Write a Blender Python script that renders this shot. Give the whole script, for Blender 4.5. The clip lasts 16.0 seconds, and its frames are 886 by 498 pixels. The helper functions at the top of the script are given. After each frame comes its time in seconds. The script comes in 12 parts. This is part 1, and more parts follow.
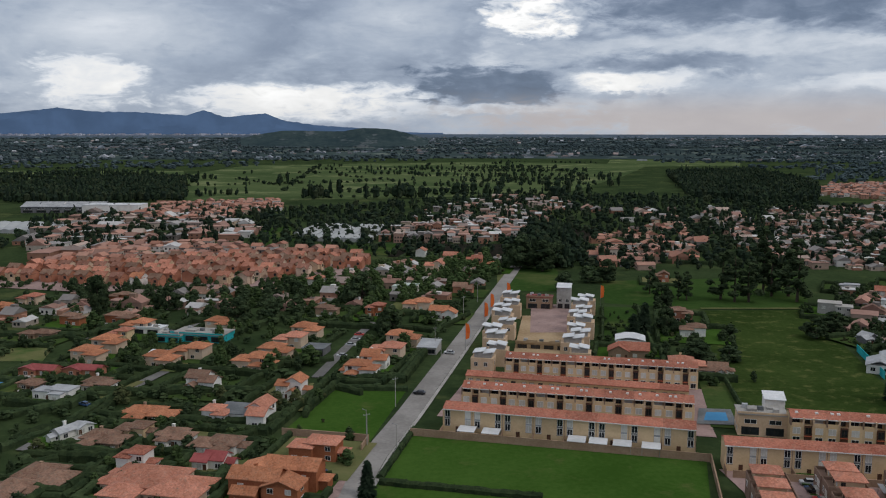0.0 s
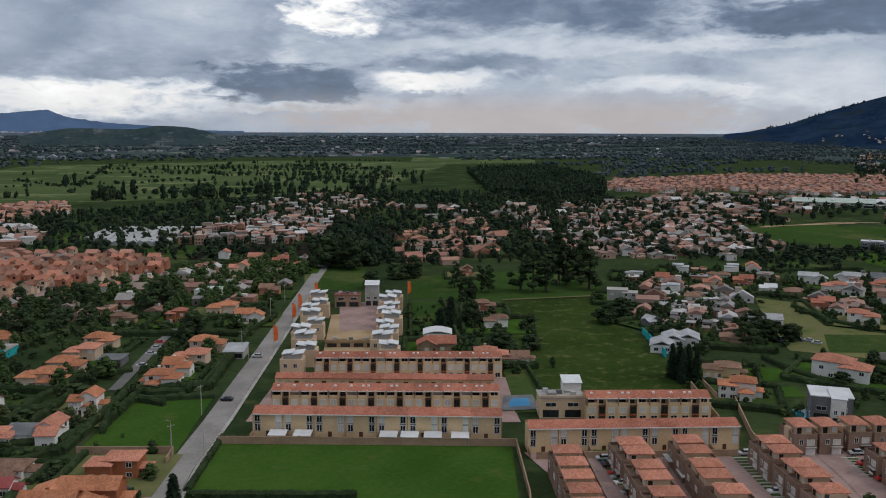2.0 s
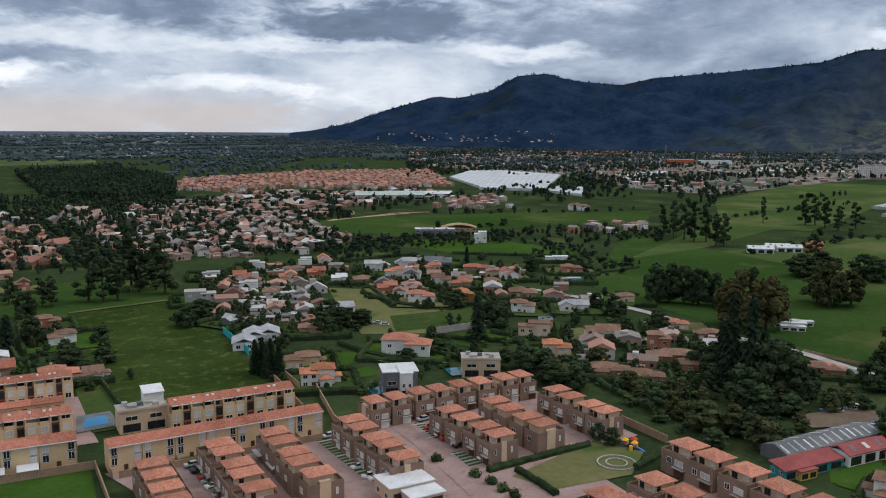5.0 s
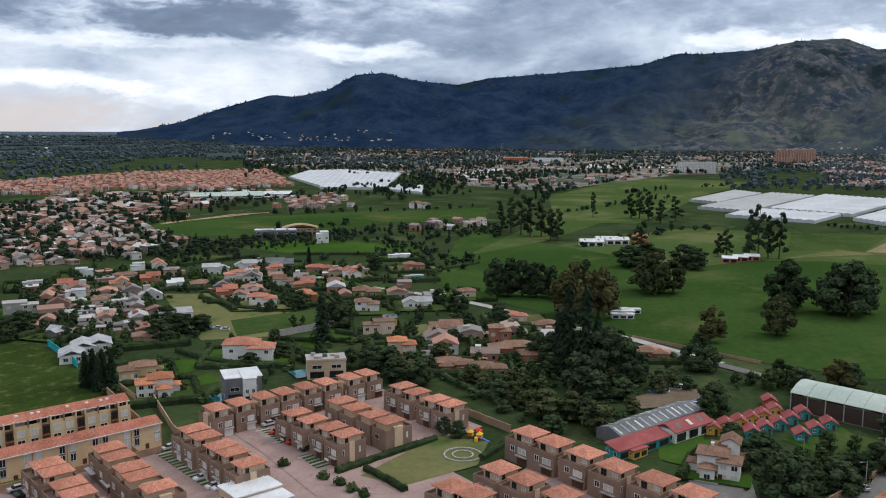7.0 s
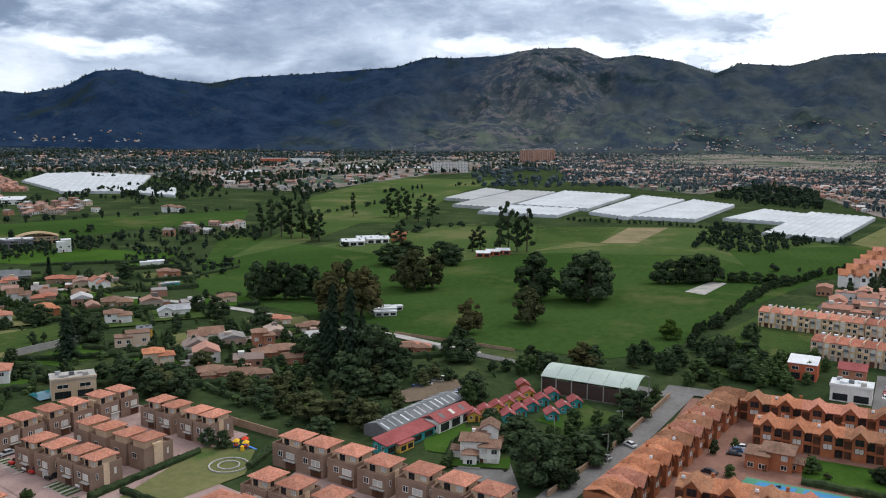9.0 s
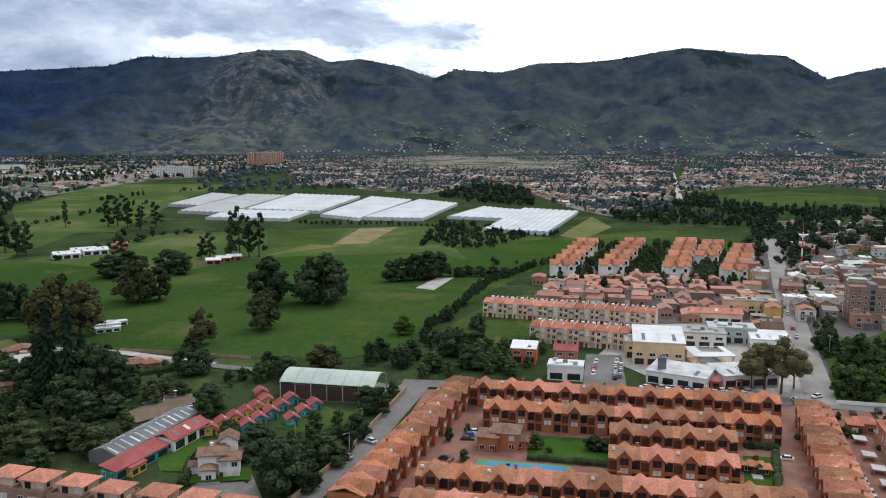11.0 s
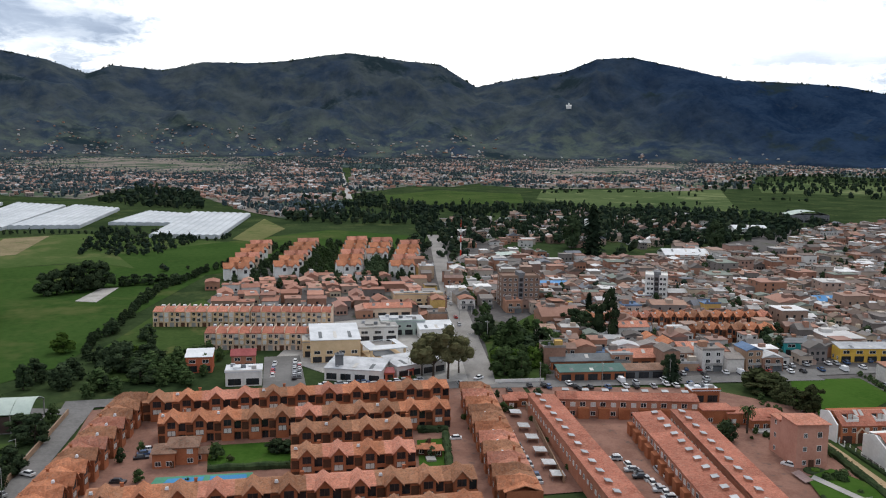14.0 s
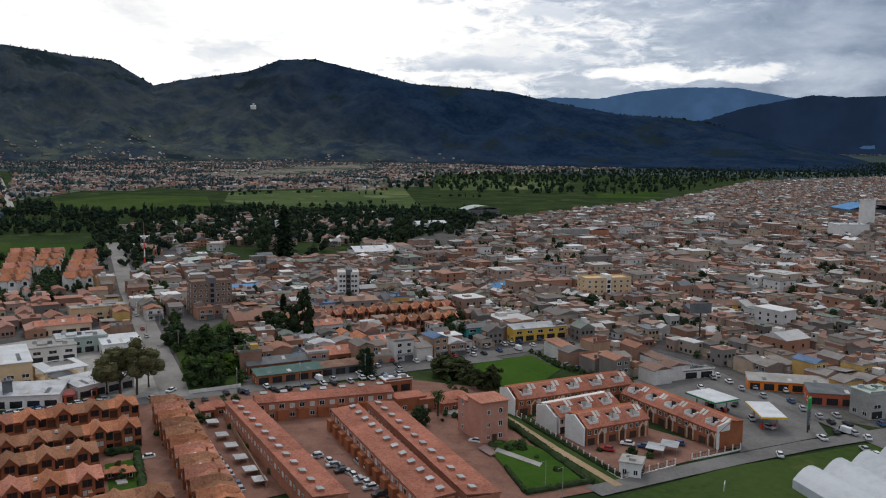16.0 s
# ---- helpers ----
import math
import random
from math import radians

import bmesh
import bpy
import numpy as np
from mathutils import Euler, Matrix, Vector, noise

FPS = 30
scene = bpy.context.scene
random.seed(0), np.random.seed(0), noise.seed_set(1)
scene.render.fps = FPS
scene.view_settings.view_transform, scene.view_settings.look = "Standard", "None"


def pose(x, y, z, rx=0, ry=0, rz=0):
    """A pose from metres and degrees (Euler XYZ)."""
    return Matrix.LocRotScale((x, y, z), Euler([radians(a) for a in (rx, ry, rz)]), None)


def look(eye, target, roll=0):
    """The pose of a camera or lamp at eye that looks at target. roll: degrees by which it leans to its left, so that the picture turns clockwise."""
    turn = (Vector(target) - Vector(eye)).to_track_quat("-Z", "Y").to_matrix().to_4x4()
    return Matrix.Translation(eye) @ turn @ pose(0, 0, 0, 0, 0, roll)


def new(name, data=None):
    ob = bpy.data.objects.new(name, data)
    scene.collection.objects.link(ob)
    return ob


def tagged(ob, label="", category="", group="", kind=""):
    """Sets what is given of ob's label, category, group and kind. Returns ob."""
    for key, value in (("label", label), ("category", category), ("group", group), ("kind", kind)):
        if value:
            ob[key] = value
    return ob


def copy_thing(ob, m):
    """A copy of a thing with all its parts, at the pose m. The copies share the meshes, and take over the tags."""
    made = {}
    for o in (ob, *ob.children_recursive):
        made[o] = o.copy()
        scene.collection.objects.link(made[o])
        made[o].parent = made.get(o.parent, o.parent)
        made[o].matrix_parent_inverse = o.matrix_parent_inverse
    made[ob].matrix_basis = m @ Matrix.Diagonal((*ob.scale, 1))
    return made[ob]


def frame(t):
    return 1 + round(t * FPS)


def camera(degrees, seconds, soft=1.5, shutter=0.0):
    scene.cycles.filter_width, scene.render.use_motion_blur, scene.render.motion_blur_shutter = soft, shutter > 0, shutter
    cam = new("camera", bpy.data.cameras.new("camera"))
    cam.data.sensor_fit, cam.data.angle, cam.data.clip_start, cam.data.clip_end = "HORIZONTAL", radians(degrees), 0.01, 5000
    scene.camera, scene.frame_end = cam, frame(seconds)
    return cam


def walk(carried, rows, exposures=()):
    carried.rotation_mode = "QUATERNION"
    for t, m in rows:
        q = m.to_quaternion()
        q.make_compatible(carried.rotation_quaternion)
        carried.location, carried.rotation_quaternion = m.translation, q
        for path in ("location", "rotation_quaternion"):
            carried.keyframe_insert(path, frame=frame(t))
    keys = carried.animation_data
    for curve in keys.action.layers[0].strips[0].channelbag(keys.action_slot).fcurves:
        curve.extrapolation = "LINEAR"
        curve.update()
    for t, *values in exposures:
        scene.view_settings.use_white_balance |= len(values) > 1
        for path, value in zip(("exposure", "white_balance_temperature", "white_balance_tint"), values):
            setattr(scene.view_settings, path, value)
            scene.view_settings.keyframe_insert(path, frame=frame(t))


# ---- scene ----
cam = camera(54.75, 16.0, soft=1.1)
EYE = 90.0
# seconds, yaw, pitch, lean to the left
ROWS = [
    (0.0, -0.000, -7.872, 0.038),
    (0.5, -3.527, -7.899, 0.117),
    (1.0, -7.739, -7.911, 0.097),
    (1.5, -10.402, -7.937, 0.116),
    (2.0, -13.000, -7.964, 0.167),
    (2.5, -16.519, -7.949, 0.170),
    (3.0, -21.159, -7.959, 0.178),
    (3.5, -26.036, -7.939, 0.230),
    (4.0, -30.911, -7.943, 0.253),
    (4.5, -35.900, -7.959, 0.330),
    (5.0, -41.116, -7.935, 0.350),
    (5.2, -42.776, -7.945, 0.263),
    (7.3, -53.658, -7.921, 0.327),
    (7.5, -55.195, -7.903, 0.338),
    (8.0, -59.184, -7.881, 0.329),
    (8.5, -63.447, -7.838, 0.394),
    (9.0, -67.734, -7.797, 0.490),
    (9.5, -72.079, -7.787, 0.547),
    (10.0, -76.575, -7.710, 0.557),
    (10.2, -78.468, -7.664, 0.476),
    (12.3, -95.650, -7.360, 0.701),
    (12.5, -97.008, -7.362, 0.796),
    (13.0, -100.100, -7.318, 0.743),
    (13.5, -103.713, -7.240, 0.758),
    (14.0, -107.370, -7.183, 0.770),
    (14.5, -111.384, -7.100, 0.724),
    (15.0, -116.242, -7.027, 0.653),
    (15.5, -121.846, -6.945, 0.601),
    (16.0, -127.945, -6.892, 0.584),
]
walk(cam, [(t, pose(0, 0, EYE, 90 + p, 0, y) @ pose(0, 0, 0, 0, 0, r)) for t, y, p, r in ROWS], exposures=((0.0, -0.27), (3.2, -0.27), (5.0, 0.08), (7.5, 0.35), (9.0, 0.48), (12.5, 0.58), (14.0, 0.36), (15.0, 0.1), (16.0, -0.2)))

# ---- sky and sun ----
SUN_AZ, SUN_EL = 118.0, 48.0


class Nodes:
    """A node tree written as expressions."""

    def __init__(self, tree):
        self.t = tree

    def __call__(self, kind, *ins, **props):
        n = self.t.nodes.new(kind)
        for k, v in props.items():
            setattr(n, k, v)
        for i, v in enumerate(ins):
            self.put(n.inputs[i], v)
        return n.outputs[0]

    def put(self, socket, v):
        if v is None:
            return
        if isinstance(v, bpy.types.NodeSocket):
            self.t.links.new(v, socket)
        else:
            socket.default_value = v

    def math(self, op, a, b=None, c=None):
        return self("ShaderNodeMath", a, b, c, operation=op)

    def mix(self, f, a, b, blend="MIX"):
        n = self.t.nodes.new("ShaderNodeMix")
        n.data_type, n.blend_type = "RGBA", blend
        for k, v in ((0, f), (6, a), (7, b)):
            if k and not isinstance(v, bpy.types.NodeSocket):
                v = (*v[:3], 1)
            self.put(n.inputs[k], v)
        return n.outputs[2]

    def noise(self, vec, scale, detail=4.0, rough=0.55, distort=0.0):
        n = self.t.nodes.new("ShaderNodeTexNoise")
        self.put(n.inputs["Vector"], vec)
        n.inputs["Scale"].default_value, n.inputs["Detail"].default_value = scale, detail
        n.inputs["Roughness"].default_value, n.inputs["Distortion"].default_value = rough, distort
        return n.outputs[0]

    def ramp(self, f, stops, mode="LINEAR"):
        n = self.t.nodes.new("ShaderNodeValToRGB")
        n.color_ramp.interpolation = mode
        e = n.color_ramp.elements
        while len(e) < len(stops):
            e.new(0.5)
        for k, (p, c) in zip(e, stops):
            k.position, k.color = p, (*c, 1) if len(c) == 3 else c
        self.put(n.inputs[0], f)
        return n.outputs[0]

    def step(self, f, lo, hi):
        n = self.t.nodes.new("ShaderNodeMapRange")
        n.interpolation_type = "SMOOTHSTEP"
        self.put(n.inputs[0], f)
        n.inputs[1].default_value, n.inputs[2].default_value = lo, hi
        return n.outputs[0]


def along(az, el=0.0):
    a, e = radians(az), radians(el)
    return Vector((math.sin(a) * math.cos(e), math.cos(a) * math.cos(e), math.sin(e)))


world = bpy.data.worlds.new("sky")
scene.world = world
world.use_nodes = True
world.node_tree.nodes.clear()
N = Nodes(world.node_tree)
coord = world.node_tree.nodes.new("ShaderNodeTexCoord").outputs["Generated"]
xyz = world.node_tree.nodes.new("ShaderNodeSeparateXYZ")
N.put(xyz.inputs[0], coord)
dx, dy, dz = xyz.outputs
air = world.node_tree.nodes.new("ShaderNodeTexSky")
air.sky_type, air.sun_disc = "NISHITA", False
air.sun_elevation, air.sun_rotation = radians(SUN_EL), radians(SUN_AZ)
blue = N.mix(1.0, air.outputs[0], (0.11, 0.11, 0.11), "MULTIPLY")
# clouds: heaped and flattened, by direction


def squashed(flat_by):
    n = world.node_tree.nodes.new("ShaderNodeCombineXYZ")
    for s, v in zip(n.inputs, (dx, dy, N.math("MULTIPLY", dz, flat_by))):
        N.put(s, v)
    return n.outputs[0]


deg = 180 / math.pi
sky_az = N.math("MULTIPLY", N.math("ARCTAN2", dx, dy), deg)
sky_el = N.math("MULTIPLY", N.math("ARCSINE", dz), deg)
big = N.noise(squashed(2.4), 3.4, 4.0, 0.55, 0.5)
mid = N.noise(squashed(2.2), 9.0, 9.0, 0.56, 0.4)
wisp = N.noise(squashed(3.2), 30.0, 8.0, 0.62, 0.5)
# the banks' outlines are bent by slow noise and frayed by fast noise
bend_az = N.math("MULTIPLY", N.math("SUBTRACT", N.noise(squashed(2.0), 9.0, 5.0, 0.6), 0.5), 9.0)
bend_el = N.math("MULTIPLY", N.math("SUBTRACT", N.noise(squashed(3.0), 13.0, 6.0, 0.6), 0.5), 2.4)
cloud_az, cloud_el = N.math("ADD", sky_az, bend_az), N.math("ADD", sky_el, bend_el)
ragged = N.math("ADD", N.math("MULTIPLY", N.math("SUBTRACT", mid, 0.5), 1.8), N.math("MULTIPLY", N.math("SUBTRACT", wisp, 0.5), 2.0))


def bank(az, el, wide, high, soft=0.5):
    """1 inside a bank of cloud or a gap, 0 beyond its ragged edge."""
    a = N.math("DIVIDE", N.math("SUBTRACT", cloud_az, az), wide)
    e = N.math("DIVIDE", N.math("SUBTRACT", cloud_el, el), high)
    d = N.math("SQRT", N.math("ADD", N.math("MULTIPLY", a, a), N.math("MULTIPLY", e, e)))
    return N.step(N.math("ADD", d, ragged), 1.0 + soft, 1.0 - soft)


bright = N.math("ADD", N.math("MULTIPLY", big, 0.5), N.math("MULTIPLY", mid, 0.3))
bright = N.math("ADD", bright, 0.26)
# masses of the deck, one over another: azimuth, elevation, half width, half height, brightness, softness, density
WESTERN_DECK = ((-8.7, 5.7, 14.6, 3.1, 0.63, 0.6, 0.9), (-20.6, 6.3, 6, 2.2, 0.86, 0.8, 0.8), (-22.3, 3, 3, 1.4, 1.0, 0.4, 0.95), (-16.7, 3.4, 2, 1.4, 0.68, 0.4, 0.6),
                (-8.4, 1.9, 8.4, 1.1, 1.03, 0.45, 0.95), (-3.2, 7.2, 4, 1.8, 0.83, 0.6, 0.7), (14.5, 1.0, 16, 1.7, 0.78, 0.5, 0.9), (3.4, 3.0, 5.0, 1.4, 0.47, 0.3, 0.95),
                (5.9, 7.4, 2.2, 1.6, 1.08, 0.3, 0.95), (20.1, 7.7, 11, 1.3, 0.52, 0.5, 0.9), (16.8, 5.3, 10.4, 0.6, 0.85, 0.5, 0.75), (15.8, 4.2, 7.8, 0.7, 0.59, 0.5, 0.85))
NORTHERN_EDGES = ((11.8, 3.2, 3.2, 0.6, 1.02, 0.6, 0.9), (11.1, 2.5, 2, 0.44, 0.63, 0.3, 0.7), (24.3, 4.4, 3.6, 1.2, 0.8, 0.5, 0.8), (26.8, 2.8, 4.6, 0.5, 0.93, 0.6, 0.85), (3, 1.4, 5.6, 0.35, 0.93, 0.4, 0.8),
                  (36.5, 6.6, 6.2, 1.4, 0.48, 0.4, 0.95), (29.8, 5.2, 12, 0.45, 0.87, 0.5, 0.8), (37.6, 3.6, 5.5, 1.3, 0.79, 0.5, 0.8), (31.6, 2.4, 3, 0.45, 0.93, 0.4, 0.8))
EASTERN_DECK = ((50.8, 6.2, 9, 1.9, 0.55, 0.7, 0.9), (45.6, 5.1, 4.2, 0.5, 0.90, 0.6, 0.9), (41.2, 3.3, 4, 1.3, 0.8, 0.5, 0.8), (59.9, 6.7, 4, 2, 0.62, 0.7, 0.7), (50.9, 4.1, 4.1, 0.7, 0.72, 0.5, 0.8),
                (64.8, 5.8, 2.6, 1.1, 0.74, 0.5, 0.8), (74.4, 7.3, 7.5, 1.4, 0.62, 0.6, 0.9), (71.5, 5.6, 4.2, 0.55, 0.86, 0.4, 0.9), (80, 5.6, 3.4, 1.1, 0.9, 0.5, 0.9))
CLEARING = ((96.5, 6.2, 9.7, 3.2, 1.08, 0.5, 1), (108, 6.9, 22, 4.2, 1.10, 0.5, 1), (80.3, 6.7, 7.4, 1.1, 0.62, 0.5, 0.92), (120, 7.1, 19, 4.2, 1.08, 0.5, 1), (128.7, 5.1, 2.7, 0.46, 0.74, 0.4, 0.9), (130.6, 5.4, 5.6, 0.6, 0.80, 0.4, 0.9),
            (131, 6.4, 3.3, 0.9, 0.9, 0.5, 0.7), (150.5, 7.2, 6.4, 1.2, 0.68, 0.5, 0.95), (152, 4.9, 3.8, 0.8, 0.74, 0.5, 0.9), (142.9, 4.7, 7, 0.5, 1.05, 0.4, 0.9), (114.6, 5.8, 3.2, 0.5, 0.96, 0.5, 0.8), (134.6, 8.6, 1.3, 0.5, 0.85, 0.4, 0.8))
for az, el, wide, high, tone, soft, dense in WESTERN_DECK + NORTHERN_EDGES + EASTERN_DECK + CLEARING:
    f = N.math("MULTIPLY", bank(az, el, wide, high, soft), dense)
    bright = N.math("ADD", bright, N.math("MULTIPLY", f, N.math("SUBTRACT", tone, bright)))
# billows and frayed threads within the masses
bright = N.math("ADD", bright, N.math("ADD", N.math("MULTIPLY", N.math("SUBTRACT", mid, 0.48), 0.46), N.math("MULTIPLY", N.math("SUBTRACT", wisp, 0.5), 0.20)))
cloud = N.ramp(N.math("DIVIDE", bright, 1.25), [(0.29, (0.085, 0.115, 0.172)), (0.40, (0.160, 0.212, 0.310)), (0.48, (0.262, 0.322, 0.435)), (0.56, (0.395, 0.464, 0.582)), (0.64, (0.56, 0.622, 0.72)), (0.72, (0.765, 0.81, 0.885)), (0.80, (1.0, 1.0, 1.0)), (0.96, (1.5, 1.5, 1.5))])
# an overcast deck brightens towards the zenith
cloud = N.mix(N.math("MULTIPLY", N.step(sky_el, 9.0, 50.0), 0.30), cloud, (1.66, 1.58, 1.52))
# the pale veil of distant rain along the horizon
low = N.step(sky_el, 3.0, 0.8)
rain = bank(18, 1.0, 15, 2.2)
veil = N.mix(rain, (0.50, 0.54, 0.60), (0.545, 0.50, 0.50))
cloud = N.mix(N.math("MULTIPLY", low, N.math("ADD", 0.2, N.math("MULTIPLY", rain, 0.65))), cloud, veil)
total = N.mix(0.95, blue, cloud)
back = world.node_tree.nodes.new("ShaderNodeBackground")
N.put(back.inputs[0], total)
back.inputs[1].default_value = 1.08
out = world.node_tree.nodes.new("ShaderNodeOutputWorld")
N.put(out.inputs[0], back.outputs[0])

sun = new("sun", bpy.data.lights.new("sun", "SUN"))
sun.data.energy, sun.data.angle, sun.data.color = 1.0, radians(14), (1.0, 0.95, 0.88)
sun.matrix_world = look(along(SUN_AZ, SUN_EL) * 100, (0, 0, 0))

# ---- materials ----
MATS = {}


def mat(name, dark, light, rough=0.85, coarse=0.08, grain=1.6, bump=0.0, metal=0.0, vary=0.0, fleck=None, palette=None, island=False, spec=0.08):
    """A surface between two colours, mottled at two scales, in world metres. vary: brightness change from object to object. palette: colours drawn by object or by piece."""
    m = bpy.data.materials.new(name)
    m.use_nodes = True
    t = m.node_tree
    n = Nodes(t)
    b = t.nodes["Principled BSDF"]
    where = t.nodes.new("ShaderNodeNewGeometry")
    p = where.outputs["Position"]
    a = n.noise(p, coarse, 3.0)
    g = n.noise(p, grain, 4.0, 0.65)
    f = n.step(n.math("ADD", n.math("MULTIPLY", a, 0.6), n.math("MULTIPLY", g, 0.4)), 0.34, 0.66)
    col = n.mix(f, dark, light)
    pick = where.outputs["Random Per Island"] if island else None
    if palette or vary:
        if pick is None:
            pick = t.nodes.new("ShaderNodeObjectInfo").outputs["Random"]
    if palette:
        k = len(palette)
        tint = n.ramp(pick, [(i / k, c) for i, c in enumerate(palette)], "CONSTANT")
        col = n.mix(0.85, col, tint)
        col = n.mix(1.0, col, n.ramp(f, [(0, (0.82, 0.82, 0.82)), (1, (1.08, 1.08, 1.08))]), "MULTIPLY")
    if vary:
        r = n.math("FRACT", n.math("MULTIPLY", pick, 7.31))
        col = n.mix(1.0, col, n.ramp(r, [(0, (1 - vary,) * 3), (1, (1 + vary,) * 3)]), "MULTIPLY")
    if fleck:
        c, size, lo, hi = fleck
        col = n.mix(n.step(n.noise(p, size, 5.0, 0.7), lo, hi), col, c)
    n.put(b.inputs["Base Color"], col)
    b.inputs["Roughness"].default_value, b.inputs["Metallic"].default_value = rough, metal
    b.inputs["Specular IOR Level"].default_value = spec
    if bump:
        k = t.nodes.new("ShaderNodeBump")
        k.inputs["Strength"].default_value, k.inputs["Distance"].default_value = 0.7, bump
        n.put(k.inputs["Height"], g)
        n.put(b.inputs["Normal"], k.outputs[0])
    MATS[name] = m
    return m


def tile_mat(name, dark, light, old):
    """Clay tiles: sun-bleached and darkened tiles among lichened ones."""
    m = mat(name, dark, light, 0.88, 0.22, 1.9, 0.08, vary=0.2, fleck=(old, 1.1, 0.46, 0.80))
    n = Nodes(m.node_tree)
    b = m.node_tree.nodes["Principled BSDF"]
    old_colour = b.inputs["Base Color"].links[0].from_socket
    p = m.node_tree.nodes.new("ShaderNodeNewGeometry").outputs["Position"]
    cells = m.node_tree.nodes.new("ShaderNodeTexVoronoi")
    n.put(cells.inputs["Vector"], p)
    cells.inputs["Scale"].default_value = 2.3
    tone = n.ramp(n.math("FRACT", n.math("MULTIPLY", cells.outputs["Color"], 3.7)), [(0.0, (0.80, 0.78, 0.76)), (0.5, (1.0, 1.0, 1.0)), (1.0, (1.18, 1.18, 1.16))])
    col = n.mix(1.0, old_colour, tone, "MULTIPLY")
    # moss and soot in broad stains
    col = n.mix(n.math("MULTIPLY", n.step(n.noise(p, 0.45, 6.0, 0.7), 0.56, 0.76), 0.38), col, tuple(0.66 * k for k in old))
    n.put(b.inputs["Base Color"], col)
    return m


mat("pasture", (0.046, 0.074, 0.03), (0.088, 0.118, 0.05), 0.95, 0.004, 0.06, 0.0, fleck=((0.145, 0.170, 0.080), 0.009, 0.52, 0.64), spec=0.0)
mat("tower_wall", (0.47, 0.24, 0.15), (0.56, 0.30, 0.20), 0.85, 0.05, 0.6)
mat("grass", (0.032, 0.058, 0.018), (0.060, 0.092, 0.028), 0.95, 0.012, 0.35, 0.1, fleck=((0.10, 0.105, 0.04), 0.05, 0.54, 0.72), spec=0.0)
mat("lawn", (0.031, 0.072, 0.012), (0.052, 0.104, 0.020), 0.95, 0.03, 0.6, 0.05, fleck=((0.085, 0.105, 0.032), 0.09, 0.56, 0.78), spec=0.0)
mat("path_earth", (0.12, 0.092, 0.066), (0.18, 0.142, 0.105), 0.95, 0.08, 0.6, 0.1, spec=0.0)
mat("town_dust", (0.15, 0.135, 0.12), (0.24, 0.205, 0.18), 0.95, 0.02, 0.1, fleck=((0.066, 0.092, 0.062), 0.007, 0.47, 0.56), spec=0.0)
mat("tilled", (0.17, 0.145, 0.085), (0.25, 0.205, 0.125), 0.95, 0.05, 0.5, 0.2, fleck=((0.10, 0.115, 0.05), 0.03, 0.5, 0.7), spec=0.0)
mat("meadow_pale", (0.045, 0.078, 0.023), (0.072, 0.106, 0.036), 0.95, 0.006, 0.2, 0.1, fleck=((0.110, 0.122, 0.050), 0.012, 0.5, 0.66), spec=0.0)
mat("meadow", (0.026, 0.056, 0.014), (0.045, 0.083, 0.022), 0.95, 0.008, 0.25, 0.1, fleck=((0.080, 0.096, 0.034), 0.011, 0.52, 0.68), spec=0.0)
mat("rough_grass", (0.021, 0.038, 0.01), (0.043, 0.068, 0.018), 0.95, 0.02, 0.45, 0.25, fleck=((0.095, 0.105, 0.036), 0.16, 0.52, 0.70), spec=0.0)
mat("dry_grass", (0.10, 0.115, 0.045), (0.17, 0.16, 0.075), 0.95, 0.02, 0.4, 0.1, fleck=((0.06, 0.10, 0.03), 0.05, 0.5, 0.7), spec=0.0)
mat("ploughed", (0.016, 0.015, 0.012), (0.03, 0.028, 0.022), 0.95, 0.02, 0.5, 0.2, spec=0.0)
mat("soil", (0.29, 0.205, 0.12), (0.42, 0.32, 0.205), 0.95, 0.05, 0.8, 0.2, spec=0.0)
mat("scrub", (0.022, 0.037, 0.016), (0.044, 0.066, 0.027), 0.95, 0.02, 0.3, 0.3, fleck=((0.068, 0.085, 0.034), 0.022, 0.53, 0.68), spec=0.0)
mat("town_ground", (0.075, 0.072, 0.072), (0.14, 0.13, 0.125), 0.95, 0.03, 0.4, 0.0, fleck=((0.05, 0.065, 0.032), 0.03, 0.55, 0.68), spec=0.0)
mat("asphalt", (0.12, 0.117, 0.113), (0.19, 0.185, 0.178), 0.85, 0.06, 0.9, 0.02, fleck=((0.21, 0.20, 0.19), 0.12, 0.6, 0.8))
mat("road_dust", (0.19, 0.18, 0.168), (0.28, 0.267, 0.25), 0.9, 0.06, 0.9, 0.02, fleck=((0.13, 0.125, 0.12), 0.15, 0.58, 0.78))
mat("pavers", (0.25, 0.175, 0.158), (0.35, 0.25, 0.23), 0.85, 0.1, 1.2, 0.03, fleck=((0.17, 0.125, 0.11), 0.25, 0.55, 0.75))
mat("brick_pavers", (0.17, 0.088, 0.065), (0.26, 0.143, 0.108), 0.85, 0.1, 1.2, 0.03, fleck=((0.11, 0.08, 0.068), 0.3, 0.54, 0.72))
mat("concrete", (0.27, 0.26, 0.24), (0.40, 0.385, 0.36), 0.9, 0.12, 1.0, 0.02, vary=0.1)
mat("cream_wall", (0.56, 0.4, 0.235), (0.68, 0.505, 0.31), 0.85, 0.15, 1.5, 0.01, vary=0.05)
mat("tan_wall", (0.52, 0.37, 0.245), (0.65, 0.485, 0.335), 0.85, 0.15, 1.5, 0.01, vary=0.05)
mat("brown_brick", (0.2, 0.132, 0.098), (0.28, 0.19, 0.145), 0.88, 0.2, 2.5, 0.03, vary=0.06)
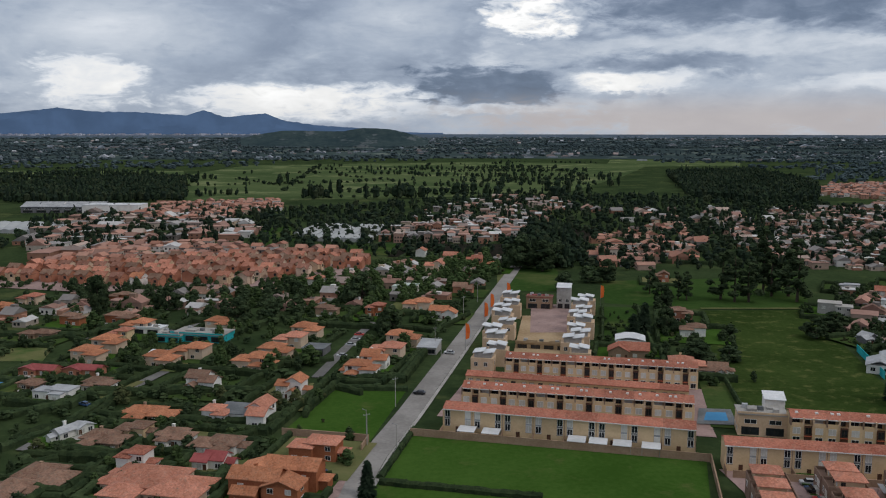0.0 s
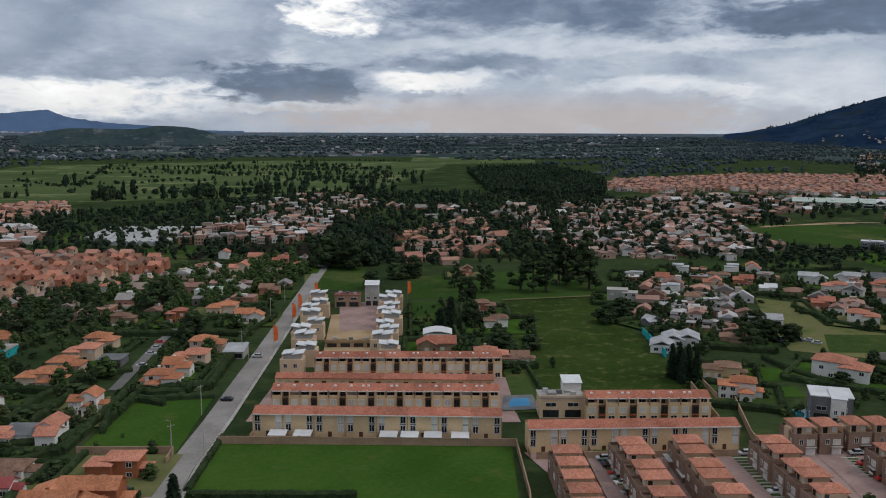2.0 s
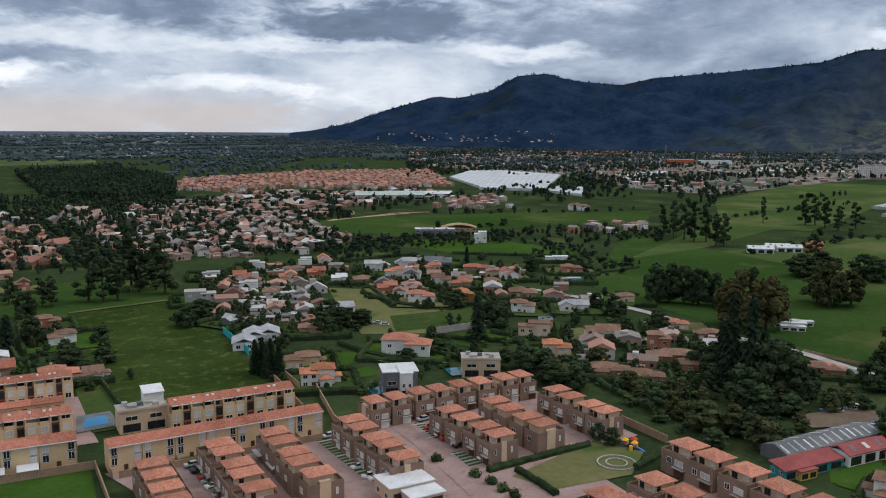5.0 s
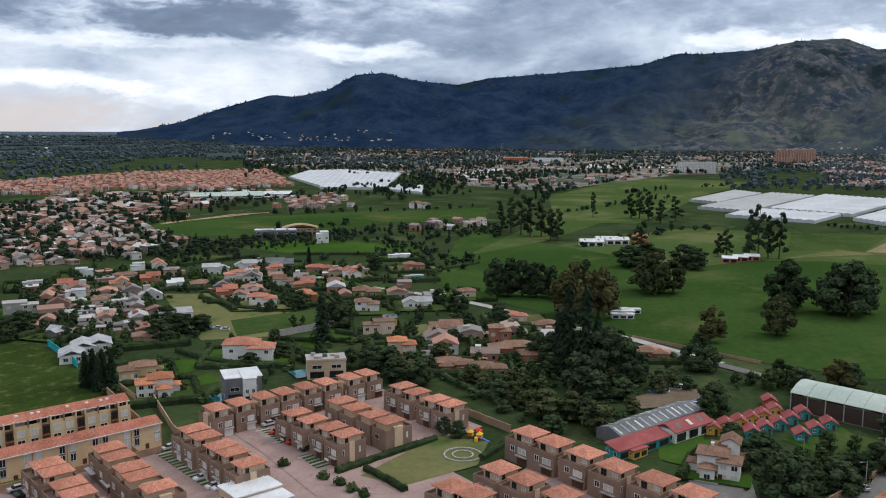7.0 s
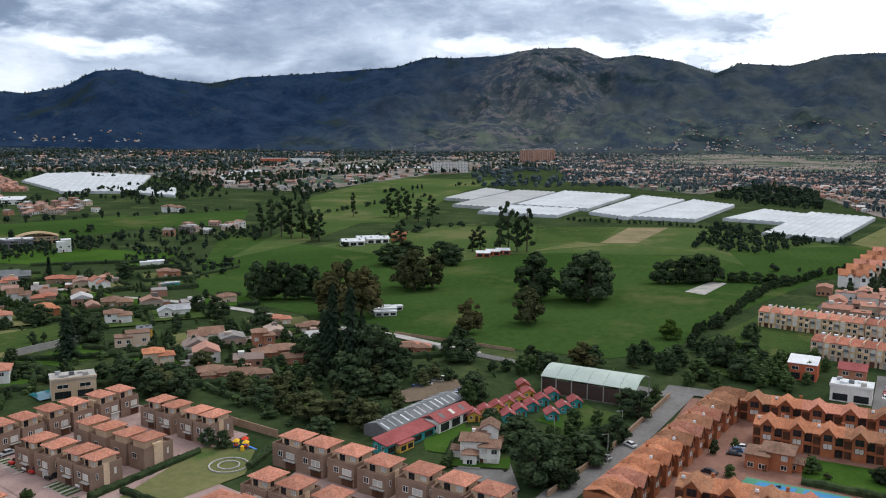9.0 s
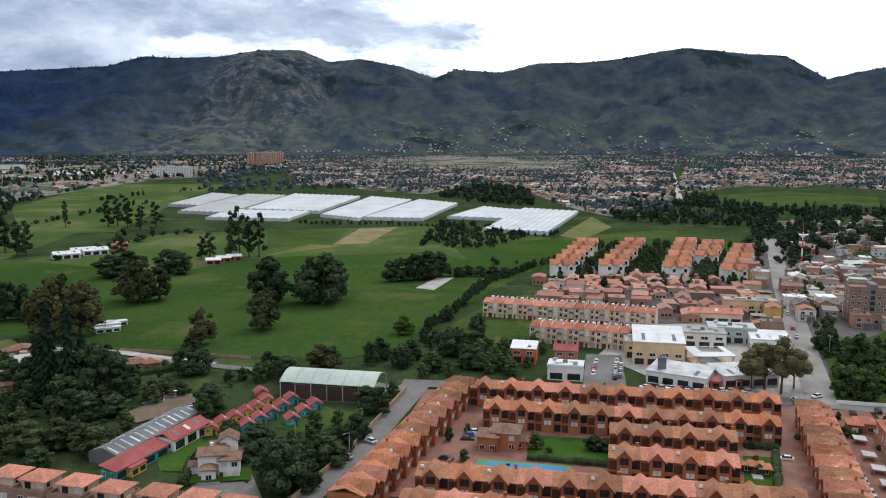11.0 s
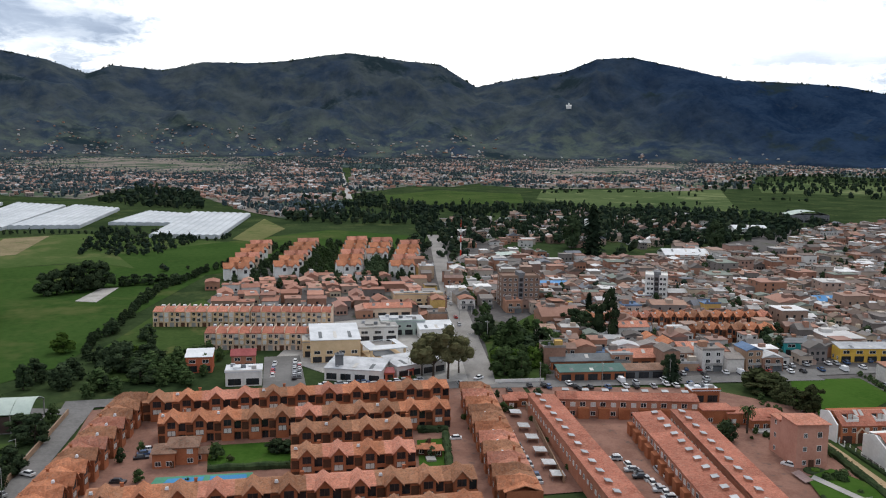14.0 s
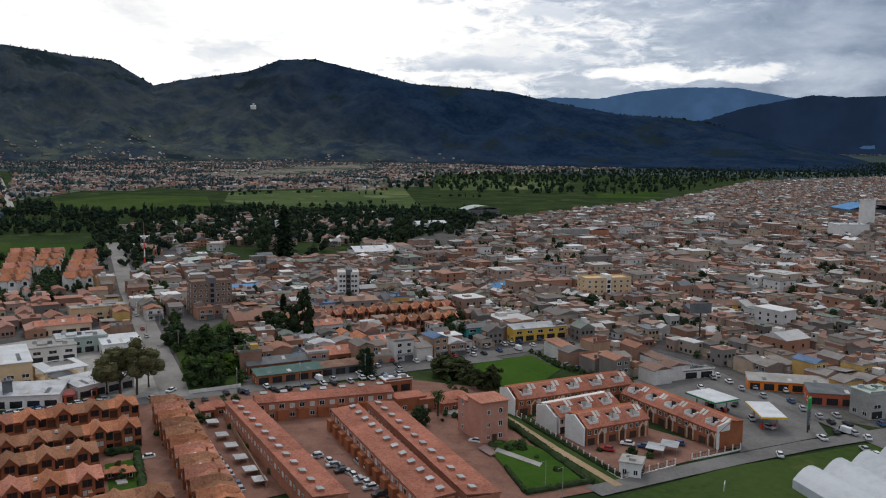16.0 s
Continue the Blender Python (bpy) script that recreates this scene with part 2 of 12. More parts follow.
mat("orange_brick", (0.265, 0.092, 0.044), (0.385, 0.145, 0.072), 0.88, 0.2, 2.5, 0.03, vary=0.1)
mat("pink_brick", (0.35, 0.145, 0.09), (0.47, 0.215, 0.135), 0.88, 0.2, 2.5, 0.03, vary=0.08)
mat("garden_wall", (0.27, 0.18, 0.12), (0.37, 0.26, 0.18), 0.88, 0.2, 2.0, 0.03, vary=0.08)
mat("white_wall", (0.64, 0.62, 0.58), (0.78, 0.765, 0.73), 0.8, 0.2, 1.4, 0.01, vary=0.08)
mat("peach_wall", (0.55, 0.41, 0.30), (0.66, 0.52, 0.40), 0.85, 0.2, 1.4, 0.01, vary=0.08)
mat("grey_wall", (0.12, 0.12, 0.125), (0.19, 0.19, 0.195), 0.7, 0.2, 1.4)
mat("yellow_wall", (0.60, 0.36, 0.06), (0.70, 0.45, 0.09), 0.8, 0.2, 1.4)
mat("red_wall", (0.42, 0.10, 0.05), (0.52, 0.15, 0.08), 0.8, 0.2, 1.4)
mat("teal_wall", (0.03, 0.25, 0.26), (0.05, 0.34, 0.34), 0.8, 0.2, 1.4)
tile_mat("salmon_tile", (0.37, 0.15, 0.098), (0.49, 0.215, 0.148), (0.33, 0.21, 0.16))
tile_mat("estate_tile", (0.215, 0.098, 0.068), (0.3, 0.148, 0.108), (0.27, 0.18, 0.14))
tile_mat("red_tile", (0.295, 0.105, 0.07), (0.395, 0.158, 0.108), (0.33, 0.19, 0.14))
tile_mat("orange_tile", (0.335, 0.13, 0.068), (0.465, 0.198, 0.108), (0.25, 0.15, 0.10))
tile_mat("weathered_tile", (0.245, 0.113, 0.063), (0.345, 0.172, 0.1), (0.22, 0.15, 0.11))
tile_mat("brown_tile", (0.16, 0.092, 0.064), (0.25, 0.15, 0.108), (0.17, 0.15, 0.12))
mat("maroon_metal", (0.22, 0.05, 0.05), (0.32, 0.09, 0.085), 0.55, 0.2, 1.2)
mat("zinc", (0.28, 0.29, 0.30), (0.46, 0.47, 0.48), 0.5, 0.2, 1.2, 0.0, metal=0.15, vary=0.15)
mat("white_metal", (0.52, 0.54, 0.55), (0.68, 0.69, 0.70), 0.5, 0.2, 1.2, vary=0.05)
mat("mint_metal", (0.34, 0.41, 0.365), (0.45, 0.515, 0.46), 0.55, 0.1, 0.9)
mat("blue_metal", (0.06, 0.20, 0.42), (0.10, 0.28, 0.52), 0.5, 0.2, 1.2)
mat("slate_metal", (0.10, 0.11, 0.115), (0.17, 0.18, 0.185), 0.6, 0.2, 1.2)
mat("plastic_sheet", (0.4, 0.425, 0.44), (0.54, 0.565, 0.58), 0.5, 0.03, 0.5, 0.0, fleck=((0.36, 0.37, 0.37), 0.08, 0.6, 0.85))
mat("old_plastic", (0.30, 0.31, 0.31), (0.40, 0.41, 0.40), 0.5, 0.03, 0.4)
mat("net", (0.02, 0.33, 0.36), (0.04, 0.42, 0.44), 0.8, 0.3, 1.5)
mat("flag_cloth", (0.75, 0.13, 0.03), (0.85, 0.2, 0.05), 0.8, 0.3, 1.5)
mat("glass", (0.012, 0.014, 0.017), (0.03, 0.033, 0.038), 0.12, 0.2, 0.8, spec=0.5)
mat("curtain", (0.48, 0.46, 0.42), (0.60, 0.58, 0.54), 0.7, 0.4, 2.0, vary=0.15)
mat("frame_white", (0.66, 0.65, 0.62), (0.74, 0.73, 0.70), 0.6)
mat("frame_dark", (0.05, 0.035, 0.03), (0.08, 0.055, 0.045), 0.6)
mat("wood_dark", (0.07, 0.035, 0.022), (0.12, 0.06, 0.038), 0.75, 0.3, 2.0)
mat("court_blue", (0.05, 0.19, 0.36), (0.07, 0.24, 0.43), 0.8)
mat("teal_metal", (0.045, 0.105, 0.09), (0.07, 0.145, 0.125), 0.6, 0.2, 1.5, fleck=((0.12, 0.15, 0.14), 0.5, 0.55, 0.7))
mat("court_green", (0.06, 0.20, 0.13), (0.09, 0.26, 0.17), 0.8)
mat("pool_water", (0.02, 0.13, 0.16), (0.03, 0.17, 0.2), 0.1, spec=0.6)
mat("bark", (0.055, 0.042, 0.032), (0.10, 0.08, 0.062), 0.95, 0.5, 3.0)
mat("leaf_dark", (0.025, 0.04, 0.022), (0.055, 0.078, 0.037), 0.9, 0.25, 1.0, vary=0.3, spec=0.0)
mat("leaf_conifer", (0.012, 0.022, 0.014), (0.028, 0.042, 0.024), 0.9, 0.3, 1.2, vary=0.2, spec=0.0)
mat("leaf_mid", (0.028, 0.049, 0.019), (0.064, 0.094, 0.036), 0.9, 0.25, 1.0, vary=0.3, spec=0.0)
mat("leaf_olive", (0.038, 0.047, 0.022), (0.076, 0.086, 0.038), 0.9, 0.25, 1.0, vary=0.25, spec=0.0)
mat("leaf_rust", (0.05, 0.05, 0.022), (0.09, 0.083, 0.036), 0.9, 0.25, 1.0, vary=0.2, spec=0.0)
mat("leaf_dusty", (0.085, 0.088, 0.042), (0.15, 0.142, 0.07), 0.9, 0.25, 1.0, vary=0.2, spec=0.0)
mat("leaf_bright", (0.045, 0.085, 0.016), (0.085, 0.135, 0.028), 0.9, 0.25, 1.0, vary=0.2, spec=0.0)
mat("leaf_hedge", (0.022, 0.036, 0.018), (0.05, 0.071, 0.032), 0.9, 0.3, 1.4, vary=0.2, spec=0.0)
mat("wood_far", (0.022, 0.036, 0.026), (0.046, 0.066, 0.04), 0.95, 0.012, 0.15, palette=[(0.017, 0.028, 0.019), (0.024, 0.039, 0.023), (0.034, 0.052, 0.028), (0.020, 0.031, 0.023), (0.042, 0.054, 0.030)], island=True, spec=0.0)
# far trees: paler and bluer, the haze of distance painted into the leaf colour
mat("wood_hazed", (0.046, 0.068, 0.076), (0.08, 0.108, 0.11), 0.95, 0.008, 0.1, island=True, vary=0.3, spec=0.0)
mat("house_far", (0.35, 0.3, 0.26), (0.5, 0.44, 0.4), 0.9, 0.02, 0.4, palette=[(0.34, 0.19, 0.14), (0.42, 0.34, 0.27), (0.64, 0.62, 0.59), (0.27, 0.16, 0.12), (0.38, 0.26, 0.20), (0.6, 0.58, 0.55), (0.42, 0.36, 0.3), (0.15, 0.13, 0.12), (0.36, 0.16, 0.09), (0.27, 0.17, 0.12), (0.5, 0.4, 0.28), (0.66, 0.65, 0.62), (0.28, 0.12, 0.07), (0.2, 0.18, 0.165), (0.4, 0.2, 0.13)], island=True)
mat("roof_far", (0.35, 0.3, 0.26), (0.5, 0.44, 0.4), 0.9, 0.02, 0.4, palette=[(0.32, 0.165, 0.125), (0.37, 0.20, 0.15), (0.22, 0.165, 0.145), (0.29, 0.28, 0.275), (0.29, 0.155, 0.12), (0.5, 0.5, 0.5), (0.2, 0.19, 0.185), (0.33, 0.18, 0.13), (0.22, 0.11, 0.08), (0.56, 0.56, 0.55), (0.40, 0.30, 0.25), (0.44, 0.22, 0.16)], island=True)
mat("roof_town", (0.35, 0.3, 0.26), (0.5, 0.44, 0.4), 0.85, 0.05, 0.7, palette=[(0.21, 0.195, 0.18), (0.27, 0.15, 0.115), (0.13, 0.115, 0.105), (0.40, 0.39, 0.375), (0.215, 0.13, 0.105), (0.6, 0.6, 0.59), (0.09, 0.085, 0.08), (0.31, 0.195, 0.15), (0.22, 0.15, 0.115), (0.74, 0.74, 0.73), (0.12, 0.085, 0.07), (0.29, 0.19, 0.145), (0.5, 0.49, 0.47), (0.15, 0.19, 0.16), (0.33, 0.165, 0.115), (0.12, 0.115, 0.11), (0.24, 0.135, 0.1), (0.11, 0.1, 0.095), (0.16, 0.15, 0.14), (0.26, 0.155, 0.12), (0.52, 0.52, 0.51), (0.16, 0.13, 0.11), (0.34, 0.2, 0.14), (0.14, 0.16, 0.19), (0.13, 0.125, 0.12), (0.29, 0.16, 0.12)], island=True)
mat("roof_shed", (0.2, 0.2, 0.2), (0.3, 0.3, 0.3), 0.85, 0.3, 1.2, palette=[(0.24, 0.24, 0.23), (0.12, 0.11, 0.105), (0.36, 0.36, 0.355), (0.20, 0.17, 0.15), (0.27, 0.17, 0.13), (0.16, 0.155, 0.15), (0.5, 0.5, 0.49)], island=True)
# buildings far out on the plain: dulled, bluish greys with haze painted in
mat("roof_hazed", (0.3, 0.33, 0.37), (0.4, 0.42, 0.45), 0.9, 0.02, 0.4, palette=[(0.26, 0.29, 0.33), (0.15, 0.18, 0.21), (0.42, 0.44, 0.47), (0.20, 0.20, 0.21), (0.30, 0.24, 0.22), (0.13, 0.16, 0.18)], island=True)
mat("roof_hill", (0.4, 0.38, 0.36), (0.5, 0.48, 0.46), 0.9, 0.02, 0.4, palette=[(0.52, 0.52, 0.52), (0.36, 0.34, 0.33), (0.62, 0.62, 0.61), (0.34, 0.20, 0.15), (0.44, 0.43, 0.42)], island=True)
mat("roof_estate", (0.35, 0.3, 0.26), (0.5, 0.44, 0.4), 0.9, 0.02, 0.4, palette=[(0.37, 0.16, 0.105), (0.42, 0.19, 0.125), (0.33, 0.14, 0.09), (0.40, 0.21, 0.15), (0.30, 0.14, 0.10)], island=True)
mat("town_wall", (0.4, 0.3, 0.24), (0.5, 0.4, 0.33), 0.9, 0.15, 1.2, palette=[(0.31, 0.17, 0.115), (0.48, 0.36, 0.25), (0.64, 0.61, 0.56), (0.3, 0.16, 0.1), (0.42, 0.26, 0.165), (0.5, 0.44, 0.37), (0.58, 0.37, 0.1), (0.30, 0.18, 0.13), (0.2, 0.18, 0.165), (0.27, 0.14, 0.095), (0.68, 0.66, 0.63), (0.4, 0.2, 0.12)])
mat("town_roof", (0.3, 0.25, 0.2), (0.42, 0.36, 0.3), 0.85, 0.15, 1.2, palette=[(0.24, 0.22, 0.205), (0.32, 0.14, 0.09), (0.42, 0.42, 0.42), (0.19, 0.165, 0.15), (0.36, 0.165, 0.105), (0.26, 0.24, 0.23), (0.52, 0.53, 0.54), (0.22, 0.13, 0.10), (0.15, 0.145, 0.14), (0.10, 0.19, 0.33)], fleck=((0.14, 0.115, 0.10), 0.35, 0.58, 0.8))
mat("tyre", (0.012, 0.012, 0.012), (0.02, 0.02, 0.02), 0.9)
for k, c in (("white", (0.75, 0.75, 0.75)), ("silver", (0.42, 0.43, 0.44)), ("black", (0.02, 0.02, 0.022)), ("red", (0.42, 0.03, 0.025)), ("blue", (0.04, 0.09, 0.2)), ("yellow", (0.7, 0.45, 0.03))):
    mat("paint_" + k, tuple(x * 0.95 for x in c), c, 0.3, spec=0.5)
mat("toy_yellow", (0.75, 0.45, 0.03), (0.85, 0.5, 0.04), 0.5)
mat("toy_red", (0.6, 0.05, 0.03), (0.7, 0.07, 0.04), 0.5)
mat("toy_blue", (0.05, 0.15, 0.5), (0.06, 0.2, 0.6), 0.5)
mat("sign_green", (0.03, 0.26, 0.07), (0.04, 0.32, 0.09), 0.5)
mat("sign_orange", (0.75, 0.2, 0.03), (0.85, 0.25, 0.04), 0.5)
mat("steel", (0.25, 0.26, 0.27), (0.36, 0.37, 0.38), 0.5, metal=0.6)

# ---- shapes ----


class Mb:
    """A mesh in the making: points, faces and the material slot of each face."""

    def __init__(self):
        self.v, self.f, self.m = [], [], []

    def poly(self, pts, m=0):
        i = len(self.v)
        self.v += [tuple(p) for p in pts]
        self.f.append(tuple(range(i, i + len(pts))))
        self.m.append(m)
        return self

    def solid(self, low, high, m=0, side=None):
        """A closed body between two rings of points."""
        i, n = len(self.v), len(low)
        self.v += [tuple(p) for p in low] + [tuple(p) for p in high]
        self.f += [tuple(range(i + n - 1, i - 1, -1)), tuple(range(i + n, i + 2 * n))]
        self.f += [(i + k, i + (k + 1) % n, i + n + (k + 1) % n, i + n + k) for k in range(n)]
        self.m += [m, m] + [m if side is None else side] * n
        return self

    def box(self, x0, y0, z0, x1, y1, z1, m=0, side=None, inset=0.0):
        q = inset
        return self.solid([(x0, y0, z0), (x1, y0, z0), (x1, y1, z0), (x0, y1, z0)], [(x0 + q, y0 + q, z1), (x1 - q, y0 + q, z1), (x1 - q, y1 - q, z1), (x0 + q, y1 - q, z1)], m, side)

    def tube(self, x, y, z0, z1, r0, r1=None, n=8, m=0, top=None):
        r1 = r0 if r1 is None else r1
        tx, ty = top or (x, y)
        a = [2 * math.pi * k / n for k in range(n)]
        return self.solid([(x + r0 * math.cos(k), y + r0 * math.sin(k), z0) for k in a], [(tx + r1 * math.cos(k), ty + r1 * math.sin(k), z1) for k in a], m)

    def slab(self, quad, th=0.2, m=0):
        """A plate whose top is the quad."""
        return self.solid([(x, y, z - th) for x, y, z in quad], quad, m)

    def gable(self, x0, y0, x1, y1, z, h, axis="x", m=0, wall=None, over=0.4, th=0.22):
        """Two tiled slopes; wall: the slot for the gable ends."""
        o = over
        if axis == "x":
            c = (y0 + y1) / 2
            k = h / (c - y0)
            self.slab([(x0 - o, y0 - o, z - o * k), (x1 + o, y0 - o, z - o * k), (x1 + o, c, z + h), (x0 - o, c, z + h)], th, m)
            self.slab([(x1 + o, y1 + o, z - o * k), (x0 - o, y1 + o, z - o * k), (x0 - o, c, z + h), (x1 + o, c, z + h)], th, m)
            if wall is not None:
                for x, w in ((x0, 0.2), (x1, -0.2)):
                    self.solid([(x, y0, z - 0.02), (x, y1, z - 0.02), (x, c, z + h - th)], [(x + w, y0, z - 0.02), (x + w, y1, z - 0.02), (x + w, c, z + h - th)], wall)
        else:
            c = (x0 + x1) / 2
            k = h / (c - x0)
            self.slab([(x0 - o, y1 + o, z - o * k), (x0 - o, y0 - o, z - o * k), (c, y0 - o, z + h), (c, y1 + o, z + h)], th, m)
            self.slab([(x1 + o, y0 - o, z - o * k), (x1 + o, y1 + o, z - o * k), (c, y1 + o, z + h), (c, y0 - o, z + h)], th, m)
            if wall is not None:
                for y, w in ((y0, 0.2), (y1, -0.2)):
                    self.solid([(x0, y, z - 0.02), (x1, y, z - 0.02), (c, y, z + h - th)], [(x0, y + w, z - 0.02), (x1, y + w, z - 0.02), (c, y + w, z + h - th)], wall)
        return self

    def hip(self, x0, y0, x1, y1, z, h, m=0, over=0.4, th=0.2):
        o = over
        x0, y0, x1, y1 = x0 - o, y0 - o, x1 + o, y1 + o
        w, d = x1 - x0, y1 - y0
        q = min(w, d) / 2
        i = len(self.v)
        if w >= d:
            a, b = (x0 + q, (y0 + y1) / 2), (x1 - q, (y0 + y1) / 2)
        else:
            a, b = ((x0 + x1) / 2, y0 + q), ((x0 + x1) / 2, y1 - q)
        self.v += [(x0, y0, z), (x1, y0, z), (x1, y1, z), (x0, y1, z), (*a, z + h), (*b, z + h), (x0, y0, z - th), (x1, y0, z - th), (x1, y1, z - th), (x0, y1, z - th)]
        if w >= d:
            fs = [(0, 1, 5, 4), (2, 3, 4, 5), (1, 2, 5), (3, 0, 4)]
        else:
            fs = [(1, 2, 5, 4), (3, 0, 4, 5), (0, 1, 4), (2, 3, 5)]
        fs += [(9, 8, 7, 6), (0, 6, 7, 1), (1, 7, 8, 2), (2, 8, 9, 3), (3, 9, 6, 0)]
        self.f += [tuple(i + k for k in f) for f in fs]
        self.m += [m] * len(fs)
        return self

    def turned(self, deg, x=0, y=0, z=0):
        c, s = math.cos(radians(deg)), math.sin(radians(deg))
        self.v = [(x + c * a - s * b, y + s * a + c * b, z + e) for a, b, e in self.v]
        return self

    def add(self, other):
        i = len(self.v)
        self.v += other.v
        self.f += [tuple(k + i for k in f) for f in other.f]
        self.m += other.m
        return self

    def data(self, name, mats, smooth=False):
        d = bpy.data.meshes.new(name)
        d.from_pydata(self.v, [], self.f)
        for k in mats:
            d.materials.append(MATS[k])
        if len(mats) > 1:
            d.polygons.foreach_set("material_index", self.m)
        if smooth:
            d.polygons.foreach_set("use_smooth", [True] * len(d.polygons))
        d.update()
        return d


def mats_of(m):
    return [m] if isinstance(m, str) else list(m)


def part(name, mb, mats, parent, label="", at=None, smooth=False):
    """One mesh under a thing or a part. mb: a mesh in the making, or mesh data to share."""
    ob = new(name, mb if isinstance(mb, bpy.types.Mesh) else mb.data(name, mats_of(mats), smooth))
    ob.parent = parent
    if at is not None:
        ob.matrix_basis = at
    return tagged(ob, label)


def thing(name, label, category, group="", kind=""):
    return tagged(new(name), label, category, group, kind)


def single(name, mb, mats, label, category, group="", kind="", smooth=False):
    return tagged(new(name, mb.data(name, mats_of(mats), smooth)), label, category, group, kind)


# The plain beyond NEAR is drawn in, so that all of it lies within sight
NEAR, SPAN = 2200.0, 2600.0


def settle(x, y):
    """Where a place of the plan lies: x, y, ground height and scale."""
    d = math.hypot(x, y)
    if d <= NEAR:
        return x, y, 0.0, 1.0
    r = NEAR + SPAN * (1 - NEAR / d)
    return x * r / d, y * r / d, EYE * (1 - r / d), r / d


PROTO = {}
BUILT = []
VILLA_PLOTS = []
ROAD_LINES = []


def put(kind, build, x, y, turn=0.0, scale=1.0, z=0.0, label=""):
    """A thing of that kind at a place of the plan: built once, then copied."""
    if kind[0] in ("terrace", "duplex", "chalet", "pink", "estate", "villa", "town", "shop", "flats", "small", "hut"):
        BUILT.append((x, y))
    if kind[0] == "villa":
        VILLA_PLOTS.append((x, y, turn, kind[3], kind[4]))
    X, Y, Z, s = settle(x, y)
    m = pose(X, Y, Z + z, 0, 0, turn) @ Matrix.Diagonal((scale * s, scale * s, scale * s, 1))
    if kind not in PROTO:
        PROTO[kind] = build()
        PROTO[kind].matrix_basis = m
        ob = PROTO[kind]
    else:
        src = PROTO[kind]
        keep = src.matrix_basis.copy()
        src.matrix_basis = Matrix()
        ob = copy_thing(src, m)
        src.matrix_basis = keep
    if label:
        ob["label"] = label
    return ob


WINDOWS = {}


def window_mesh(w, h, pane="glass", frame_mat="frame_white", bar=0.09, mullion=True):
    key = (w, h, pane, frame_mat, mullion)
    if key not in WINDOWS:
        b = Mb()
        b.box(-w / 2, -0.06, 0, -w / 2 + bar, 0.05, h, 1).box(w / 2 - bar, -0.06, 0, w / 2, 0.05, h, 1)
        b.box(-w / 2 + bar, -0.06, 0, w / 2 - bar, 0.05, bar, 1).box(-w / 2 + bar, -0.06, h - bar, w / 2 - bar, 0.05, h, 1)
        if mullion:
            b.box(-0.04, -0.05, bar, 0.04, 0.05, h - bar, 1)
        b.poly([(-w / 2 + bar, -0.02, bar), (w / 2 - bar, -0.02, bar), (w / 2 - bar, -0.02, h - bar), (-w / 2 + bar, -0.02, h - bar)], 0)
        WINDOWS[key] = b.data("window", [pane, frame_mat])
    return WINDOWS[key]


def window(parent, x, y, z, w, h, turn=0, pane="glass", frame_mat="frame_white", name="window", mullion=True):
    """turn 0: on a wall that faces -y."""
    return part(name, window_mesh(w, h, pane, frame_mat, mullion=mullion), None, parent, at=pose(x, y, z, 0, 0, turn))


LAYER = 0


def flat(name, pts, material, z, label, category="ground", kind="structure"):
    """A sheet of ground over the plan, with a skirt so that it has an edge."""
    global LAYER
    LAYER += 1
    z += 0.00371 * LAYER
    b = Mb()
    n = len(pts)
    tops = []
    for k in range(n):
        (xa, ya), (xb, yb) = pts[k], pts[(k + 1) % n]
        steps = max(1, int(math.dist((xa, ya), (xb, yb)) / (40 if math.hypot(xa, ya) < NEAR else 200)))
        for j in range(steps):
            x, y = xa + (xb - xa) * j / steps, ya + (yb - ya) * j / steps
            X, Y, Z, s = settle(x, y)
            tops.append((X, Y, Z + z))
    b.poly(tops)
    return single(name, b, material, label, category, "", kind)


def strip(name, pts, width, material, z, label, category="road"):
    """A road along a line of places."""
    ROAD_LINES.append((pts, width))
    global LAYER
    LAYER += 1
    z += 0.00371 * LAYER
    b = Mb()
    fine_pts = []
    for (xa, ya), (xb, yb) in zip(pts, pts[1:]):
        k = max(1, int(math.dist((xa, ya), (xb, yb)) / 30))
        fine_pts += [(xa + (xb - xa) * j / k, ya + (yb - ya) * j / k) for j in range(k)]
    fine_pts.append(pts[-1])
    edge = []
    for i, (x, y) in enumerate(fine_pts):
        a, c = fine_pts[max(i - 1, 0)], fine_pts[min(i + 1, len(fine_pts) - 1)]
        ux, uy = c[0] - a[0], c[1] - a[1]
        q = math.hypot(ux, uy) or 1
        wob = 0.12 * noise.noise((x * 0.1, y * 0.1, 0))
        edge.append(((x - uy / q * (width / 2 + wob), y + ux / q * (width / 2 + wob)), (x + uy / q * (width / 2 - wob), y - ux / q * (width / 2 - wob))))
    for (l0, r0), (l1, r1) in zip(edge, edge[1:]):
        quad = []
        for p in (r0, r1, l1, l0):
            X, Y, Z, s = settle(*p)
            quad.append((X, Y, Z + z))
        b.poly(quad)
    return single(name, b, material, label, category, "", "structure")


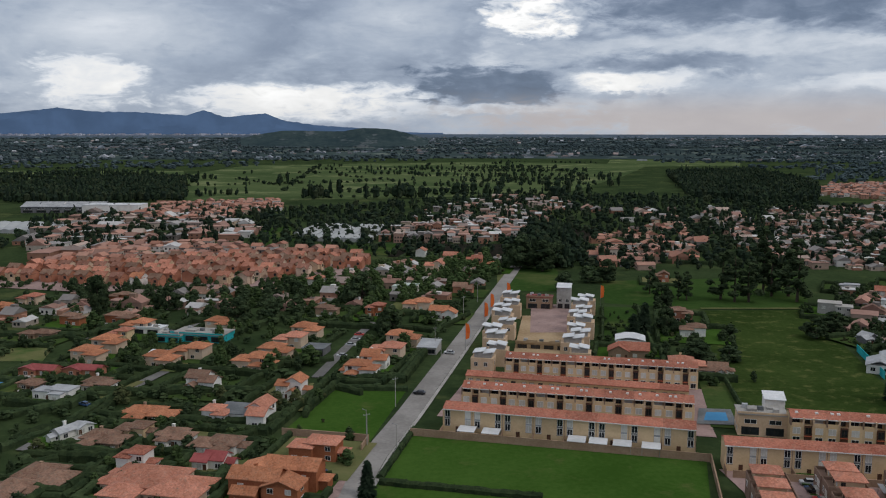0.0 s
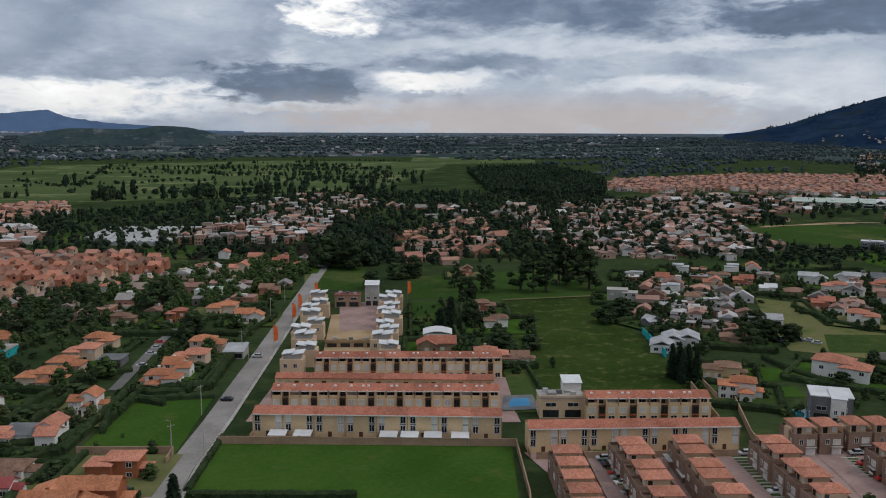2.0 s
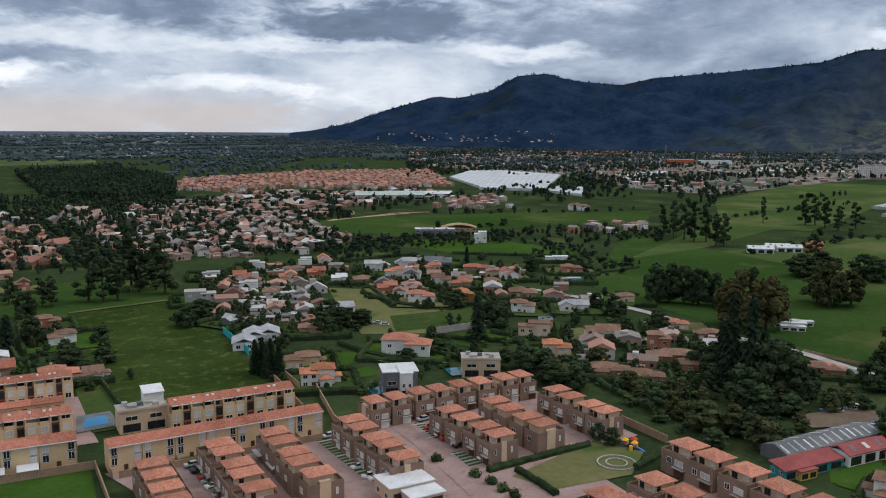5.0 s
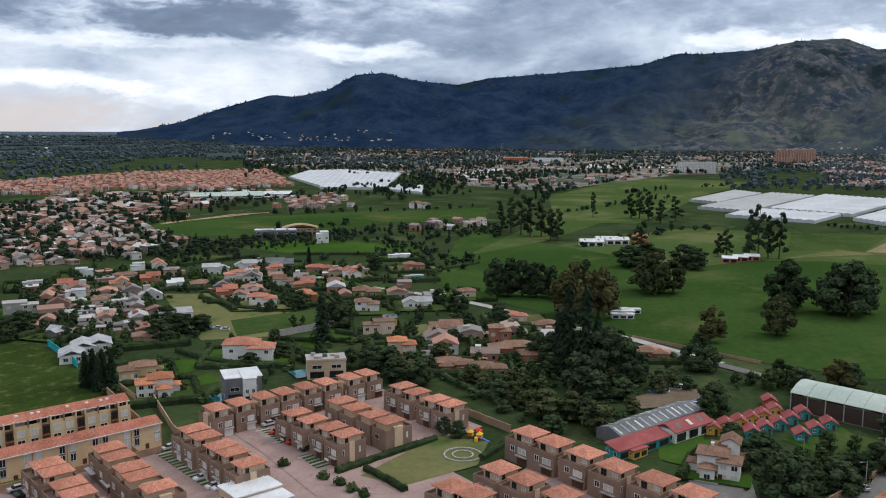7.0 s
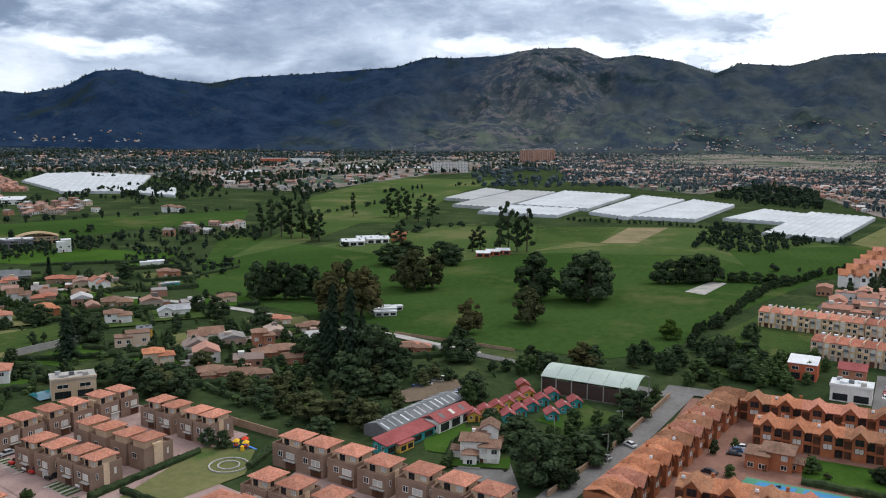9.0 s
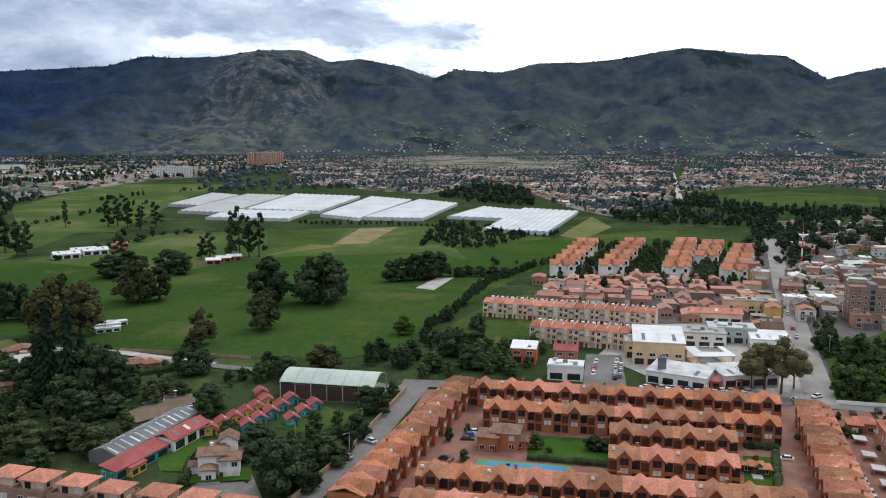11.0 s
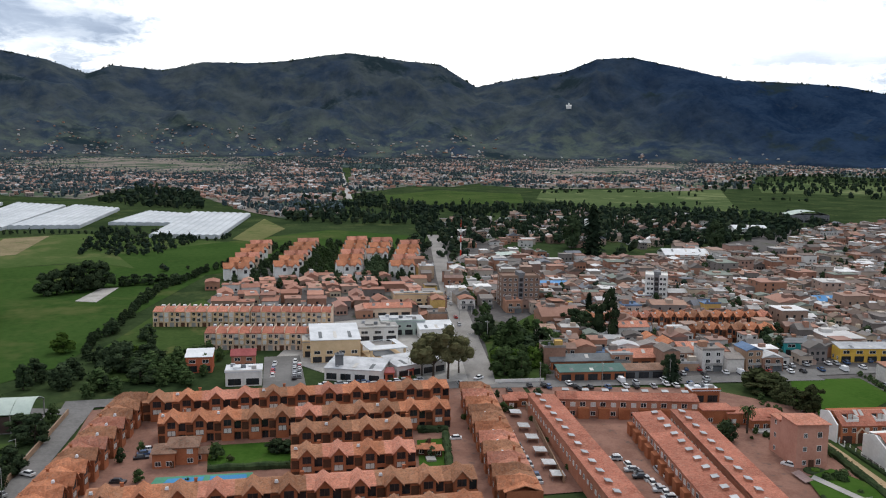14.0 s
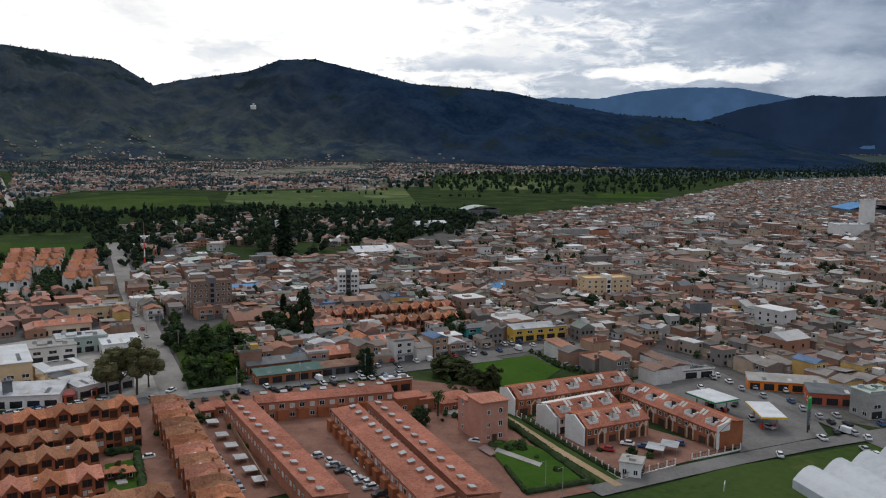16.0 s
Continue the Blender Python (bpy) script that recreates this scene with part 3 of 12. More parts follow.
def wall_line(name, pts, height, thick, material, label, category="wall", group="", coping=None):
    """A garden wall, one thing along a line of places, in panels between piers."""
    t = thing(name, label, category, group)
    t.location = (*pts[0], 0)
    x0, y0 = pts[0]
    for (xa, ya), (xb, yb) in zip(pts, pts[1:]):
        ln = math.dist((xa, ya), (xb, yb))
        a = math.degrees(math.atan2(yb - ya, xb - xa))
        b = Mb().box(0, -thick / 2, 0, ln, thick / 2, height - 0.08)
        b.box(-0.03, -thick / 2 - 0.04, height - 0.08, ln, thick / 2 + 0.04, height)
        n = max(1, int(ln / 4))
        for k in range(n + 1):
            q = ln * k / n
            b.box(q - 0.16, -thick / 2 - 0.06, 0, q + 0.16, thick / 2 + 0.06, height + 0.05)
        part("panel", b.turned(a, xa - x0, ya - y0), material, t)
    return t

# ---- kinds of things: plants ----


def leaf_cards(b, rng, lobes, count, size, m=0):
    """Small leaf sprays over the lobes of a crown."""
    weights = [l[3] * l[4] + l[4] * l[5] for l in lobes]
    for _ in range(count):
        cx, cy, cz, rx, ry, rz = rng.choices(lobes, weights)[0]
        z = rng.uniform(-0.75, 1)
        a = rng.uniform(0, 2 * math.pi)
        q = math.sqrt(max(0, 1 - z * z))
        r = rng.uniform(0.72, 1.1)
        n = Vector((q * math.cos(a), q * math.sin(a), z))
        p = Vector((cx + n.x * rx * r, cy + n.y * ry * r, cz + n.z * rz * r))
        n = (n + Vector((rng.uniform(-1, 1), rng.uniform(-1, 1), rng.uniform(-0.4, 1))) * 0.7).normalized()
        u = n.orthogonal().normalized()
        u.rotate(Matrix.Rotation(rng.uniform(0, 6.28), 3, n))
        w = n.cross(u)
        s = size * rng.uniform(0.6, 1.3)
        t = s * rng.uniform(0.5, 0.9)
        b.poly([p - u * s - w * t * 0.3, p + w * -t * 0.9 + n * s * 0.15, p + u * s, p + w * t + n * s * 0.1], m)


def core(b, cx, cy, cz, rx, ry, rz, rng, n=7, k=4, m=0):
    """The dense inside of a crown."""
    rows = []
    for j in range(1, k):
        e = math.pi * (j / k - 0.5)
        rows.append([])
        for i in range(n):
            a = 2 * math.pi * (i + j * 0.5) / n
            q = rng.uniform(0.68, 0.9)
            rows[-1].append(len(b.v))
            b.v.append((cx + rx * q * math.cos(e) * math.cos(a), cy + ry * q * math.cos(e) * math.sin(a), cz + rz * q * math.sin(e)))
    lo, hi = len(b.v), len(b.v) + 1
    b.v += [(cx, cy, cz - rz * 0.75), (cx, cy, cz + rz * 0.8)]
    for i in range(n):
        j = (i + 1) % n
        b.f.append((lo, rows[0][j], rows[0][i]))
        b.f.append((hi, rows[-1][i], rows[-1][j]))
        for p, q in zip(rows, rows[1:]):
            b.f.append((p[i], p[j], q[j], q[i]))
    b.m += [m] * (2 * n + n * (k - 2))


def limb(b, p, q, r0, r1, n=5):
    p, q = Vector(p), Vector(q)
    d = (q - p).normalized()
    u = d.orthogonal().normalized()
    w = d.cross(u)
    ring = [math.cos(2 * math.pi * k / n) * u + math.sin(2 * math.pi * k / n) * w for k in range(n)]
    b.solid([p + k * r0 for k in ring], [q + k * r1 for k in ring])


TREES = {
    # label, leaf, height, crown base, lobes, spread, sprays, size
    "tree": ("dark green broadleaf tree with a dense uneven crown", "leaf_dark", 10, 0.7, 15, 4.0, 760, 0.55),
    "leafy_tree": ("mid green broadleaf tree with a loose crown", "leaf_mid", 9, 0.7, 13, 3.6, 680, 0.55),
    "olive_tree": ("olive green tree with an open crown", "leaf_olive", 9, 0.8, 12, 3.5, 600, 0.55),
    "rust_tree": ("rust brown tree in turning leaf", "leaf_rust", 9, 0.9, 11, 3.4, 560, 0.52),
    "umbrella_tree": ("tall olive brown tree with bare stems and a thin open crown", "leaf_dusty", 10, 3.4, 10, 4.3, 520, 0.30),
    "bright_tree": ("yellow green leafy tree", "leaf_bright", 8, 0.6, 11, 3.4, 560, 0.55),
}


def make_tree(kind, seed):
    label, leaf, height, base, lobes, spread, sprays, size = TREES[kind]
    rng = random.Random(seed)
    t = thing(kind, label, "tree")
    parts = []
    lean = rng.uniform(0, 6.28)
    for k in range(lobes + 7):
        f = (k + 0.5) / (lobes + 7)
        a = k * 2.4 + rng.uniform(-0.7, 0.7)
        z = base + (height - base) * (0.03 + 0.87 * f + rng.uniform(-0.05, 0.05))
        girth = math.sin(math.pi * (0.27 + 0.65 * f)) ** 0.8 * (1 + 0.16 * math.cos(a - lean) + rng.uniform(-0.14, 0.14))
        r = spread * rng.uniform(0.24, 0.46) * (0.72 + 0.35 * girth)
        q = max(0.0, spread * girth * rng.uniform(0.75, 1.12) - r * 0.8)
        parts.append((q * math.cos(a), q * math.sin(a), z, r, r, r * rng.uniform(0.65, 1.0)))
    b = Mb()
    top = (rng.uniform(-0.3, 0.3), rng.uniform(-0.3, 0.3), height * 0.62)
    limb(b, (0, 0, -0.1), (top[0] * 0.5, top[1] * 0.5, height * 0.32), 0.3, 0.2, 7)
    limb(b, (top[0] * 0.5, top[1] * 0.5, height * 0.32), top, 0.2, 0.1, 6)
    for l in parts[2:9]:
        limb(b, (top[0] * 0.5, top[1] * 0.5, height * rng.uniform(0.24, 0.4)), l[:3], 0.12, 0.04, 4)
    part("trunk", b, "bark", t)
    b = Mb()
    for l in parts:
        core(b, *l, rng)
    leaf_cards(b, rng, parts, int(sprays * 2.1), size * 0.68)
    part("crown", b, leaf, t)
    return t


def make_conifer(seed, thin=False):
    rng = random.Random(seed)
    t = thing("cypress" if thin else "conifer", "dark green conifer with drooping tiers" if not thin else "tall dark narrow cypress", "tree")
    part("trunk", Mb().tube(0, 0, -0.1, 11, 0.28, 0.05, 7), "bark", t)
    b = Mb()
    r0 = 1.5 if thin else 2.7
    for k in range(11):
        z = 0.8 + k * 1.02
        r = r0 * (1 - k / 12.5) * rng.uniform(0.85, 1.1)
        core(b, 0, 0, z + 0.4, r * 0.8, r * 0.8, 0.9, rng, 7, 4)
        for _ in range(60):
            a = rng.uniform(0, 6.28)
            q = r * rng.uniform(0.6, 1.15)
            p = Vector((q * math.cos(a), q * math.sin(a), z + rng.uniform(-0.5, 0.7)))
            o = Vector((math.cos(a), math.sin(a), -0.5))
            w = Vector((-math.sin(a), math.cos(a), rng.uniform(-0.3, 0.3)))
            s = rng.uniform(0.4, 0.75)
            b.poly([p - o * s, p - w * s * 0.6, p + o * s, p + w * s * 0.6])
    part("crown", b, "leaf_conifer", t)
    return t


def make_eucalyptus(seed):
    """Tall bare-stemmed tree with clumps of foliage at several heights."""
    rng = random.Random(seed)
    t = thing("eucalyptus", "tall eucalyptus with bare stem and separate clumps of foliage", "tree")
    b = Mb()
    limb(b, (0, 0, -0.1), (0.3, 0.1, 9), 0.32, 0.2, 7)
    limb(b, (0.3, 0.1, 9), (0.1, -0.2, 17), 0.2, 0.06, 6)
    lobes = []
    for k in range(17):
        z = 2.6 + 15 * (k + rng.random()) / 17
        a, q = rng.uniform(0, 6.28), rng.uniform(0.4, 2.7) * (1.25 - z / 24)
        r = rng.uniform(0.6, 1.35) * (1.2 - z / 40)
        lobes.append((q * math.cos(a), q * math.sin(a), z, r, r, r * 1.15))
        limb(b, (0.2, 0, z - 1.2), lobes[-1][:3], 0.09, 0.03, 4)
    part("trunk", b, "bark", t)
    b = Mb()
    for l in lobes:
        core(b, *l, rng, 6, 4)
    leaf_cards(b, rng, lobes, 820, 0.42)
    part("crown", b, "leaf_dark", t)
    return t


def make_palm(seed):
    rng = random.Random(seed)
    t = thing("palm_tree", "palm with a stout trunk and arching fronds", "tree")
    part("trunk", Mb().tube(0, 0, -0.1, 7, 0.38, 0.3, 8), "bark", t)
    b = Mb()
    for k in range(34):
        a, e = k * 2.4, rng.uniform(-0.5, 1.2)
        p = Vector((0, 0, 7))
        w = Vector((-math.sin(a), math.cos(a), 0)) * 0.28
        for j in range(4):
            d = Vector((math.cos(a) * math.cos(e), math.sin(a) * math.cos(e), math.sin(e))) * 0.85
            q = p + d
            b.poly([p - w, q - w, q + w * 0.9, p + w])
            p, e = q, e - 0.45
    part("crown", b, "leaf_mid", t)
    return t


def make_bush(seed):
    rng = random.Random(seed)
    t = thing("bush", "rounded dark green garden shrub", "shrub")
    b = Mb()
    lobes = [(0, 0, 0.9, 1.1, 1.1, 1.0), (0.6, 0.3, 0.7, 0.8, 0.8, 0.8), (-0.5, 0.4, 0.6, 0.7, 0.7, 0.7)]
    for l in lobes:
        core(b, *l, rng)
    leaf_cards(b, rng, lobes, 150, 0.3)
    part("foliage", b, "leaf_mid", t)
    part("stem", Mb().tube(0, 0, -0.05, 0.6, 0.08, 0.05, 5), "bark", t)
    return t


def tree(kind, x, y, height, wide=1.0):
    """A tree of that kind and height at a place of the plan."""
    v = int(abs(x * 13.7 + y * 7.3)) % 3
    turn = (x * 37 + y * 91) % 360
    if kind in TREES:
        nominal, build = TREES[kind][2], lambda: make_tree(kind, v + 11)
    elif kind == "conifer":
        nominal, build = 12, lambda: make_conifer(v + 31)
    elif kind == "cypress":
        nominal, build = 12, lambda: make_conifer(v + 41, True)
    elif kind == "eucalyptus":
        nominal, build = 18.5, lambda: make_eucalyptus(v + 51)
    elif kind == "palm":
        nominal, build = 8.5, lambda: make_palm(3)
    else:
        nominal, build = 2.0, lambda: make_bush(v)
    ob = put((kind, v), build, x, y, turn, height / nominal)
    if wide != 1.0:
        ob.scale = (ob.scale[0] * wide, ob.scale[1] * wide, ob.scale[2])
    return ob


def inside(p, poly):
    x, y = p
    hit = False
    for (xa, ya), (xb, yb) in zip(poly, poly[1:] + poly[:1]):
        if (ya > y) != (yb > y) and x < (xb - xa) * (y - ya) / (yb - ya) + xa:
            hit = not hit
    return hit


def spots(poly, spacing, seed, turn=0.0, jitter=0.4, keep=1.0, row=None, belt=None):
    """Places inside a polygon, on a loose grid. belt: frequencies along x and y and a threshold, to gather them into belts."""
    rng = random.Random(seed)
    c, s = math.cos(radians(turn)), math.sin(radians(turn))
    back = [(c * x + s * y, -s * x + c * y) for x, y in poly]
    xs, ys = [p[0] for p in back], [p[1] for p in back]
    row = row or spacing
    found = []
    u = min(xs)
    while u < max(xs):
        v = min(ys)
        while v < max(ys):
            p = (u + rng.uniform(-1, 1) * jitter * spacing, v + rng.uniform(-1, 1) * jitter * row)
            q = (c * p[0] - s * p[1], s * p[0] + c * p[1])
            if rng.random() < keep and inside(q, poly) and (belt is None or noise.fractal((q[0] * belt[0], q[1] * belt[1], seed), 0.8, 2.0, 3) > belt[2]):
                found.append(q)
            v += row
        u += spacing
    return found


def line_spots(pts, gap, seed, jitter=0.3):
    rng = random.Random(seed)
    found = []
    for (xa, ya), (xb, yb) in zip(pts, pts[1:]):
        n = max(1, int(math.dist((xa, ya), (xb, yb)) / gap))
        for k in range(n):
            f = (k + 0.5) / n
            found.append((xa + (xb - xa) * f + rng.uniform(-jitter, jitter) * gap, ya + (yb - ya) * f + rng.uniform(-jitter, jitter) * gap))
    return found


FAR_FORMS = []
rng_far = random.Random(5)
for k in range(10):
    b = Mb()
    tall = k % 5 == 4
    lobes = [(0, 0, 0.5, 0.42, 0.42, 0.42)] if tall else [(0.1, 0.05, 0.55, 0.36, 0.36, 0.36), (-0.17, -0.08, 0.38, 0.32, 0.32, 0.30)]
    for l in lobes:
        core(b, *l, rng_far, 5, 3)
    leaf_cards(b, rng_far, lobes, 17, 0.14)
    FAR_FORMS.append((b.v, b.f, tall))


TINY_FORMS = []
for k in range(8):
    b = Mb()
    tall = k % 4 == 3
    core(b, 0, 0, 0.5, 0.42, 0.42, 0.45, rng_far, 5, 3)
    leaf_cards(b, rng_far, [(0, 0, 0.5, 0.42, 0.42, 0.45)], 6, 0.2)
    TINY_FORMS.append((b.v, b.f, tall))

NEAR_FORMS = []
for k in range(8):
    b = Mb()
    lobes = []
    for i in range(9):
        f = (i + 0.5) / 9
        a = i * 2.4 + k
        g = math.sin(math.pi * (0.25 + 0.65 * f))
        r = rng_far.uniform(0.16, 0.24)
        q = max(0, 0.40 * g * rng_far.uniform(0.8, 1.1) - r * 0.7)
        lobes.append((q * math.cos(a), q * math.sin(a), 0.2 + 0.66 * f, r, r, r * 0.9))
    for l in lobes:
        core(b, *l, rng_far, 5, 3)
    limb(b, (0, 0, 0), (0.02, 0, 0.4), 0.035, 0.02, 5)
    b.m += [0] * (len(b.f) - len(b.m))
    leaf_cards(b, rng_far, lobes, 150, 0.055)
    NEAR_FORMS.append((b.v, b.f, False))


def woods(name, places, heights, label, seed, wide=(0.7, 1.1), material="wood_far", forms=None):
    """Trees past counting, as one mesh. A place is x, y of the plan, or x, y, z and scale as they stand."""
    rng = random.Random(seed)
    v, f = [], []
    for p in places:
        X, Y, Z, s = settle(*p) if len(p) == 2 else p
        fv, ff, tall = rng.choice(forms or (FAR_FORMS if X * X + Y * Y < 850 ** 2 else TINY_FORMS))
        h = rng.uniform(*heights) * s
        w = h * rng.uniform(*wide) * (0.55 if tall else 1.0)
        h *= 1.25 if tall else 1.0
        a = rng.uniform(0, 6.28)
        c, q = math.cos(a) * w, math.sin(a) * w
        i = len(v)
        v += [(X + c * px - q * py, Y + q * px + c * py, Z + h * (pz - 0.1)) for px, py, pz in fv]
        f += [tuple(k + i for k in t) for t in ff]
    d = bpy.data.meshes.new(name)
    d.from_pydata(v, [], f)
    d.materials.append(MATS[material])
    return tagged(new(name, d), label, "trees", "", "stuff")


def hedge(pts, height, thick, label="clipped dark green hedge along a plot edge", seed=1, runs=None):
    """A clipped hedge: bumpy body with leaf sprays."""
    rng = random.Random(seed + int(pts[0][0]))
    b = Mb()
    for (xa, ya), (xb, yb) in runs or zip(pts, pts[1:]):
        ln = math.dist((xa, ya), (xb, yb))
        n = max(1, int(ln / 1.6))
        ux, uy = (xb - xa) / ln, (yb - ya) / ln
        rings = []
        for k in range(n + 1):
            x, y = xa + (xb - xa) * k / n, ya + (yb - ya) * k / n
            h, w = height * rng.uniform(0.85, 1.1), thick / 2 * rng.uniform(0.8, 1.15)
            rings.append(len(b.v))
            b.v += [(x - uy * w, y + ux * w, 0), (x - uy * w * 1.05, y + ux * w * 1.05, h * 0.7), (x - uy * w * 0.5, y + ux * w * 0.5, h), (x + uy * w * 0.5, y - ux * w * 0.5, h), (x + uy * w * 1.05, y - ux * w * 1.05, h * 0.7), (x + uy * w, y - ux * w, 0)]
        for p, q in zip(rings, rings[1:]):
            for j in range(5):
                b.f.append((p + j, p + j + 1, q + j + 1, q + j))
                b.m.append(0)
        for e, rev in ((rings[0], 1), (rings[-1], 0)):
            b.f.append(tuple(range(e, e + 6))[:: -1 if rev else 1])
            b.m.append(0)
        lobes = [(xa + (xb - xa) * (k + 0.5) / n, ya + (yb - ya) * (k + 0.5) / n, height * 0.62, thick * 0.62, thick * 0.62, height * 0.45) for k in range(n)]
        leaf_cards(b, rng, lobes, int(n * 9), 0.34)
    return single("hedge", b, "leaf_hedge", label, "hedge", "garden hedges")


# ---- kinds of things: vehicles and street furniture ----


def make_car(paint, van=False, far=False):
    t = thing("van" if van else "car", f"{paint} {'delivery van' if van else 'passenger car'} with dark windows and tyres", "van" if van else "car", "cars")
    ln, w = (4.9, 1.9) if van else (4.3, 1.75)
    b = Mb()
    b.solid([(-w / 2, -ln / 2, 0.28), (w / 2, -ln / 2, 0.28), (w / 2, ln / 2, 0.28), (-w / 2, ln / 2, 0.28)], [(-w / 2 + 0.05, -ln / 2 + 0.08, 0.86), (w / 2 - 0.05, -ln / 2 + 0.08, 0.86), (w / 2 - 0.05, ln / 2 - 0.08, 0.8), (-w / 2 + 0.05, ln / 2 - 0.08, 0.8)])
    if van:
        b.box(-w / 2 + 0.05, -ln / 2 + 0.1, 0.86, w / 2 - 0.05, ln / 2 - 1.2, 1.95, inset=0.1)
    else:
        b.box(-w / 2 + 0.28, -ln / 2 + 0.95, 1.36, w / 2 - 0.28, ln / 2 - 1.6, 1.43, inset=0.06)
    if far:
        for sy in (-1, 1):
            b.box(-w / 2 + 0.02, sy * (ln / 2 - 0.85) - 0.3, 0.0, w / 2 - 0.02, sy * (ln / 2 - 0.85) + 0.3, 0.5, 1, inset=0.04)
    part("body", b, ["paint_" + paint, "tyre"], t)
    b = Mb()
    if van:
        b.solid([(-w / 2 + 0.1, ln / 2 - 1.2, 0.84), (w / 2 - 0.1, ln / 2 - 1.2, 0.84), (w / 2 - 0.1, ln / 2 - 0.5, 0.84), (-w / 2 + 0.1, ln / 2 - 0.5, 0.84)], [(-w / 2 + 0.2, ln / 2 - 1.2, 1.8), (w / 2 - 0.2, ln / 2 - 1.2, 1.8), (w / 2 - 0.2, ln / 2 - 1.1, 1.8), (-w / 2 + 0.2, ln / 2 - 1.1, 1.8)])
    else:
        b.solid([(-w / 2 + 0.1, -ln / 2 + 0.45, 0.84), (w / 2 - 0.1, -ln / 2 + 0.45, 0.84), (w / 2 - 0.1, ln / 2 - 1.05, 0.8), (-w / 2 + 0.1, ln / 2 - 1.05, 0.8)], [(-w / 2 + 0.3, -ln / 2 + 0.97, 1.36), (w / 2 - 0.3, -ln / 2 + 0.97, 1.36), (w / 2 - 0.3, ln / 2 - 1.62, 1.36), (-w / 2 + 0.3, ln / 2 - 1.62, 1.36)])
    part("windscreen", b, "glass", t, "dark tinted glass")
    wheel = Mb()
    a = [2 * math.pi * k / 10 for k in range(10)]
    wheel.solid([(-0.1, 0.31 * math.cos(k), 0.31 * math.sin(k)) for k in a], [(0.1, 0.31 * math.cos(k), 0.31 * math.sin(k)) for k in a])
    if far:
        return t
    d = wheel.data("wheel", ["tyre"])
    for sx in (-1, 1):
        for sy in (-1, 1):
            part("wheel", d, None, t, at=pose(sx * (w / 2 - 0.1), sy * (ln / 2 - 0.85), 0.31))
    return t


CAR_ORDER = ["white", "silver", "black", "white", "silver", "red", "white", "black", "blue", "silver"]


def car(x, y, turn, paint=None, van=False, z=0.06):
    paint = paint or CAR_ORDER[int(abs(x * 3.7 + y * 5.1)) % 10]
    far = math.hypot(x, y) > 200
    return put(("car", paint, van, far), lambda: make_car(paint, van, far), x, y, turn, z=z)


def cars_along(pts, gap, turn, keep, seed, z=0.06):
    rng = random.Random(seed)
    for x, y in line_spots(pts, gap, seed, 0.05):
        if rng.random() < keep:
            car(x, y, turn + rng.uniform(-3, 3) + rng.choice((0, 180)), rng.choice(CAR_ORDER), z=z)


def make_lamp():
    t = thing("street_lamp", "grey concrete post with a short lamp arm", "street lamp", "street lamps")
    part("pole", Mb().tube(0, 0, -0.1, 8.5, 0.13, 0.07, 7), "concrete", t)
    arm = part("arm", Mb().box(-0.04, 0, 8.3, 0.04, 1.5, 8.4), "steel", t)
    part("lamp_head", Mb().box(-0.13, 1.3, 8.28, 0.13, 1.95, 8.42, inset=0.03), "steel", arm, "flat steel lamp head")
    return t


def make_pole():
    t = thing("utility_pole", "concrete utility pole with cross arm", "utility pole", "utility poles")
    part("pole", Mb().tube(0, 0, -0.1, 10, 0.16, 0.09, 7), "concrete", t)
    part("cross_arm", Mb().box(-1.0, -0.06, 9.3, 1.0, 0.06, 9.42), "steel", t)
    b = Mb()
    for x in (-0.9, 0, 0.9):
        b.tube(x, 0, 9.42, 9.62, 0.05, 0.04, 6)
    part("insulators", b, "white_wall", t)
    return t


def lamp_post(x, y, turn=0):
    return put("lamp", make_lamp, x, y, turn)


def pole(x, y, turn=0):
    return put("pole", make_pole, x, y, turn)


# ---- kinds of things: houses ----


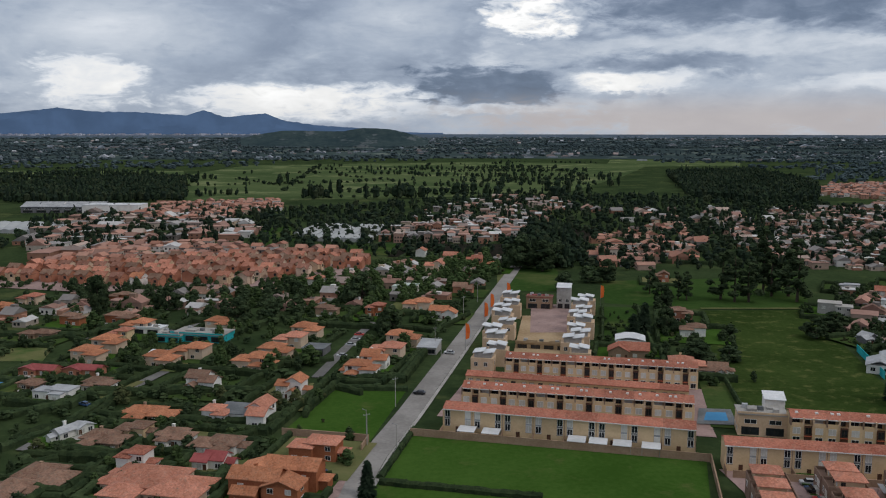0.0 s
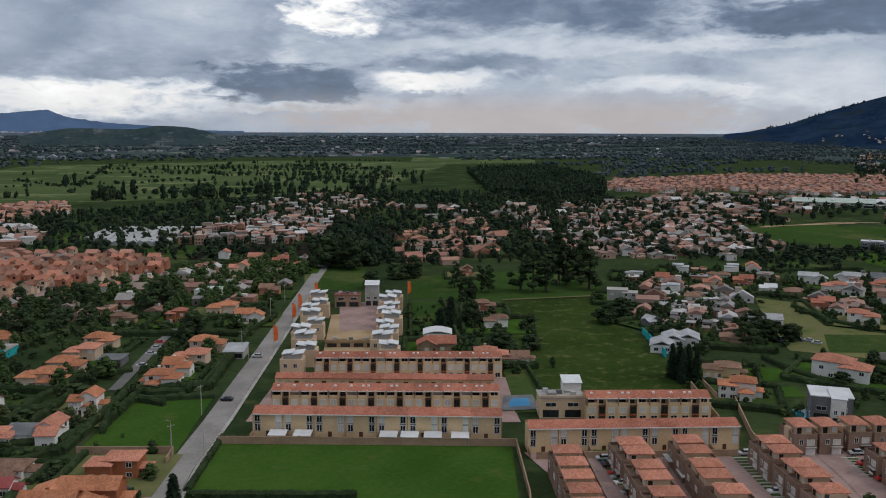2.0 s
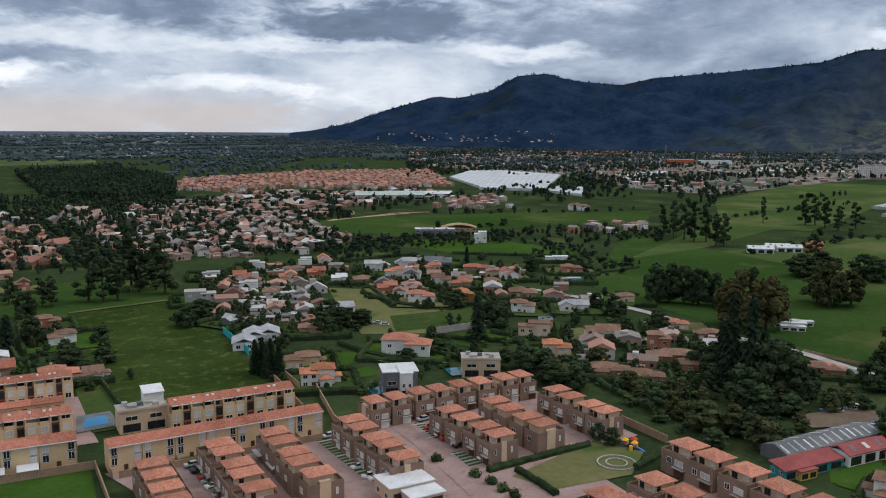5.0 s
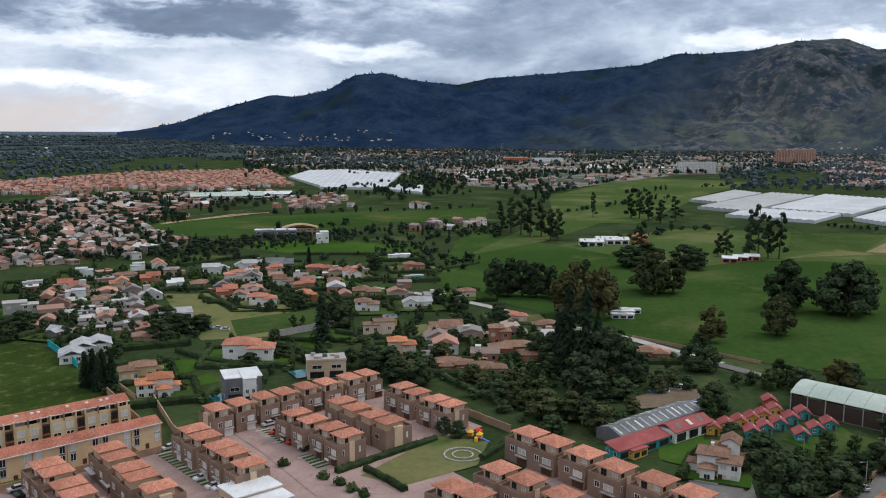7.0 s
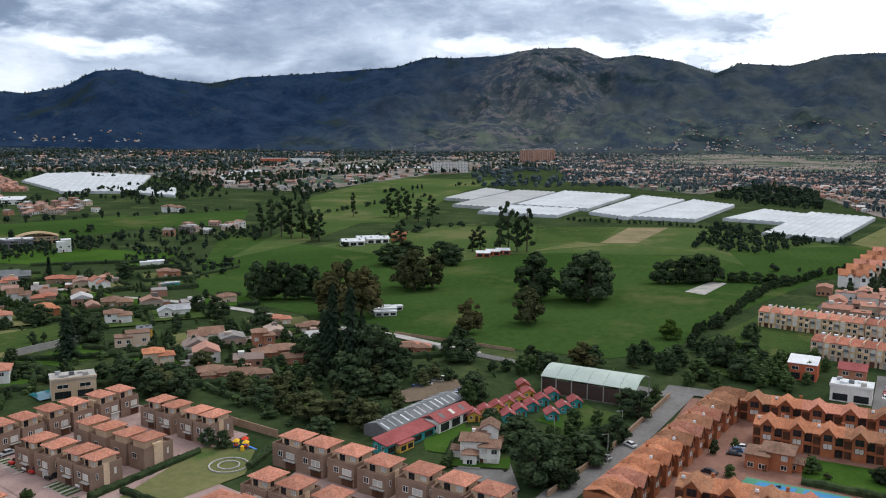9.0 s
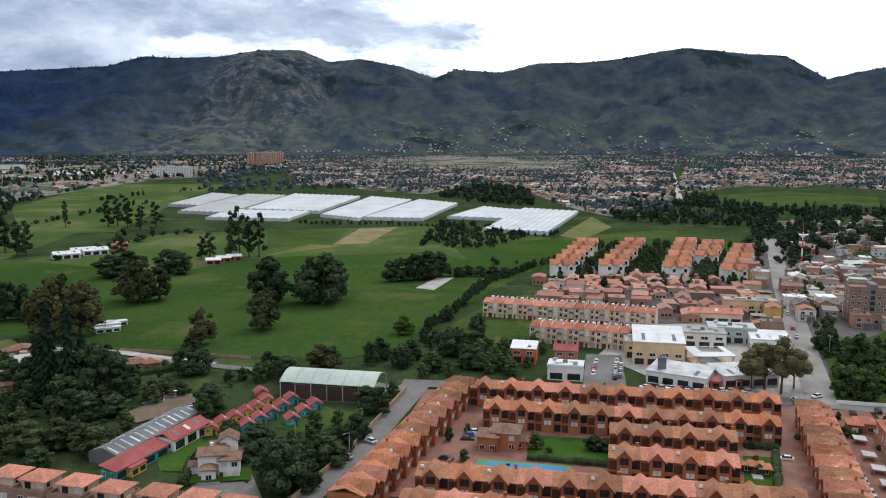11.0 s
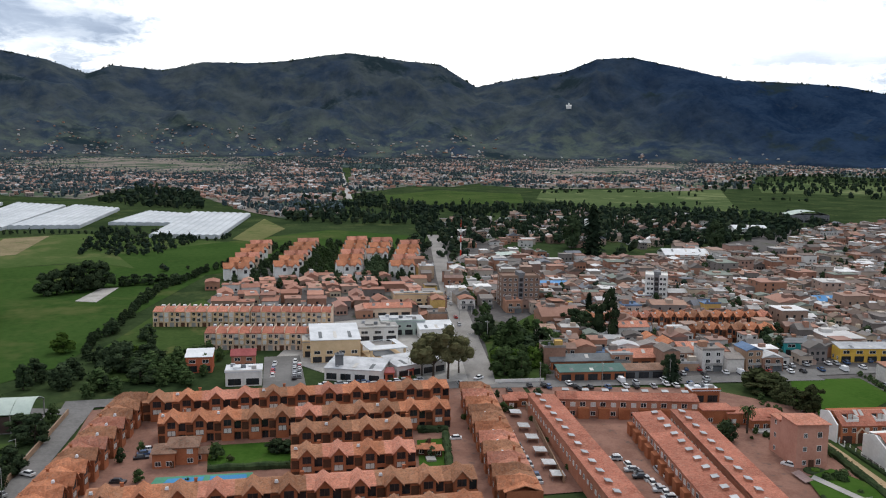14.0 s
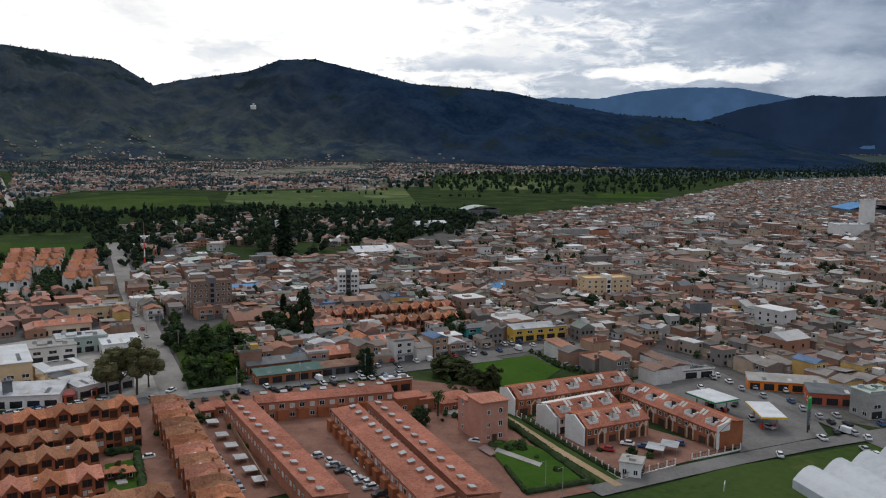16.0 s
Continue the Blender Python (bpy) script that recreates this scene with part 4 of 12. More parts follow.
def make_terrace(back, dark):
    """One house of the cream terraces, 8.8 m wide, its seen side towards -y."""
    t = thing("terraced_house", "cream rendered terraced house with red tiled roof" + (", garden side" if back else ", roof terrace side"), "house", "cream terraces")
    w, d, h = 8.8, 6.6, 7.5
    if back:
        part("wall", Mb().box(-w / 2, 0, 0, w / 2, d, h), "cream_wall", t)
        b = Mb().slab([(-w / 2, -0.45, h - 0.1), (w / 2, -0.45, h - 0.1), (w / 2, d * 0.58, h + 1.15), (-w / 2, d * 0.58, h + 1.15)], 0.25)
        b.slab([(w / 2, d + 0.4, h + 0.05), (-w / 2, d + 0.4, h + 0.05), (-w / 2, d * 0.58, h + 1.15), (w / 2, d * 0.58, h + 1.15)], 0.25)
        roof = part("roof", b, "red_tile", t)
        part("gutter", Mb().box(-w / 2, -0.56, h - 0.36, w / 2, -0.452, h - 0.12), "frame_white", roof, "white eaves gutter")
        for x in (-3.0, 3.0):
            pane = "glass" if (x > 1) == dark else "curtain"
            part("panel", Mb().box(x - 0.85, -0.012, 2.0, x + 0.85, 0.02, 7.1), "zinc" if pane == "curtain" else "grey_wall", t)
            window(t, x, 0, 4.85, 1.55, 2.1, 0, pane)
            window(t, x, 0, 2.2, 1.55, 2.1, 0, "glass" if dark else pane)
        for x in (-2.6, 0.2, 2.7):
            window(t, x, d, 5.0, 1.5, 1.5, 180, "glass" if x < 0 else "curtain", "frame_dark")
        part("back_door", Mb().box(-0.6, -0.05, 0, 0.5, 0.03, 2.1), "wood_dark", t)
        part("downpipe", Mb().box(w / 2 - 0.2, -0.1, 0, w / 2 - 0.06, -0.002, h - 0.4), "brown_brick", t)
        part("garden_wall", Mb().box(-w / 2, -4.0, 0, -w / 2 + 0.15, 0, 2.2), "garden_wall", t)
    else:
        b = Mb().box(-w / 2, 0, 0, w / 2, d, 5.2).box(-w / 2, 1.9, 5.2, w / 2, d, h)
        part("wall", b, "cream_wall", t)
        for x in (-w / 2, -1.35, 1.1):
            part("pier", Mb().box(x - 0.02, -0.12, 5.2, x + 0.34, 1.9, 7.35), "tan_wall" if x > -4 else "brown_brick", t)
        for x0, x1 in ((-w / 2 + 0.34, -1.37), (1.44, w / 2 - 0.02)):
            part("parapet", Mb().box(x0, 0, 5.2, x1, 0.18, 6.0), "cream_wall", t)
        b = Mb().slab([(-w / 2, 0.3, h - 0.3), (w / 2, 0.3, h - 0.3), (w / 2, d * 0.62, h + 1.05), (-w / 2, d * 0.62, h + 1.05)], 0.25)
        b.slab([(w / 2, d + 0.3, h + 0.3), (-w / 2, d + 0.3, h + 0.3), (-w / 2, d * 0.62, h + 1.05), (w / 2, d * 0.62, h + 1.05)], 0.25)
        roof = part("roof", b, "red_tile", t)
        part("gutter", Mb().box(-w / 2, 0.2, h - 0.55, w / 2, 0.298, h - 0.32), "frame_white", roof, "white eaves gutter")
        for x in ((-2.6, -1.0) if dark else (-2.6, 2.4)):
            part("skylight", Mb().box(x - 0.45, 2.4, h + 0.3, x + 0.45, 3.2, h + 0.85, inset=0.08), "frame_white", roof, "small white skylight")
        window(t, -2.9, 1.9, 5.25, 2.2, 2.1, 0, "glass", "frame_dark")
        window(t, -0.1, 1.9, 5.25, 1.6, 2.1, 0, "glass", "frame_dark")
        window(t, 2.8, 1.9, 5.25, 2.3, 2.1, 0, "glass" if dark else "curtain", "frame_white")
        for x in (-2.85, 2.75):
            window(t, x, 0, 2.95, 1.9, 1.8, 0, "curtain")
            window(t, x, 0, 0.5, 1.9, 1.7, 0, "glass")
        part("stair_bay", Mb().box(-0.95, -0.3, 0, 0.95, 0.02, 5.3), "wood_dark", t, "dark timber bay over the entrance")
        window(t, 0.0, -0.3, 2.9, 1.5, 2.0, 0, "glass", "frame_dark")
        part("bay_sill", Mb().box(-0.98, -0.42, 2.35, 0.98, -0.302, 2.6), "red_wall", t, "reddish sill of the bay")
    return t


def terrace_row(a, b, back, count):
    """Houses in a row between two places, seen side to the right of the way from a to b."""
    turn = math.degrees(math.atan2(b[1] - a[1], b[0] - a[0]))
    step = math.dist(a, b) / count
    for k in range(count):
        f = (k + 0.5) / count
        dark = k % 3 == 1 or k % 5 == 3
        ob = put(("terrace", back, dark), lambda: make_terrace(back, dark), a[0] + (b[0] - a[0]) * f, a[1] + (b[1] - a[1]) * f, turn)
        ob.scale[0] *= step / 8.8
        if not back:
            ob.scale[2] *= 1.08


def make_duplex(dark):
    """Half of a brown semi-detached pair, 6.6 m wide: brick floors below, a set-back tan attic with terraces above."""
    t = thing("semi_detached_house", "brown brick semi-detached house with tan attic and salmon tiled roof", "house", "brown brick houses")
    w, d = 6.6, 9.4
    part("wall", Mb().box(-w / 2, -d / 2, 0, w / 2, d / 2, 5.6), "brown_brick", t)
    part("stair_tower", Mb().box(-w / 2 - 0.1, -1.3, 0, -w / 2 + 1.0, 1.6, 6.9), "tan_wall", t, "tan rendered stair tower")
    part("tan_pier", Mb().box(w / 2 - 0.1, -0.8, 0, w / 2 + 0.08, 0.9, 6.5), "tan_wall", t)
    b = Mb().box(-w / 2, -d / 2, 5.6, w / 2, -d / 2 + 0.18, 6.4).box(-w / 2, -d / 2 + 0.18, 5.6, -w / 2 + 0.18, -1.32, 6.4).box(w / 2 - 0.18, -d / 2 + 0.18, 5.6, w / 2, -0.82, 6.4)
    part("parapet", b, "brown_brick", t)
    b = Mb().box(-w / 2, d / 2 - 0.18, 5.6, w / 2, d / 2, 6.4).box(-w / 2, 1.62, 5.6, -w / 2 + 0.18, d / 2 - 0.18, 6.4).box(w / 2 - 0.18, 0.92, 5.6, w / 2, d / 2 - 0.18, 6.4)
    part("parapet", b, "brown_brick", t)
    x0, x1, y0, y1 = -w / 2 + 1.3, w / 2 - 0.6, -d / 2 + 2.2, d / 2 - 1.2
    part("attic", Mb().box(x0, y0, 5.6, x1, y1, 8.0), "tan_wall", t)
    roof = part("roof", Mb().hip(x0 - 0.2, y0 - 0.3, x1 + 0.1, y1 + 0.2, 8.05, 1.25, over=0.5), "salmon_tile", t)
    part("fascia", Mb().box(x0 - 0.62, y0 - 0.72, 7.76, x1 + 0.52, y0 - 0.6, 7.9), "frame_white", roof, "pale eaves board")
    window(t, x0 + 1.1, y0, 5.7, 1.3, 2.0, 0, "glass", "frame_dark")
    window(t, x1 - 1.0, y0, 6.2, 1.2, 1.4, 0, "curtain")
    window(t, x1, y0 + 1.2, 6.2, 1.1, 1.3, 90, "glass", "frame_dark")
    window(t, 1.5, -d / 2, 3.1, 2.2, 1.7, 0, "curtain")
    window(t, -1.1, -d / 2, 3.2, 1.2, 1.6, 0, "glass")
    window(t, -w / 2, -2.9, 3.0, 0.6, 1.7, -90, "curtain", mullion=False)
    part("garage_door", Mb().box(0.2, -d / 2 - 0.05, 0.0, 2.9, -d / 2 + 0.05, 2.4), "white_wall" if dark else "wood_dark", t)
    part("canopy", Mb().box(0.0, -d / 2 - 0.9, 2.55, 3.1, -d / 2 - 0.002, 2.72), "concrete", t)
    window(t, w / 2, 2.6, 3.0, 0.6, 1.7, 90, "curtain", mullion=False)
    window(t, w / 2, -2.7, 3.0, 0.6, 1.7, 90, "glass", mullion=False)
    window(t, 0.8, d / 2, 3.1, 1.8, 1.5, 180, "curtain" if dark else "glass")
    return t


def duplex(x, y, turn):
    dark = int(abs(x * 7 + y * 3)) % 2 == 0
    return put(("duplex", dark), lambda: make_duplex(dark), x, y, turn)


def make_chalet(tile, tall, fine_gable=True):
    """One bay of the orange brick estate, 6 m wide, with a cross gable to the front."""
    t = thing("brick_terraced_house", "orange brick terraced house with steep tiled cross gable", "house", "orange brick estate")
    w, d, h = 6.0, 9.0, 6.6
    b = Mb().box(-w / 2, -d / 2, 0, w / 2, d / 2, h)
    b.box(-1.35, -d / 2 - 1.3, 0, 1.35, -d / 2, h)
    b.solid([(-1.35, -d / 2 - 1.3, h), (1.35, -d / 2 - 1.3, h), (0, -d / 2 - 1.3, h + 2.0)], [(-1.35, -d / 2 - 1.0, h), (1.35, -d / 2 - 1.0, h), (0, -d / 2 - 1.0, h + 2.0)])
    part("wall", b, "orange_brick", t)
    b = Mb().gable(-w / 2, -d / 2, w / 2, d / 2, h, 1.45, "x", over=0.0)
    b.slab([(-w / 2, -d / 2 - 0.6, h - 0.2), (w / 2, -d / 2 - 0.6, h - 0.2), (w / 2, -d / 2, h + 0.01), (-w / 2, -d / 2, h + 0.01)], 0.2)
    # the steep cross gable runs back over the main ridge
    z, q, e, y0, y1 = h + 2.5, 1.75, h - 0.2, -d / 2 - 2.0, 1.0
    b.slab([(-q, y1, e + 0.9), (-q, y0, e), (0, y0, z), (0, y1, z)], 0.24)
    b.slab([(q, y0, e), (q, y1, e + 0.9), (0, y1, z), (0, y0, z)], 0.24)
    b.slab([(q, y1, e + 0.9), (0.1, d / 2 - 0.4, e + 0.9), (-0.1, d / 2 - 0.4, e + 0.9), (-q, y1, e + 0.9), (0, y1, z)], 0.2)
    roof = part("roof", b, tile, t)
    window(t, 0, -d / 2 - 1.3, 4.9, 1.7, 1.9, 0, "glass", "frame_dark")
    window(t, 0, -d / 2 - 1.3, 2.6, 1.8, 1.6, 0, "curtain", "frame_dark")
    part("balcony", Mb().box(1.36, -d / 2 - 1.1, 2.9, 2.95, -d / 2 - 0.01, 3.05).box(1.36, -d / 2 - 1.1, 3.05, 2.95, -d / 2 - 1.0, 3.9), "orange_brick", t)
    # flat dark panels on the wall stand in for shaded balcony recesses
    part("recess", Mb().box(1.45, -d / 2 - 0.04, 3.1, 2.9, -d / 2 + 0.03, 5.9), "glass", t, "dark glass panel for the shaded recess behind the balcony")
    part("recess", Mb().box(-2.9, -d / 2 - 0.04, 3.1, -1.45, -d / 2 + 0.03, 5.4), "wood_dark", t, "dark panel for a shaded recess")
    part("doorway", Mb().box(-2.8, -d / 2 - 0.06, 0, -1.45, -d / 2 + 0.05, 2.4), "wood_dark", t)
    window(t, 2.2, -d / 2, 0.2, 1.4, 2.2, 0, "glass", "frame_dark")
    if tall:
        part("chimney", Mb().box(2.2, 1.4, h + 0.4, 2.7, 1.9, h + 1.9).box(2.1, 1.3, h + 1.9, 2.8, 2.0, h + 2.05), "orange_brick", roof, "brick chimney")
    if tall:
        part("skylight", Mb().box(-2.4, -2.2, h + 0.95, -1.7, -1.5, h + 1.6, inset=0.1), "white_metal", roof, "small white skylight")
    return t


CHALET_TILES = ["orange_tile", "weathered_tile", "orange_tile", "salmon_tile", "weathered_tile"]


def chalet_row(a, b, count, seed=0, width=6.0):
    """Bays side by side from a to b, fronts to the right of the way."""
    turn = math.degrees(math.atan2(b[1] - a[1], b[0] - a[0]))
    step = math.dist(a, b) / count
    rng = random.Random(seed)
    for k in range(count):
        f = (k + 0.5) / count
        tile, tall = rng.choice(CHALET_TILES), rng.random() < 0.4
        ob = put(("chalet", tile, tall), lambda: make_chalet(tile, tall), a[0] + (b[0] - a[0]) * f, a[1] + (b[1] - a[1]) * f, turn)
        ob.scale[0] *= step / 6.0


def make_pink_bay(gabled):
    """One bay of the pink brick rows, 6 m wide, front to -y, low red roof with a white skylight box."""
    t = thing("pink_terraced_house", "pink brick terraced house with red roof and white skylight", "house", "pink brick rows")
    w, d, h = 6.0, 8.5, 6.6
    part("wall", Mb().box(-w / 2, -d / 2, 0, w / 2, d / 2, h), "pink_brick", t)
    b = Mb()
    if gabled:
        b.gable(-w / 2, -d / 2, w / 2, d / 2, h, 1.2, "x", over=0.0)
        b.slab([(-w / 2, -d / 2 - 0.5, h - 0.14), (w / 2, -d / 2 - 0.5, h - 0.14), (w / 2, -d / 2, h), (-w / 2, -d / 2, h)], 0.2)
    else:
        b.slab([(-w / 2, -d / 2 - 0.4, h + 0.15), (w / 2, -d / 2 - 0.4, h + 0.15), (w / 2, d / 2 + 0.4, h + 0.9), (-w / 2, d / 2 + 0.4, h + 0.9)], 0.25)
    roof = part("roof", b, "red_tile", t)
    k = Mb().box(-0.9, 0.9, h + 0.5, 0.9, 2.5, h + 1.25)
    k.slab([(-1.0, 0.8, h + 1.3), (1.0, 0.8, h + 1.3), (1.0, 2.6, h + 1.6), (-1.0, 2.6, h + 1.6)], 0.1, 1)
    part("skylight", k, ["pink_brick", "zinc"], roof, "boxed skylight with pale lid")
    part("porch", Mb().box(-2.8, -d / 2 - 1.6, 0, 0.3, -d / 2, 3.0).box(-2.9, -d / 2 - 1.7, 3.0, 0.4, -d / 2, 3.8), "orange_brick", t)
    window(t, 1.7, -d / 2, 0.9, 1.5, 1.5, 0, "glass")
    window(t, 1.7, -d / 2, 3.9, 1.5, 1.5, 0, "curtain")
    window(t, -1.4, -d / 2, 3.95, 1.7, 1.6, 0, "glass")
    window(t, -1.4, d / 2, 3.6, 1.2, 1.3, 180, "glass")
    window(t, 1.4, d / 2, 3.6, 1.2, 1.3, 180, "curtain")
    return t


def pink_row(a, b, count, gabled=False):
    turn = math.degrees(math.atan2(b[1] - a[1], b[0] - a[0]))
    step = math.dist(a, b) / count
    for k in range(count):
        f = (k + 0.5) / count
        ob = put(("pink", gabled), lambda: make_pink_bay(gabled), a[0] + (b[0] - a[0]) * f, a[1] + (b[1] - a[1]) * f, turn)
        ob.scale[0] *= step / 6.0


def make_villa(wall, tile, w, d, h, roof, wing, seed, far=False):
    """A detached house built up from two to four bodies of unlike height, each with its own roof; windows, door, chimney, terrace."""
    rng = random.Random(seed * 7 + int(w * 10))
    what = {"hip": "hipped tiled roof", "gable": "gabled tiled roof", "flat": "flat roof"}[roof]
    t = thing("house", f"{wall.split('_')[0]} {'two-storey' if h > 4 else 'single-storey'} detached house with {tile.split('_')[0]} {what}", "house", "detached houses")
    flip = -1 if seed % 2 else 1
    bodies = [(-w / 2, -d * 0.32, w * 0.18, d / 2, h)]
    bodies.append((0.0, -d / 2, w / 2, d * 0.26, h * (0.84 if h > 4 else 0.92)))
    if wing:
        bodies.append((-w * 0.40, -d / 2 - wing * 0.5, -w * 0.06, -d * 0.18, h * (0.58 if h > 4 else 0.86)))
    if seed % 3 != 2 and roof != "flat":
        bodies.append((-w / 2 - 2.4, -d * 0.12, -w * 0.3, d * 0.36, max(2.4, h * 0.5)))
    if far:
        bodies = bodies[:2]
    walls = Mb()
    fronts = []
    for i, (x0, y0, x1, y1, z) in enumerate(bodies):
        if flip < 0:
            x0, x1 = -x1, -x0
        walls.box(x0, y0, 0, x1, y1, z - 0.004 * i)
        rise = 0.22 * min(x1 - x0, y1 - y0)
        top = Mb()
        if roof == "hip" or roof == "gable" and i == 3:
            top.hip(x0, y0, x1, y1, z + 0.02, rise, over=0.55)
        elif roof == "gable":
            top.gable(x0, y0, x1, y1, z, rise * 1.25, "x" if (x1 - x0 > y1 - y0) == (i != 1) else "y", 0, 1, 0.5)
        else:
            top.box(x0 - 0.2, y0 - 0.2, z, x1 + 0.2, y1 + 0.2, z + 0.35)
        fronts.append((x0, x1, y0, z))
        part("roof", top, [tile, wall], t)
    part("wall", walls, wall, t)
    for i, (x0, x1, y0, z) in enumerate(fronts[:3]):
        for lev in (0.8, 3.4):
            if lev + 1.5 > z:
                continue
            n = 2 if x1 - x0 > 5 and not (far and lev < 1) else 1
            for j in range(n):
                if i == 0 and (j == n - 1) == (flip > 0) and n > 1:
                    continue
                window(t, x0 + (x1 - x0) * (j + 0.5) / n, y0, lev, 1.6, 1.4, 0, rng.choice(("glass", "glass", "curtain")))
    if not far:
        for lev in (0.9, 3.5):
            if lev + 1.5 < h * 0.84:
                x = bodies[1][2] * flip
                window(t, x, -d * 0.1, lev, 1.7, 1.3, 90 * flip)
    part("door", Mb().box(flip * w * 0.06 - 0.5, -d / 2 - 0.06, 0, flip * w * 0.06 + 0.5, -d / 2 + 0.04, 2.1), "wood_dark", t)
    if seed % 2 == 0 and roof != "flat" and not far:
        x = -flip * w * 0.22
        part("chimney", Mb().box(x, d * 0.12, h, x + 0.7, d * 0.12 + 0.7, h + 2.0).box(x - 0.1, d * 0.12 - 0.1, h + 2.0, x + 0.8, d * 0.12 + 0.8, h + 2.15), wall, t)
    if seed % 3 == 0:
        part("terrace", Mb().box(-w * 0.5, -d / 2 - 3.4, 0, w * 0.05, -d / 2 - wing * 0.5 - 0.01, 0.75), "concrete", t)
    return t


VILLAS = {}


def villa(x, y, turn, wall="peach_wall", tile="orange_tile", w=11, d=9, h=5.6, roof="hip", wing=3.0, seed=0):
    far = math.hypot(x, y) > 330
    size = 1.14 if x < 40 and wall == "peach_wall" else 0.92 if x < 40 else 0.98
    w, d = w * size, d * size
    return put(("villa", wall, tile, w, d, h, roof, wing, seed % 4, far), lambda: make_villa(wall, tile, w, d, h, roof, wing, seed % 4, far), x, y, turn)


def any_villa(x, y, turn, seed):
    """A house from the local stock."""
    rng = random.Random(seed * 31 + int(x * 3))
    kind = rng.randrange(9)
    wall, tile, w, d, h, roof, wing = [
        ("peach_wall", "orange_tile", 11, 9, 5.4, "hip", 3.0),
        ("white_wall", "salmon_tile", 12, 9, 5.6, "gable", 3.5),
        ("garden_wall", "brown_tile", 13, 10, 3.0, "hip", 4.0),
        ("peach_wall", "salmon_tile", 10, 10, 5.4, "gable", 2.5),
        ("white_wall", "brown_tile", 14, 9, 3.0, "hip", 4.5),
        ("orange_brick", "orange_tile", 10, 9, 5.4, "hip", 0),
        ("white_wall", "zinc", 10, 9, 5.6, "flat", 3.0),
        ("pink_brick", "red_tile", 11, 8, 5.4, "gable", 0),
        ("cream_wall", "red_tile", 12, 9, 3.2, "hip", 3.5),
    ][kind]
    return villa(x, y, turn + rng.choice((0, 0, 90, -90, 180)), wall, tile, w, d, h, roof, wing, kind)


def make_townhouse(k):
    """A narrow town house: party walls, flat, sheet or tiled roof, windows to the street, roof clutter."""
    rng = random.Random(k + 70)
    w, d, fl = rng.uniform(6, 9), rng.uniform(8, 13), rng.choice((2, 2, 2, 3, 3, 1))
    h = 2.8 * fl + 0.3
    t = thing("town_house", "plain town house with weathered walls and patched roof", "house", "town houses")
    part("wall", Mb().box(-w / 2, -d / 2, 0, w / 2, d / 2, h), "town_wall", t)
    b = Mb()
    kind = k % 4
    if kind == 0:
        b.box(-w / 2 - 0.1, -d / 2 - 0.1, h, w / 2 + 0.1, d / 2 + 0.1, h + 0.2)
        b.box(-w / 2 - 0.1, -d / 2 - 0.1, h + 0.2, w / 2 + 0.1, -d / 2 + 0.1, h + 0.9).box(-w / 2 - 0.1, d / 2 - 0.1, h + 0.2, w / 2 + 0.1, d / 2 + 0.1, h + 0.9)
    elif kind == 1:
        b.gable(-w / 2, -d / 2, w / 2, d / 2, h, 1.3, "x", 0, 0, 0.25)
    elif kind == 2:
        b.slab([(-w / 2 - 0.2, -d / 2 - 0.3, h + 0.15), (w / 2 + 0.2, -d / 2 - 0.3, h + 0.15), (w / 2 + 0.2, d / 2 + 0.3, h + 1.1), (-w / 2 - 0.2, d / 2 + 0.3, h + 1.1)], 0.15)
    else:
        b.gable(-w / 2, -d / 2, w / 2, d / 2, h, 1.4, "y", 0, 0, 0.25)
    roof = part("roof", b, "town_roof", t)
    for i in range(fl):
        window(t, -w * 0.24, -d / 2, 0.8 + 2.8 * i, 1.9, 1.5, 0, rng.choice(("glass", "glass", "curtain")))
        if i:
            window(t, w * 0.24, -d / 2, 0.8 + 2.8 * i, 1.7, 1.5, 0, "glass")
        else:
            part("shop_front", Mb().box(0.1, -d / 2 - 0.06, 0, w * 0.46, -d / 2 + 0.04, 2.5), "slate_metal", t)
    if fl > 1:
        part("balcony", Mb().box(-w * 0.4, -d / 2 - 0.8, 2.75, w * 0.4, -d / 2 - 0.002, 2.95).box(-w * 0.4, -d / 2 - 0.8, 2.95, w * 0.4, -d / 2 - 0.7, 3.7), "concrete", t)
    if kind == 0:
        part("water_tank", Mb().tube(w * 0.2, d * 0.2, h + 0.2, h + 1.5, 0.6, 0.5, 10), "slate_metal", roof, "dark water tank")
        part("stair_head", Mb().box(-w * 0.4, d * 0.05, h + 0.2, -w * 0.05, d * 0.35, h + 2.4), "town_wall", t)
    return t


def townhouse(x, y, turn, k):
    return put(("town", k % 10), lambda: make_townhouse(k % 10), x, y, turn)


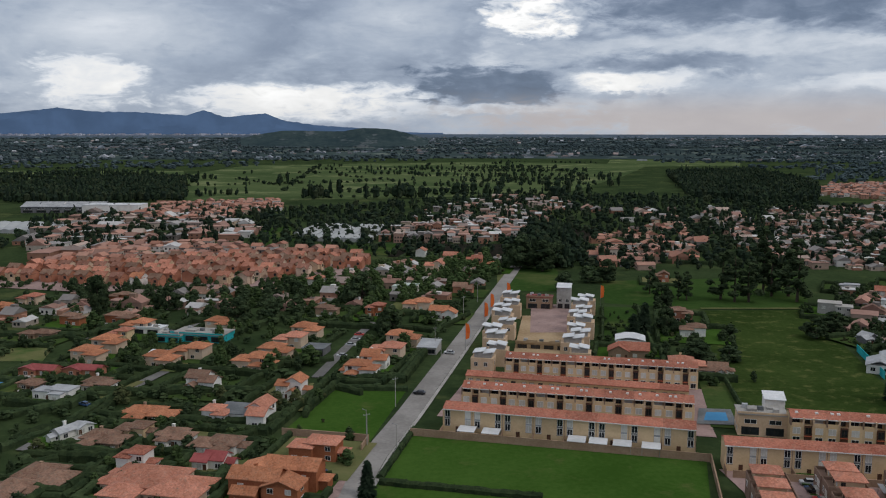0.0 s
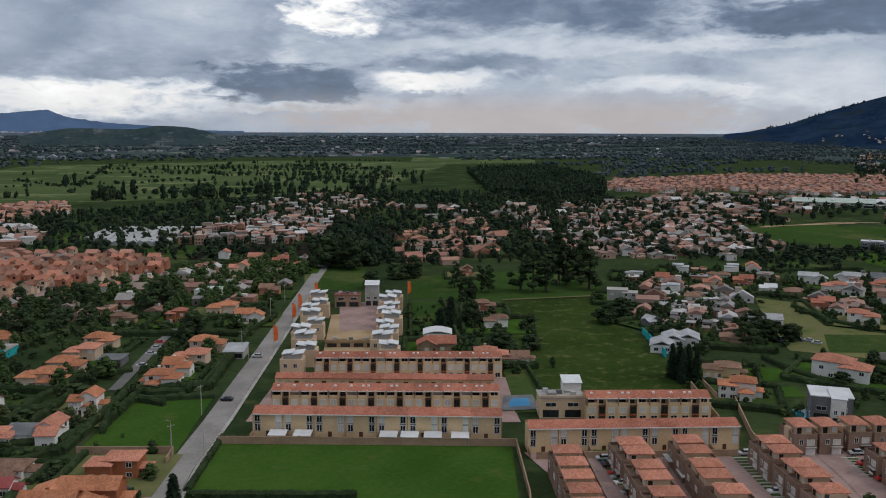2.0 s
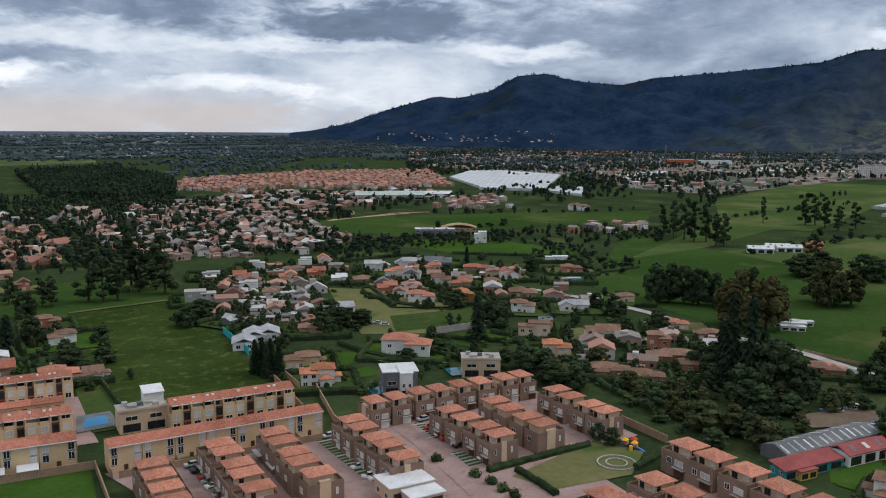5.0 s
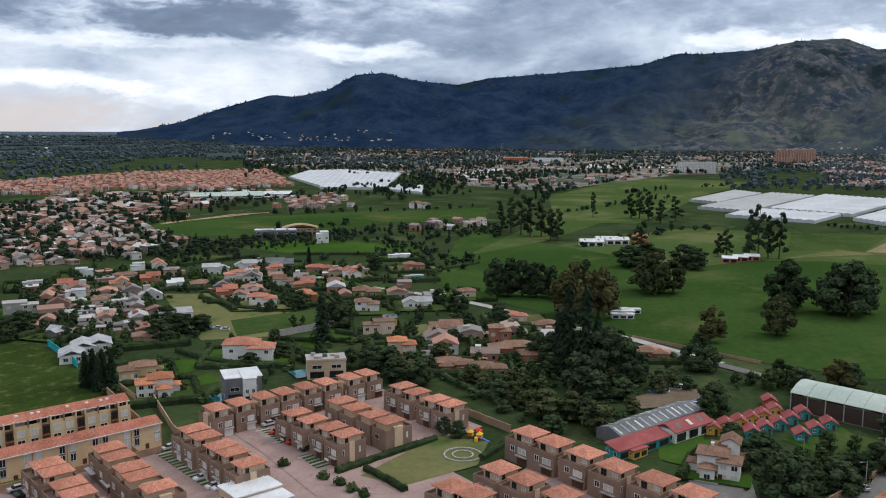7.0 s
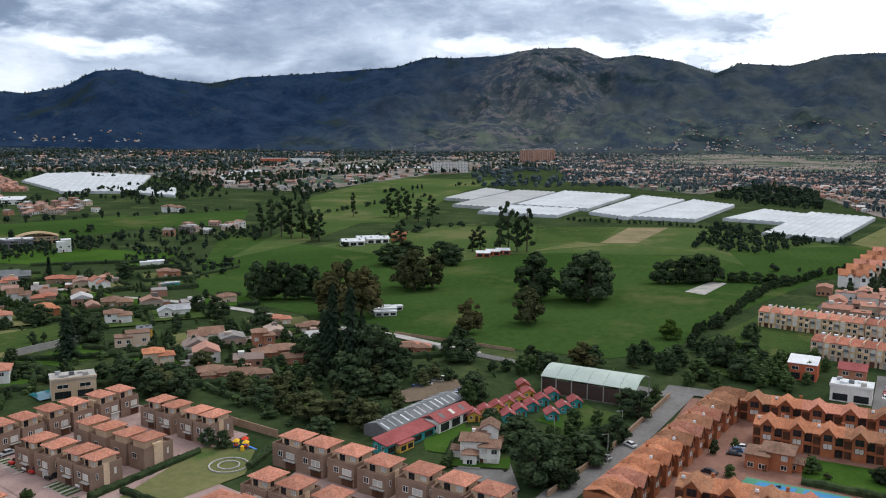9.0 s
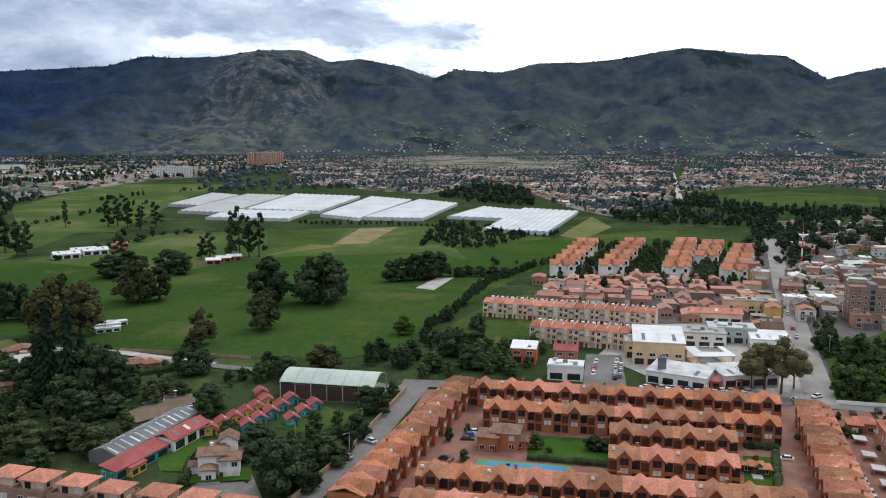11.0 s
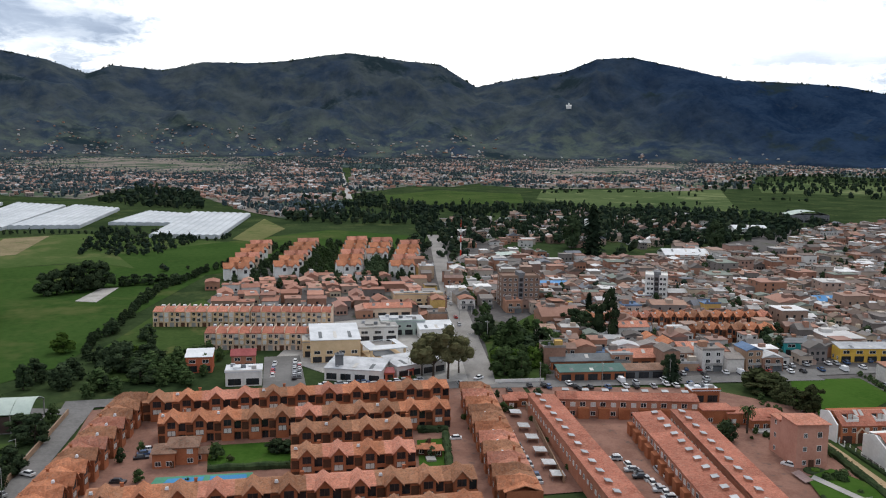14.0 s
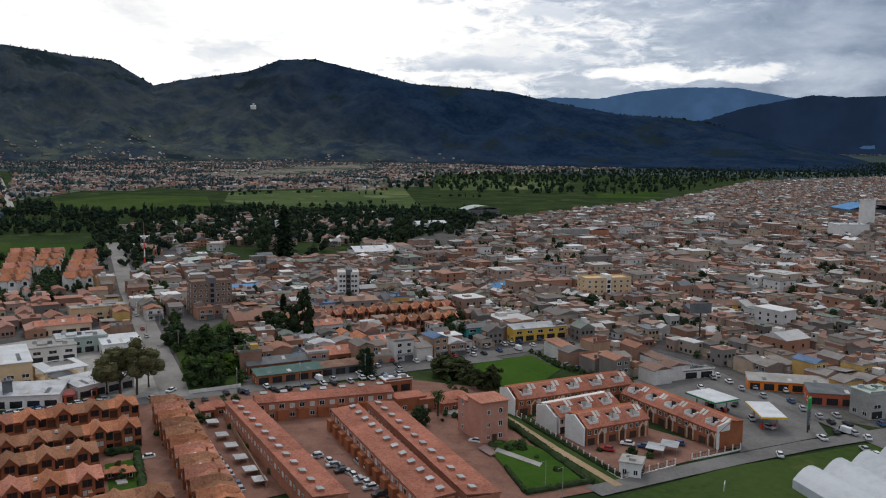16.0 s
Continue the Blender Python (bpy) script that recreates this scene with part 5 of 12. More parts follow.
def make_flats(wall, accent, w, d, floors):
    """A block of flats with window bands, dark stair strip and a roof parapet."""
    t = thing("apartment_block", f"{wall.split('_')[0]} apartment block of {floors} storeys with dark glazed stair bay", "apartment block")
    h = 2.8 * floors + 0.4
    part("wall", Mb().box(-w / 2, -d / 2, 0, w / 2, d / 2, h), wall, t)
    part("parapet", Mb().box(-w / 2, -d / 2, h, w / 2, -d / 2 + 0.2, h + 0.8).box(-w / 2, d / 2 - 0.2, h, w / 2, d / 2, h + 0.8).box(-w / 2, -d / 2 + 0.2, h, -w / 2 + 0.2, d / 2 - 0.2, h + 0.8).box(w / 2 - 0.2, -d / 2 + 0.2, h, w / 2, d / 2 - 0.2, h + 0.8), wall, t)
    part("stair_bay", Mb().box(-1.4, -d / 2 - 0.4, 0, 1.4, -d / 2, h + 1.6), accent, t)
    part("lift_house", Mb().box(-1.4, -d / 2 + 0.3, h, 2.2, d * 0.2, h + 2.2), accent, t)
    cols = [x for x in (-0.42, -0.28, -0.14, 0.14, 0.28, 0.42)] if w > 12 else [-0.36, -0.2, 0.2, 0.36]
    for i in range(floors):
        for c in cols:
            window(t, c * w, -d / 2, 0.9 + 2.8 * i, 1.5, 1.5)
        for y in (-0.25, 0.25):
            window(t, -w / 2, y * d, 0.9 + 2.8 * i, 1.4, 1.5, -90)
            window(t, w / 2, y * d, 0.9 + 2.8 * i, 1.4, 1.5, 90)
        window(t, 0, -d / 2 - 0.4, 0.7 + 2.8 * i, 1.9, 1.9, 0, "glass", "frame_dark")
    return t


def far_houses(name, places, label, seed, sizes=((5, 9), (6, 11), (3, 6.5)), turn=0.0, roof="roof_far", hips=0.7, annex=0.0, walls="house_far"):
    """Houses past counting, as one mesh: walls, roofs and the windows that can be made out."""
    rng = random.Random(seed)
    b = Mb()
    for p in places:
        X, Y, Z, s = settle(*p) if len(p) == 2 else p
        w, d, h = [rng.uniform(*q) * s / 2 for q in sizes]
        h *= 2
        a = radians(turn + rng.choice((0, 0, 90)) + rng.uniform(-6, 6))
        c, q = math.cos(a), math.sin(a)
        i = len(b.v)
        rise = rng.uniform(0.12, 0.3) * w * 2 if rng.random() < hips else 0.25 * s
        o = 0.3 * s
        pts = [(-w, -d, 0), (w, -d, 0), (w, d, 0), (-w, d, 0), (-w, -d, h), (w, -d, h), (w, d, h), (-w, d, h)]
        if rise > 0.3 * s:
            pts += [(-w - o, -d - o, h), (w + o, -d - o, h), (w + o, d + o, h), (-w - o, d + o, h), (0, -d - o, h + rise), (0, d + o, h + rise)]
            rf = [(8, 12, 13, 11), (9, 10, 13, 12), (8, 9, 12), (10, 11, 13), (11, 10, 9, 8)]
        else:
            pts += [(-w - o, -d - o, h), (w + o, -d - o, h), (w + o, d + o, h), (-w - o, d + o, h), (-w - o, -d - o, h + rise), (w + o, -d - o, h + rise), (w + o, d + o, h + rise), (-w - o, d + o, h + rise)]
            rf = [(12, 13, 14, 15), (8, 9, 13, 12), (9, 10, 14, 13), (10, 11, 15, 14), (11, 8, 12, 15)]
        wf = [(0, 1, 5, 4), (1, 2, 6, 5), (2, 3, 7, 6), (3, 0, 4, 7)]
        b.v += [(X + c * px - q * py, Y + q * px + c * py, Z + pz) for px, py, pz in pts]
        b.f += [tuple(i + k for k in f) for f in wf + rf]
        b.m += [0] * 4 + [1] * len(rf)
        if rng.random() < annex:
            # a lower yard wing and a box or tank on the roof
            for px, py, pw, pd, z0, z1, m in ((rng.choice((-1, 1)) * w * 1.25, rng.uniform(-0.5, 0.5) * d, w * 0.5, d * 0.6, 0, h * rng.uniform(0.4, 0.7), 1), (rng.uniform(-0.5, 0.5) * w, rng.uniform(-0.5, 0.5) * d, w * 0.3, w * 0.25, h * 0.9, h + rise + rng.uniform(0.4, 1.6), 0)):
                b.box(px - pw, py - pd, z0, px + pw, py + pd, z1, m, 0)
                b.v[-8:] = [(X + c * vx - q * vy, Y + q * vx + c * vy, Z + vz) for vx, vy, vz in b.v[-8:]]
        if X * X + Y * Y > 1500 ** 2:
            continue
        # windows on the wall that looks towards the flight
        e = 0.06 * s
        ang = math.atan2(-Y, -X) - a
        nx, ny = math.cos(ang), math.sin(ang)
        for lev in range(max(1, int(h / (2.7 * s)))):
            z0, z1 = (0.9 + 2.7 * lev) * s, (2.2 + 2.7 * lev) * s
            if z1 > h:
                continue
            for f, side in ((-0.62, 0), (-0.05, 0), (0.55, 0), (-0.4, 1), (0.45, 1)):
                if rng.random() < 0.25:
                    continue
                if (abs(ny) > abs(nx)) != bool(side):
                    yy = (d + e) * (1 if ny > 0 else -1)
                    quad = [(f * w - 0.6 * s, yy, z0), (f * w + 0.6 * s, yy, z0), (f * w + 0.6 * s, yy, z1), (f * w - 0.6 * s, yy, z1)]
                else:
                    xx = (w + e) * (1 if nx > 0 else -1)
                    quad = [(xx, f * d - 0.6 * s, z0), (xx, f * d + 0.6 * s, z0), (xx, f * d + 0.6 * s, z1), (xx, f * d - 0.6 * s, z1)]
                b.poly([(X + c * px - q * py, Y + q * px + c * py, Z + pz) for px, py, pz in quad], 2)
    return single(name, b, [walls, roof, "glass"], label, "houses", "", "stuff")


def make_greenhouse(w, d, h, sheet):
    """A block of arched plastic tunnels, w across the arches, d along them."""
    t = thing("greenhouse", "long greenhouse of arched white plastic tunnels", "greenhouse", "greenhouses")
    n = max(2, int(w / 8))
    step = w / n
    for k in range(n):
        b = Mb()
        x = -w / 2 + k * step
        arc = [(x + step * j / 6, h * 0.62 + h * 0.38 * math.sin(math.pi * j / 6)) for j in range(7)]
        ring = [(x, 0)] + arc + [(x + step, 0)]
        b.solid([(p, -d / 2, q) for p, q in ring], [(p, d / 2, q) for p, q in ring])
        part("tunnel", b, sheet, t)
    return t


def greenhouse(x, y, turn, w, d, h=5.0, sheet="plastic_sheet"):
    return put(("greenhouse", w, d, h, sheet), lambda: make_greenhouse(w, d, h, sheet), x, y, turn)


def make_small(tile, wall):
    """A small estate house with a front gable."""
    t = thing("estate_house", f"{wall.split('_')[0]} estate house with {tile.split('_')[0]} tiled gable roof", "house", "salmon-roofed estate")
    w, d, h = 8.5, 9.0, 5.0
    part("wall", Mb().box(-w / 2, -d / 2, 0, w / 2, d / 2, h).box(-0.2, -d / 2 - 1.6, 0, w / 2 - 0.3, -d / 2, h - 0.5), wall, t)
    b = Mb().gable(-w / 2, -d / 2, w / 2, d / 2, h, 1.8, "x", 0, 1, 0.5)
    b.gable(-0.2, -d / 2 - 1.6, w / 2 - 0.3, 0.5, h - 0.5, 1.4, "y", 0, 1, 0.4)
    part("roof", b, [tile, wall], t)
    window(t, 1.9, -d / 2 - 1.6, 2.7, 1.9, 1.4, 0, "glass", "frame_dark")
    return t


def small(x, y, turn, k):
    k = k if k in (5, 6) else k % 5
    tile, wall = [("estate_tile", "peach_wall"), ("salmon_tile", "tan_wall"), ("brown_tile", "pink_brick"), ("estate_tile", "pink_brick"), ("salmon_tile", "pink_brick"), ("orange_tile", "white_wall"), ("salmon_tile", "peach_wall")][k]
    return put(("small", k), lambda: make_small(tile, wall), x, y, turn)


def make_shop(w, d, h, wall, roof, form, label, name="shop_building", category="shop"):
    """A low commercial building: walls, glazed front, and a flat, arched or sloping sheet roof."""
    t = thing(name, label, category)
    part("wall", Mb().box(-w / 2, -d / 2, 0, w / 2, d / 2, h), wall, t)
    b = Mb()
    if form == "arch":
        ring = [(-w / 2 - 0.3 + (w + 0.6) * k / 10, h + 0.02 + 0.16 * w * math.sin(math.pi * k / 10) * 0.6) for k in range(11)]
        ring = ring + [(x, z - 0.2) for x, z in ring[::-1]]
        b.solid([(x, -d / 2 - 0.3, z) for x, z in ring], [(x, d / 2 + 0.3, z) for x, z in ring])
    elif form == "shed":
        b.slab([(-w / 2 - 0.3, -d / 2 - 0.4, h + 0.2), (w / 2 + 0.3, -d / 2 - 0.4, h + 0.2), (w / 2 + 0.3, d / 2 + 0.3, h + 1.4), (-w / 2 - 0.3, d / 2 + 0.3, h + 1.4)], 0.18)
    elif form == "gable":
        b.gable(-w / 2, -d / 2, w / 2, d / 2, h, 0.13 * min(w, d) + 0.6, "x" if w > d else "y", 0, None, 0.5)
    elif form == "plain":
        b.box(-w / 2 - 0.3, -d / 2 - 0.3, h, w / 2 + 0.3, d / 2 + 0.3, h + 0.3)
    else:
        b.box(-w / 2 - 0.25, -d / 2 - 0.25, h, w / 2 + 0.25, d / 2 + 0.25, h + 0.35)
        b.box(-w * 0.3, -d * 0.2, h + 0.35, -w * 0.1, d * 0.1, h + 1.1).box(w * 0.12, d * 0.1, h + 0.35, w * 0.34, d * 0.3, h + 0.9)
    roof_part = part("roof", b, roof, t)
    if form in ("shed", "gable") and w > 12 and d > 6:
        for k in range(3):
            x = w * (-0.3 + 0.3 * k)
            zs = (h + 0.32, h + 0.98) if form == "shed" else (h + 0.2, h + 0.13 * min(w, d) + 0.35)
            if form == "shed" or w > d:
                part("roof_light", Mb().slab([(x - 0.7, -d * 0.4, zs[0] + 0.12), (x + 0.7, -d * 0.4, zs[0] + 0.12), (x + 0.7, -d * (0.1 if form == "gable" else -0.2), zs[1]), (x - 0.7, -d * (0.1 if form == "gable" else -0.2), zs[1])], 0.12), "curtain" if k % 2 else "slate_metal", roof_part, "translucent roof light")
    elif form == "flat" and w > 9:
        for k in range(3):
            x, y = w * (-0.32 + 0.3 * k), d * (0.25 - 0.22 * k)
            part("roof_unit", Mb().box(x - 0.9, y - 0.7, h + 0.35, x + 0.9, y + 0.7, h + 1.5, inset=0.08), ("zinc", "slate_metal", "concrete")[k], roof_part, "boxy roof unit")
        part("parapet", Mb().box(-w / 2 - 0.25, -d / 2 - 0.25, h + 0.35, w / 2 + 0.25, -d / 2 - 0.02, h + 0.95), wall, t)
    n = min(6, max(2, int(w / 5)))
    for k in range(n):
        x = -w / 2 + w * (k + 0.5) / n
        window(t, x, -d / 2, 0.4, w / n * 0.72, min(2.4, h - 1), 0, "glass", "frame_dark")
        if h > 5.5:
            window(t, x, -d / 2, 3.8, w / n * 0.5, 1.4)
    for k in (-0.25, 0.25):
        window(t, -w / 2, k * d, 1.0, min(3, d * 0.2), 1.5, -90)
    return t


def shop(x, y, turn, w, d, h, wall="white_wall", roof="white_metal", form="flat", label="low commercial building with pale sheet roof", name="shop_building", category="shop"):
    return put(("shop", w, d, h, wall, roof, form, label), lambda: make_shop(w, d, h, wall, roof, form, label, name, category), x, y, turn)


def make_flats_far(w, d, h, wall, floors):
    """A distant tower block: body, recessed strips and rows of windows."""
    t = thing("apartment_block", f"distant {wall.split('_')[0]} apartment tower with stacked windows", "apartment block", "distant towers")
    part("wall", Mb().box(-w / 2, -d / 2, 0, w / 2, d / 2, h), wall, t)
    part("roof", Mb().box(-w / 2 + 0.5, -d / 2 + 0.5, h, w / 2 - 0.5, d / 2 - 0.5, h + 0.4).box(-w * 0.2, -d * 0.2, h + 0.4, w * 0.2, d * 0.2, h + 3), "concrete", t)
    for k in (-0.33, 0.0, 0.33):
        part("stair_strip", Mb().box(k * w - 0.8, -d / 2 - 0.25, 0, k * w + 0.8, -d / 2, h), "concrete", t)
    b = Mb()
    for i in range(floors):
        for k in (-0.43, -0.22, -0.11, 0.11, 0.22, 0.43):
            b.box(k * w - 0.8, -d / 2 - 0.08, h * (i + 0.3) / floors, k * w + 0.8, -d / 2 + 0.02, h * (i + 0.78) / floors)
    tagged(part("glazing", b, "glass", t), kind="stuff")
    return t


def greenhouse_block(quad, n, h, sheet="plastic_sheet", eaves=0.9):
    """Plastic tunnels side by side over a plot with the corners front left, front right, back right, back left."""
    t = thing("greenhouse", "greenhouse block of arched pale plastic tunnels", "greenhouse", "greenhouses")
    fl, fr, br, bl = [Vector(p) for p in quad]
    x0, y0, z0, s0 = settle(*fl)
    t.location = (x0, y0, z0)
    for k in range(n):
        a, c = k / n, (k + 1) / n
        rings = []
        for p, q in ((fl, fr), (bl, br)):
            ring = []
            for j in range(-1, 8):
                f = a + (c - a) * min(max(j, 0), 6) / 6
                w = p.lerp(q, f)
                X, Y, Z, s = settle(w.x, w.y)
                z = 0 if j in (-1, 7) else (h * eaves + h * (1 - eaves) * math.sin(math.pi * j / 6)) * s
                ring.append((X - x0, Y - y0, Z - z0 + z))
            rings.append(ring)
        part("tunnel", Mb().solid(rings[0], rings[1]), sheet, t)
    return t


def make_barn():
    """An open-sided hall with a barrel roof of pale green sheet."""
    t = thing("open_barn", "open-sided hall with curved pale green sheet roof", "barn")
    w, d, h = 17.0, 34.0, 6.0
    ring = [(-w / 2 + w * k / 12, h + 2.5 * math.sin(math.pi * k / 12)) for k in range(13)]
    for i in range(6):
        y0, y1 = -d / 2 + d * i / 6, -d / 2 + d * (i + 1) / 6 - 0.12
        r = ring + [(x * 0.99, z - 0.18) for x, z in ring[::-1]]
        part("roof_sheet", Mb().solid([(x, y0, z) for x, z in r], [(x, y1, z) for x, z in r]), "mint_metal", t)
    for i in range(7):
        y = -d / 2 + d * i / 6
        y = min(max(y, -d / 2 + 0.3), d / 2 - 0.3)
        for x in (-w / 2 + 0.2, w / 2 - 0.2):
            part("post", Mb().box(x - 0.15, y - 0.15, 0, x + 0.15, y + 0.15, h), "concrete", t)
    # dark wall and floor colours stand in for the shade beneath the roof
    part("back_wall", Mb().box(w / 2 - 0.6, -d / 2 + 0.5, 0, w / 2 - 0.4, d / 2 - 0.5, 5.2), "frame_dark", t)
    part("floor", Mb().box(-w / 2, -d / 2, 0.0, w / 2, d / 2, 0.15), "asphalt", t)
    return t


def make_hut(colour):
    t = thing("play_house", f"small {colour.split('_')[0]} play house with maroon sheet roof", "play house", "play houses")
    part("wall", Mb().box(-1.9, -2.4, 0, 1.9, 2.2, 2.5), colour, t)
    roof = part("roof", Mb().gable(-1.9, -2.4, 1.9, 2.2, 2.5, 1.15, "y", 0, 1, 0.55), ["maroon_metal", colour], t)
    part("skylight", Mb().slab([(0.5, 0.2, 3.5), (1.1, 0.2, 3.14), (1.1, 0.9, 3.14), (0.5, 0.9, 3.5)], 0.1), "white_metal", roof, "small clear roof light")
    window(t, -0.8, -2.4, 1.0, 0.9, 1.0)
    window(t, 1.9, 0.2, 1.0, 0.9, 0.9, 90)
    part("door", Mb().box(0.5, -2.45, 0, 1.3, -2.35, 1.9), "wood_dark", t)
    return t


def clear_of_houses(x, y, r):
    return all((x - p) ** 2 + (y - q) ** 2 > r * r for p, q in BUILT)


# lawns, rough plots and yards where nothing tall grows
OPEN_PLOTS = (
    [(253.8, 390.0), (277.0, 394.0), (266.0, 316.0), (290.0, 310.8), (284.0, 294.0), (241.9, 297.0), (212.0, 293.8), (225.0, 312.0), (236.5, 319.4)],
    [(236.0, 277.0), (270.0, 277.0), (265.0, 244.0), (236.0, 257.0)],
    [(178.0, 286.0), (198.0, 280.0), (196.0, 262.0), (176.0, 266.0)],
    [(170.0, 262.0), (188.0, 258.0), (184.0, 246.0), (170.0, 249.0)],
    [(196.0, 284.0), (210.0, 284.0), (208.0, 264.0), (197.0, 258.0)],
    [(242.0, 113.6), (258.0, 124.0), (282.0, 110.0), (268.0, 100.0)],
    [(213.0, 92.0), (226.4, 99.4), (242.0, 90.4), (228.0, 84.0)],
    [(240.0, 92.0), (290.0, 92.0), (292.0, 74.0), (276.0, 54.0), (248.0, 60.0), (240.0, 78.0)],
    [(228.0, 158.0), (244.0, 152.0), (240.0, 140.0), (226.0, 146.0)],
)


def in_the_open(x, y):
    return any(inside((x, y), q) for q in OPEN_PLOTS)


def grove(poly, spacing, seed, leaf, heights, keep=0.8, clear=6.5):
    """Garden and roadside trees past counting over a stretch of the plan, clear of the houses."""
    places = [p for p in spots(poly, spacing, seed, 0, 0.45, keep) if clear_of_houses(*p, clear) and off_road(*p, 1.2) and not in_the_open(*p)]
    return woods("garden_trees", places, heights, "close-set garden trees and shrubs between houses", seed, (0.75, 1.15), leaf, NEAR_FORMS)


def shrubs(poly, spacing, seed, leaf="leaf_hedge", heights=(1.5, 4), keep=0.7, clear=6.0):
    """Low garden growth past counting."""
    places = [p for p in spots(poly, spacing, seed, 0, 0.48, keep) if clear_of_houses(*p, clear) and off_road(*p, 1.2) and not in_the_open(*p)]
    return woods("shrubbery", places, heights, "low shrubs and hedging in gardens", seed, (0.9, 1.7), leaf)


def make_site_house():
    """A new house on the building site: pale brick body under two white tilted roof plates."""
    t = thing("new_house", "unfinished pale brick house with white tilted roof plates", "house", "new houses on the building site")
    part("wall", Mb().box(-4.2, -3.4, 0, 4.2, 3.4, 7.2), "tan_wall", t)
    part("attic", Mb().box(-3.0, -2.6, 7.2, 3.4, 2.8, 9.0), "concrete", t)
    part("roof_plate", Mb().slab([(-3.6, -3.0, 9.2), (0.6, -3.0, 9.9), (0.6, 3.2, 9.9), (-3.6, 3.2, 9.2)], 0.25), "white_metal", t)
    part("roof_plate", Mb().slab([(0.2, -3.0, 9.1), (4.4, -3.0, 9.7), (4.4, 3.2, 9.7), (0.2, 3.2, 9.1)], 0.25), "white_metal", t)
    window(t, -2.2, -3.4, 4.2, 1.4, 1.6)
    window(t, 1.4, -3.4, 4.2, 1.4, 1.6)
    window(t, -2.2, -3.4, 1.0, 1.4, 1.6)
    window(t, -4.2, 0.2, 4.2, 1.6, 1.5, -90)
    window(t, 4.2, 0.2, 4.2, 1.6, 1.5, 90)
    return t


def make_flag():
    t = thing("banner", "tall orange feather banner on a pole", "flag", "orange banners")
    part("pole", Mb().tube(0, 0, 0, 12, 0.08, 0.04, 6), "steel", t)
    b = Mb()
    ring = [(0.05, 5.0), (1.5, 5.6), (1.9, 8.5), (1.4, 11.4), (0.05, 11.9)]
    b.solid([(x, -0.02 + 0.1 * math.sin(x * 2), z) for x, z in ring], [(x, 0.03 + 0.1 * math.sin(x * 2), z) for x, z in ring])
    part("cloth", b, "flag_cloth", t)
    return t


def off_road(x, y, gap):
    """True where no road comes nearer than the gap."""
    for pts, width in ROAD_LINES:
        for (xa, ya), (xb, yb) in zip(pts, pts[1:]):
            ux, uy = xb - xa, yb - ya
            f = max(0, min(1, ((x - xa) * ux + (y - ya) * uy) / (ux * ux + uy * uy + 1e-9)))
            if math.hypot(x - xa - ux * f, y - ya - uy * f) < width / 2 + gap:
                return False
    return True


def garden(x, y, turn, w, d, seed):
    """The plot round a detached house: lawn, drive, hedges on its edges, clear of roads and of other houses."""
    rng = random.Random(seed)
    c, s = math.cos(radians(turn)), math.sin(radians(turn))
    at = lambda u, v: (x + c * u - s * v, y + s * u + c * v)
    hx, hy = w / 2 + rng.uniform(6, 10), d / 2 + rng.uniform(7, 11)
    near = sorted(math.hypot(p - x, q - y) for p, q in BUILT)
    room = near[1] if len(near) > 1 else 40
    hx, hy = min(hx, max(w / 2 + 3, room * 0.7)), min(hy, max(d / 2 + 3, room * 0.7))
    ring = [at(-hx, -hy), at(hx, -hy), at(hx, hy), at(-hx, hy)]
    flat("lawn", ring, ("lawn", "grass", "lawn", "dry_grass", "grass")[seed % 5], 0.03, "garden lawn round a detached house")
    runs = []
    for a, b in ((0, 1), (1, 2), (2, 3), (3, 0)):
        if rng.random() < 0.2:
            continue
        pa, pb = ring[a], ring[b]
        ln = math.dist(pa, pb)
        n = max(2, int(ln / 2.5))
        run = []
        for k in range(n + 1):
            p = (pa[0] + (pb[0] - pa[0]) * k / n, pa[1] + (pb[1] - pa[1]) * k / n)
            if off_road(*p, 1.5) and all(i == (x, y) or math.dist(p, i) > 7.5 for i in BUILT):
                run.append(p)
            else:
                if len(run) > 2:
                    runs.append((run[0], run[-1]))
                run = []
        if len(run) > 2:
            runs.append((run[0], run[-1]))
    if runs:
        hedge([runs[0][0]], rng.uniform(2.0, 3.0), rng.uniform(1.6, 2.4), runs=runs)


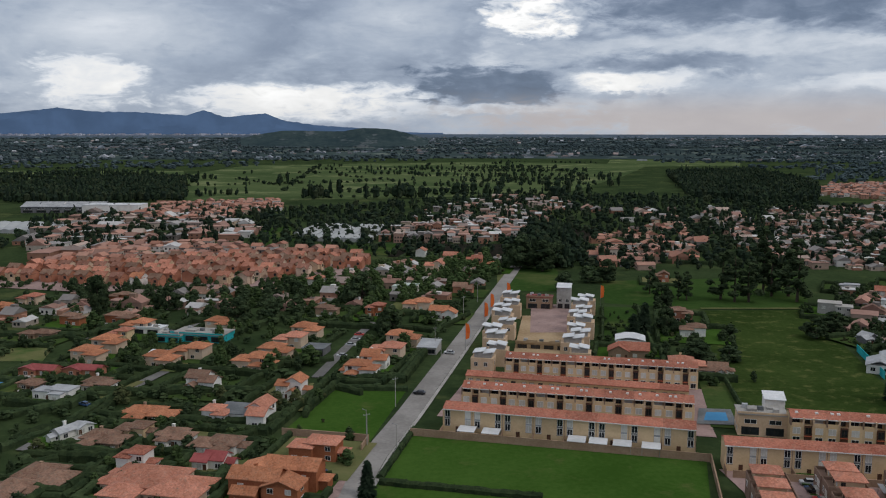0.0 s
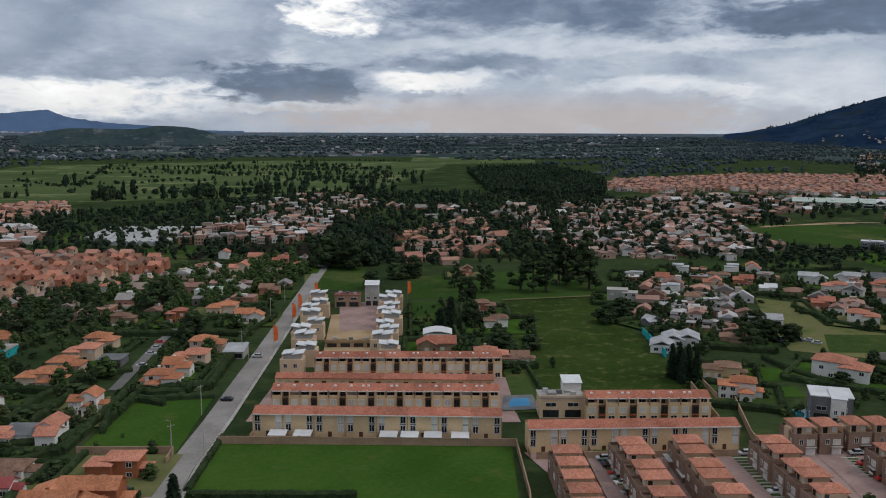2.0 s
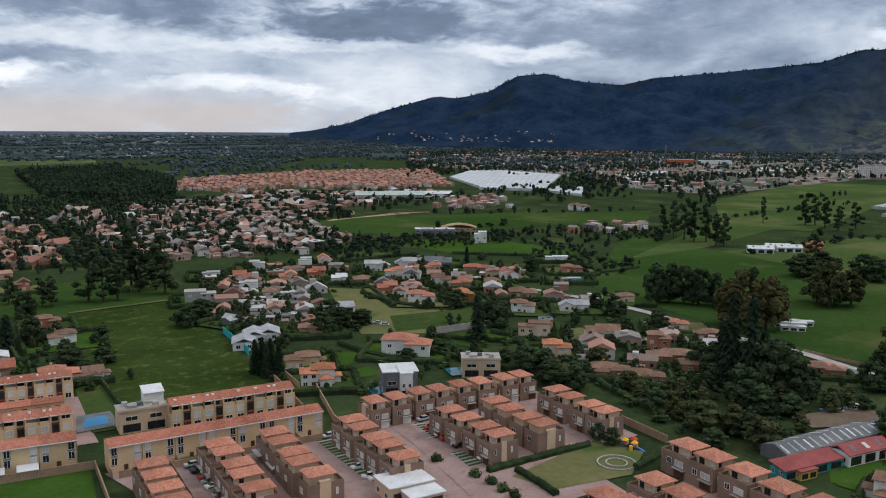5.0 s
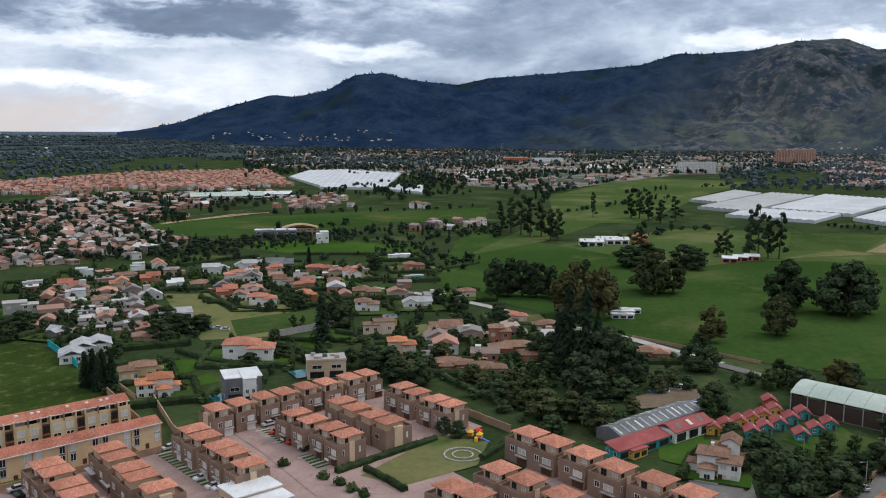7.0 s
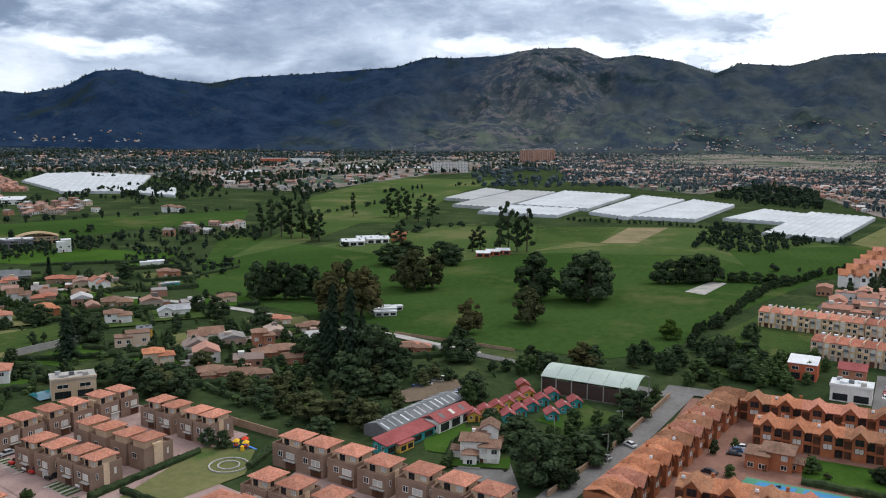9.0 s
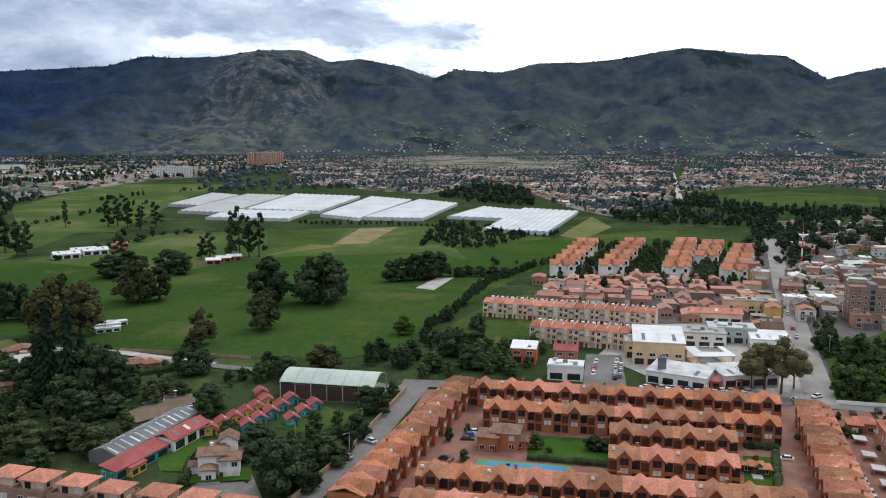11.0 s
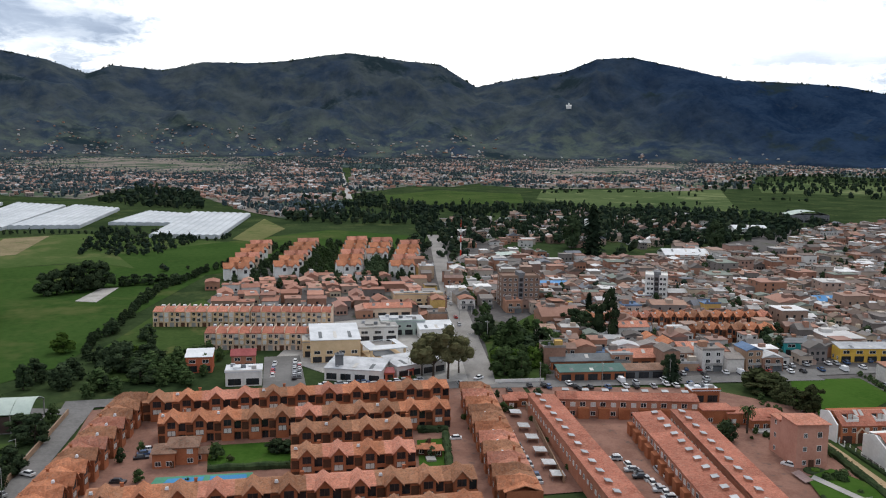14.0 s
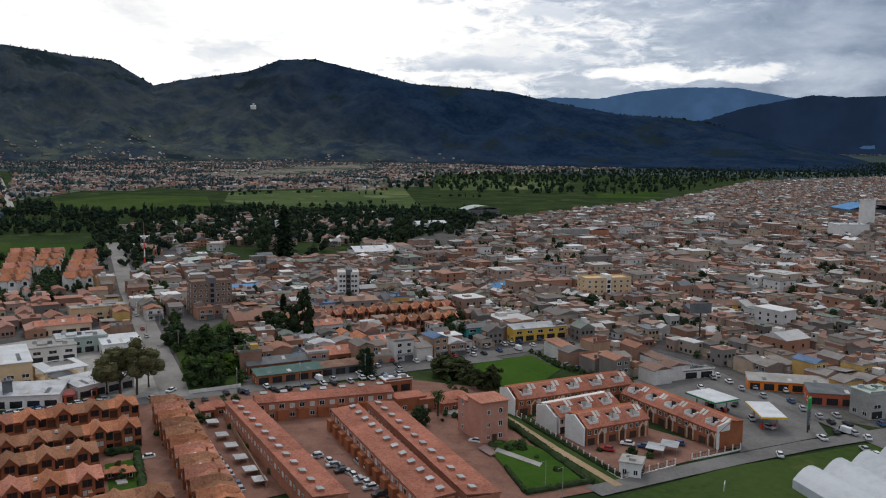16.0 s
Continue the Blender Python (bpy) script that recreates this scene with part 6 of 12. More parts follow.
def make_court_house(wall, label):
    """A three-storey bay of the white-ended houses: brick floors, a deep roof cut by a terrace, pale skylights on the ridge, a pointed porch."""
    t = thing("court_house", label, "house", "white-ended brick houses")
    w, d, h = 9.0, 9.4, 5.8
    part("wall", Mb().box(-w / 2, -d / 2, 0, w / 2, d / 2, h).box(-w / 2, -0.6, h, w / 2, d / 2, h + 2.4), wall, t)
    k = 3.0 / (d / 2)
    b = Mb()
    for x0, x1 in ((-w / 2, -2.6), (1.2, w / 2)):
        b.slab([(x0, -d / 2 - 0.5, h - 0.1), (x1, -d / 2 - 0.5, h - 0.1), (x1, 0.3, h + 3.0), (x0, 0.3, h + 3.0)], 0.25)
    b.slab([(-2.6, -0.7, h + 2.4), (1.2, -0.7, h + 2.4), (1.2, 0.3, h + 3.0), (-2.6, 0.3, h + 3.0)], 0.25)
    b.slab([(-2.6, -d / 2 - 0.5, h - 0.1), (1.2, -d / 2 - 0.5, h - 0.1), (1.2, -d / 2 + 1.0, h + 0.75), (-2.6, -d / 2 + 1.0, h + 0.75)], 0.25)
    b.slab([(w / 2, d / 2 + 0.4, h + 1.9), (-w / 2, d / 2 + 0.4, h + 1.9), (-w / 2, 0.3, h + 3.0), (w / 2, 0.3, h + 3.0)], 0.25)
    part("roof", b, "red_tile", t)
    part("terrace_parapet", Mb().box(-2.6, -d / 2 + 0.9, h + 0.5, 1.2, -d / 2 + 1.1, h + 1.4).box(-2.65, -d / 2 + 1.1, h + 0.5, -2.45, -0.7, h + 2.0).box(1.05, -d / 2 + 1.1, h + 0.5, 1.25, -0.7, h + 2.0), "white_wall", t)
    part("terrace", Mb().box(-2.45, -d / 2 + 1.1, h - 0.2, 1.05, -0.6, h + 0.2), "concrete", t)
    for x in (1.9, 3.4):
        part("skylight", Mb().slab([(x - 0.5, -1.6, h + 1.95), (x + 0.5, -1.6, h + 1.95), (x + 0.5, 0.4, h + 3.2), (x - 0.5, 0.4, h + 3.2)], 0.3), "curtain", t)
    window(t, -1.6, -0.6, h + 0.25, 1.6, 2.0, 0, "glass", "frame_dark")
    window(t, 0.3, -0.6, h + 0.25, 1.2, 2.0, 0, "curtain")
    for x in (-3.3, -0.6, 3.3):
        window(t, x, -d / 2, 3.4, 1.3, 1.5, 0, "glass" if x < 0 else "curtain")
    b = Mb()
    for s in (-1, 1):
        b.solid([(s * 1.5 + 1.6, -d / 2 - 0.5, 0), (s * 1.2 + 1.6, -d / 2 - 0.5, 0), (s * 1.2 + 1.6, -d / 2 - 0.5, 3.2), (1.6, -d / 2 - 0.5, 4.6), (1.6, -d / 2 - 0.5, 5.0), (s * 1.5 + 1.6, -d / 2 - 0.5, 3.4)], [(s * 1.5 + 1.6, -d / 2, 0), (s * 1.2 + 1.6, -d / 2, 0), (s * 1.2 + 1.6, -d / 2, 3.2), (1.6, -d / 2, 4.6), (1.6, -d / 2, 5.0), (s * 1.5 + 1.6, -d / 2, 3.4)])
    part("porch_arch", b, "peach_wall", t)
    part("doorway", Mb().box(0.5, -d / 2 - 0.05, 0, 2.7, -d / 2 + 0.03, 3.2), "wood_dark", t)
    part("garage_door", Mb().box(-3.9, -d / 2 - 0.05, 0, -1.0, -d / 2 + 0.03, 2.4), "frame_dark", t)
    window(t, 0, d / 2, 3.4, 1.6, 1.4, 180)
    return t


def court_row(a, b, count, wall="orange_brick", label="brick terraced house with roof terrace and pale skylights"):
    turn = math.degrees(math.atan2(b[1] - a[1], b[0] - a[0]))
    step = math.dist(a, b) / count
    for k in range(count):
        f = (k + 0.5) / count
        ob = put(("estate", wall, "court"), lambda: make_court_house(wall, label), a[0] + (b[0] - a[0]) * f, a[1] + (b[1] - a[1]) * f, turn)
        ob.scale[0] *= step / 9.0


def make_long_shed(ln, d, h):
    """A long low shed whose roof is patched from zinc, dark and glazed sheets."""
    t = thing("long_shed", "long low shed with dark roof and pale light strips", "shed")
    part("wall", Mb().box(-ln / 2, -d / 2, 0, ln / 2, d / 2, h), "grey_wall", t)
    for s in (-1, 1):
        quad = [(-ln / 2, s * (d / 2 + 0.4), h), (ln / 2, s * (d / 2 + 0.4), h), (ln / 2, 0, h + 1.7), (-ln / 2, 0, h + 1.7)]
        part("roof", Mb().slab(quad if s < 0 else quad[::-1], 0.12), "slate_metal", t)
        rng = random.Random(4 + s)
        for k in range(13):
            x = -ln / 2 + ln * (k + 0.5 + rng.uniform(-0.15, 0.15)) / 13
            a, c = rng.uniform(0.06, 0.2), rng.uniform(0.75, 0.94)
            run = [(x - 0.35, a), (x + 0.35, a), (x + 0.35, c), (x - 0.35, c)]
            quad = [(p, s * (d / 2 + 0.4) * (1 - f), h + 1.7 * f + 0.06) for p, f in run]
            part("roof_light", Mb().slab(quad if s < 0 else quad[::-1], 0.08), rng.choice(("white_metal", "zinc", "plastic_sheet")), t, "pale translucent roof strip")
    part("gable", Mb().solid([(-ln / 2, -d / 2, h), (-ln / 2, d / 2, h), (-ln / 2, 0, h + 1.5)], [(-ln / 2 + 0.2, -d / 2, h), (-ln / 2 + 0.2, d / 2, h), (-ln / 2 + 0.2, 0, h + 1.5)]), "grey_wall", t)
    part("gable", Mb().solid([(ln / 2 - 0.2, -d / 2, h), (ln / 2 - 0.2, d / 2, h), (ln / 2 - 0.2, 0, h + 1.5)], [(ln / 2, -d / 2, h), (ln / 2, d / 2, h), (ln / 2, 0, h + 1.5)]), "grey_wall", t)
    for k in range(5):
        window(t, -ln / 2 + ln * (k + 0.5) / 5, -d / 2, 0.8, 3.0, 1.4, 0, "glass", "frame_dark")
    return t


def make_cream_bay(wall, tile, kind):
    """A three-storey bay of the cream flats: balcony, rows of windows, garage, low roof with a pale skylight."""
    t = thing("estate_house", f"{wall.split('_')[0]} three-storey terraced house with balcony and low {tile.split('_')[0]} roof", "house", "cream estate")
    w, d, h = 6.0, 12.0, 7.6
    part("wall", Mb().box(-w / 2, -d / 2, 0, w / 2, d / 2, h), wall, t)
    part("bay", Mb().box(-2.6, -d / 2 - 0.7, 2.6, 0.1, -d / 2, h - (0.0 if kind else 2.6)), "peach_wall" if wall == "cream_wall" else "cream_wall", t)
    roof = part("roof", Mb().slab([(-w / 2, -d / 2 - 0.4, h + 0.05), (w / 2, -d / 2 - 0.4, h + 0.05), (w / 2, d * 0.05, h + 1.5), (-w / 2, d * 0.05, h + 1.5)], 0.22).slab([(w / 2, d / 2 + 0.3, h + 0.3), (-w / 2, d / 2 + 0.3, h + 0.3), (-w / 2, d * 0.05, h + 1.5), (w / 2, d * 0.05, h + 1.5)], 0.22), tile, t)
    part("skylight", Mb().box(-0.2, 1.0, h + 0.7, 1.6, 2.8, h + 2.0, inset=0.05), "white_metal", roof, "boxed pale roof light")
    part("party_wall", Mb().box(w / 2 - 0.14, -d / 2 - 0.3, h, w / 2 + 0.14, d / 2, h + 1.75), "peach_wall", t, "rendered party wall above the roof")
    for z in (2.9, 5.4):
        window(t, -1.3, -d / 2 - 0.7 if kind or z < 5 else -d / 2, z, 1.8, 1.6, 0, "curtain" if kind else "glass")
        window(t, 1.7, -d / 2, z, 1.6, 1.7, 0, "glass" if kind else "curtain")
    part("balcony", Mb().box(0.5, -d / 2 - 0.9, 4.95, 2.9, -d / 2 - 0.002, 5.1).box(0.5, -d / 2 - 0.9, 5.1, 2.9, -d / 2 - 0.82, 5.9), "cream_wall" if kind else "slate_metal", t)
    part("garage_door", Mb().box(0.4, -d / 2 - 0.05, 0, 2.7, -d / 2 + 0.04, 2.3), "concrete" if kind else "wood_dark", t)
    part("doorway", Mb().box(-2.2, -d / 2 - 0.05, 0, -1.2, -d / 2 + 0.04, 2.1), "frame_dark", t)
    return t


def cream_row(a, b, count, wall, tile):
    turn = math.degrees(math.atan2(b[1] - a[1], b[0] - a[0]))
    step = math.dist(a, b) / count
    for k in range(count):
        f = (k + 0.5) / count
        ob = put(("estate", wall, tile, "cream", k % 2), lambda: make_cream_bay(wall, tile, k % 2), a[0] + (b[0] - a[0]) * f, a[1] + (b[1] - a[1]) * f, turn)
        ob.scale[0] *= step / 6.0

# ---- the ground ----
# outer rings of the ground, aerial haze painted into a blue-grey green
mat("far_plain_hazed", (0.030, 0.046, 0.050), (0.062, 0.086, 0.080), 0.95, 0.0022, 0.012, fleck=((0.135, 0.160, 0.140), 0.006, 0.55, 0.64), spec=0.0)
rings = [60 * 1.055 ** k for k in range(0, 106)]
rings = [0.0] + [r for r in rings if r < 17000]
b = Mb()
SEG = 180
for r in rings:
    for k in range(SEG):
        a = 2 * math.pi * k / SEG
        b.v.append(Vector(settle(r * math.sin(a), r * math.cos(a))[:3]))
for j in range(len(rings) - 1):
    for k in range(SEG):
        q = (k + 1) % SEG
        b.f.append((j * SEG + q, j * SEG + k, (j + 1) * SEG + k, (j + 1) * SEG + q))
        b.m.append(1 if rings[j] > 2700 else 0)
single("ground", b, ["scrub", "far_plain_hazed"], "flat plain of dark green grass and scrub reaching the horizon", "ground", "", "structure")

# ---- the mountains ----
# azimuth and skyline elevation, in degrees
SKYLINE = [(31, -0.25), (32.4, -0.1), (34.8, 0.4), (37.3, 1.3), (40.5, 2.2), (42, 2.1), (44, 2.5), (45.9, 3.55), (47.8, 3.7), (49.5, 3.25), (52.6, 2.95), (54.7, 3.4), (58.3, 3.65), (64.5, 4.2), (66.7, 4.88), (68.2, 4.82), (71.2, 4.98), (73.7, 5.45), (76.3, 5.52), (78.1, 4.8), (80.2, 5.02), (82.7, 4.57), (85, 3.8), (86.4, 4.4), (89.4, 4.2), (91.8, 4.8), (95, 4.85), (97, 5.04), (99.3, 5.43), (101.1, 5.66), (104.8, 5.2), (107, 5.03), (109.4, 3.6), (111.6, 4.06), (115.3, 4.65), (117.2, 5.42), (119.4, 5.52), (122.5, 4.84), (125.8, 4.04), (129.5, 3.82), (132.2, 3.58), (135.9, 2.76), (139.9, 2.04), (142.7, 1.95), (144.5, 1.7), (147.2, 1.1), (150, 0.3), (152, -0.15), (154, -0.6), (156, -1.0), (158, -1.4)]


def skyline(az, pts):
    return float(np.interp(az, [p[0] for p in pts], [p[1] for p in pts]))


def slope(az, f, pts, foot, crest, behind, rough, seed):
    """A point of a hillside: f is 0 at the foot and 1 at the crest."""
    el = skyline(az, pts) + 0.035 * noise.noise((az * 3.1, seed, 0)) * rough
    fr = foot(az) + 130 * noise.noise((az * 0.16, seed + 4, 0)) * rough
    r = fr + (crest - fr) * f
    gz = EYE * (1 - r / (NEAR / (1 - (r - NEAR) / SPAN))) if NEAR < r < 4700 else 0.0
    top = EYE + crest * math.tan(radians(el))
    if f <= 1:
        u = f ** 1.15 * (0.55 + 0.45 * f)
        hump = math.sin(math.pi * min(1, f)) ** 0.8
        spur = noise.fractal((az * 0.15 + f * 0.7, f * 2.0, seed + 9), 0.75, 2.1, 6) * 0.30 * hump
        spur += (0.5 - abs(noise.noise((az * 0.13 - f * 0.6, f * 0.8, seed + 2)))) * 0.34 * hump * rough
        z = gz + (top - gz) * (max(0, min(0.985, u + spur * (0.4 + f * 0.6) * rough)) if f < 1 else 1)
        z = min(z, EYE + r * math.tan(radians(el)) - 3 * (1 - f)) if f > 0.55 else z
    else:
        z = top - (f - 1) * behind
    return r * math.sin(radians(az)), r * math.cos(radians(az)), z


def ridge(name, pts, foot, crest, behind, material, label, rough=1.0, step=0.2, rows=46, seed=0):
    """A range of hills: a slope from the foot up to a crest with that skyline, broken by spurs and gullies."""
    b = Mb()
    n = int((pts[-1][0] - pts[0][0]) / step)
    for i in range(n + 1):
        az = pts[0][0] + i * step
        for j in range(rows + 1):
            x, y, z = slope(az, j / rows * 1.25, pts, foot, crest, behind, rough, seed)
            b.v.append((x, y, z if j else -40))
    for i in range(n):
        for j in range(rows):
            p, q = i * (rows + 1) + j, (i + 1) * (rows + 1) + j
            b.f.append((p, q, q + 1, p + 1))
            b.m.append(0)
    return single(name, b, material, label, "mountains", "", "structure", True)


# woods of the far hill, haze painted in as a bluish cast
mat("hill_wood_hazed", (0.026, 0.044, 0.050), (0.050, 0.072, 0.072), 0.95, 0.008, 0.05, 2.0, fleck=((0.10, 0.115, 0.12), 0.012, 0.56, 0.66), spec=0.0)
# forest of the range, with distance haze painted in as dark blue
m = mat("hazed_forest", (0.008, 0.020, 0.046), (0.022, 0.041, 0.075), 0.95, 0.008, 0.05, 5.0, fleck=((0.038, 0.049, 0.062), 0.009, 0.60, 0.74), spec=0.0)
nt = Nodes(m.node_tree)
bs = m.node_tree.nodes["Principled BSDF"]
old = bs.inputs["Base Color"].links[0].from_socket
geo = m.node_tree.nodes.new("ShaderNodeNewGeometry").outputs["Position"]
split = m.node_tree.nodes.new("ShaderNodeSeparateXYZ")
nt.put(split.inputs[0], geo)
# the middle slopes are barer: scrub, rock faces and dry grass between the woods, greyed by painted haze
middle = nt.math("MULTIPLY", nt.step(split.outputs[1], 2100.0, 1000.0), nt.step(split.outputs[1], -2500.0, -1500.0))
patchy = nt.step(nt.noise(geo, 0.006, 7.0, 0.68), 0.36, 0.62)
hazed_scrub = nt.mix(nt.step(nt.noise(geo, 0.016, 6.0, 0.66), 0.32, 0.68), (0.046, 0.060, 0.063), (0.068, 0.081, 0.083))
old = nt.mix(nt.math("MULTIPLY", middle, nt.math("ADD", 0.30, nt.math("MULTIPLY", patchy, 0.65))), old, hazed_scrub)
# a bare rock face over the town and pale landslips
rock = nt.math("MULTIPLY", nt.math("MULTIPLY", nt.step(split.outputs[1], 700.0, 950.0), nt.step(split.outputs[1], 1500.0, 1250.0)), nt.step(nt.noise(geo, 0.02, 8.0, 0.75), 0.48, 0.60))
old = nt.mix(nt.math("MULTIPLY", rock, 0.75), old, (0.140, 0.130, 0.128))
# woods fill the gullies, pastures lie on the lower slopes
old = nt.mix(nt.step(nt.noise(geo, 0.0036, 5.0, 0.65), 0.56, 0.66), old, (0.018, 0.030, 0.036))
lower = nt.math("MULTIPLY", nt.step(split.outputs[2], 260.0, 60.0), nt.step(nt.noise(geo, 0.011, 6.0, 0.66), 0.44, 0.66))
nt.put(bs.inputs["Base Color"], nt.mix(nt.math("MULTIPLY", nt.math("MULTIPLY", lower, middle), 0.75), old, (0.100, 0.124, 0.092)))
RANGE_FOOT = lambda az: 3330 + 120 * math.sin(radians(az * 4)) + max(0, 45 - az) * 40
ridge("mountain_range", SKYLINE, RANGE_FOOT, 4420, 500, "hazed_forest", "long forested mountain range with rocky spurs behind the town")




# backdrop material: emits a flat colour that carries the painted haze
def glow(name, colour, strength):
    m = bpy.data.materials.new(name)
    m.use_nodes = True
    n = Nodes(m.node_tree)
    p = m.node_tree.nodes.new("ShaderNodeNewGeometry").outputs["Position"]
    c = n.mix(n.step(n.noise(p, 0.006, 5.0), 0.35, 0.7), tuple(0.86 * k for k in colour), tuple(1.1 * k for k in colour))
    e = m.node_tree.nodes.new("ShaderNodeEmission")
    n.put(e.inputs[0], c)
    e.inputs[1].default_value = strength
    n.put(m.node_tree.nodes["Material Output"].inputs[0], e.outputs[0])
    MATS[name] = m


def on_hill(az, el):
    """The place on the range that is seen at that azimuth and elevation."""
    for k in range(2, 100):
        x, y, z = slope(az, k / 100, SKYLINE, RANGE_FOOT, 4420, 500, 1.0, 0)
        if math.degrees(math.atan2(z - EYE, math.hypot(x, y))) >= el:
            return x, y, z
    return x, y, z


# hazy ranges on the horizon, far behind everything, their haze painted into the glow
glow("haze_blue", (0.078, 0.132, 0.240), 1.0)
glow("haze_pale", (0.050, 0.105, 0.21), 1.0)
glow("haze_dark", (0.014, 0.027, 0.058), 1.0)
WEST = [(-60, 0.6), (-45, 1.0), (-34, 0.8), (-27, 1.0), (-25.3, 1.2), (-24, 1.36), (-21.8, 1.15), (-19.5, 1.14), (-16.5, 0.95), (-15.5, 1.3), (-14.1, 0.85), (-11.6, 1.12), (-10.5, 0.66), (-8.3, 0.35), (-6, 0.2), (-3.5, 0.0), (0, -0.3)]
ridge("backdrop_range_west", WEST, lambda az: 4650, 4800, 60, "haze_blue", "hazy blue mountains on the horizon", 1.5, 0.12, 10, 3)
HILL = [(-13.2, -0.5), (-12.2, -0.25), (-10.5, 0.02), (-9.4, 0.03), (-7.5, -0.02), (-6.5, 0.0), (-5.4, 0.2), (-4.4, 0.18), (-3.5, 0.12), (-2.5, -0.1), (-1.6, -0.35), (-0.9, -0.6)]
ridge("wooded_hill", HILL, lambda az: 3560, 3760, 60, "hill_wood_hazed", "low dark wooded hill on the plain", 0.5, 0.1, 14, 5)
EAST = [(131, 2.6), (133, 2.95), (135.1, 3.22), (138, 3.12), (140.5, 3.58), (143, 3.82), (146.4, 3.78), (149.4, 3.2), (153, 2.6), (160, 1.9), (175, 1.2)]
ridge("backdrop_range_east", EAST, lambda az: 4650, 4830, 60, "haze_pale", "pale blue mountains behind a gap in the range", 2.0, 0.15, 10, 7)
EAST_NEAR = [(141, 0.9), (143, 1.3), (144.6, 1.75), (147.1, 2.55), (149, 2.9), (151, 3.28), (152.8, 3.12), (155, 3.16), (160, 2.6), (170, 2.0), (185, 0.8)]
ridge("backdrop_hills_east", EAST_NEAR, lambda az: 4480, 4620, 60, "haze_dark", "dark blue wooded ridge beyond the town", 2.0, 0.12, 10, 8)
# hazy edge of the plain, its haze painted into the glow colour
RIM = [(-75, -0.28), (-40, -0.24), (0, -0.22), (33, -0.24)]
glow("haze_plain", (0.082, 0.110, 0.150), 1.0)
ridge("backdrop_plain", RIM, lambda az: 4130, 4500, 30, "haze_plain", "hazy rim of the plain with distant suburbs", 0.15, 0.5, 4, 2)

# ---- fields ----
F = flat
F("lawn", [(-9.5, 246.5), (72.7, 225.7), (60, 178), (-24, 192)], "lawn", 0.05, "mown green lawn inside a brick wall")
F("lawn", [(-38.8, 290.5), (-12.5, 290.5), (-21.3, 239.9), (-48.6, 246.4)], "lawn", 0.05, "green plot beside the road")
F("field", [(129.4, 423.9), (184.9, 426.6), (150.9, 261.3), (94.1, 271.4)], "rough_grass", 0.05, "large rough green field")
F("field", [(82.7, 433.9), (99.5, 431.1), (83.5, 359.7), (69.4, 364.8)], "meadow", 0.05, "small green paddock")
F("field", [(45.2, 558.4), (75.1, 558.5), (69.1, 476.2), (33.9, 476.1)], "meadow", 0.06, "green field behind the building site")
F("field", [(35.4, 551.4), (45.2, 558.4), (33.9, 476.1), (30.3, 469.3)], "dry_grass", 0.07, "strip of dry grass by the road")
F("field", [(95.9, 509.3), (224.0, 526.0), (188.2, 431.4), (131.1, 427.0), (85.2, 442.6)], "meadow", 0.05, "open green field with scattered trees")
F("field", [(-330.9, 1101.6), (-63.4, 1140.9), (178.0, 1247.6), (349.4, 1678.2), (553.1, 2297.9), (124.7, 2498.7), (-507.7, 2242.6), (-524.5, 1753.1)], "pasture", 0.3, "broad green pasture across the plain")
F("field", [(-1141.5, 1917.5), (-582.1, 1925.5), (-486.9, 1608.8), (-933.9, 1566.4)], "pasture", 0.3, "green pasture strip")
F("field", [(404.8, 2152.0), (770.6, 2227.4), (918.8, 2658.1), (525.5, 2702.3)], "pasture", 0.3, "distant pasture")
F("field", [(-152.8, 676.5), (-172.2, 787.6), (-143.3, 801.9), (-123.0, 705.1), (-127.4, 673.2)], "meadow", 0.1, "green field by the greenhouses")
F("field", [(-108.4, 666.6), (-31.3, 680.5), (-38.7, 617.6), (-75.5, 614.6)], "meadow", 0.1, "green field")
F("field", [(-40.3, 609.1), (-26.9, 684.0), (54.6, 677.5), (51.1, 618.0), (18.3, 595.8)], "ploughed", 0.1, "dark ploughed field")
F("field", [(97.5, 789.2), (148.4, 803.7), (129.4, 699.1), (81.6, 688.1)], "ploughed", 0.1, "dark ploughed plot")
F("field", [(-194.1, 366.1), (-167.4, 367.2), (-157.5, 327.2), (-174.2, 327.2)], "dry_grass", 0.05, "pale grass plot")
F("field", [(-42.3, 757.3), (118.1, 823.1), (128.1, 894.0), (46.5, 924.0), (-46.7, 837.4)], "grass", 0.08, "grass between houses")
F("field", [(466.7, 728.2), (562.4, 722.2), (463.0, 592.9), (414.7, 614.6)], "meadow", 0.1, "green field by a road")
F("field", [(459.6, 717.4), (709.6, 653.0), (585.9, 549.5), (457.0, 563.3), (437.2, 609.7)], "meadow", 0.1, "green field in front of a sports shed")
F("sports_pitch", [(440.8, 547.0), (494.9, 485.8), (500.1, 410.4), (470.4, 404.3), (417.9, 450.0), (411.5, 496.9)], "lawn", 0.1, "mown sports pitch")
F("field", [(256.9, 510.5), (370.9, 517.5), (377.8, 478.6), (269.6, 474.2)], "meadow", 0.08, "narrow green field")
F("field", [(267.0, 405.8), (279.9, 390.8), (260.9, 339.8), (285.6, 307.1), (275.0, 283.2), (246.8, 280.1), (216.5, 302.5), (241.0, 356.2)], "dry_grass", 0.06, "rough dry grass plot")
F("field", [(248.7, 323.9), (295.5, 311.4), (275.0, 283.2), (230.7, 296.3)], "grass", 0.1, "green end of the plot")
F("lawn", [(235.2, 276.2), (267.7, 272.7), (265.2, 247.4), (238.2, 255.9)], "lawn", 0.06, "walled garden lawn")
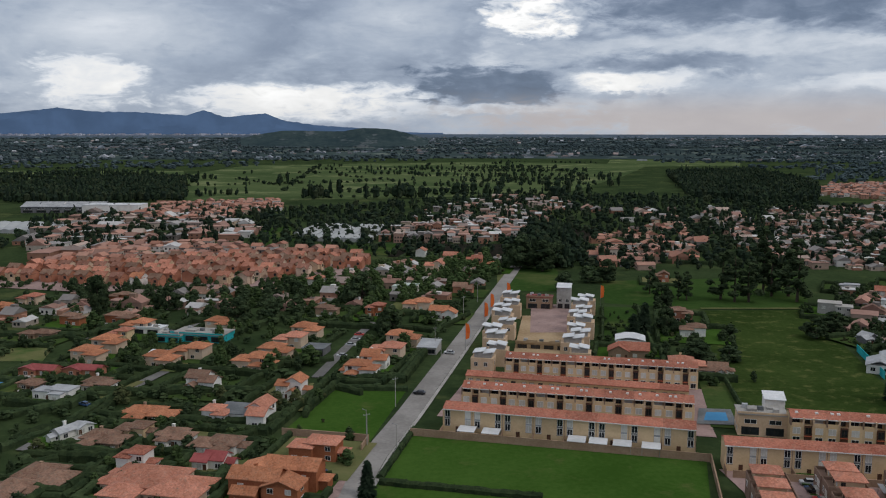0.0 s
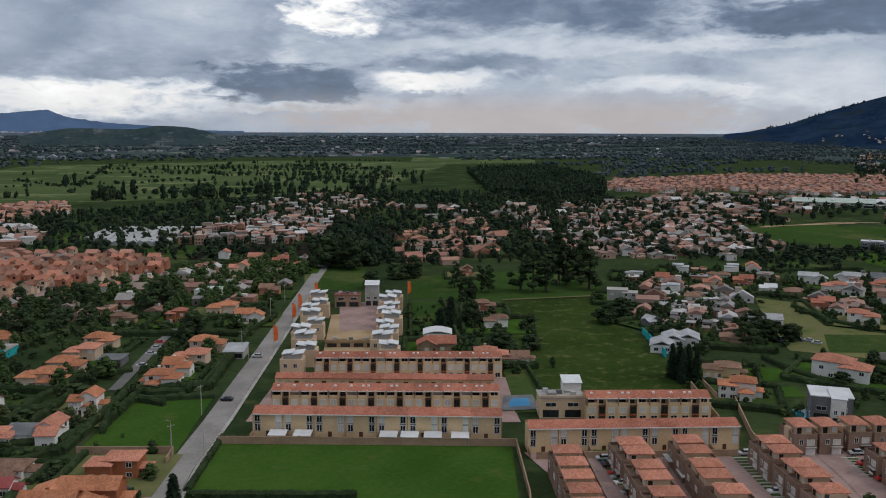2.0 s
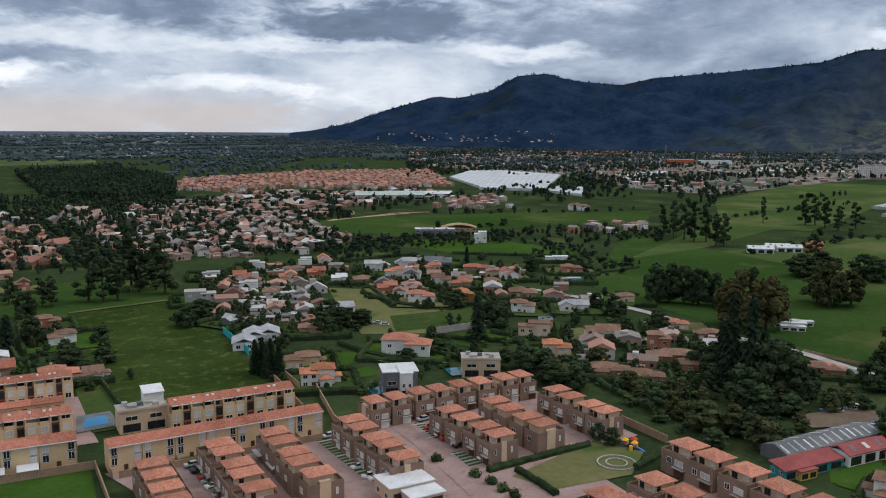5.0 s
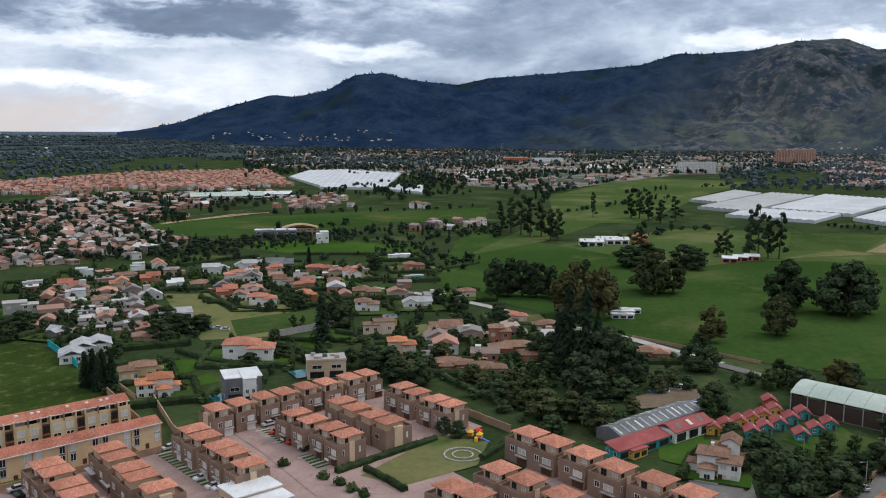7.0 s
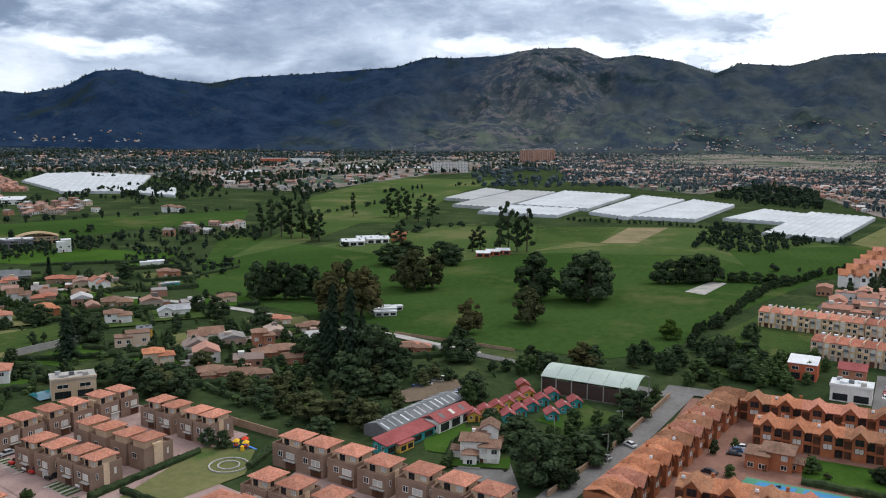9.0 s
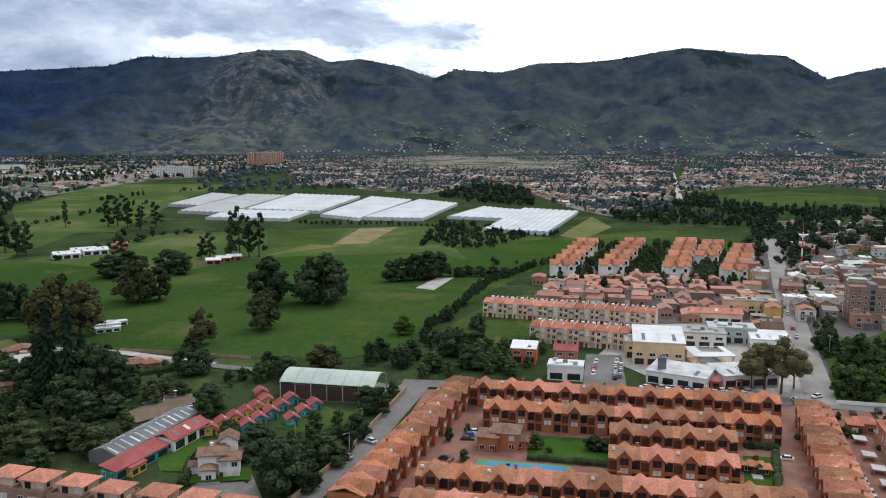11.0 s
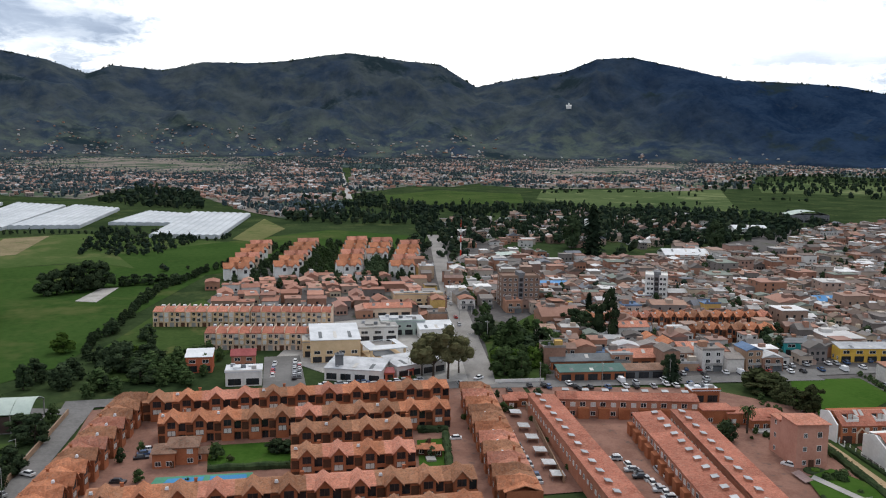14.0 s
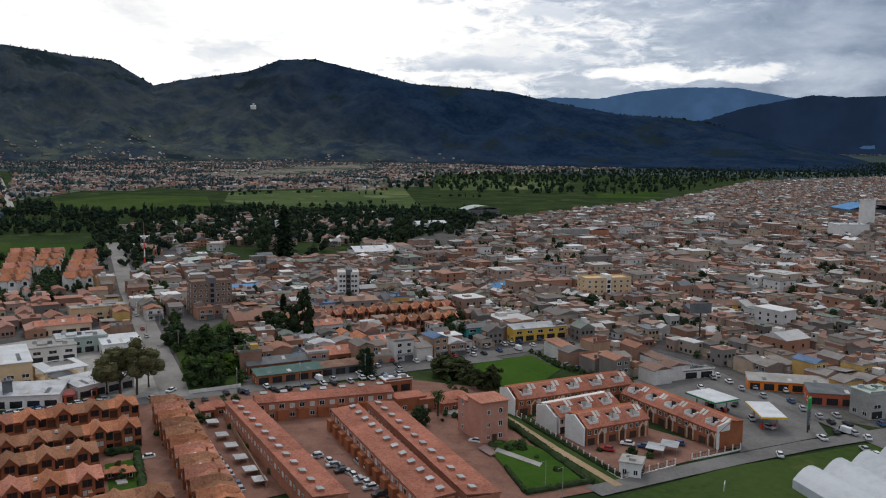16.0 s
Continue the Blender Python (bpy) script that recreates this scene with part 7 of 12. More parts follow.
F("lawn", [(177.6, 276.6), (186.0, 286.0), (196.5, 279.0), (194.0, 265.0), (177.8, 266.0)], "lawn", 0.06, "garden lawn behind a house")
F("lawn", [(170.5, 261.0), (188.0, 257.5), (183.5, 246.5), (170.0, 249.5)], "lawn", 0.06, "small front lawn of a villa")
F("lawn", [(197.5, 284.0), (209.0, 283.0), (207.5, 266.0), (198.0, 258.5)], "lawn", 0.06, "small lawn beside a drive")
F("lawn", [(214.0, 92.5), (226.4, 99.0), (241.0, 90.8), (227.0, 84.2)], "lawn", 0.06, "lawn in front of the nursery")
F("lawn", [(252.0, 71.0), (262.0, 69.0), (274.0, 60.0), (268.0, 54.0), (247.0, 60.0)], "lawn", 0.06, "play lawn beside the open barn")
F("lawn", [(228.0, 158.0), (244.0, 152.0), (240.0, 140.0), (226.0, 146.0)], "grass", 0.06, "grassy clearing among the trees")
F("field", [(388.5, 316.8), (615.2, 459.9), (574.2, 326.6), (531.6, 219.2), (598.1, 192.4), (628.2, 157.4), (653.5, 57.1), (568.0, -14.6), (441.8, 26.3), (358.4, 44.1), (335.6, 64.3), (334.3, 106.8), (338.5, 161.2), (369.5, 261.3)], "meadow", 0.06, "wide green meadow with clumps of trees")
F("field", [(1004.1, 609.9), (1531.6, 742.1), (1540.3, 498.4), (1211.7, 463.6), (763.4, 363.7), (728.2, 433.1)], "meadow_pale", 0.2, "sloping green pasture")
F("field", [(579.8, 345.1), (759.9, 313.7), (794.9, 222.1), (827.3, 157.7), (854.7, 81.2), (757.5, -51.0), (568.0, -14.6), (660.9, 61.8), (603.7, 194.3), (536.2, 221.1), (574.2, 326.6)], "meadow_pale", 0.04, "pasture towards the greenhouses")
F("field", [(669.0, 193.7), (699.9, 146.9), (818.6, 153.3), (792.4, 227.0)], "grass", 0.1, "darker green crop strip")
F("field", [(696.6, 145.3), (822.8, 144.9), (840.2, 110.2), (710.4, 117.2)], "tilled", 0.12, "bare brown tilled strip")
F("field", [(622.9, 182.5), (698.8, 165.7), (689.6, 135.5), (653.2, 163.8)], "dry_grass", 0.12, "pale stubble strip")
F("field", [(581.9, 688.4), (814.0, 572.7), (683.3, 487.6), (592.9, 562.5), (493.4, 584.8)], "meadow", 0.1, "green field between hedges")
F("field", [(490.6, 364.9), (803.1, 477.4), (748.3, 393.6), (593.7, 363.8)], "meadow_pale", 0.08, "green field")
F("paved_slab", [(500.7, 54.6), (540.3, 44.8), (540.8, 34.2), (494.7, 43.1)], "concrete", 0.12, "pale concrete slab in the meadow", "pavement")
F("field", [(696.8, 45.1), (850.4, -148.1), (775.8, -218.4), (686.1, -198.4), (623.3, -75.1), (553.5, 14.4)], "meadow", 0.08, "green meadow behind an estate")
F("field", [(1284.5, -240.2), (1501.8, -456.6), (1390.3, -575.7), (1177.4, -494.2), (1157.2, -312.2)], "grass", 0.2, "dark green sports field")
F("field", [(1489.5, -659.4), (1477.5, -1044.7), (967.9, -717.1), (963.3, -538.0), (1258.4, -548.7)], "pasture", 0.2, "broad green pasture before the hills")
F("field", [(785.1, -46.9), (979.7, -94.3), (866.4, -103.9), (754.2, -65.2)], "dry_grass", 0.15, "pale dry field by the greenhouse")
F("field", [(1788.3, -1365.7), (1779.3, -1575.0), (1530.4, -1605.4), (1244.3, -1272.6), (1374.3, -1064.2)], "pasture", 0.3, "distant pasture")
F("field", [(1109.6, -1226.6), (1195.9, -1521.4), (963.6, -1242.8), (1018.9, -1141.2)], "meadow", 0.3, "distant green plot")
F("lawn", [(267.6, -225.5), (262.0, -253.3), (237.9, -246.7), (219.7, -208.6), (233.1, -199.9)], "lawn", 0.08, "green lot beside the road")
F("lawn", [(183.7, -162.3), (186.3, -172.6), (174.7, -174.5), (152.6, -166.7), (155.5, -149.4), (171.2, -156.6)], "lawn", 0.08, "garden lawn below the pink tower")
F("lawn", [(208.1, -189.9), (204.7, -194.6), (146.4, -179.1), (145.9, -169.3)], "grass", 0.05, "grass strip beside the path")
F("field", [(133.1, -152.7), (138.4, -170.7), (134.1, -208.4), (117.7, -267.2), (108.1, -265.2), (76.1, -191.3), (114.7, -139.5)], "grass", 0.06, "rough grass field beside the road")
F("lawn", [(251.5, -6.8), (249.3, -33.4), (231.0, -30.2), (235.6, -6.4)], "lawn", 0.1, "lawn inside the brick estate")
F("lawn", [(240.1, -67.6), (239.5, -75.6), (212.2, -68.9), (212.9, -61.1)], "lawn", 0.1, "small lawn inside the brick estate")
F("lawn", [(154.2, 148.9), (191.1, 151.6), (195.8, 137.2), (179.3, 129.2), (157.1, 135.8)], "dry_grass", 0.1, "playground lawn, worn pale")
F("lawn", [(214.1, 91.3), (231.0, 93.0), (239.8, 85.3), (234.9, 78.0), (214.6, 79.5)], "lawn", 0.08, "lawn of a children's nursery")
F("lawn", [(272.2, 66.8), (268.2, 47.1), (233.4, 47.0), (237.7, 59.7)], "grass", 0.06, "grass beside the barn")

# ---- paved ground and roads ----
F("pavement", [(74, 219), (140, 206), (150, 211), (214, 196), (205, 146), (176, 148), (168, 118), (196, 118), (176, 50), (150, 60), (120, 120), (82, 140)], "pavers", 0.04, "pinkish block paving of the brown brick estate", "pavement")
F("pavement", [(-2, 262), (81, 243), (84, 262), (92, 290), (30, 318), (8, 300)], "pavers", 0.04, "pinkish paving between the terraces", "pavement")
F("pavement", [(295.8, 28.4), (293.0, -99.2), (193.8, -76.2), (204.0, 36.8)], "brick_pavers", 0.045, "reddish block paving of the orange brick estate", "pavement")
F("pavement", [(284.2, -122.0), (266.5, -185.1), (231.6, -206.9), (204.4, -187.8), (144.8, -165.8), (151.1, -139.4), (179.6, -100.9)], "brick_pavers", 0.05, "reddish paving between the pink brick rows", "pavement")
F("pavement", [(351.0, -38.0), (303.0, -62.4), (292.6, -104.4), (371.3, -124.7), (422.0, -115.7), (411.4, -61.2)], "concrete", 0.05, "concrete apron of the shopping centre", "pavement")
F("pavement", [(209.5, -257.4), (209.3, -291.0), (181.5, -286.6), (144.2, -272.5), (131.2, -257.5), (139.0, -221.5), (145.9, -226.0), (167.2, -233.8), (191.0, -244.6)], "asphalt", 0.05, "asphalt forecourt of the filling station", "pavement")
F("pavement", [(199.9, -193.9), (200.9, -213.8), (141.6, -219.5), (144.5, -196.4), (146.3, -176.6)], "brick_pavers", 0.05, "paved court between white-ended houses", "pavement")
F("lawn", [(82, 252), (93, 250), (100, 282), (102, 300), (93, 302), (86, 268)], "grass", 0.035, "garden grass beside the terraces")
F("building_ground", [(27.0, 327.7), (48.6, 331.1), (62.6, 410.7), (39.0, 410.6)], "soil", 0.08, "bare sandy earth of a building site")
F("building_ground", [(39.1, 375.2), (56.8, 375.3), (66.6, 438.1), (46.0, 438.1)], "pavers", 0.1, "brick access lane inside the building site")
F("pavement", [(286.3, -97.0), (284.5, -120.4), (191.5, -101.6), (193.7, -77.6)], "brick_pavers", 0.05, "paved strip of carports behind the estate", "pavement")
TOWN = [(485.6, -204.5), (558.4, -315.4), (649.3, -450.3), (771.4, -639.8), (879.5, -1149.4), (1344.7, -2098.5), (1325.8, -2869.4), (764.8, -2710.2), (99.8, -376.5), (123.3, -279.3), (147.5, -271.1), (215.5, -301.4), (239.9, -251.4), (277.1, -215.5), (277.7, -176.6), (292.4, -135.7)]
F("town_ground", TOWN, "town_ground", -0.09, "dusty streets and yards of the town")
F("town_ground", [(732.3, -214.1), (731.9, -271.0), (521.1, -255.0), (443.6, -284.9), (412.6, -287.2), (278.7, -196.5), (292.5, -106.5)], "town_ground", -0.07, "dusty yards between town houses")
F("field", [(381.1, 32.6), (450.8, 11.8), (491.3, -13.2), (427.0, -25.8), (377.5, -25.4), (339.1, -9.1), (323.8, 12.9), (333.0, 26.4)], "grass", 0.05, "overgrown green ground beside the flats")
F("town_ground", [(477.2, -12.8), (660.9, -61.7), (708.4, -212.2), (370.9, -131.3), (361.2, -112.4), (374.3, -76.6), (365.6, -12.3)], "town_ground", -0.06, "paved ground of the cream estate")
strip("road", [(-33, 130), (-27, 180), (-23.2, 201), (-19.4, 227.6), (-11.1, 264.8), (3.4, 336), (32.7, 483), (50, 570)], 7.6, "road_dust", 0.09, "grey asphalt road past the terraces")
strip("pavement_edge", [(-28.4, 130), (-22.3, 180), (-18.6, 201), (-14.8, 227.6), (-6.5, 264.8), (8, 336), (37.2, 483)], 1.2, "concrete", 0.12, "narrow concrete footway", "pavement")
strip("road", [(171.4, 53.9), (198.2, 50.1), (237.3, 41.3), (286.9, 33.6), (305.4, 31.1)], 8.5, "asphalt", 0.09, "asphalt avenue beside the brick estate")
strip("road", [(358.3, 380.6), (351.2, 348.8), (357.7, 283.0), (352.5, 246.9), (339.0, 201.0), (335.9, 160.3), (327.3, 136.0), (321.3, 115.4)], 5.5, "concrete", 0.1, "pale country road along the meadow")
strip("road", [(327.4, 150.5), (322.8, 127.7), (314.9, 98.1), (305.2, 62.4), (294.0, 32.6)], 5.5, "asphalt", 0.1, "country road joining the avenue")
strip("road", [(303.3, 38.0), (300.3, -20.3), (293.1, -98.2), (285.7, -131.6), (275.5, -194.4), (267.4, -238.9)], 9, "asphalt", 0.095, "main road between estates and shops")
strip("road", [(280.9, -158.3), (277.2, -181.6), (277.1, -215.5), (270.5, -268.4), (251.8, -300.4), (209.1, -294.5), (145.2, -274.3), (110.1, -262.4)], 9, "asphalt", 0.1, "busy main road through the town")
strip("road", [(291.0, -107.7), (360.4, -125.1), (524.5, -166.1), (732.2, -222.3), (785.1, -234.8)], 11, "road_dust", 0.11, "long straight avenue towards the hills")
strip("road", [(1285.3, -251.7), (1903.4, -360.1), (3137.3, -575.2), (4326.6, -763.3)], 9, "concrete", 0.4, "far stretch of the straight avenue")
strip("road", [(145.1, -164.0), (140.1, -193.1), (136.3, -214.4), (130.0, -243.5), (121.2, -274.8), (112.4, -308.9)], 7, "asphalt", 0.1, "road past the filling station")
strip("path", [(204.9, -187.1), (171.7, -178.5), (143.6, -172.3)], 2.6, "soil", 0.1, "dusty path between hedge and fence", "path")
strip("road", [(158.0, 203.1), (152.1, 179.7), (141.9, 147.8), (134.0, 130.0)], 7.5, "pavers", 0.07, "pinkish main street of the brown brick estate")
strip("path", [(131.5, 428.4), (186.4, 428.5)], 3.0, "dry_grass", 0.1, "pale farm track", "path")
strip("road", [(465.5, 706.2), (567.7, 728.9), (605.2, 716.4)], 5, "soil", 0.15, "pale dirt road")
strip("road", [(474.2, 712.9), (579.6, 719.3)], 6, "soil", 0.15, "pale dirt road along a field")
strip("road", [(-183.2, 364.1), (-131.6, 364.2), (-100.6, 410.2)], 5, "asphalt", 0.08, "narrow estate lane")
strip("road", [(-46.4, 304.3), (-36.5, 375.0), (-24.7, 437.8)], 4, "asphalt", 0.08, "narrow estate lane between villas")

# ---- the cream terraces ----
terrace_row((0.0, 248.2), (70.8, 229.6), True, 8)
terrace_row((6.0, 267.5), (76.6, 251.2), False, 8)
terrace_row((80.4, 271.5), (9.4, 289.6), True, 8)
terrace_row((22.6, 304.5), (89.2, 290.0), False, 8)
terrace_row((100.7, 238.5), (138.8, 230.8), False, 4)
terrace_row((75.0, 218.2), (134.2, 207.4), True, 7)
wall_line("boundary_wall", [(-9.5, 245.0), (73.5, 224.5)], 2.3, 0.25, "garden_wall", "brown brick boundary wall with piers")
wall_line("boundary_wall", [(73.5, 224.3), (66, 190), (60, 170)], 2.3, 0.25, "garden_wall", "brown brick boundary wall with piers")
wall_line("boundary_wall", [(140.5, 229.0), (150.5, 264.0)], 2.6, 0.25, "garden_wall", "tall brick wall beside the rough field")
wall_line("boundary_wall", [(76, 213.5), (131, 203.5)], 2.2, 0.25, "garden_wall", "brick wall behind the terraces")


def make_carport():
    t = thing("carport", "white sheet carport roof on thin posts", "carport", "carports")
    part("roof", Mb().slab([(-2.6, -2.2, 2.5), (2.6, -2.2, 2.5), (2.6, 2.2, 2.8), (-2.6, 2.2, 2.8)], 0.12), "white_metal", t)
    for x in (-2.4, 2.4):
        for y in (-2.0, 2.0):
            part("post", Mb().tube(x, y, 0, 2.5, 0.06, 0.06, 6), "steel", t)
    return t


def make_grey_carport():
    t = thing("carport", "grey sheet carport roof between houses", "carport", "grey carports")
    part("roof", Mb().slab([(-3.0, -2.6, 2.5), (3.0, -2.6, 2.5), (3.0, 2.6, 2.75), (-3.0, 2.6, 2.75)], 0.12), "zinc", t)
    for x in (-2.8, 2.8):
        for y in (-2.4, 2.4):
            part("post", Mb().tube(x, y, 0, 2.5, 0.07, 0.07, 6), "steel", t)
    return t


for k in (1.3, 2.5, 6.6, 7.6, 8.7, 10.0):
    f = k / 12
    put("carport", make_carport, 0.0 + 70.8 * f - 0.6, 246.0 - 18.6 * f - 0.4, -14.7)

# ---- the brown brick estate ----
A = -11.0
for y0 in range(5):
    duplex(79.5 - y0 * 1.6, 199.5 - y0 * 7.9, A + 90)
for x, y in [(97.7, 202.1), (96.7, 195.6), (94.9, 186.5), (93.5, 179.9), (91.7, 170.8)]:
    duplex(x, y, A - 90)
for x, y in [(113.9, 199.5), (112.2, 192.2), (110.3, 183.3), (108.8, 176.8), (107.8, 168.0)]:
    duplex(x, y, A + 90)
for x, y in [(135.6, 195.0), (134.1, 188.0), (132.4, 179.1), (131.5, 172.8), (129.5, 164.0)]:
    duplex(x, y, A - 90)
for x, y in [(162.7, 183.4), (161.5, 175.2), (160.8, 166.7), (159.5, 159.6)]:
    duplex(x, y, A - 90)
for x, y in [(179.7, 180.1), (178.1, 172.3), (176.6, 163.9), (175.6, 156.8)]:
    duplex(x, y, A + 90)
for x, y in [(150.7, 204.4), (158.1, 203.2), (166.8, 202.5), (173.7, 200.8), (182.2, 199.9), (189.5, 198.1), (198.5, 196.3), (205.5, 195.0)]:
    duplex(x, y, A)
for x, y in [(202.3, 176.4), (200.2, 168.8), (198.7, 159.7), (197.6, 153.0)]:
    duplex(x, y, A - 90)
for x, y in [(192.0, 121.2), (190.1, 112.3), (188.2, 102.0), (185.2, 91.8)]:
    duplex(x, y, A - 90).scale[0] *= 1.35
for x, y in [(184.2, 80.6), (182.1, 70.4), (179.7, 61.0)]:
    duplex(x, y, A - 90).scale[0] *= 1.35
for x, y in [(166.0, 113.4), (164.6, 104.7), (162.4, 93.7), (150.3, 115.9), (150.2, 109.6)]:
    duplex(x, y, A - 90).scale[0] *= 1.2
for x, y in [(111.0, 200.6), (109.4, 190.3), (108.0, 181.0)]:
    put("grey_carport", make_grey_carport, x, y, A)
for x, y in [(183.1, 177.2), (181.7, 169.9)]:
    put("grey_carport", make_grey_carport, x, y, A)
for (xa, ya), (xb, yb), n in (((131.6, 203.0), (126.4, 173.6), 14), ((160.9, 196.4), (157.2, 183.0), 7), ((154.3, 171.0), (152.6, 160.8), 5)):
    turn = math.degrees(math.atan2(yb - ya, xb - xa))
    bed = thing("drive_bed", "grass parking bed with pale concrete runners", "parking bed", "parking beds")
    bed.matrix_world = pose((xa + xb) / 2, (ya + yb) / 2, 0.34, 0, 0, turn)
    ln = math.dist((xa, ya), (xb, yb))
    part("turf", Mb().box(-ln / 2, -2.2, -0.3, ln / 2, 2.2, 0.02), "grass", bed)
    for k in range(n):
        x = -ln / 2 + ln * (k + 0.5) / n
        part("runner", Mb().box(x - 0.42, -2.25, -0.3, x + 0.42, 2.25, 0.05), "road_dust" if k % 3 else "concrete", bed)
cars_along([(94.5, 210.9), (90.9, 185.7)], 3.0, A - 80, 0.8, 4)
cars_along([(131.2, 202.0), (125.9, 171.4)], 3.4, A + 95, 0.45, 5)
cars_along([(162.5, 189.3), (157.9, 169.2)], 3.4, A + 95, 0.6, 6)
car(*(126.5, 170.9), A + 95, "white")
car(*(158.6, 174.3), A + 95, "white")
car(*(159.8, 181.6), A + 95, "red")
car(*(158.7, 161.7), A + 95, "silver")
car(*(161.9, 172.6), A + 95, "red")
wall_line("boundary_wall", [(213.2, 167.2), (206.4, 136.9)], 2.4, 0.25, "garden_wall", "brick wall at the estate's edge")
wall_line("boundary_wall", [(156.7, 246.2), (143.2, 215.5), (141.7, 210.1)], 2.4, 0.25, "garden_wall", "brick wall at the estate's edge")

# ---- distant towns, woods and houses, as they thin out over the plain ----
far_houses("suburb", spots([(-328.4, 896.9), (-338.3, 1034.2), (-205.6, 1093.7), (-183.6, 975.7), (-239.8, 852.1), (-300.1, 830.7)], 11.5, 1, 10, 0.25), "dense estate of salmon-roofed houses on the plain", 1, roof="roof_estate", hips=0.95)
far_houses("suburb", spots([(-323.7, 652.5), (-379.4, 835.3), (-357.7, 974.4), (-174.4, 836.6), (-160.9, 724.0), (-189.0, 653.2), (-222.2, 569.2), (-275.4, 569.0)], 17, 2, 10, 0.4, 0.7), "mixed houses and sheds at the edge of the plain", 2, ((6, 18), (8, 22), (3, 6)), hips=0.4)
far_houses("suburb", spots([(-59.1, 687.4), (-33.5, 788.5), (64.5, 838.1), (89.6, 813.0), (54.9, 681.0)], 11.5, 3, 5, 0.35, 0.9), "crowded brick and white houses of a village", 3, ((6, 10), (7, 12), (4, 8)), hips=0.4)
far_houses("suburb", spots([(-45.9, 822.1), (4.0, 1006.1), (57.4, 1141.9), (166.0, 1162.4), (146.4, 978.1), (96.2, 823.0), (39.8, 788.9)], 17, 4, 5, 0.4, 0.7), "village houses among trees", 4)
far_houses("suburb", spots([(95.8, 570.6), (136.9, 745.7), (224.9, 813.8), (231.3, 746.3), (170.2, 570.9), (123.0, 547.2)], 17, 5, 0, 0.4, 0.7), "salmon-roofed houses in gardens", 5, ((7, 13), (7, 13), (2.6, 4.8)), roof="roof_estate", annex=0.6)
far_houses("suburb", spots([(165.9, 978.2), (334.8, 979.4), (295.3, 814.2), (145.2, 854.5)], 22, 6, 0, 0.4, 0.6), "scattered low houses", 6, ((8, 16), (8, 14), (3, 4)))
far_houses("suburb", spots([(517.7, 1192.8), (640.5, 1410.7), (972.8, 1515.8), (1199.9, 1421.0), (916.1, 1028.4), (774.4, 1050.0), (698.2, 1152.6), (583.0, 1116.7)], 13, 7, -30, 0.3), "dense estate of salmon-roofed houses below the hills", 7, roof="roof_estate", hips=0.95)
far_houses("suburb", spots([(439.9, 987.0), (567.7, 1087.4), (820.4, 971.4), (731.5, 854.5), (541.6, 798.5), (498.0, 694.4), (448.1, 719.7), (402.0, 705.1), (348.6, 771.2)], 24, 8, -30, 0.4, 0.75), "low pale houses and sheds", 8, ((7, 18), (8, 16), (3, 5)), hips=0.4)
far_houses("suburb", spots([(242.1, 636.0), (304.2, 769.6), (405.0, 801.4), (440.3, 687.4), (400.4, 574.4), (361.0, 521.6), (322.3, 533.8), (245.2, 544.6), (232.6, 571.0)], 19, 9, -30, 0.4, 0.72), "houses with red and grey roofs in a village", 9, ((6, 12), (7, 12), (2.6, 5)), annex=0.5)
far_houses("suburb", spots([(627.5, 732.9), (737.5, 850.1), (837.6, 823.6), (717.1, 700.2)], 20, 10, -40, 0.4, 0.8), "small brick houses beside a field", 10)
far_houses("suburb", spots([(2729.8, 2360.6), (3141.3, 2353.9), (2569.6, 1924.8), (2168.1, 1874.3)], 20, 11, -40, 0.2, 0.9), "distant pale terraced houses", 11, roof="roof_estate")
far_houses("suburb", spots([(3344.4, 4068.5), (11648.5, 10483.4), (5651.6, 4890.6), (2775.1, 3287.0)], 75, 12, -40, 0.45, 0.35), "distant white houses at the mountain foot", 12, ((8, 20), (8, 16), (4, 7)))
far_houses("suburb", spots([(602.6, 518.7), (662.3, 527.0), (689.6, 480.6), (639.0, 451.0), (570.1, 484.2)], 18, 13, -40, 0.4, 0.75), "red-roofed houses among trees", 13)
def quarter(poly, spacing, seed, turn, label, sizes, hips=0.6, roof="roof_far"):
    """A distant quarter of houses in blocks, with trees where the blocks break."""
    places = spots(poly, spacing, seed, turn, 0.3, 0.95)
    full = lambda q: noise.fractal((q[0] * 0.0075, q[1] * 0.0075, seed), 0.9, 2.0, 3) > -0.02
    F("town_ground", poly, "town_dust", 0.16 + 0.021 * (seed % 9), "dusty streets, yards and gardens of the far town", "ground")
    far_houses("suburb", [q for q in places if full(q)], label, seed, sizes, turn, roof, hips)
    rng = random.Random(seed)
    gaps = [(q[0] + rng.uniform(-9, 9), q[1] + rng.uniform(-9, 9)) for q in places for k in range(2) if not full(q) and rng.random() < 0.7 or full(q) and rng.random() < 0.08]
    woods("woodland", gaps, (5, 12), "trees among distant houses", seed + 200, (0.7, 1.2), "wood_hazed")


quarter([(2083.2, 549.4), (3428.8, 870.5), (4460.6, 748.7), (4873.5, 307.7), (4476.0, -385.4), (1474.1, -131.2), (1487.9, -29.2), (1594.8, 69.3), (1330.2, 128.8), (1410.5, 243.5)], 20, 14, -80, "brick town at the foot of the mountains", ((5, 9), (6, 11), (2.8, 5.5)))
quarter([(1541.0, 387.8), (2708.3, 712.1), (4188.5, 714.2), (3264.0, 82.5), (3053.0, -322.2), (3551.8, -660.6), (1027.8, -192.6), (973.3, -116.5), (1072.5, -85.3), (1357.4, -36.1), (1491.7, 95.5)], 17, 15, -85, "brick and white town before the mountains", ((5, 9), (6, 11), (2.8, 5.5)))
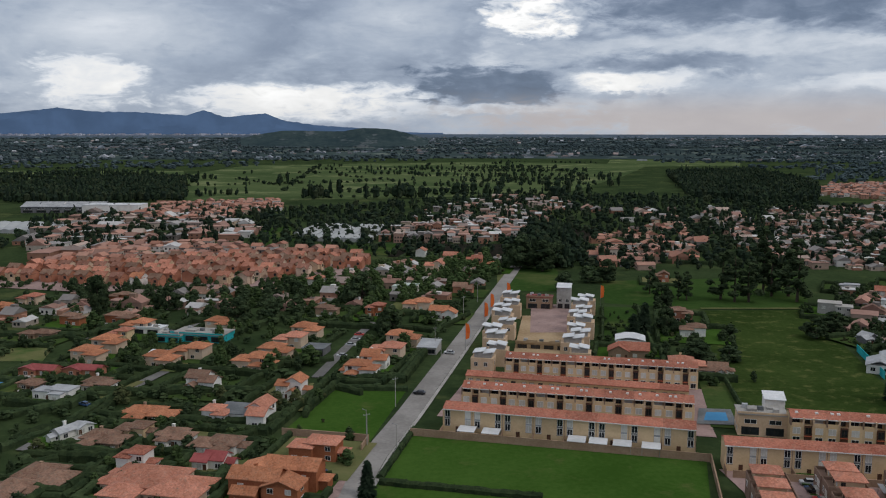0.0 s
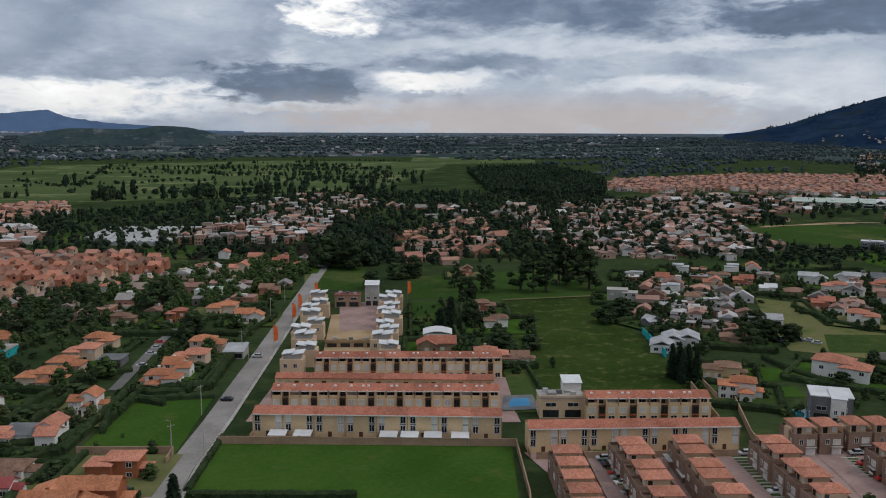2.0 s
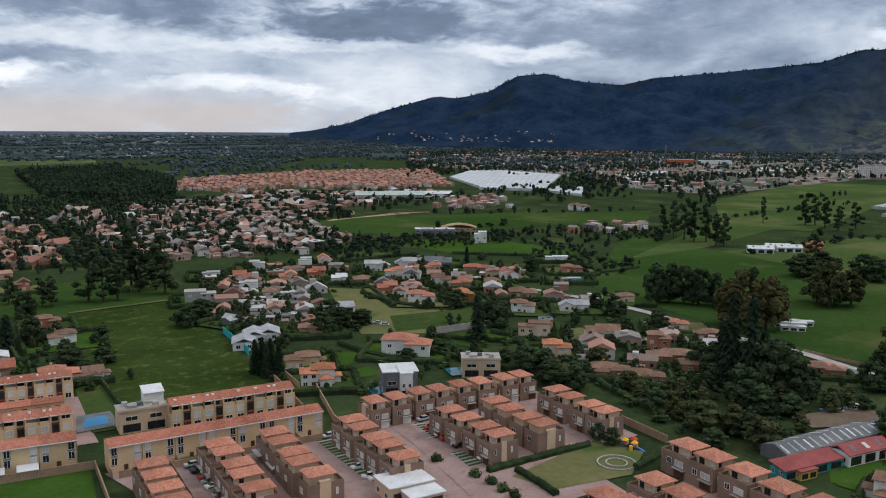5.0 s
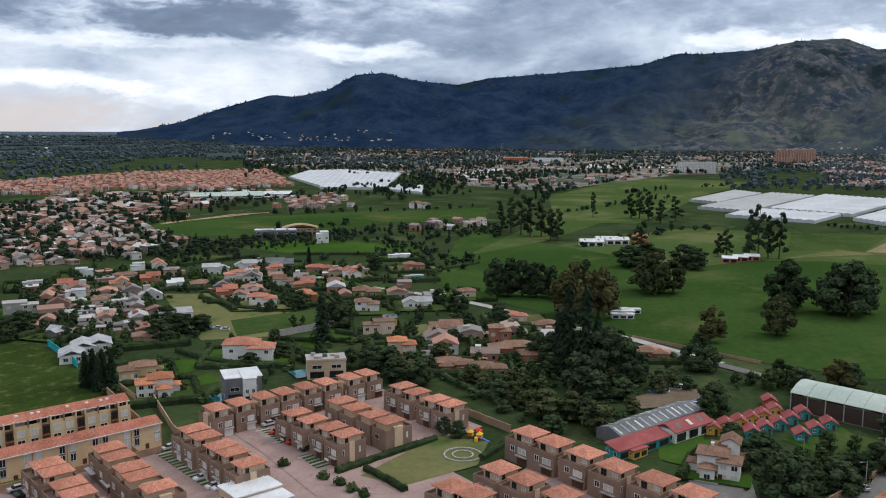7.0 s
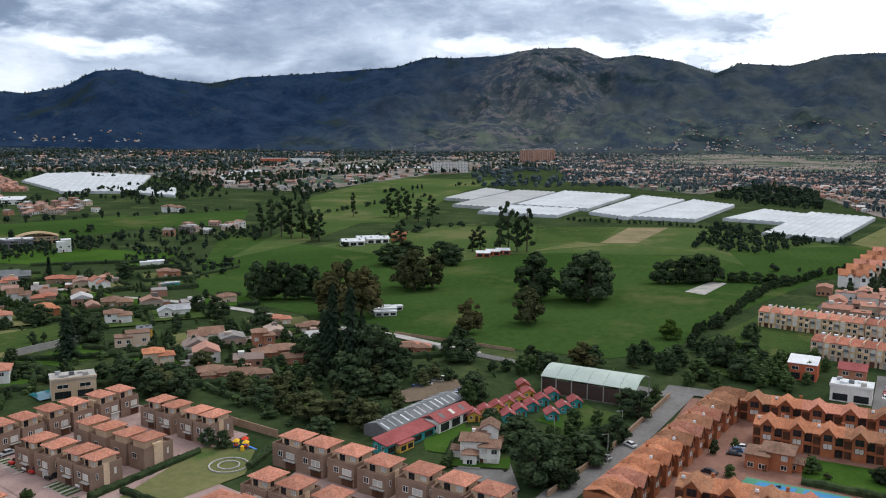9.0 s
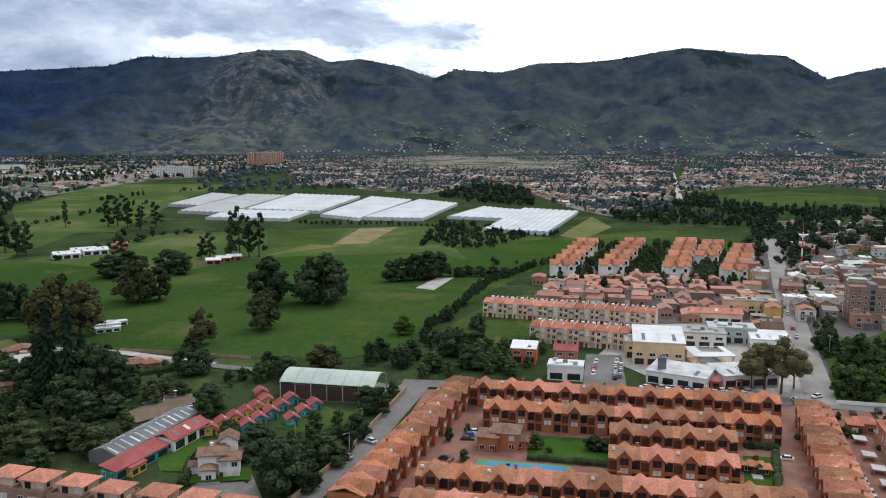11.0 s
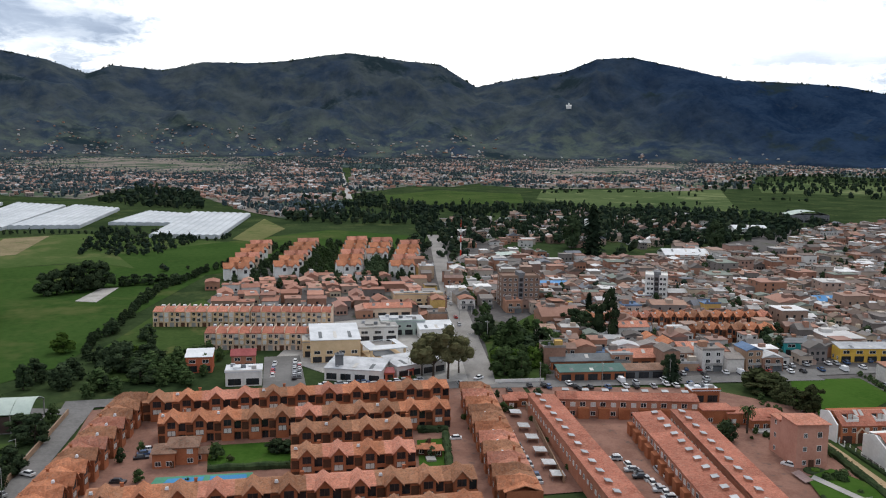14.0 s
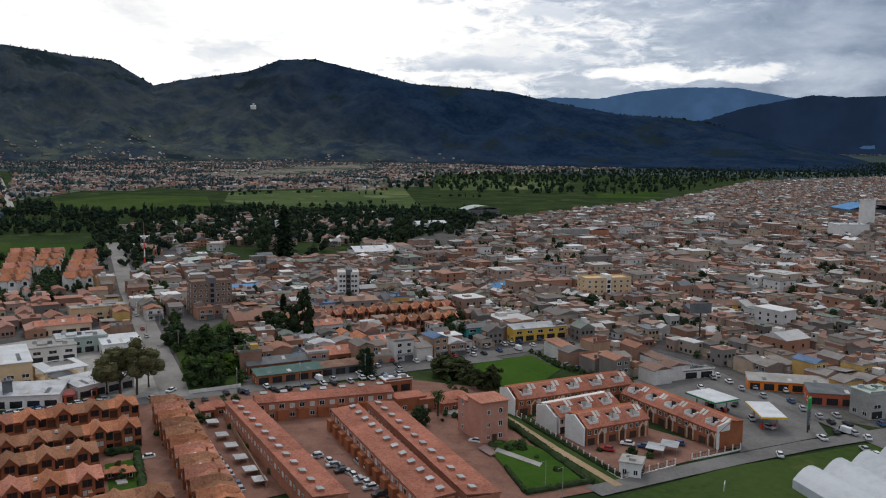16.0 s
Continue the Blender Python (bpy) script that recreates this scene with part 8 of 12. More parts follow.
quarter([(1377.2, -262.1), (2558.2, -511.1), (2899.8, -1020.8), (1976.9, -809.6), (1615.4, -524.9), (1644.0, -442.3)], 20, 16, -90, "rows of pale and brick houses", ((5, 9), (6, 11), (2.8, 5.5)))
quarter([(1663.4, -599.0), (2795.8, -1043.6), (3807.7, -2586.9), (1863.0, -1269.7), (1545.7, -882.4), (1524.9, -680.4)], 19, 17, -100, "brick town spread below the hills", ((5, 9), (6, 11), (2.8, 5.5)))
quarter([(1756.9, -964.4), (3341.7, -1891.4), (4074.9, -2824.3), (2856.4, -2594.6), (2470.3, -2943.1), (2207.2, -2284.1), (2098.4, -1602.4), (1519.8, -1145.1), (1414.1, -849.1)], 27, 18, -100, "far suburb below the hills", ((5, 9), (6, 11), (2.8, 5.5)))
far_houses("suburb", spots([(4064.1, -6126.1), (8116.6, -14365.6), (7248.1, -15625.8), (6950.3, -14964.7), (8278.3, -14273.0)], 60, 19, -120, 0.4, 0.5), "sheds and houses far down the valley", 19, ((10, 30), (10, 30), (4, 8)), hips=0.3)
far_houses("suburb", spots([(15784.8, -4805.4), (15475.2, -5724.4), (15371.5, -5997.4), (8907.5, -2820.4)], 60, 20, -100, 0.45, 0.5), "hillside houses", 20)
far_houses("suburb", spots([(-1931.8, 3753.3), (-845.2, 4534.3), (54.8, 5259.3), (1988.4, 7664.8), (3565.0, 13752.4), (-3773.9, 7344.0)], 120, 21, 0, 0.48, 0.5), "pale roofs scattered to the horizon", 21, ((12, 70), (8, 30), (4, 8)), hips=0.2, roof="roof_hazed", walls="roof_hazed")
far_houses("suburb", spots([(1195.4, 4603.0), (2387.6, 4643.1), (5551.2, 10812.0), (2747.9, 10597.5)], 130, 22, 0, 0.48, 0.5), "pale roofs scattered to the horizon", 22, ((12, 70), (8, 30), (4, 8)), hips=0.2, roof="roof_hazed", walls="roof_hazed")
far_houses("suburb", spots([(-1500.0, 2300.0), (-3400.0, 4300.0), (300.0, 4300.0), (1900.0, 3600.0), (1250.0, 2350.0), (100.0, 2800.0)], 62, 28, 0, 0.48, 0.5, belt=(0.0016, 0.003, 0.1)), "farm sheds and houses in hamlets over the plain", 28, ((10, 34), (8, 20), (3, 6)), hips=0.4, roof="roof_hazed", walls="roof_hazed")
far_houses("suburb", spots([(760.9, -657.0), (879.5, -1149.4), (1271.7, -2010.9), (1299.1, -2811.9), (1137.0, -2961.9), (371.3, -979.0), (366.9, -804.0), (445.6, -683.0), (451.3, -534.7), (502.1, -458.0), (586.1, -467.1)], 11.5, 23, -100, 0.28, 0.93, 12.5), "dense brick town spreading to the valley", 23, ((5, 9.5), (6, 12), (2.8, 8)), hips=0.42, roof="roof_town", annex=0.5)

quarter([(2126.1, 913.9), (3773.9, 1618.2), (4018.1, 101.4), (5177.6, -962.1), (6201.6, -4208.3), (3151.4, -2142.4), (2843.9, -1021.2), (3292.9, -612.6), (2921.0, 73.9), (2526.0, 633.6)], 25, 26, -95, "houses and trees at the mountain foot", ((6, 11), (7, 12), (3, 6)))
woods("woodland", spots([(2746.7, 1258.8), (4140.8, 1894.9), (11912.5, -8730.8), (4444.5, -3262.7)], 26, 67, 0, 0.5, 0.7), (7, 15), "trees along the mountain foot", 67, (0.8, 1.4), "wood_hazed")
far_houses("suburb", spots([(910.8, -284.6), (990.1, -443.5), (917.2, -629.0), (591.2, -408.2), (655.0, -367.8), (692.7, -256.7), (675.0, -221.4)], 17, 24, -100, 0.4, 0.6), "houses among dark trees behind the shops", 24, ((6, 12), (7, 12), (2.8, 6)), -100, roof="roof_town", annex=0.4)

far_houses("suburb", spots([(251.9, 814.0), (366.0, 958.9), (536.2, 1033.1), (604.2, 995.8), (335.9, 548.1), (287.4, 547.9), (242.9, 571.2), (225.4, 655.2)], 17, 25, 0, 0.4, 0.62), "mixed houses among gardens beyond the fields", 25, ((6, 12), (7, 12), (2.5, 4.6)), annex=0.5)
tall_clumps = []
for x, y in [(-180.2, 1139.9), (-174.8, 1159.4), (-164.4, 1140.0), (-72.2, 1160.3), (-60.7, 1160.4), (-52.1, 1141.0), (22.4, 1212.9), (34.5, 1246.3), (65.6, 1181.7), (-267.3, 1426.0), (160.3, 1270.7), (181.3, 1203.6), (195.7, 1203.7), (154.4, 1162.3), (278.6, 1402.4), (-97.4, 1140.6), (-37.7, 1160.6), (-155.4, 1211.3)]:
    tall_clumps += [(x + 9 * math.cos(j * 2.1), y + 9 * math.sin(j * 2.1)) for j in range(4)]
woods("tall_clumps", tall_clumps, (15, 25), "tall dark clumps of trees standing in the pasture", 66, (0.5, 0.8))

quarter([(1339.6, 1676.3), (2269.9, 2834.5), (3215.4, 2078.6), (4137.6, 1093.7), (2150.1, 567.2), (1655.7, 710.1), (1097.8, 666.7), (1098.3, 792.6), (1348.9, 1201.5)], 34, 27, -60, "scattered farms, sheds and houses below the mountain", ((7, 16), (8, 18), (3, 6)), 0.4)
woods("woodland", spots([(948.4, 1189.2), (2379.6, 2971.1), (4137.6, 1093.7), (2150.1, 567.2), (1655.7, 710.1), (1531.6, 742.1), (1048.9, 637.1), (1047.6, 756.2), (1199.3, 1068.7)], 19, 68, 0, 0.5, 0.9, belt=(0.004, 0.006, 0.04)), (7, 16), "tree belts below the mountain", 68, (0.6, 1.0))

woods("woodland", spots([(242.0, 590.0), (304.0, 770.0), (405.0, 801.0), (566.0, 1060.0), (800.0, 965.0), (731.0, 854.0), (541.0, 798.0), (498.0, 694.0), (448.0, 719.0), (400.0, 574.0), (361.0, 521.0), (245.0, 545.0)], 11.5, 36, 0, 0.5, 0.72), (4, 11), "garden trees crowding round village houses", 36, (0.8, 1.3))
# lavender greys: haze painted into the city's walls and roofs
mat("city_hazed", (0.42, 0.44, 0.5), (0.5, 0.52, 0.58), 0.9, 0.02, 0.4, palette=[(0.42, 0.43, 0.50), (0.30, 0.32, 0.40), (0.56, 0.56, 0.62), (0.40, 0.37, 0.41)], island=True)
far_houses("city_edge", spots([(-7600.0, 11600.0), (-5600.0, 12600.0), (-3000.0, 13600.0), (-1500.0, 14400.0), (-1900.0, 15800.0), (-5200.0, 14800.0), (-8600.0, 13000.0)], 120, 29, 0, 0.5, 0.42), "hazy city at the foot of the far mountains", 29, ((25, 80), (20, 60), (10, 45)), hips=0.0, roof="city_hazed", walls="city_hazed")

# near town, house by house
TOWN_NEAR = [(307.3, -142.7), (447.4, -194.9), (558.4, -315.4), (613.3, -425.4), (507.2, -462.7), (455.9, -540.2), (445.6, -683.0), (366.9, -804.0), (200.3, -492.2), (126.4, -316.3), (151.3, -305.4), (182.8, -304.1), (209.4, -306.7), (232.7, -308.5), (260.9, -303.2), (279.4, -277.2), (283.2, -220.2)]
homes = sorted(spots(TOWN_NEAR, 8.8, 31, -102, 0.26, 0.93, 10.4), key=lambda p: math.hypot(*p))
HOMES = homes

# ---- woods ----
woods("woodland", spots([(-925.6, 1704.3), (-710.1, 1845.8), (-355.2, 1520.7), (-272.8, 1199.7), (-425.4, 1100.9), (-590.0, 1082.0)], 13, 33, 0, 0.5, 0.8, belt=(0.004, 0.008, -0.1)), (8, 16), "dark wood and tree belts behind the far houses", 33, (0.6, 1.0))
woods("woodland", spots([(-625.6, 1207.1), (-653.5, 1588.0), (-455.1, 1519.4), (-330.9, 1101.6), (-440.5, 1049.5), (-552.7, 1065.1)], 9, 41, 0, 0.45), (11, 18), "dense dark belt of eucalyptus and pine", 41, (0.5, 0.8))
woods("woodland", spots([(331.6, 1163.8), (460.6, 1766.0), (670.4, 1864.5), (613.3, 1405.9), (473.0, 1073.3), (381.6, 1055.9)], 9, 42, 0, 0.45), (12, 19), "dense dark plantation", 42, (0.5, 0.8))
woods("woodland", spots([(-1295.6, 1999.9), (-3310.2, 5128.8), (70.9, 6814.1), (3994.5, 7776.5), (7115.5, 7950.3), (4215.2, 4704.7), (1536.6, 2394.3), (728.0, 1407.1), (662.8, 1532.1), (492.2, 1887.6), (643.1, 2602.8), (27.6, 2640.7), (-640.4, 2009.7)], 44, 43, 0, 0.5, 0.9, 30, belt=(0.0012, 0.0042, 0.05)), (8, 15), "hedgerow and shelterbelt trees over the plain", 43, (1.3, 2.8), "wood_hazed")
woods("woodland", spots([(-2883.2, 4465.7), (-7444.0, 11549.2), (127.1, 12230.6), (8065.9, 15715.7), (10999.0, 12299.3), (6383.5, 7131.1), (2757.3, 5364.1), (47.6, 4564.3)], 120, 44, 0, 0.5, 0.9, 80, belt=(0.0006, 0.002, 0.0)), (12, 20), "far tree belts merging towards the horizon", 44, (3.0, 7.0), "wood_hazed")
woods("woodland", spots([(-266.8, 1139.2), (181.3, 1214.3), (369.5, 1720.5), (180.7, 2370.6), (-315.7, 2140.5)], 15, 45, 0, 0.5, 0.9, belt=(0.0028, 0.011, 0.24)), (5, 14), "parkland trees dotted over pasture", 45)
woods("woodland", spots([(-341.0, 652.4), (-414.2, 861.9), (-301.9, 1003.8), (-173.5, 955.1), (-59.5, 1069.0), (66.0, 1161.5), (181.3, 1214.3), (458.7, 1056.5), (498.7, 959.9), (299.5, 571.5), (170.7, 547.4), (93.7, 547.1), (44.2, 570.4), (-33.4, 595.6), (-123.7, 653.5), (-242.6, 622.4)], 11.5, 46, 0, 0.5, 0.85), (5, 12), "garden trees between the far houses", 46)
woods("woodland", spots([(44.2, 570.4), (84.2, 813.0), (109.1, 725.5), (97.7, 570.6), (79.1, 547.1)], 8, 47, 0, 0.45, 0.9), (10, 17), "dark grove behind the road", 47, (0.6, 0.9))
woods("woodland", spots([(638.8, 1453.2), (788.3, 1820.8), (2263.8, 3524.1), (3231.5, 2795.0), (3880.9, 1543.2), (2282.9, 905.1), (1877.4, 1247.7), (1512.4, 1341.1), (1026.3, 1598.9)], 30, 48, 0, 0.5, 0.9, belt=(0.002, 0.004, 0.0)), (9, 18), "tree belts at the mountain foot", 48, (0.8, 1.5), "wood_hazed")
woods("woodland", spots([(351.3, 548.9), (418.5, 583.8), (455.9, 554.3), (545.3, 535.5), (642.1, 517.6), (646.3, 456.2), (490.1, 399.5), (484.9, 475.9), (444.0, 539.9), (379.9, 487.8), (324.2, 465.3)], 13, 49, 0, 0.5, 0.8), (4, 9), "leafy hedgerows round fields", 49)
woods("thicket", spots([(269.6, 474.2), (351.3, 548.9), (430.0, 599.7), (455.9, 554.3), (551.5, 541.7), (654.3, 520.6), (666.1, 451.8), (478.3, 341.0), (402.6, 319.0), (436.4, 374.8), (421.0, 412.9), (366.3, 470.4)], 8, 69, 0, 0.5, 0.85, belt=(0.012, 0.012, 0.0)), (2, 7), "scrub, hedges and small trees round the fields", 69, (0.8, 1.4))
woods("woodland", spots([(872.9, 772.8), (1339.0, 1156.4), (1329.7, 968.2), (1043.1, 709.9), (895.2, 546.4), (1282.7, 764.1), (1516.8, 1034.4)], 26, 50, 0, 0.5, 0.7), (8, 16), "trees among greenhouses", 50)
woods("woodland", spots([(340.4, 753.2), (456.8, 713.0), (531.5, 741.1), (859.7, 845.5), (804.5, 712.1), (960.5, 707.6), (1437.2, 1089.0), (737.7, 873.4), (493.6, 770.2)], 18, 51, 0, 0.5, 0.6), (6, 13), "trees between village and fields", 51)
woods("woodland", spots([(908.7, -173.6), (1311.0, -263.0), (1178.2, -326.0), (1034.4, -374.0), (990.1, -443.5), (917.2, -629.0), (620.8, -428.3), (690.9, -387.6), (731.9, -271.0), (675.0, -221.4), (597.4, -187.9), (879.8, -250.4)], 11, 52, 0, 0.5, 0.75, belt=(0.008, 0.012, -0.12)), (4, 14), "dark wooded belt behind the shops", 52, (0.6, 1.0))
woods("woodland", spots([(697.2, 76.5), (875.4, 67.7), (848.7, 21.8), (776.1, -20.7), (679.0, 17.5)], 9, 53, 0, 0.45, 0.85), (5, 9), "thicket before the greenhouses", 53)
woods("woodland", spots([(1282.1, 106.8), (1584.1, 40.3), (1358.1, -45.0), (1104.7, -29.4), (1175.7, 60.4)], 16, 54, 0, 0.45, 0.85), (9, 17), "dark trees at the town's edge", 54)
woods("woodland", spots([(1473.4, -965.2), (2105.0, -1585.6), (2283.6, -2975.0), (2715.4, -5862.6), (1325.8, -2869.4), (1443.9, -2252.9), (1040.2, -1358.3), (1135.8, -1177.0), (1313.4, -1045.1)], 30, 56, 0, 0.5, 0.6), (8, 17), "dark tree lines beyond the town", 56)
woods("woodland", spots([(1021.1, -613.0), (870.6, -751.5), (719.9, -655.7), (671.7, -506.6), (677.5, -406.5), (710.9, -354.7), (952.9, -491.2)], 13, 57, 0, 0.5, 0.7), (8, 15), "dark trees at the town's edge", 57)
woods("woodland", spots([(1459.7, 385.3), (3340.4, 877.5), (3697.8, 93.4), (3854.6, -716.7), (1027.8, -192.6), (1009.9, -120.8), (1357.4, -36.1), (1491.7, 95.5)], 19, 38, 0, 0.5, 0.4, belt=(0.005, 0.007, 0.0)), (6, 11), "trees in clumps between the town roofs", 38, (0.7, 1.1), "wood_hazed")
woods("woodland", spots([(2553.6, -492.8), (4664.7, -898.6), (5915.8, -4014.8), (3075.7, -2091.0)], 26, 37, 0, 0.5, 0.4), (7, 13), "dark trees between houses at the mountain foot", 37, (0.7, 1.1), "wood_hazed")
woods("woodland", spots([(876.6, -281.4), (1080.7, -354.7), (1114.8, -537.3), (964.5, -545.5), (958.4, -652.6), (824.5, -632.2), (673.1, -523.6), (639.9, -396.6), (560.8, -299.3), (627.0, -303.2), (736.7, -286.1)], 11, 59, 0, 0.5, 0.45, belt=(0.006, 0.008, -0.1)), (9, 16), "dark wooded belt between town and pasture", 59, (0.6, 1.0))
woods("woodland", spots([(1074.1, -124.9), (1243.8, -165.3), (1334.0, -231.2), (1289.7, -311.9), (1149.0, -346.1), (892.0, -272.6), (890.9, -203.9), (905.0, -150.9), (950.0, -115.0)], 11, 39, 0, 0.5, 0.8, belt=(0.007, 0.01, -0.12)), (6, 15), "dense dark wood closing the end of the avenue", 39, (0.7, 1.1))
woods("woodland", [q for q in spots([(879.9, -245.0), (895.0, -306.5), (720.0, -262.0), (591.7, -204.5), (590.0, -172.0), (732.2, -200.0)], 9, 35, 0, 0.5, 0.75) if off_road(*q, 2)], (5, 13), "dark trees on both sides of the avenue", 35, (0.7, 1.1))
woods("woodland", spots([(2219.6, 823.6), (2618.3, 656.7), (1481.3, 189.0), (1420.0, 270.0), (1389.8, 350.0), (1311.2, 488.4)], 26, 34, 0, 0.5, 0.8, belt=(0.003, 0.006, 0.0)), (9, 17), "broken belts of trees behind the greenhouses", 34, (0.8, 1.3), "wood_hazed")
woods("woodland", spots([(692.7, -545.5), (729.6, -618.1), (603.4, -691.6), (462.3, -532.0), (441.9, -423.5), (519.2, -441.5)], 17, 55, 0, 0.5, 0.5), (7, 12), "dark trees standing between town blocks", 55, (0.6, 1.0))
woods("woodland", spots([(464.3, -206.3), (556.0, -315.8), (458.8, -367.7), (356.0, -323.4), (321.4, -259.2), (397.8, -193.2)], 20, 40, 0, 0.5, 0.5), (6, 11), "yard trees standing between town blocks", 40, (0.6, 1.0))
woods("woodland", spots([(558.4, -315.4), (649.3, -450.3), (719.9, -655.7), (578.6, -884.6), (415.7, -909.1), (175.7, -392.2), (231.1, -314.4), (332.2, -303.8)], 22, 58, 0, 0.5, 0.4), (4, 9), "street and yard trees in the town", 58)

# trees along the mountain crest, and houses on the lower slopes
rng = random.Random(77)
crest = []
for k in range(1500):
    az = rng.uniform(33, 146)
    if noise.noise((az * 1.7, 3.0, 0)) > -0.05:
        x, y, z = slope(az, rng.uniform(0.97, 1.0), SKYLINE, RANGE_FOOT, 4420, 500, 1.0, 0)
        crest.append((x, y, z - 3, 0.75))
woods("mountain_trees", crest, (9, 20), "trees standing along the mountain crest", 61, (0.5, 1.0))
homes = []
for az0, az1, el0, el1, n in ((81, 95, -1.1, 0.8, 420), (95, 104, -1.1, 0.0, 200), (104.5, 111, -1.1, 0.5, 220), (111, 130, -1.1, -0.6, 60), (36, 49, -0.8, -0.1, 110), (76, 82, -1.1, -0.7, 30)):
    for k in range(n):
        az = rng.uniform(az0, az1)
        el = el0 + (el1 - el0) * rng.random() ** 2.2
        if noise.noise((az * 0.9, el * 2.2, 8.0)) > -0.02:
            homes.append((*on_hill(az, el), 0.7))
far_houses("hill_village", homes, "small pale houses scattered up the lower slopes", 63, ((6, 13), (6, 14), (3, 6)), -90, "roof_hill")
x, y, z = on_hill(115.5, 2.2)
church = thing("hill_church", "white hilltop church with a small tower", "church")
church.location = (x, y, z - 1)
church.scale = (0.75, 0.75, 0.75)
church.rotation_euler[2] = radians(-115)
part("nave", Mb().box(-16, -9, -6, 16, 9, 12).gable(-16, -9, 16, 9, 12, 6, "x", 0, 0), "white_wall", church)
part("tower", Mb().box(-4, -12, -6, 4, -9.01, 24).hip(-4, -12, 4, -9, 24, 5, 0, 0.5), "white_wall", church)

# hedgerows across the pastures
rows_of_trees = []
for a, c in ([(-418.2, 1395.2), (-84.5, 1523.6)], [(-420.0, 1800.8), (275.5, 1937.8)], [(-237.8, 1267.0), (-315.7, 2140.5)], [(-64.5, 1160.4), (-36.3, 2287.9)], [(76.3, 1202.7), (187.1, 2455.3)], [(181.3, 1270.9), (314.3, 2023.9)], [(-382.0, 1591.2), (-261.9, 1396.8)], [(-168.9, 1140.0), (174.8, 1225.2)], [(-1034.3, 2003.8), (-592.3, 1981.2)], [(124.7, 2498.7), (562.4, 2337.0)], [(-207.8, 1713.2), (14.7, 1399.7)], [(803.1, 477.4), (1235.2, 472.6)], [(1085.6, 570.8), (1504.8, 486.9)], [(1048.9, 637.1), (1531.6, 742.1)], [(750.7, 309.9), (799.8, 223.5)], [(588.9, 696.6), (819.9, 576.8)], [(493.4, 584.8), (592.9, 562.5)], [(576.1, 322.7), (750.7, 309.9)], [(603.2, 15.6), (623.3, -75.1)], [(1500.7, -680.7), (1140.6, -984.0)], [(1408.5, -618.7), (1424.3, -972.5)], [(1089.7, -479.8), (1101.7, -754.0)]):
    rows_of_trees += [q for q in line_spots([a, c], 14, int(a[0]), 0.35) if noise.noise((q[0] * 0.01, q[1] * 0.01, 0)) > -0.15]
woods("hedgerow", rows_of_trees, (4, 10), "broken hedgerow trees between pastures", 65, (0.9, 1.6))

# ---- building site with white-roofed houses ----
for f in range(9):
    k = f / 8
    a, c = (17.6, 309.0) , (34.3, 422.4)
    put("site_house", make_site_house, a[0] + (c[0] - a[0]) * k + (-2.6, 1.8, -0.6)[f % 3], a[1] + (c[1] - a[1]) * k, -12 + (0, 180, 0, 180)[f % 4], (1.0, 0.93, 1.06)[f % 3])
    a, c = (50.8, 317.5) , (69.7, 416.6)
    put("site_house", make_site_house, a[0] + (c[0] - a[0]) * k + (1.6, -2.0, 0.4, -1.0)[f % 4], a[1] + (c[1] - a[1]) * k, -12 + (180, 0, 0, 180)[f % 4], (0.95, 1.06, 1.0)[f % 3])
shop(*(62.1, 430.9), -12, 7, 7, 11, "concrete", "white_metal", "shed", "unfinished concrete tower on the building site", "unfinished_tower", "building")
shop(*(49.6, 430.9), -12, 13, 7, 6, "garden_wall", "maroon_metal", "flat", "low gatehouse on the building site", "gatehouse", "building")
for x, y in [(33.3, 438.0), (23.1, 408.0), (19.1, 386.3), (9.3, 343.3), (80.7, 431.0)]:
    put("banner", make_flag, x, y, -12)
shop(*(41.4, 347.1), -12, 22, 3, 2.6, "soil", "soil", "flat", "raw earth foundation wall on the site", "foundation", "building")

# ---- club house, court and gardens near the terraces ----
shop(*(95.7, 248.1), -12, 14, 8, 6.5, "tan_wall", "concrete", "flat", "tan club house with open terraces", "club_house", "club house")
shop(*(103.3, 258.3), -12, 6, 5, 7.5, "white_wall", "white_metal", "shed", "white tower of the club house", "club_tower", "club house")
flat("sports_court", [(83.4, 269.2), (93.4, 268.0), (90.6, 253.0), (78.4, 254.2)], "slate_metal", 0.16, "green hard court behind the terraces", "court")
flat("court_area", [(84.7, 265.3), (90.7, 264.7), (89.0, 256.7), (81.4, 257.2)], "court_blue", 0.2, "blue playing area of the court", "court")
hedge([(-16.2, 209.6), (24.6, 200.5)], 1.6, 2.0, "long dark hedge across the lawn")
hedge([(-8.7, 249.4), (-16.4, 212.1)], 1.6, 1.6)
hedge([(-38.8, 290.5), (-12.2, 289.2)], 2.0, 1.6)
hedge([(102.2, 301.0), (97.3, 269.2)], 2.2, 1.2)
hedge([(81.8, 431.0), (67.8, 354.8)], 2.0, 1.4)
hedge([(99.8, 431.1), (85.8, 336.4)], 2.0, 1.6)
villa(*(74.5, 334.6), -12, "garden_wall", "red_tile", 16, 10, 4.0, "gable", 4, 1)
shop(*(79.1, 352.9), -12, 12, 10, 3.5, "white_wall", "white_metal", "arch", "white domed marquee beside a villa", "marquee", "tent")
villa(*(113.2, 398.3), -12, "pink_brick", "brown_tile", 10, 9, 6, "hip", 3, 2)
villa(*(110.4, 370.1), -12, "white_wall", "brown_tile", 11, 9, 4.5, "hip", 3, 1)
villa(*(91.5, 312.0), -12, "cream_wall", "salmon_tile", 13, 9, 5, "hip", 3, 0)
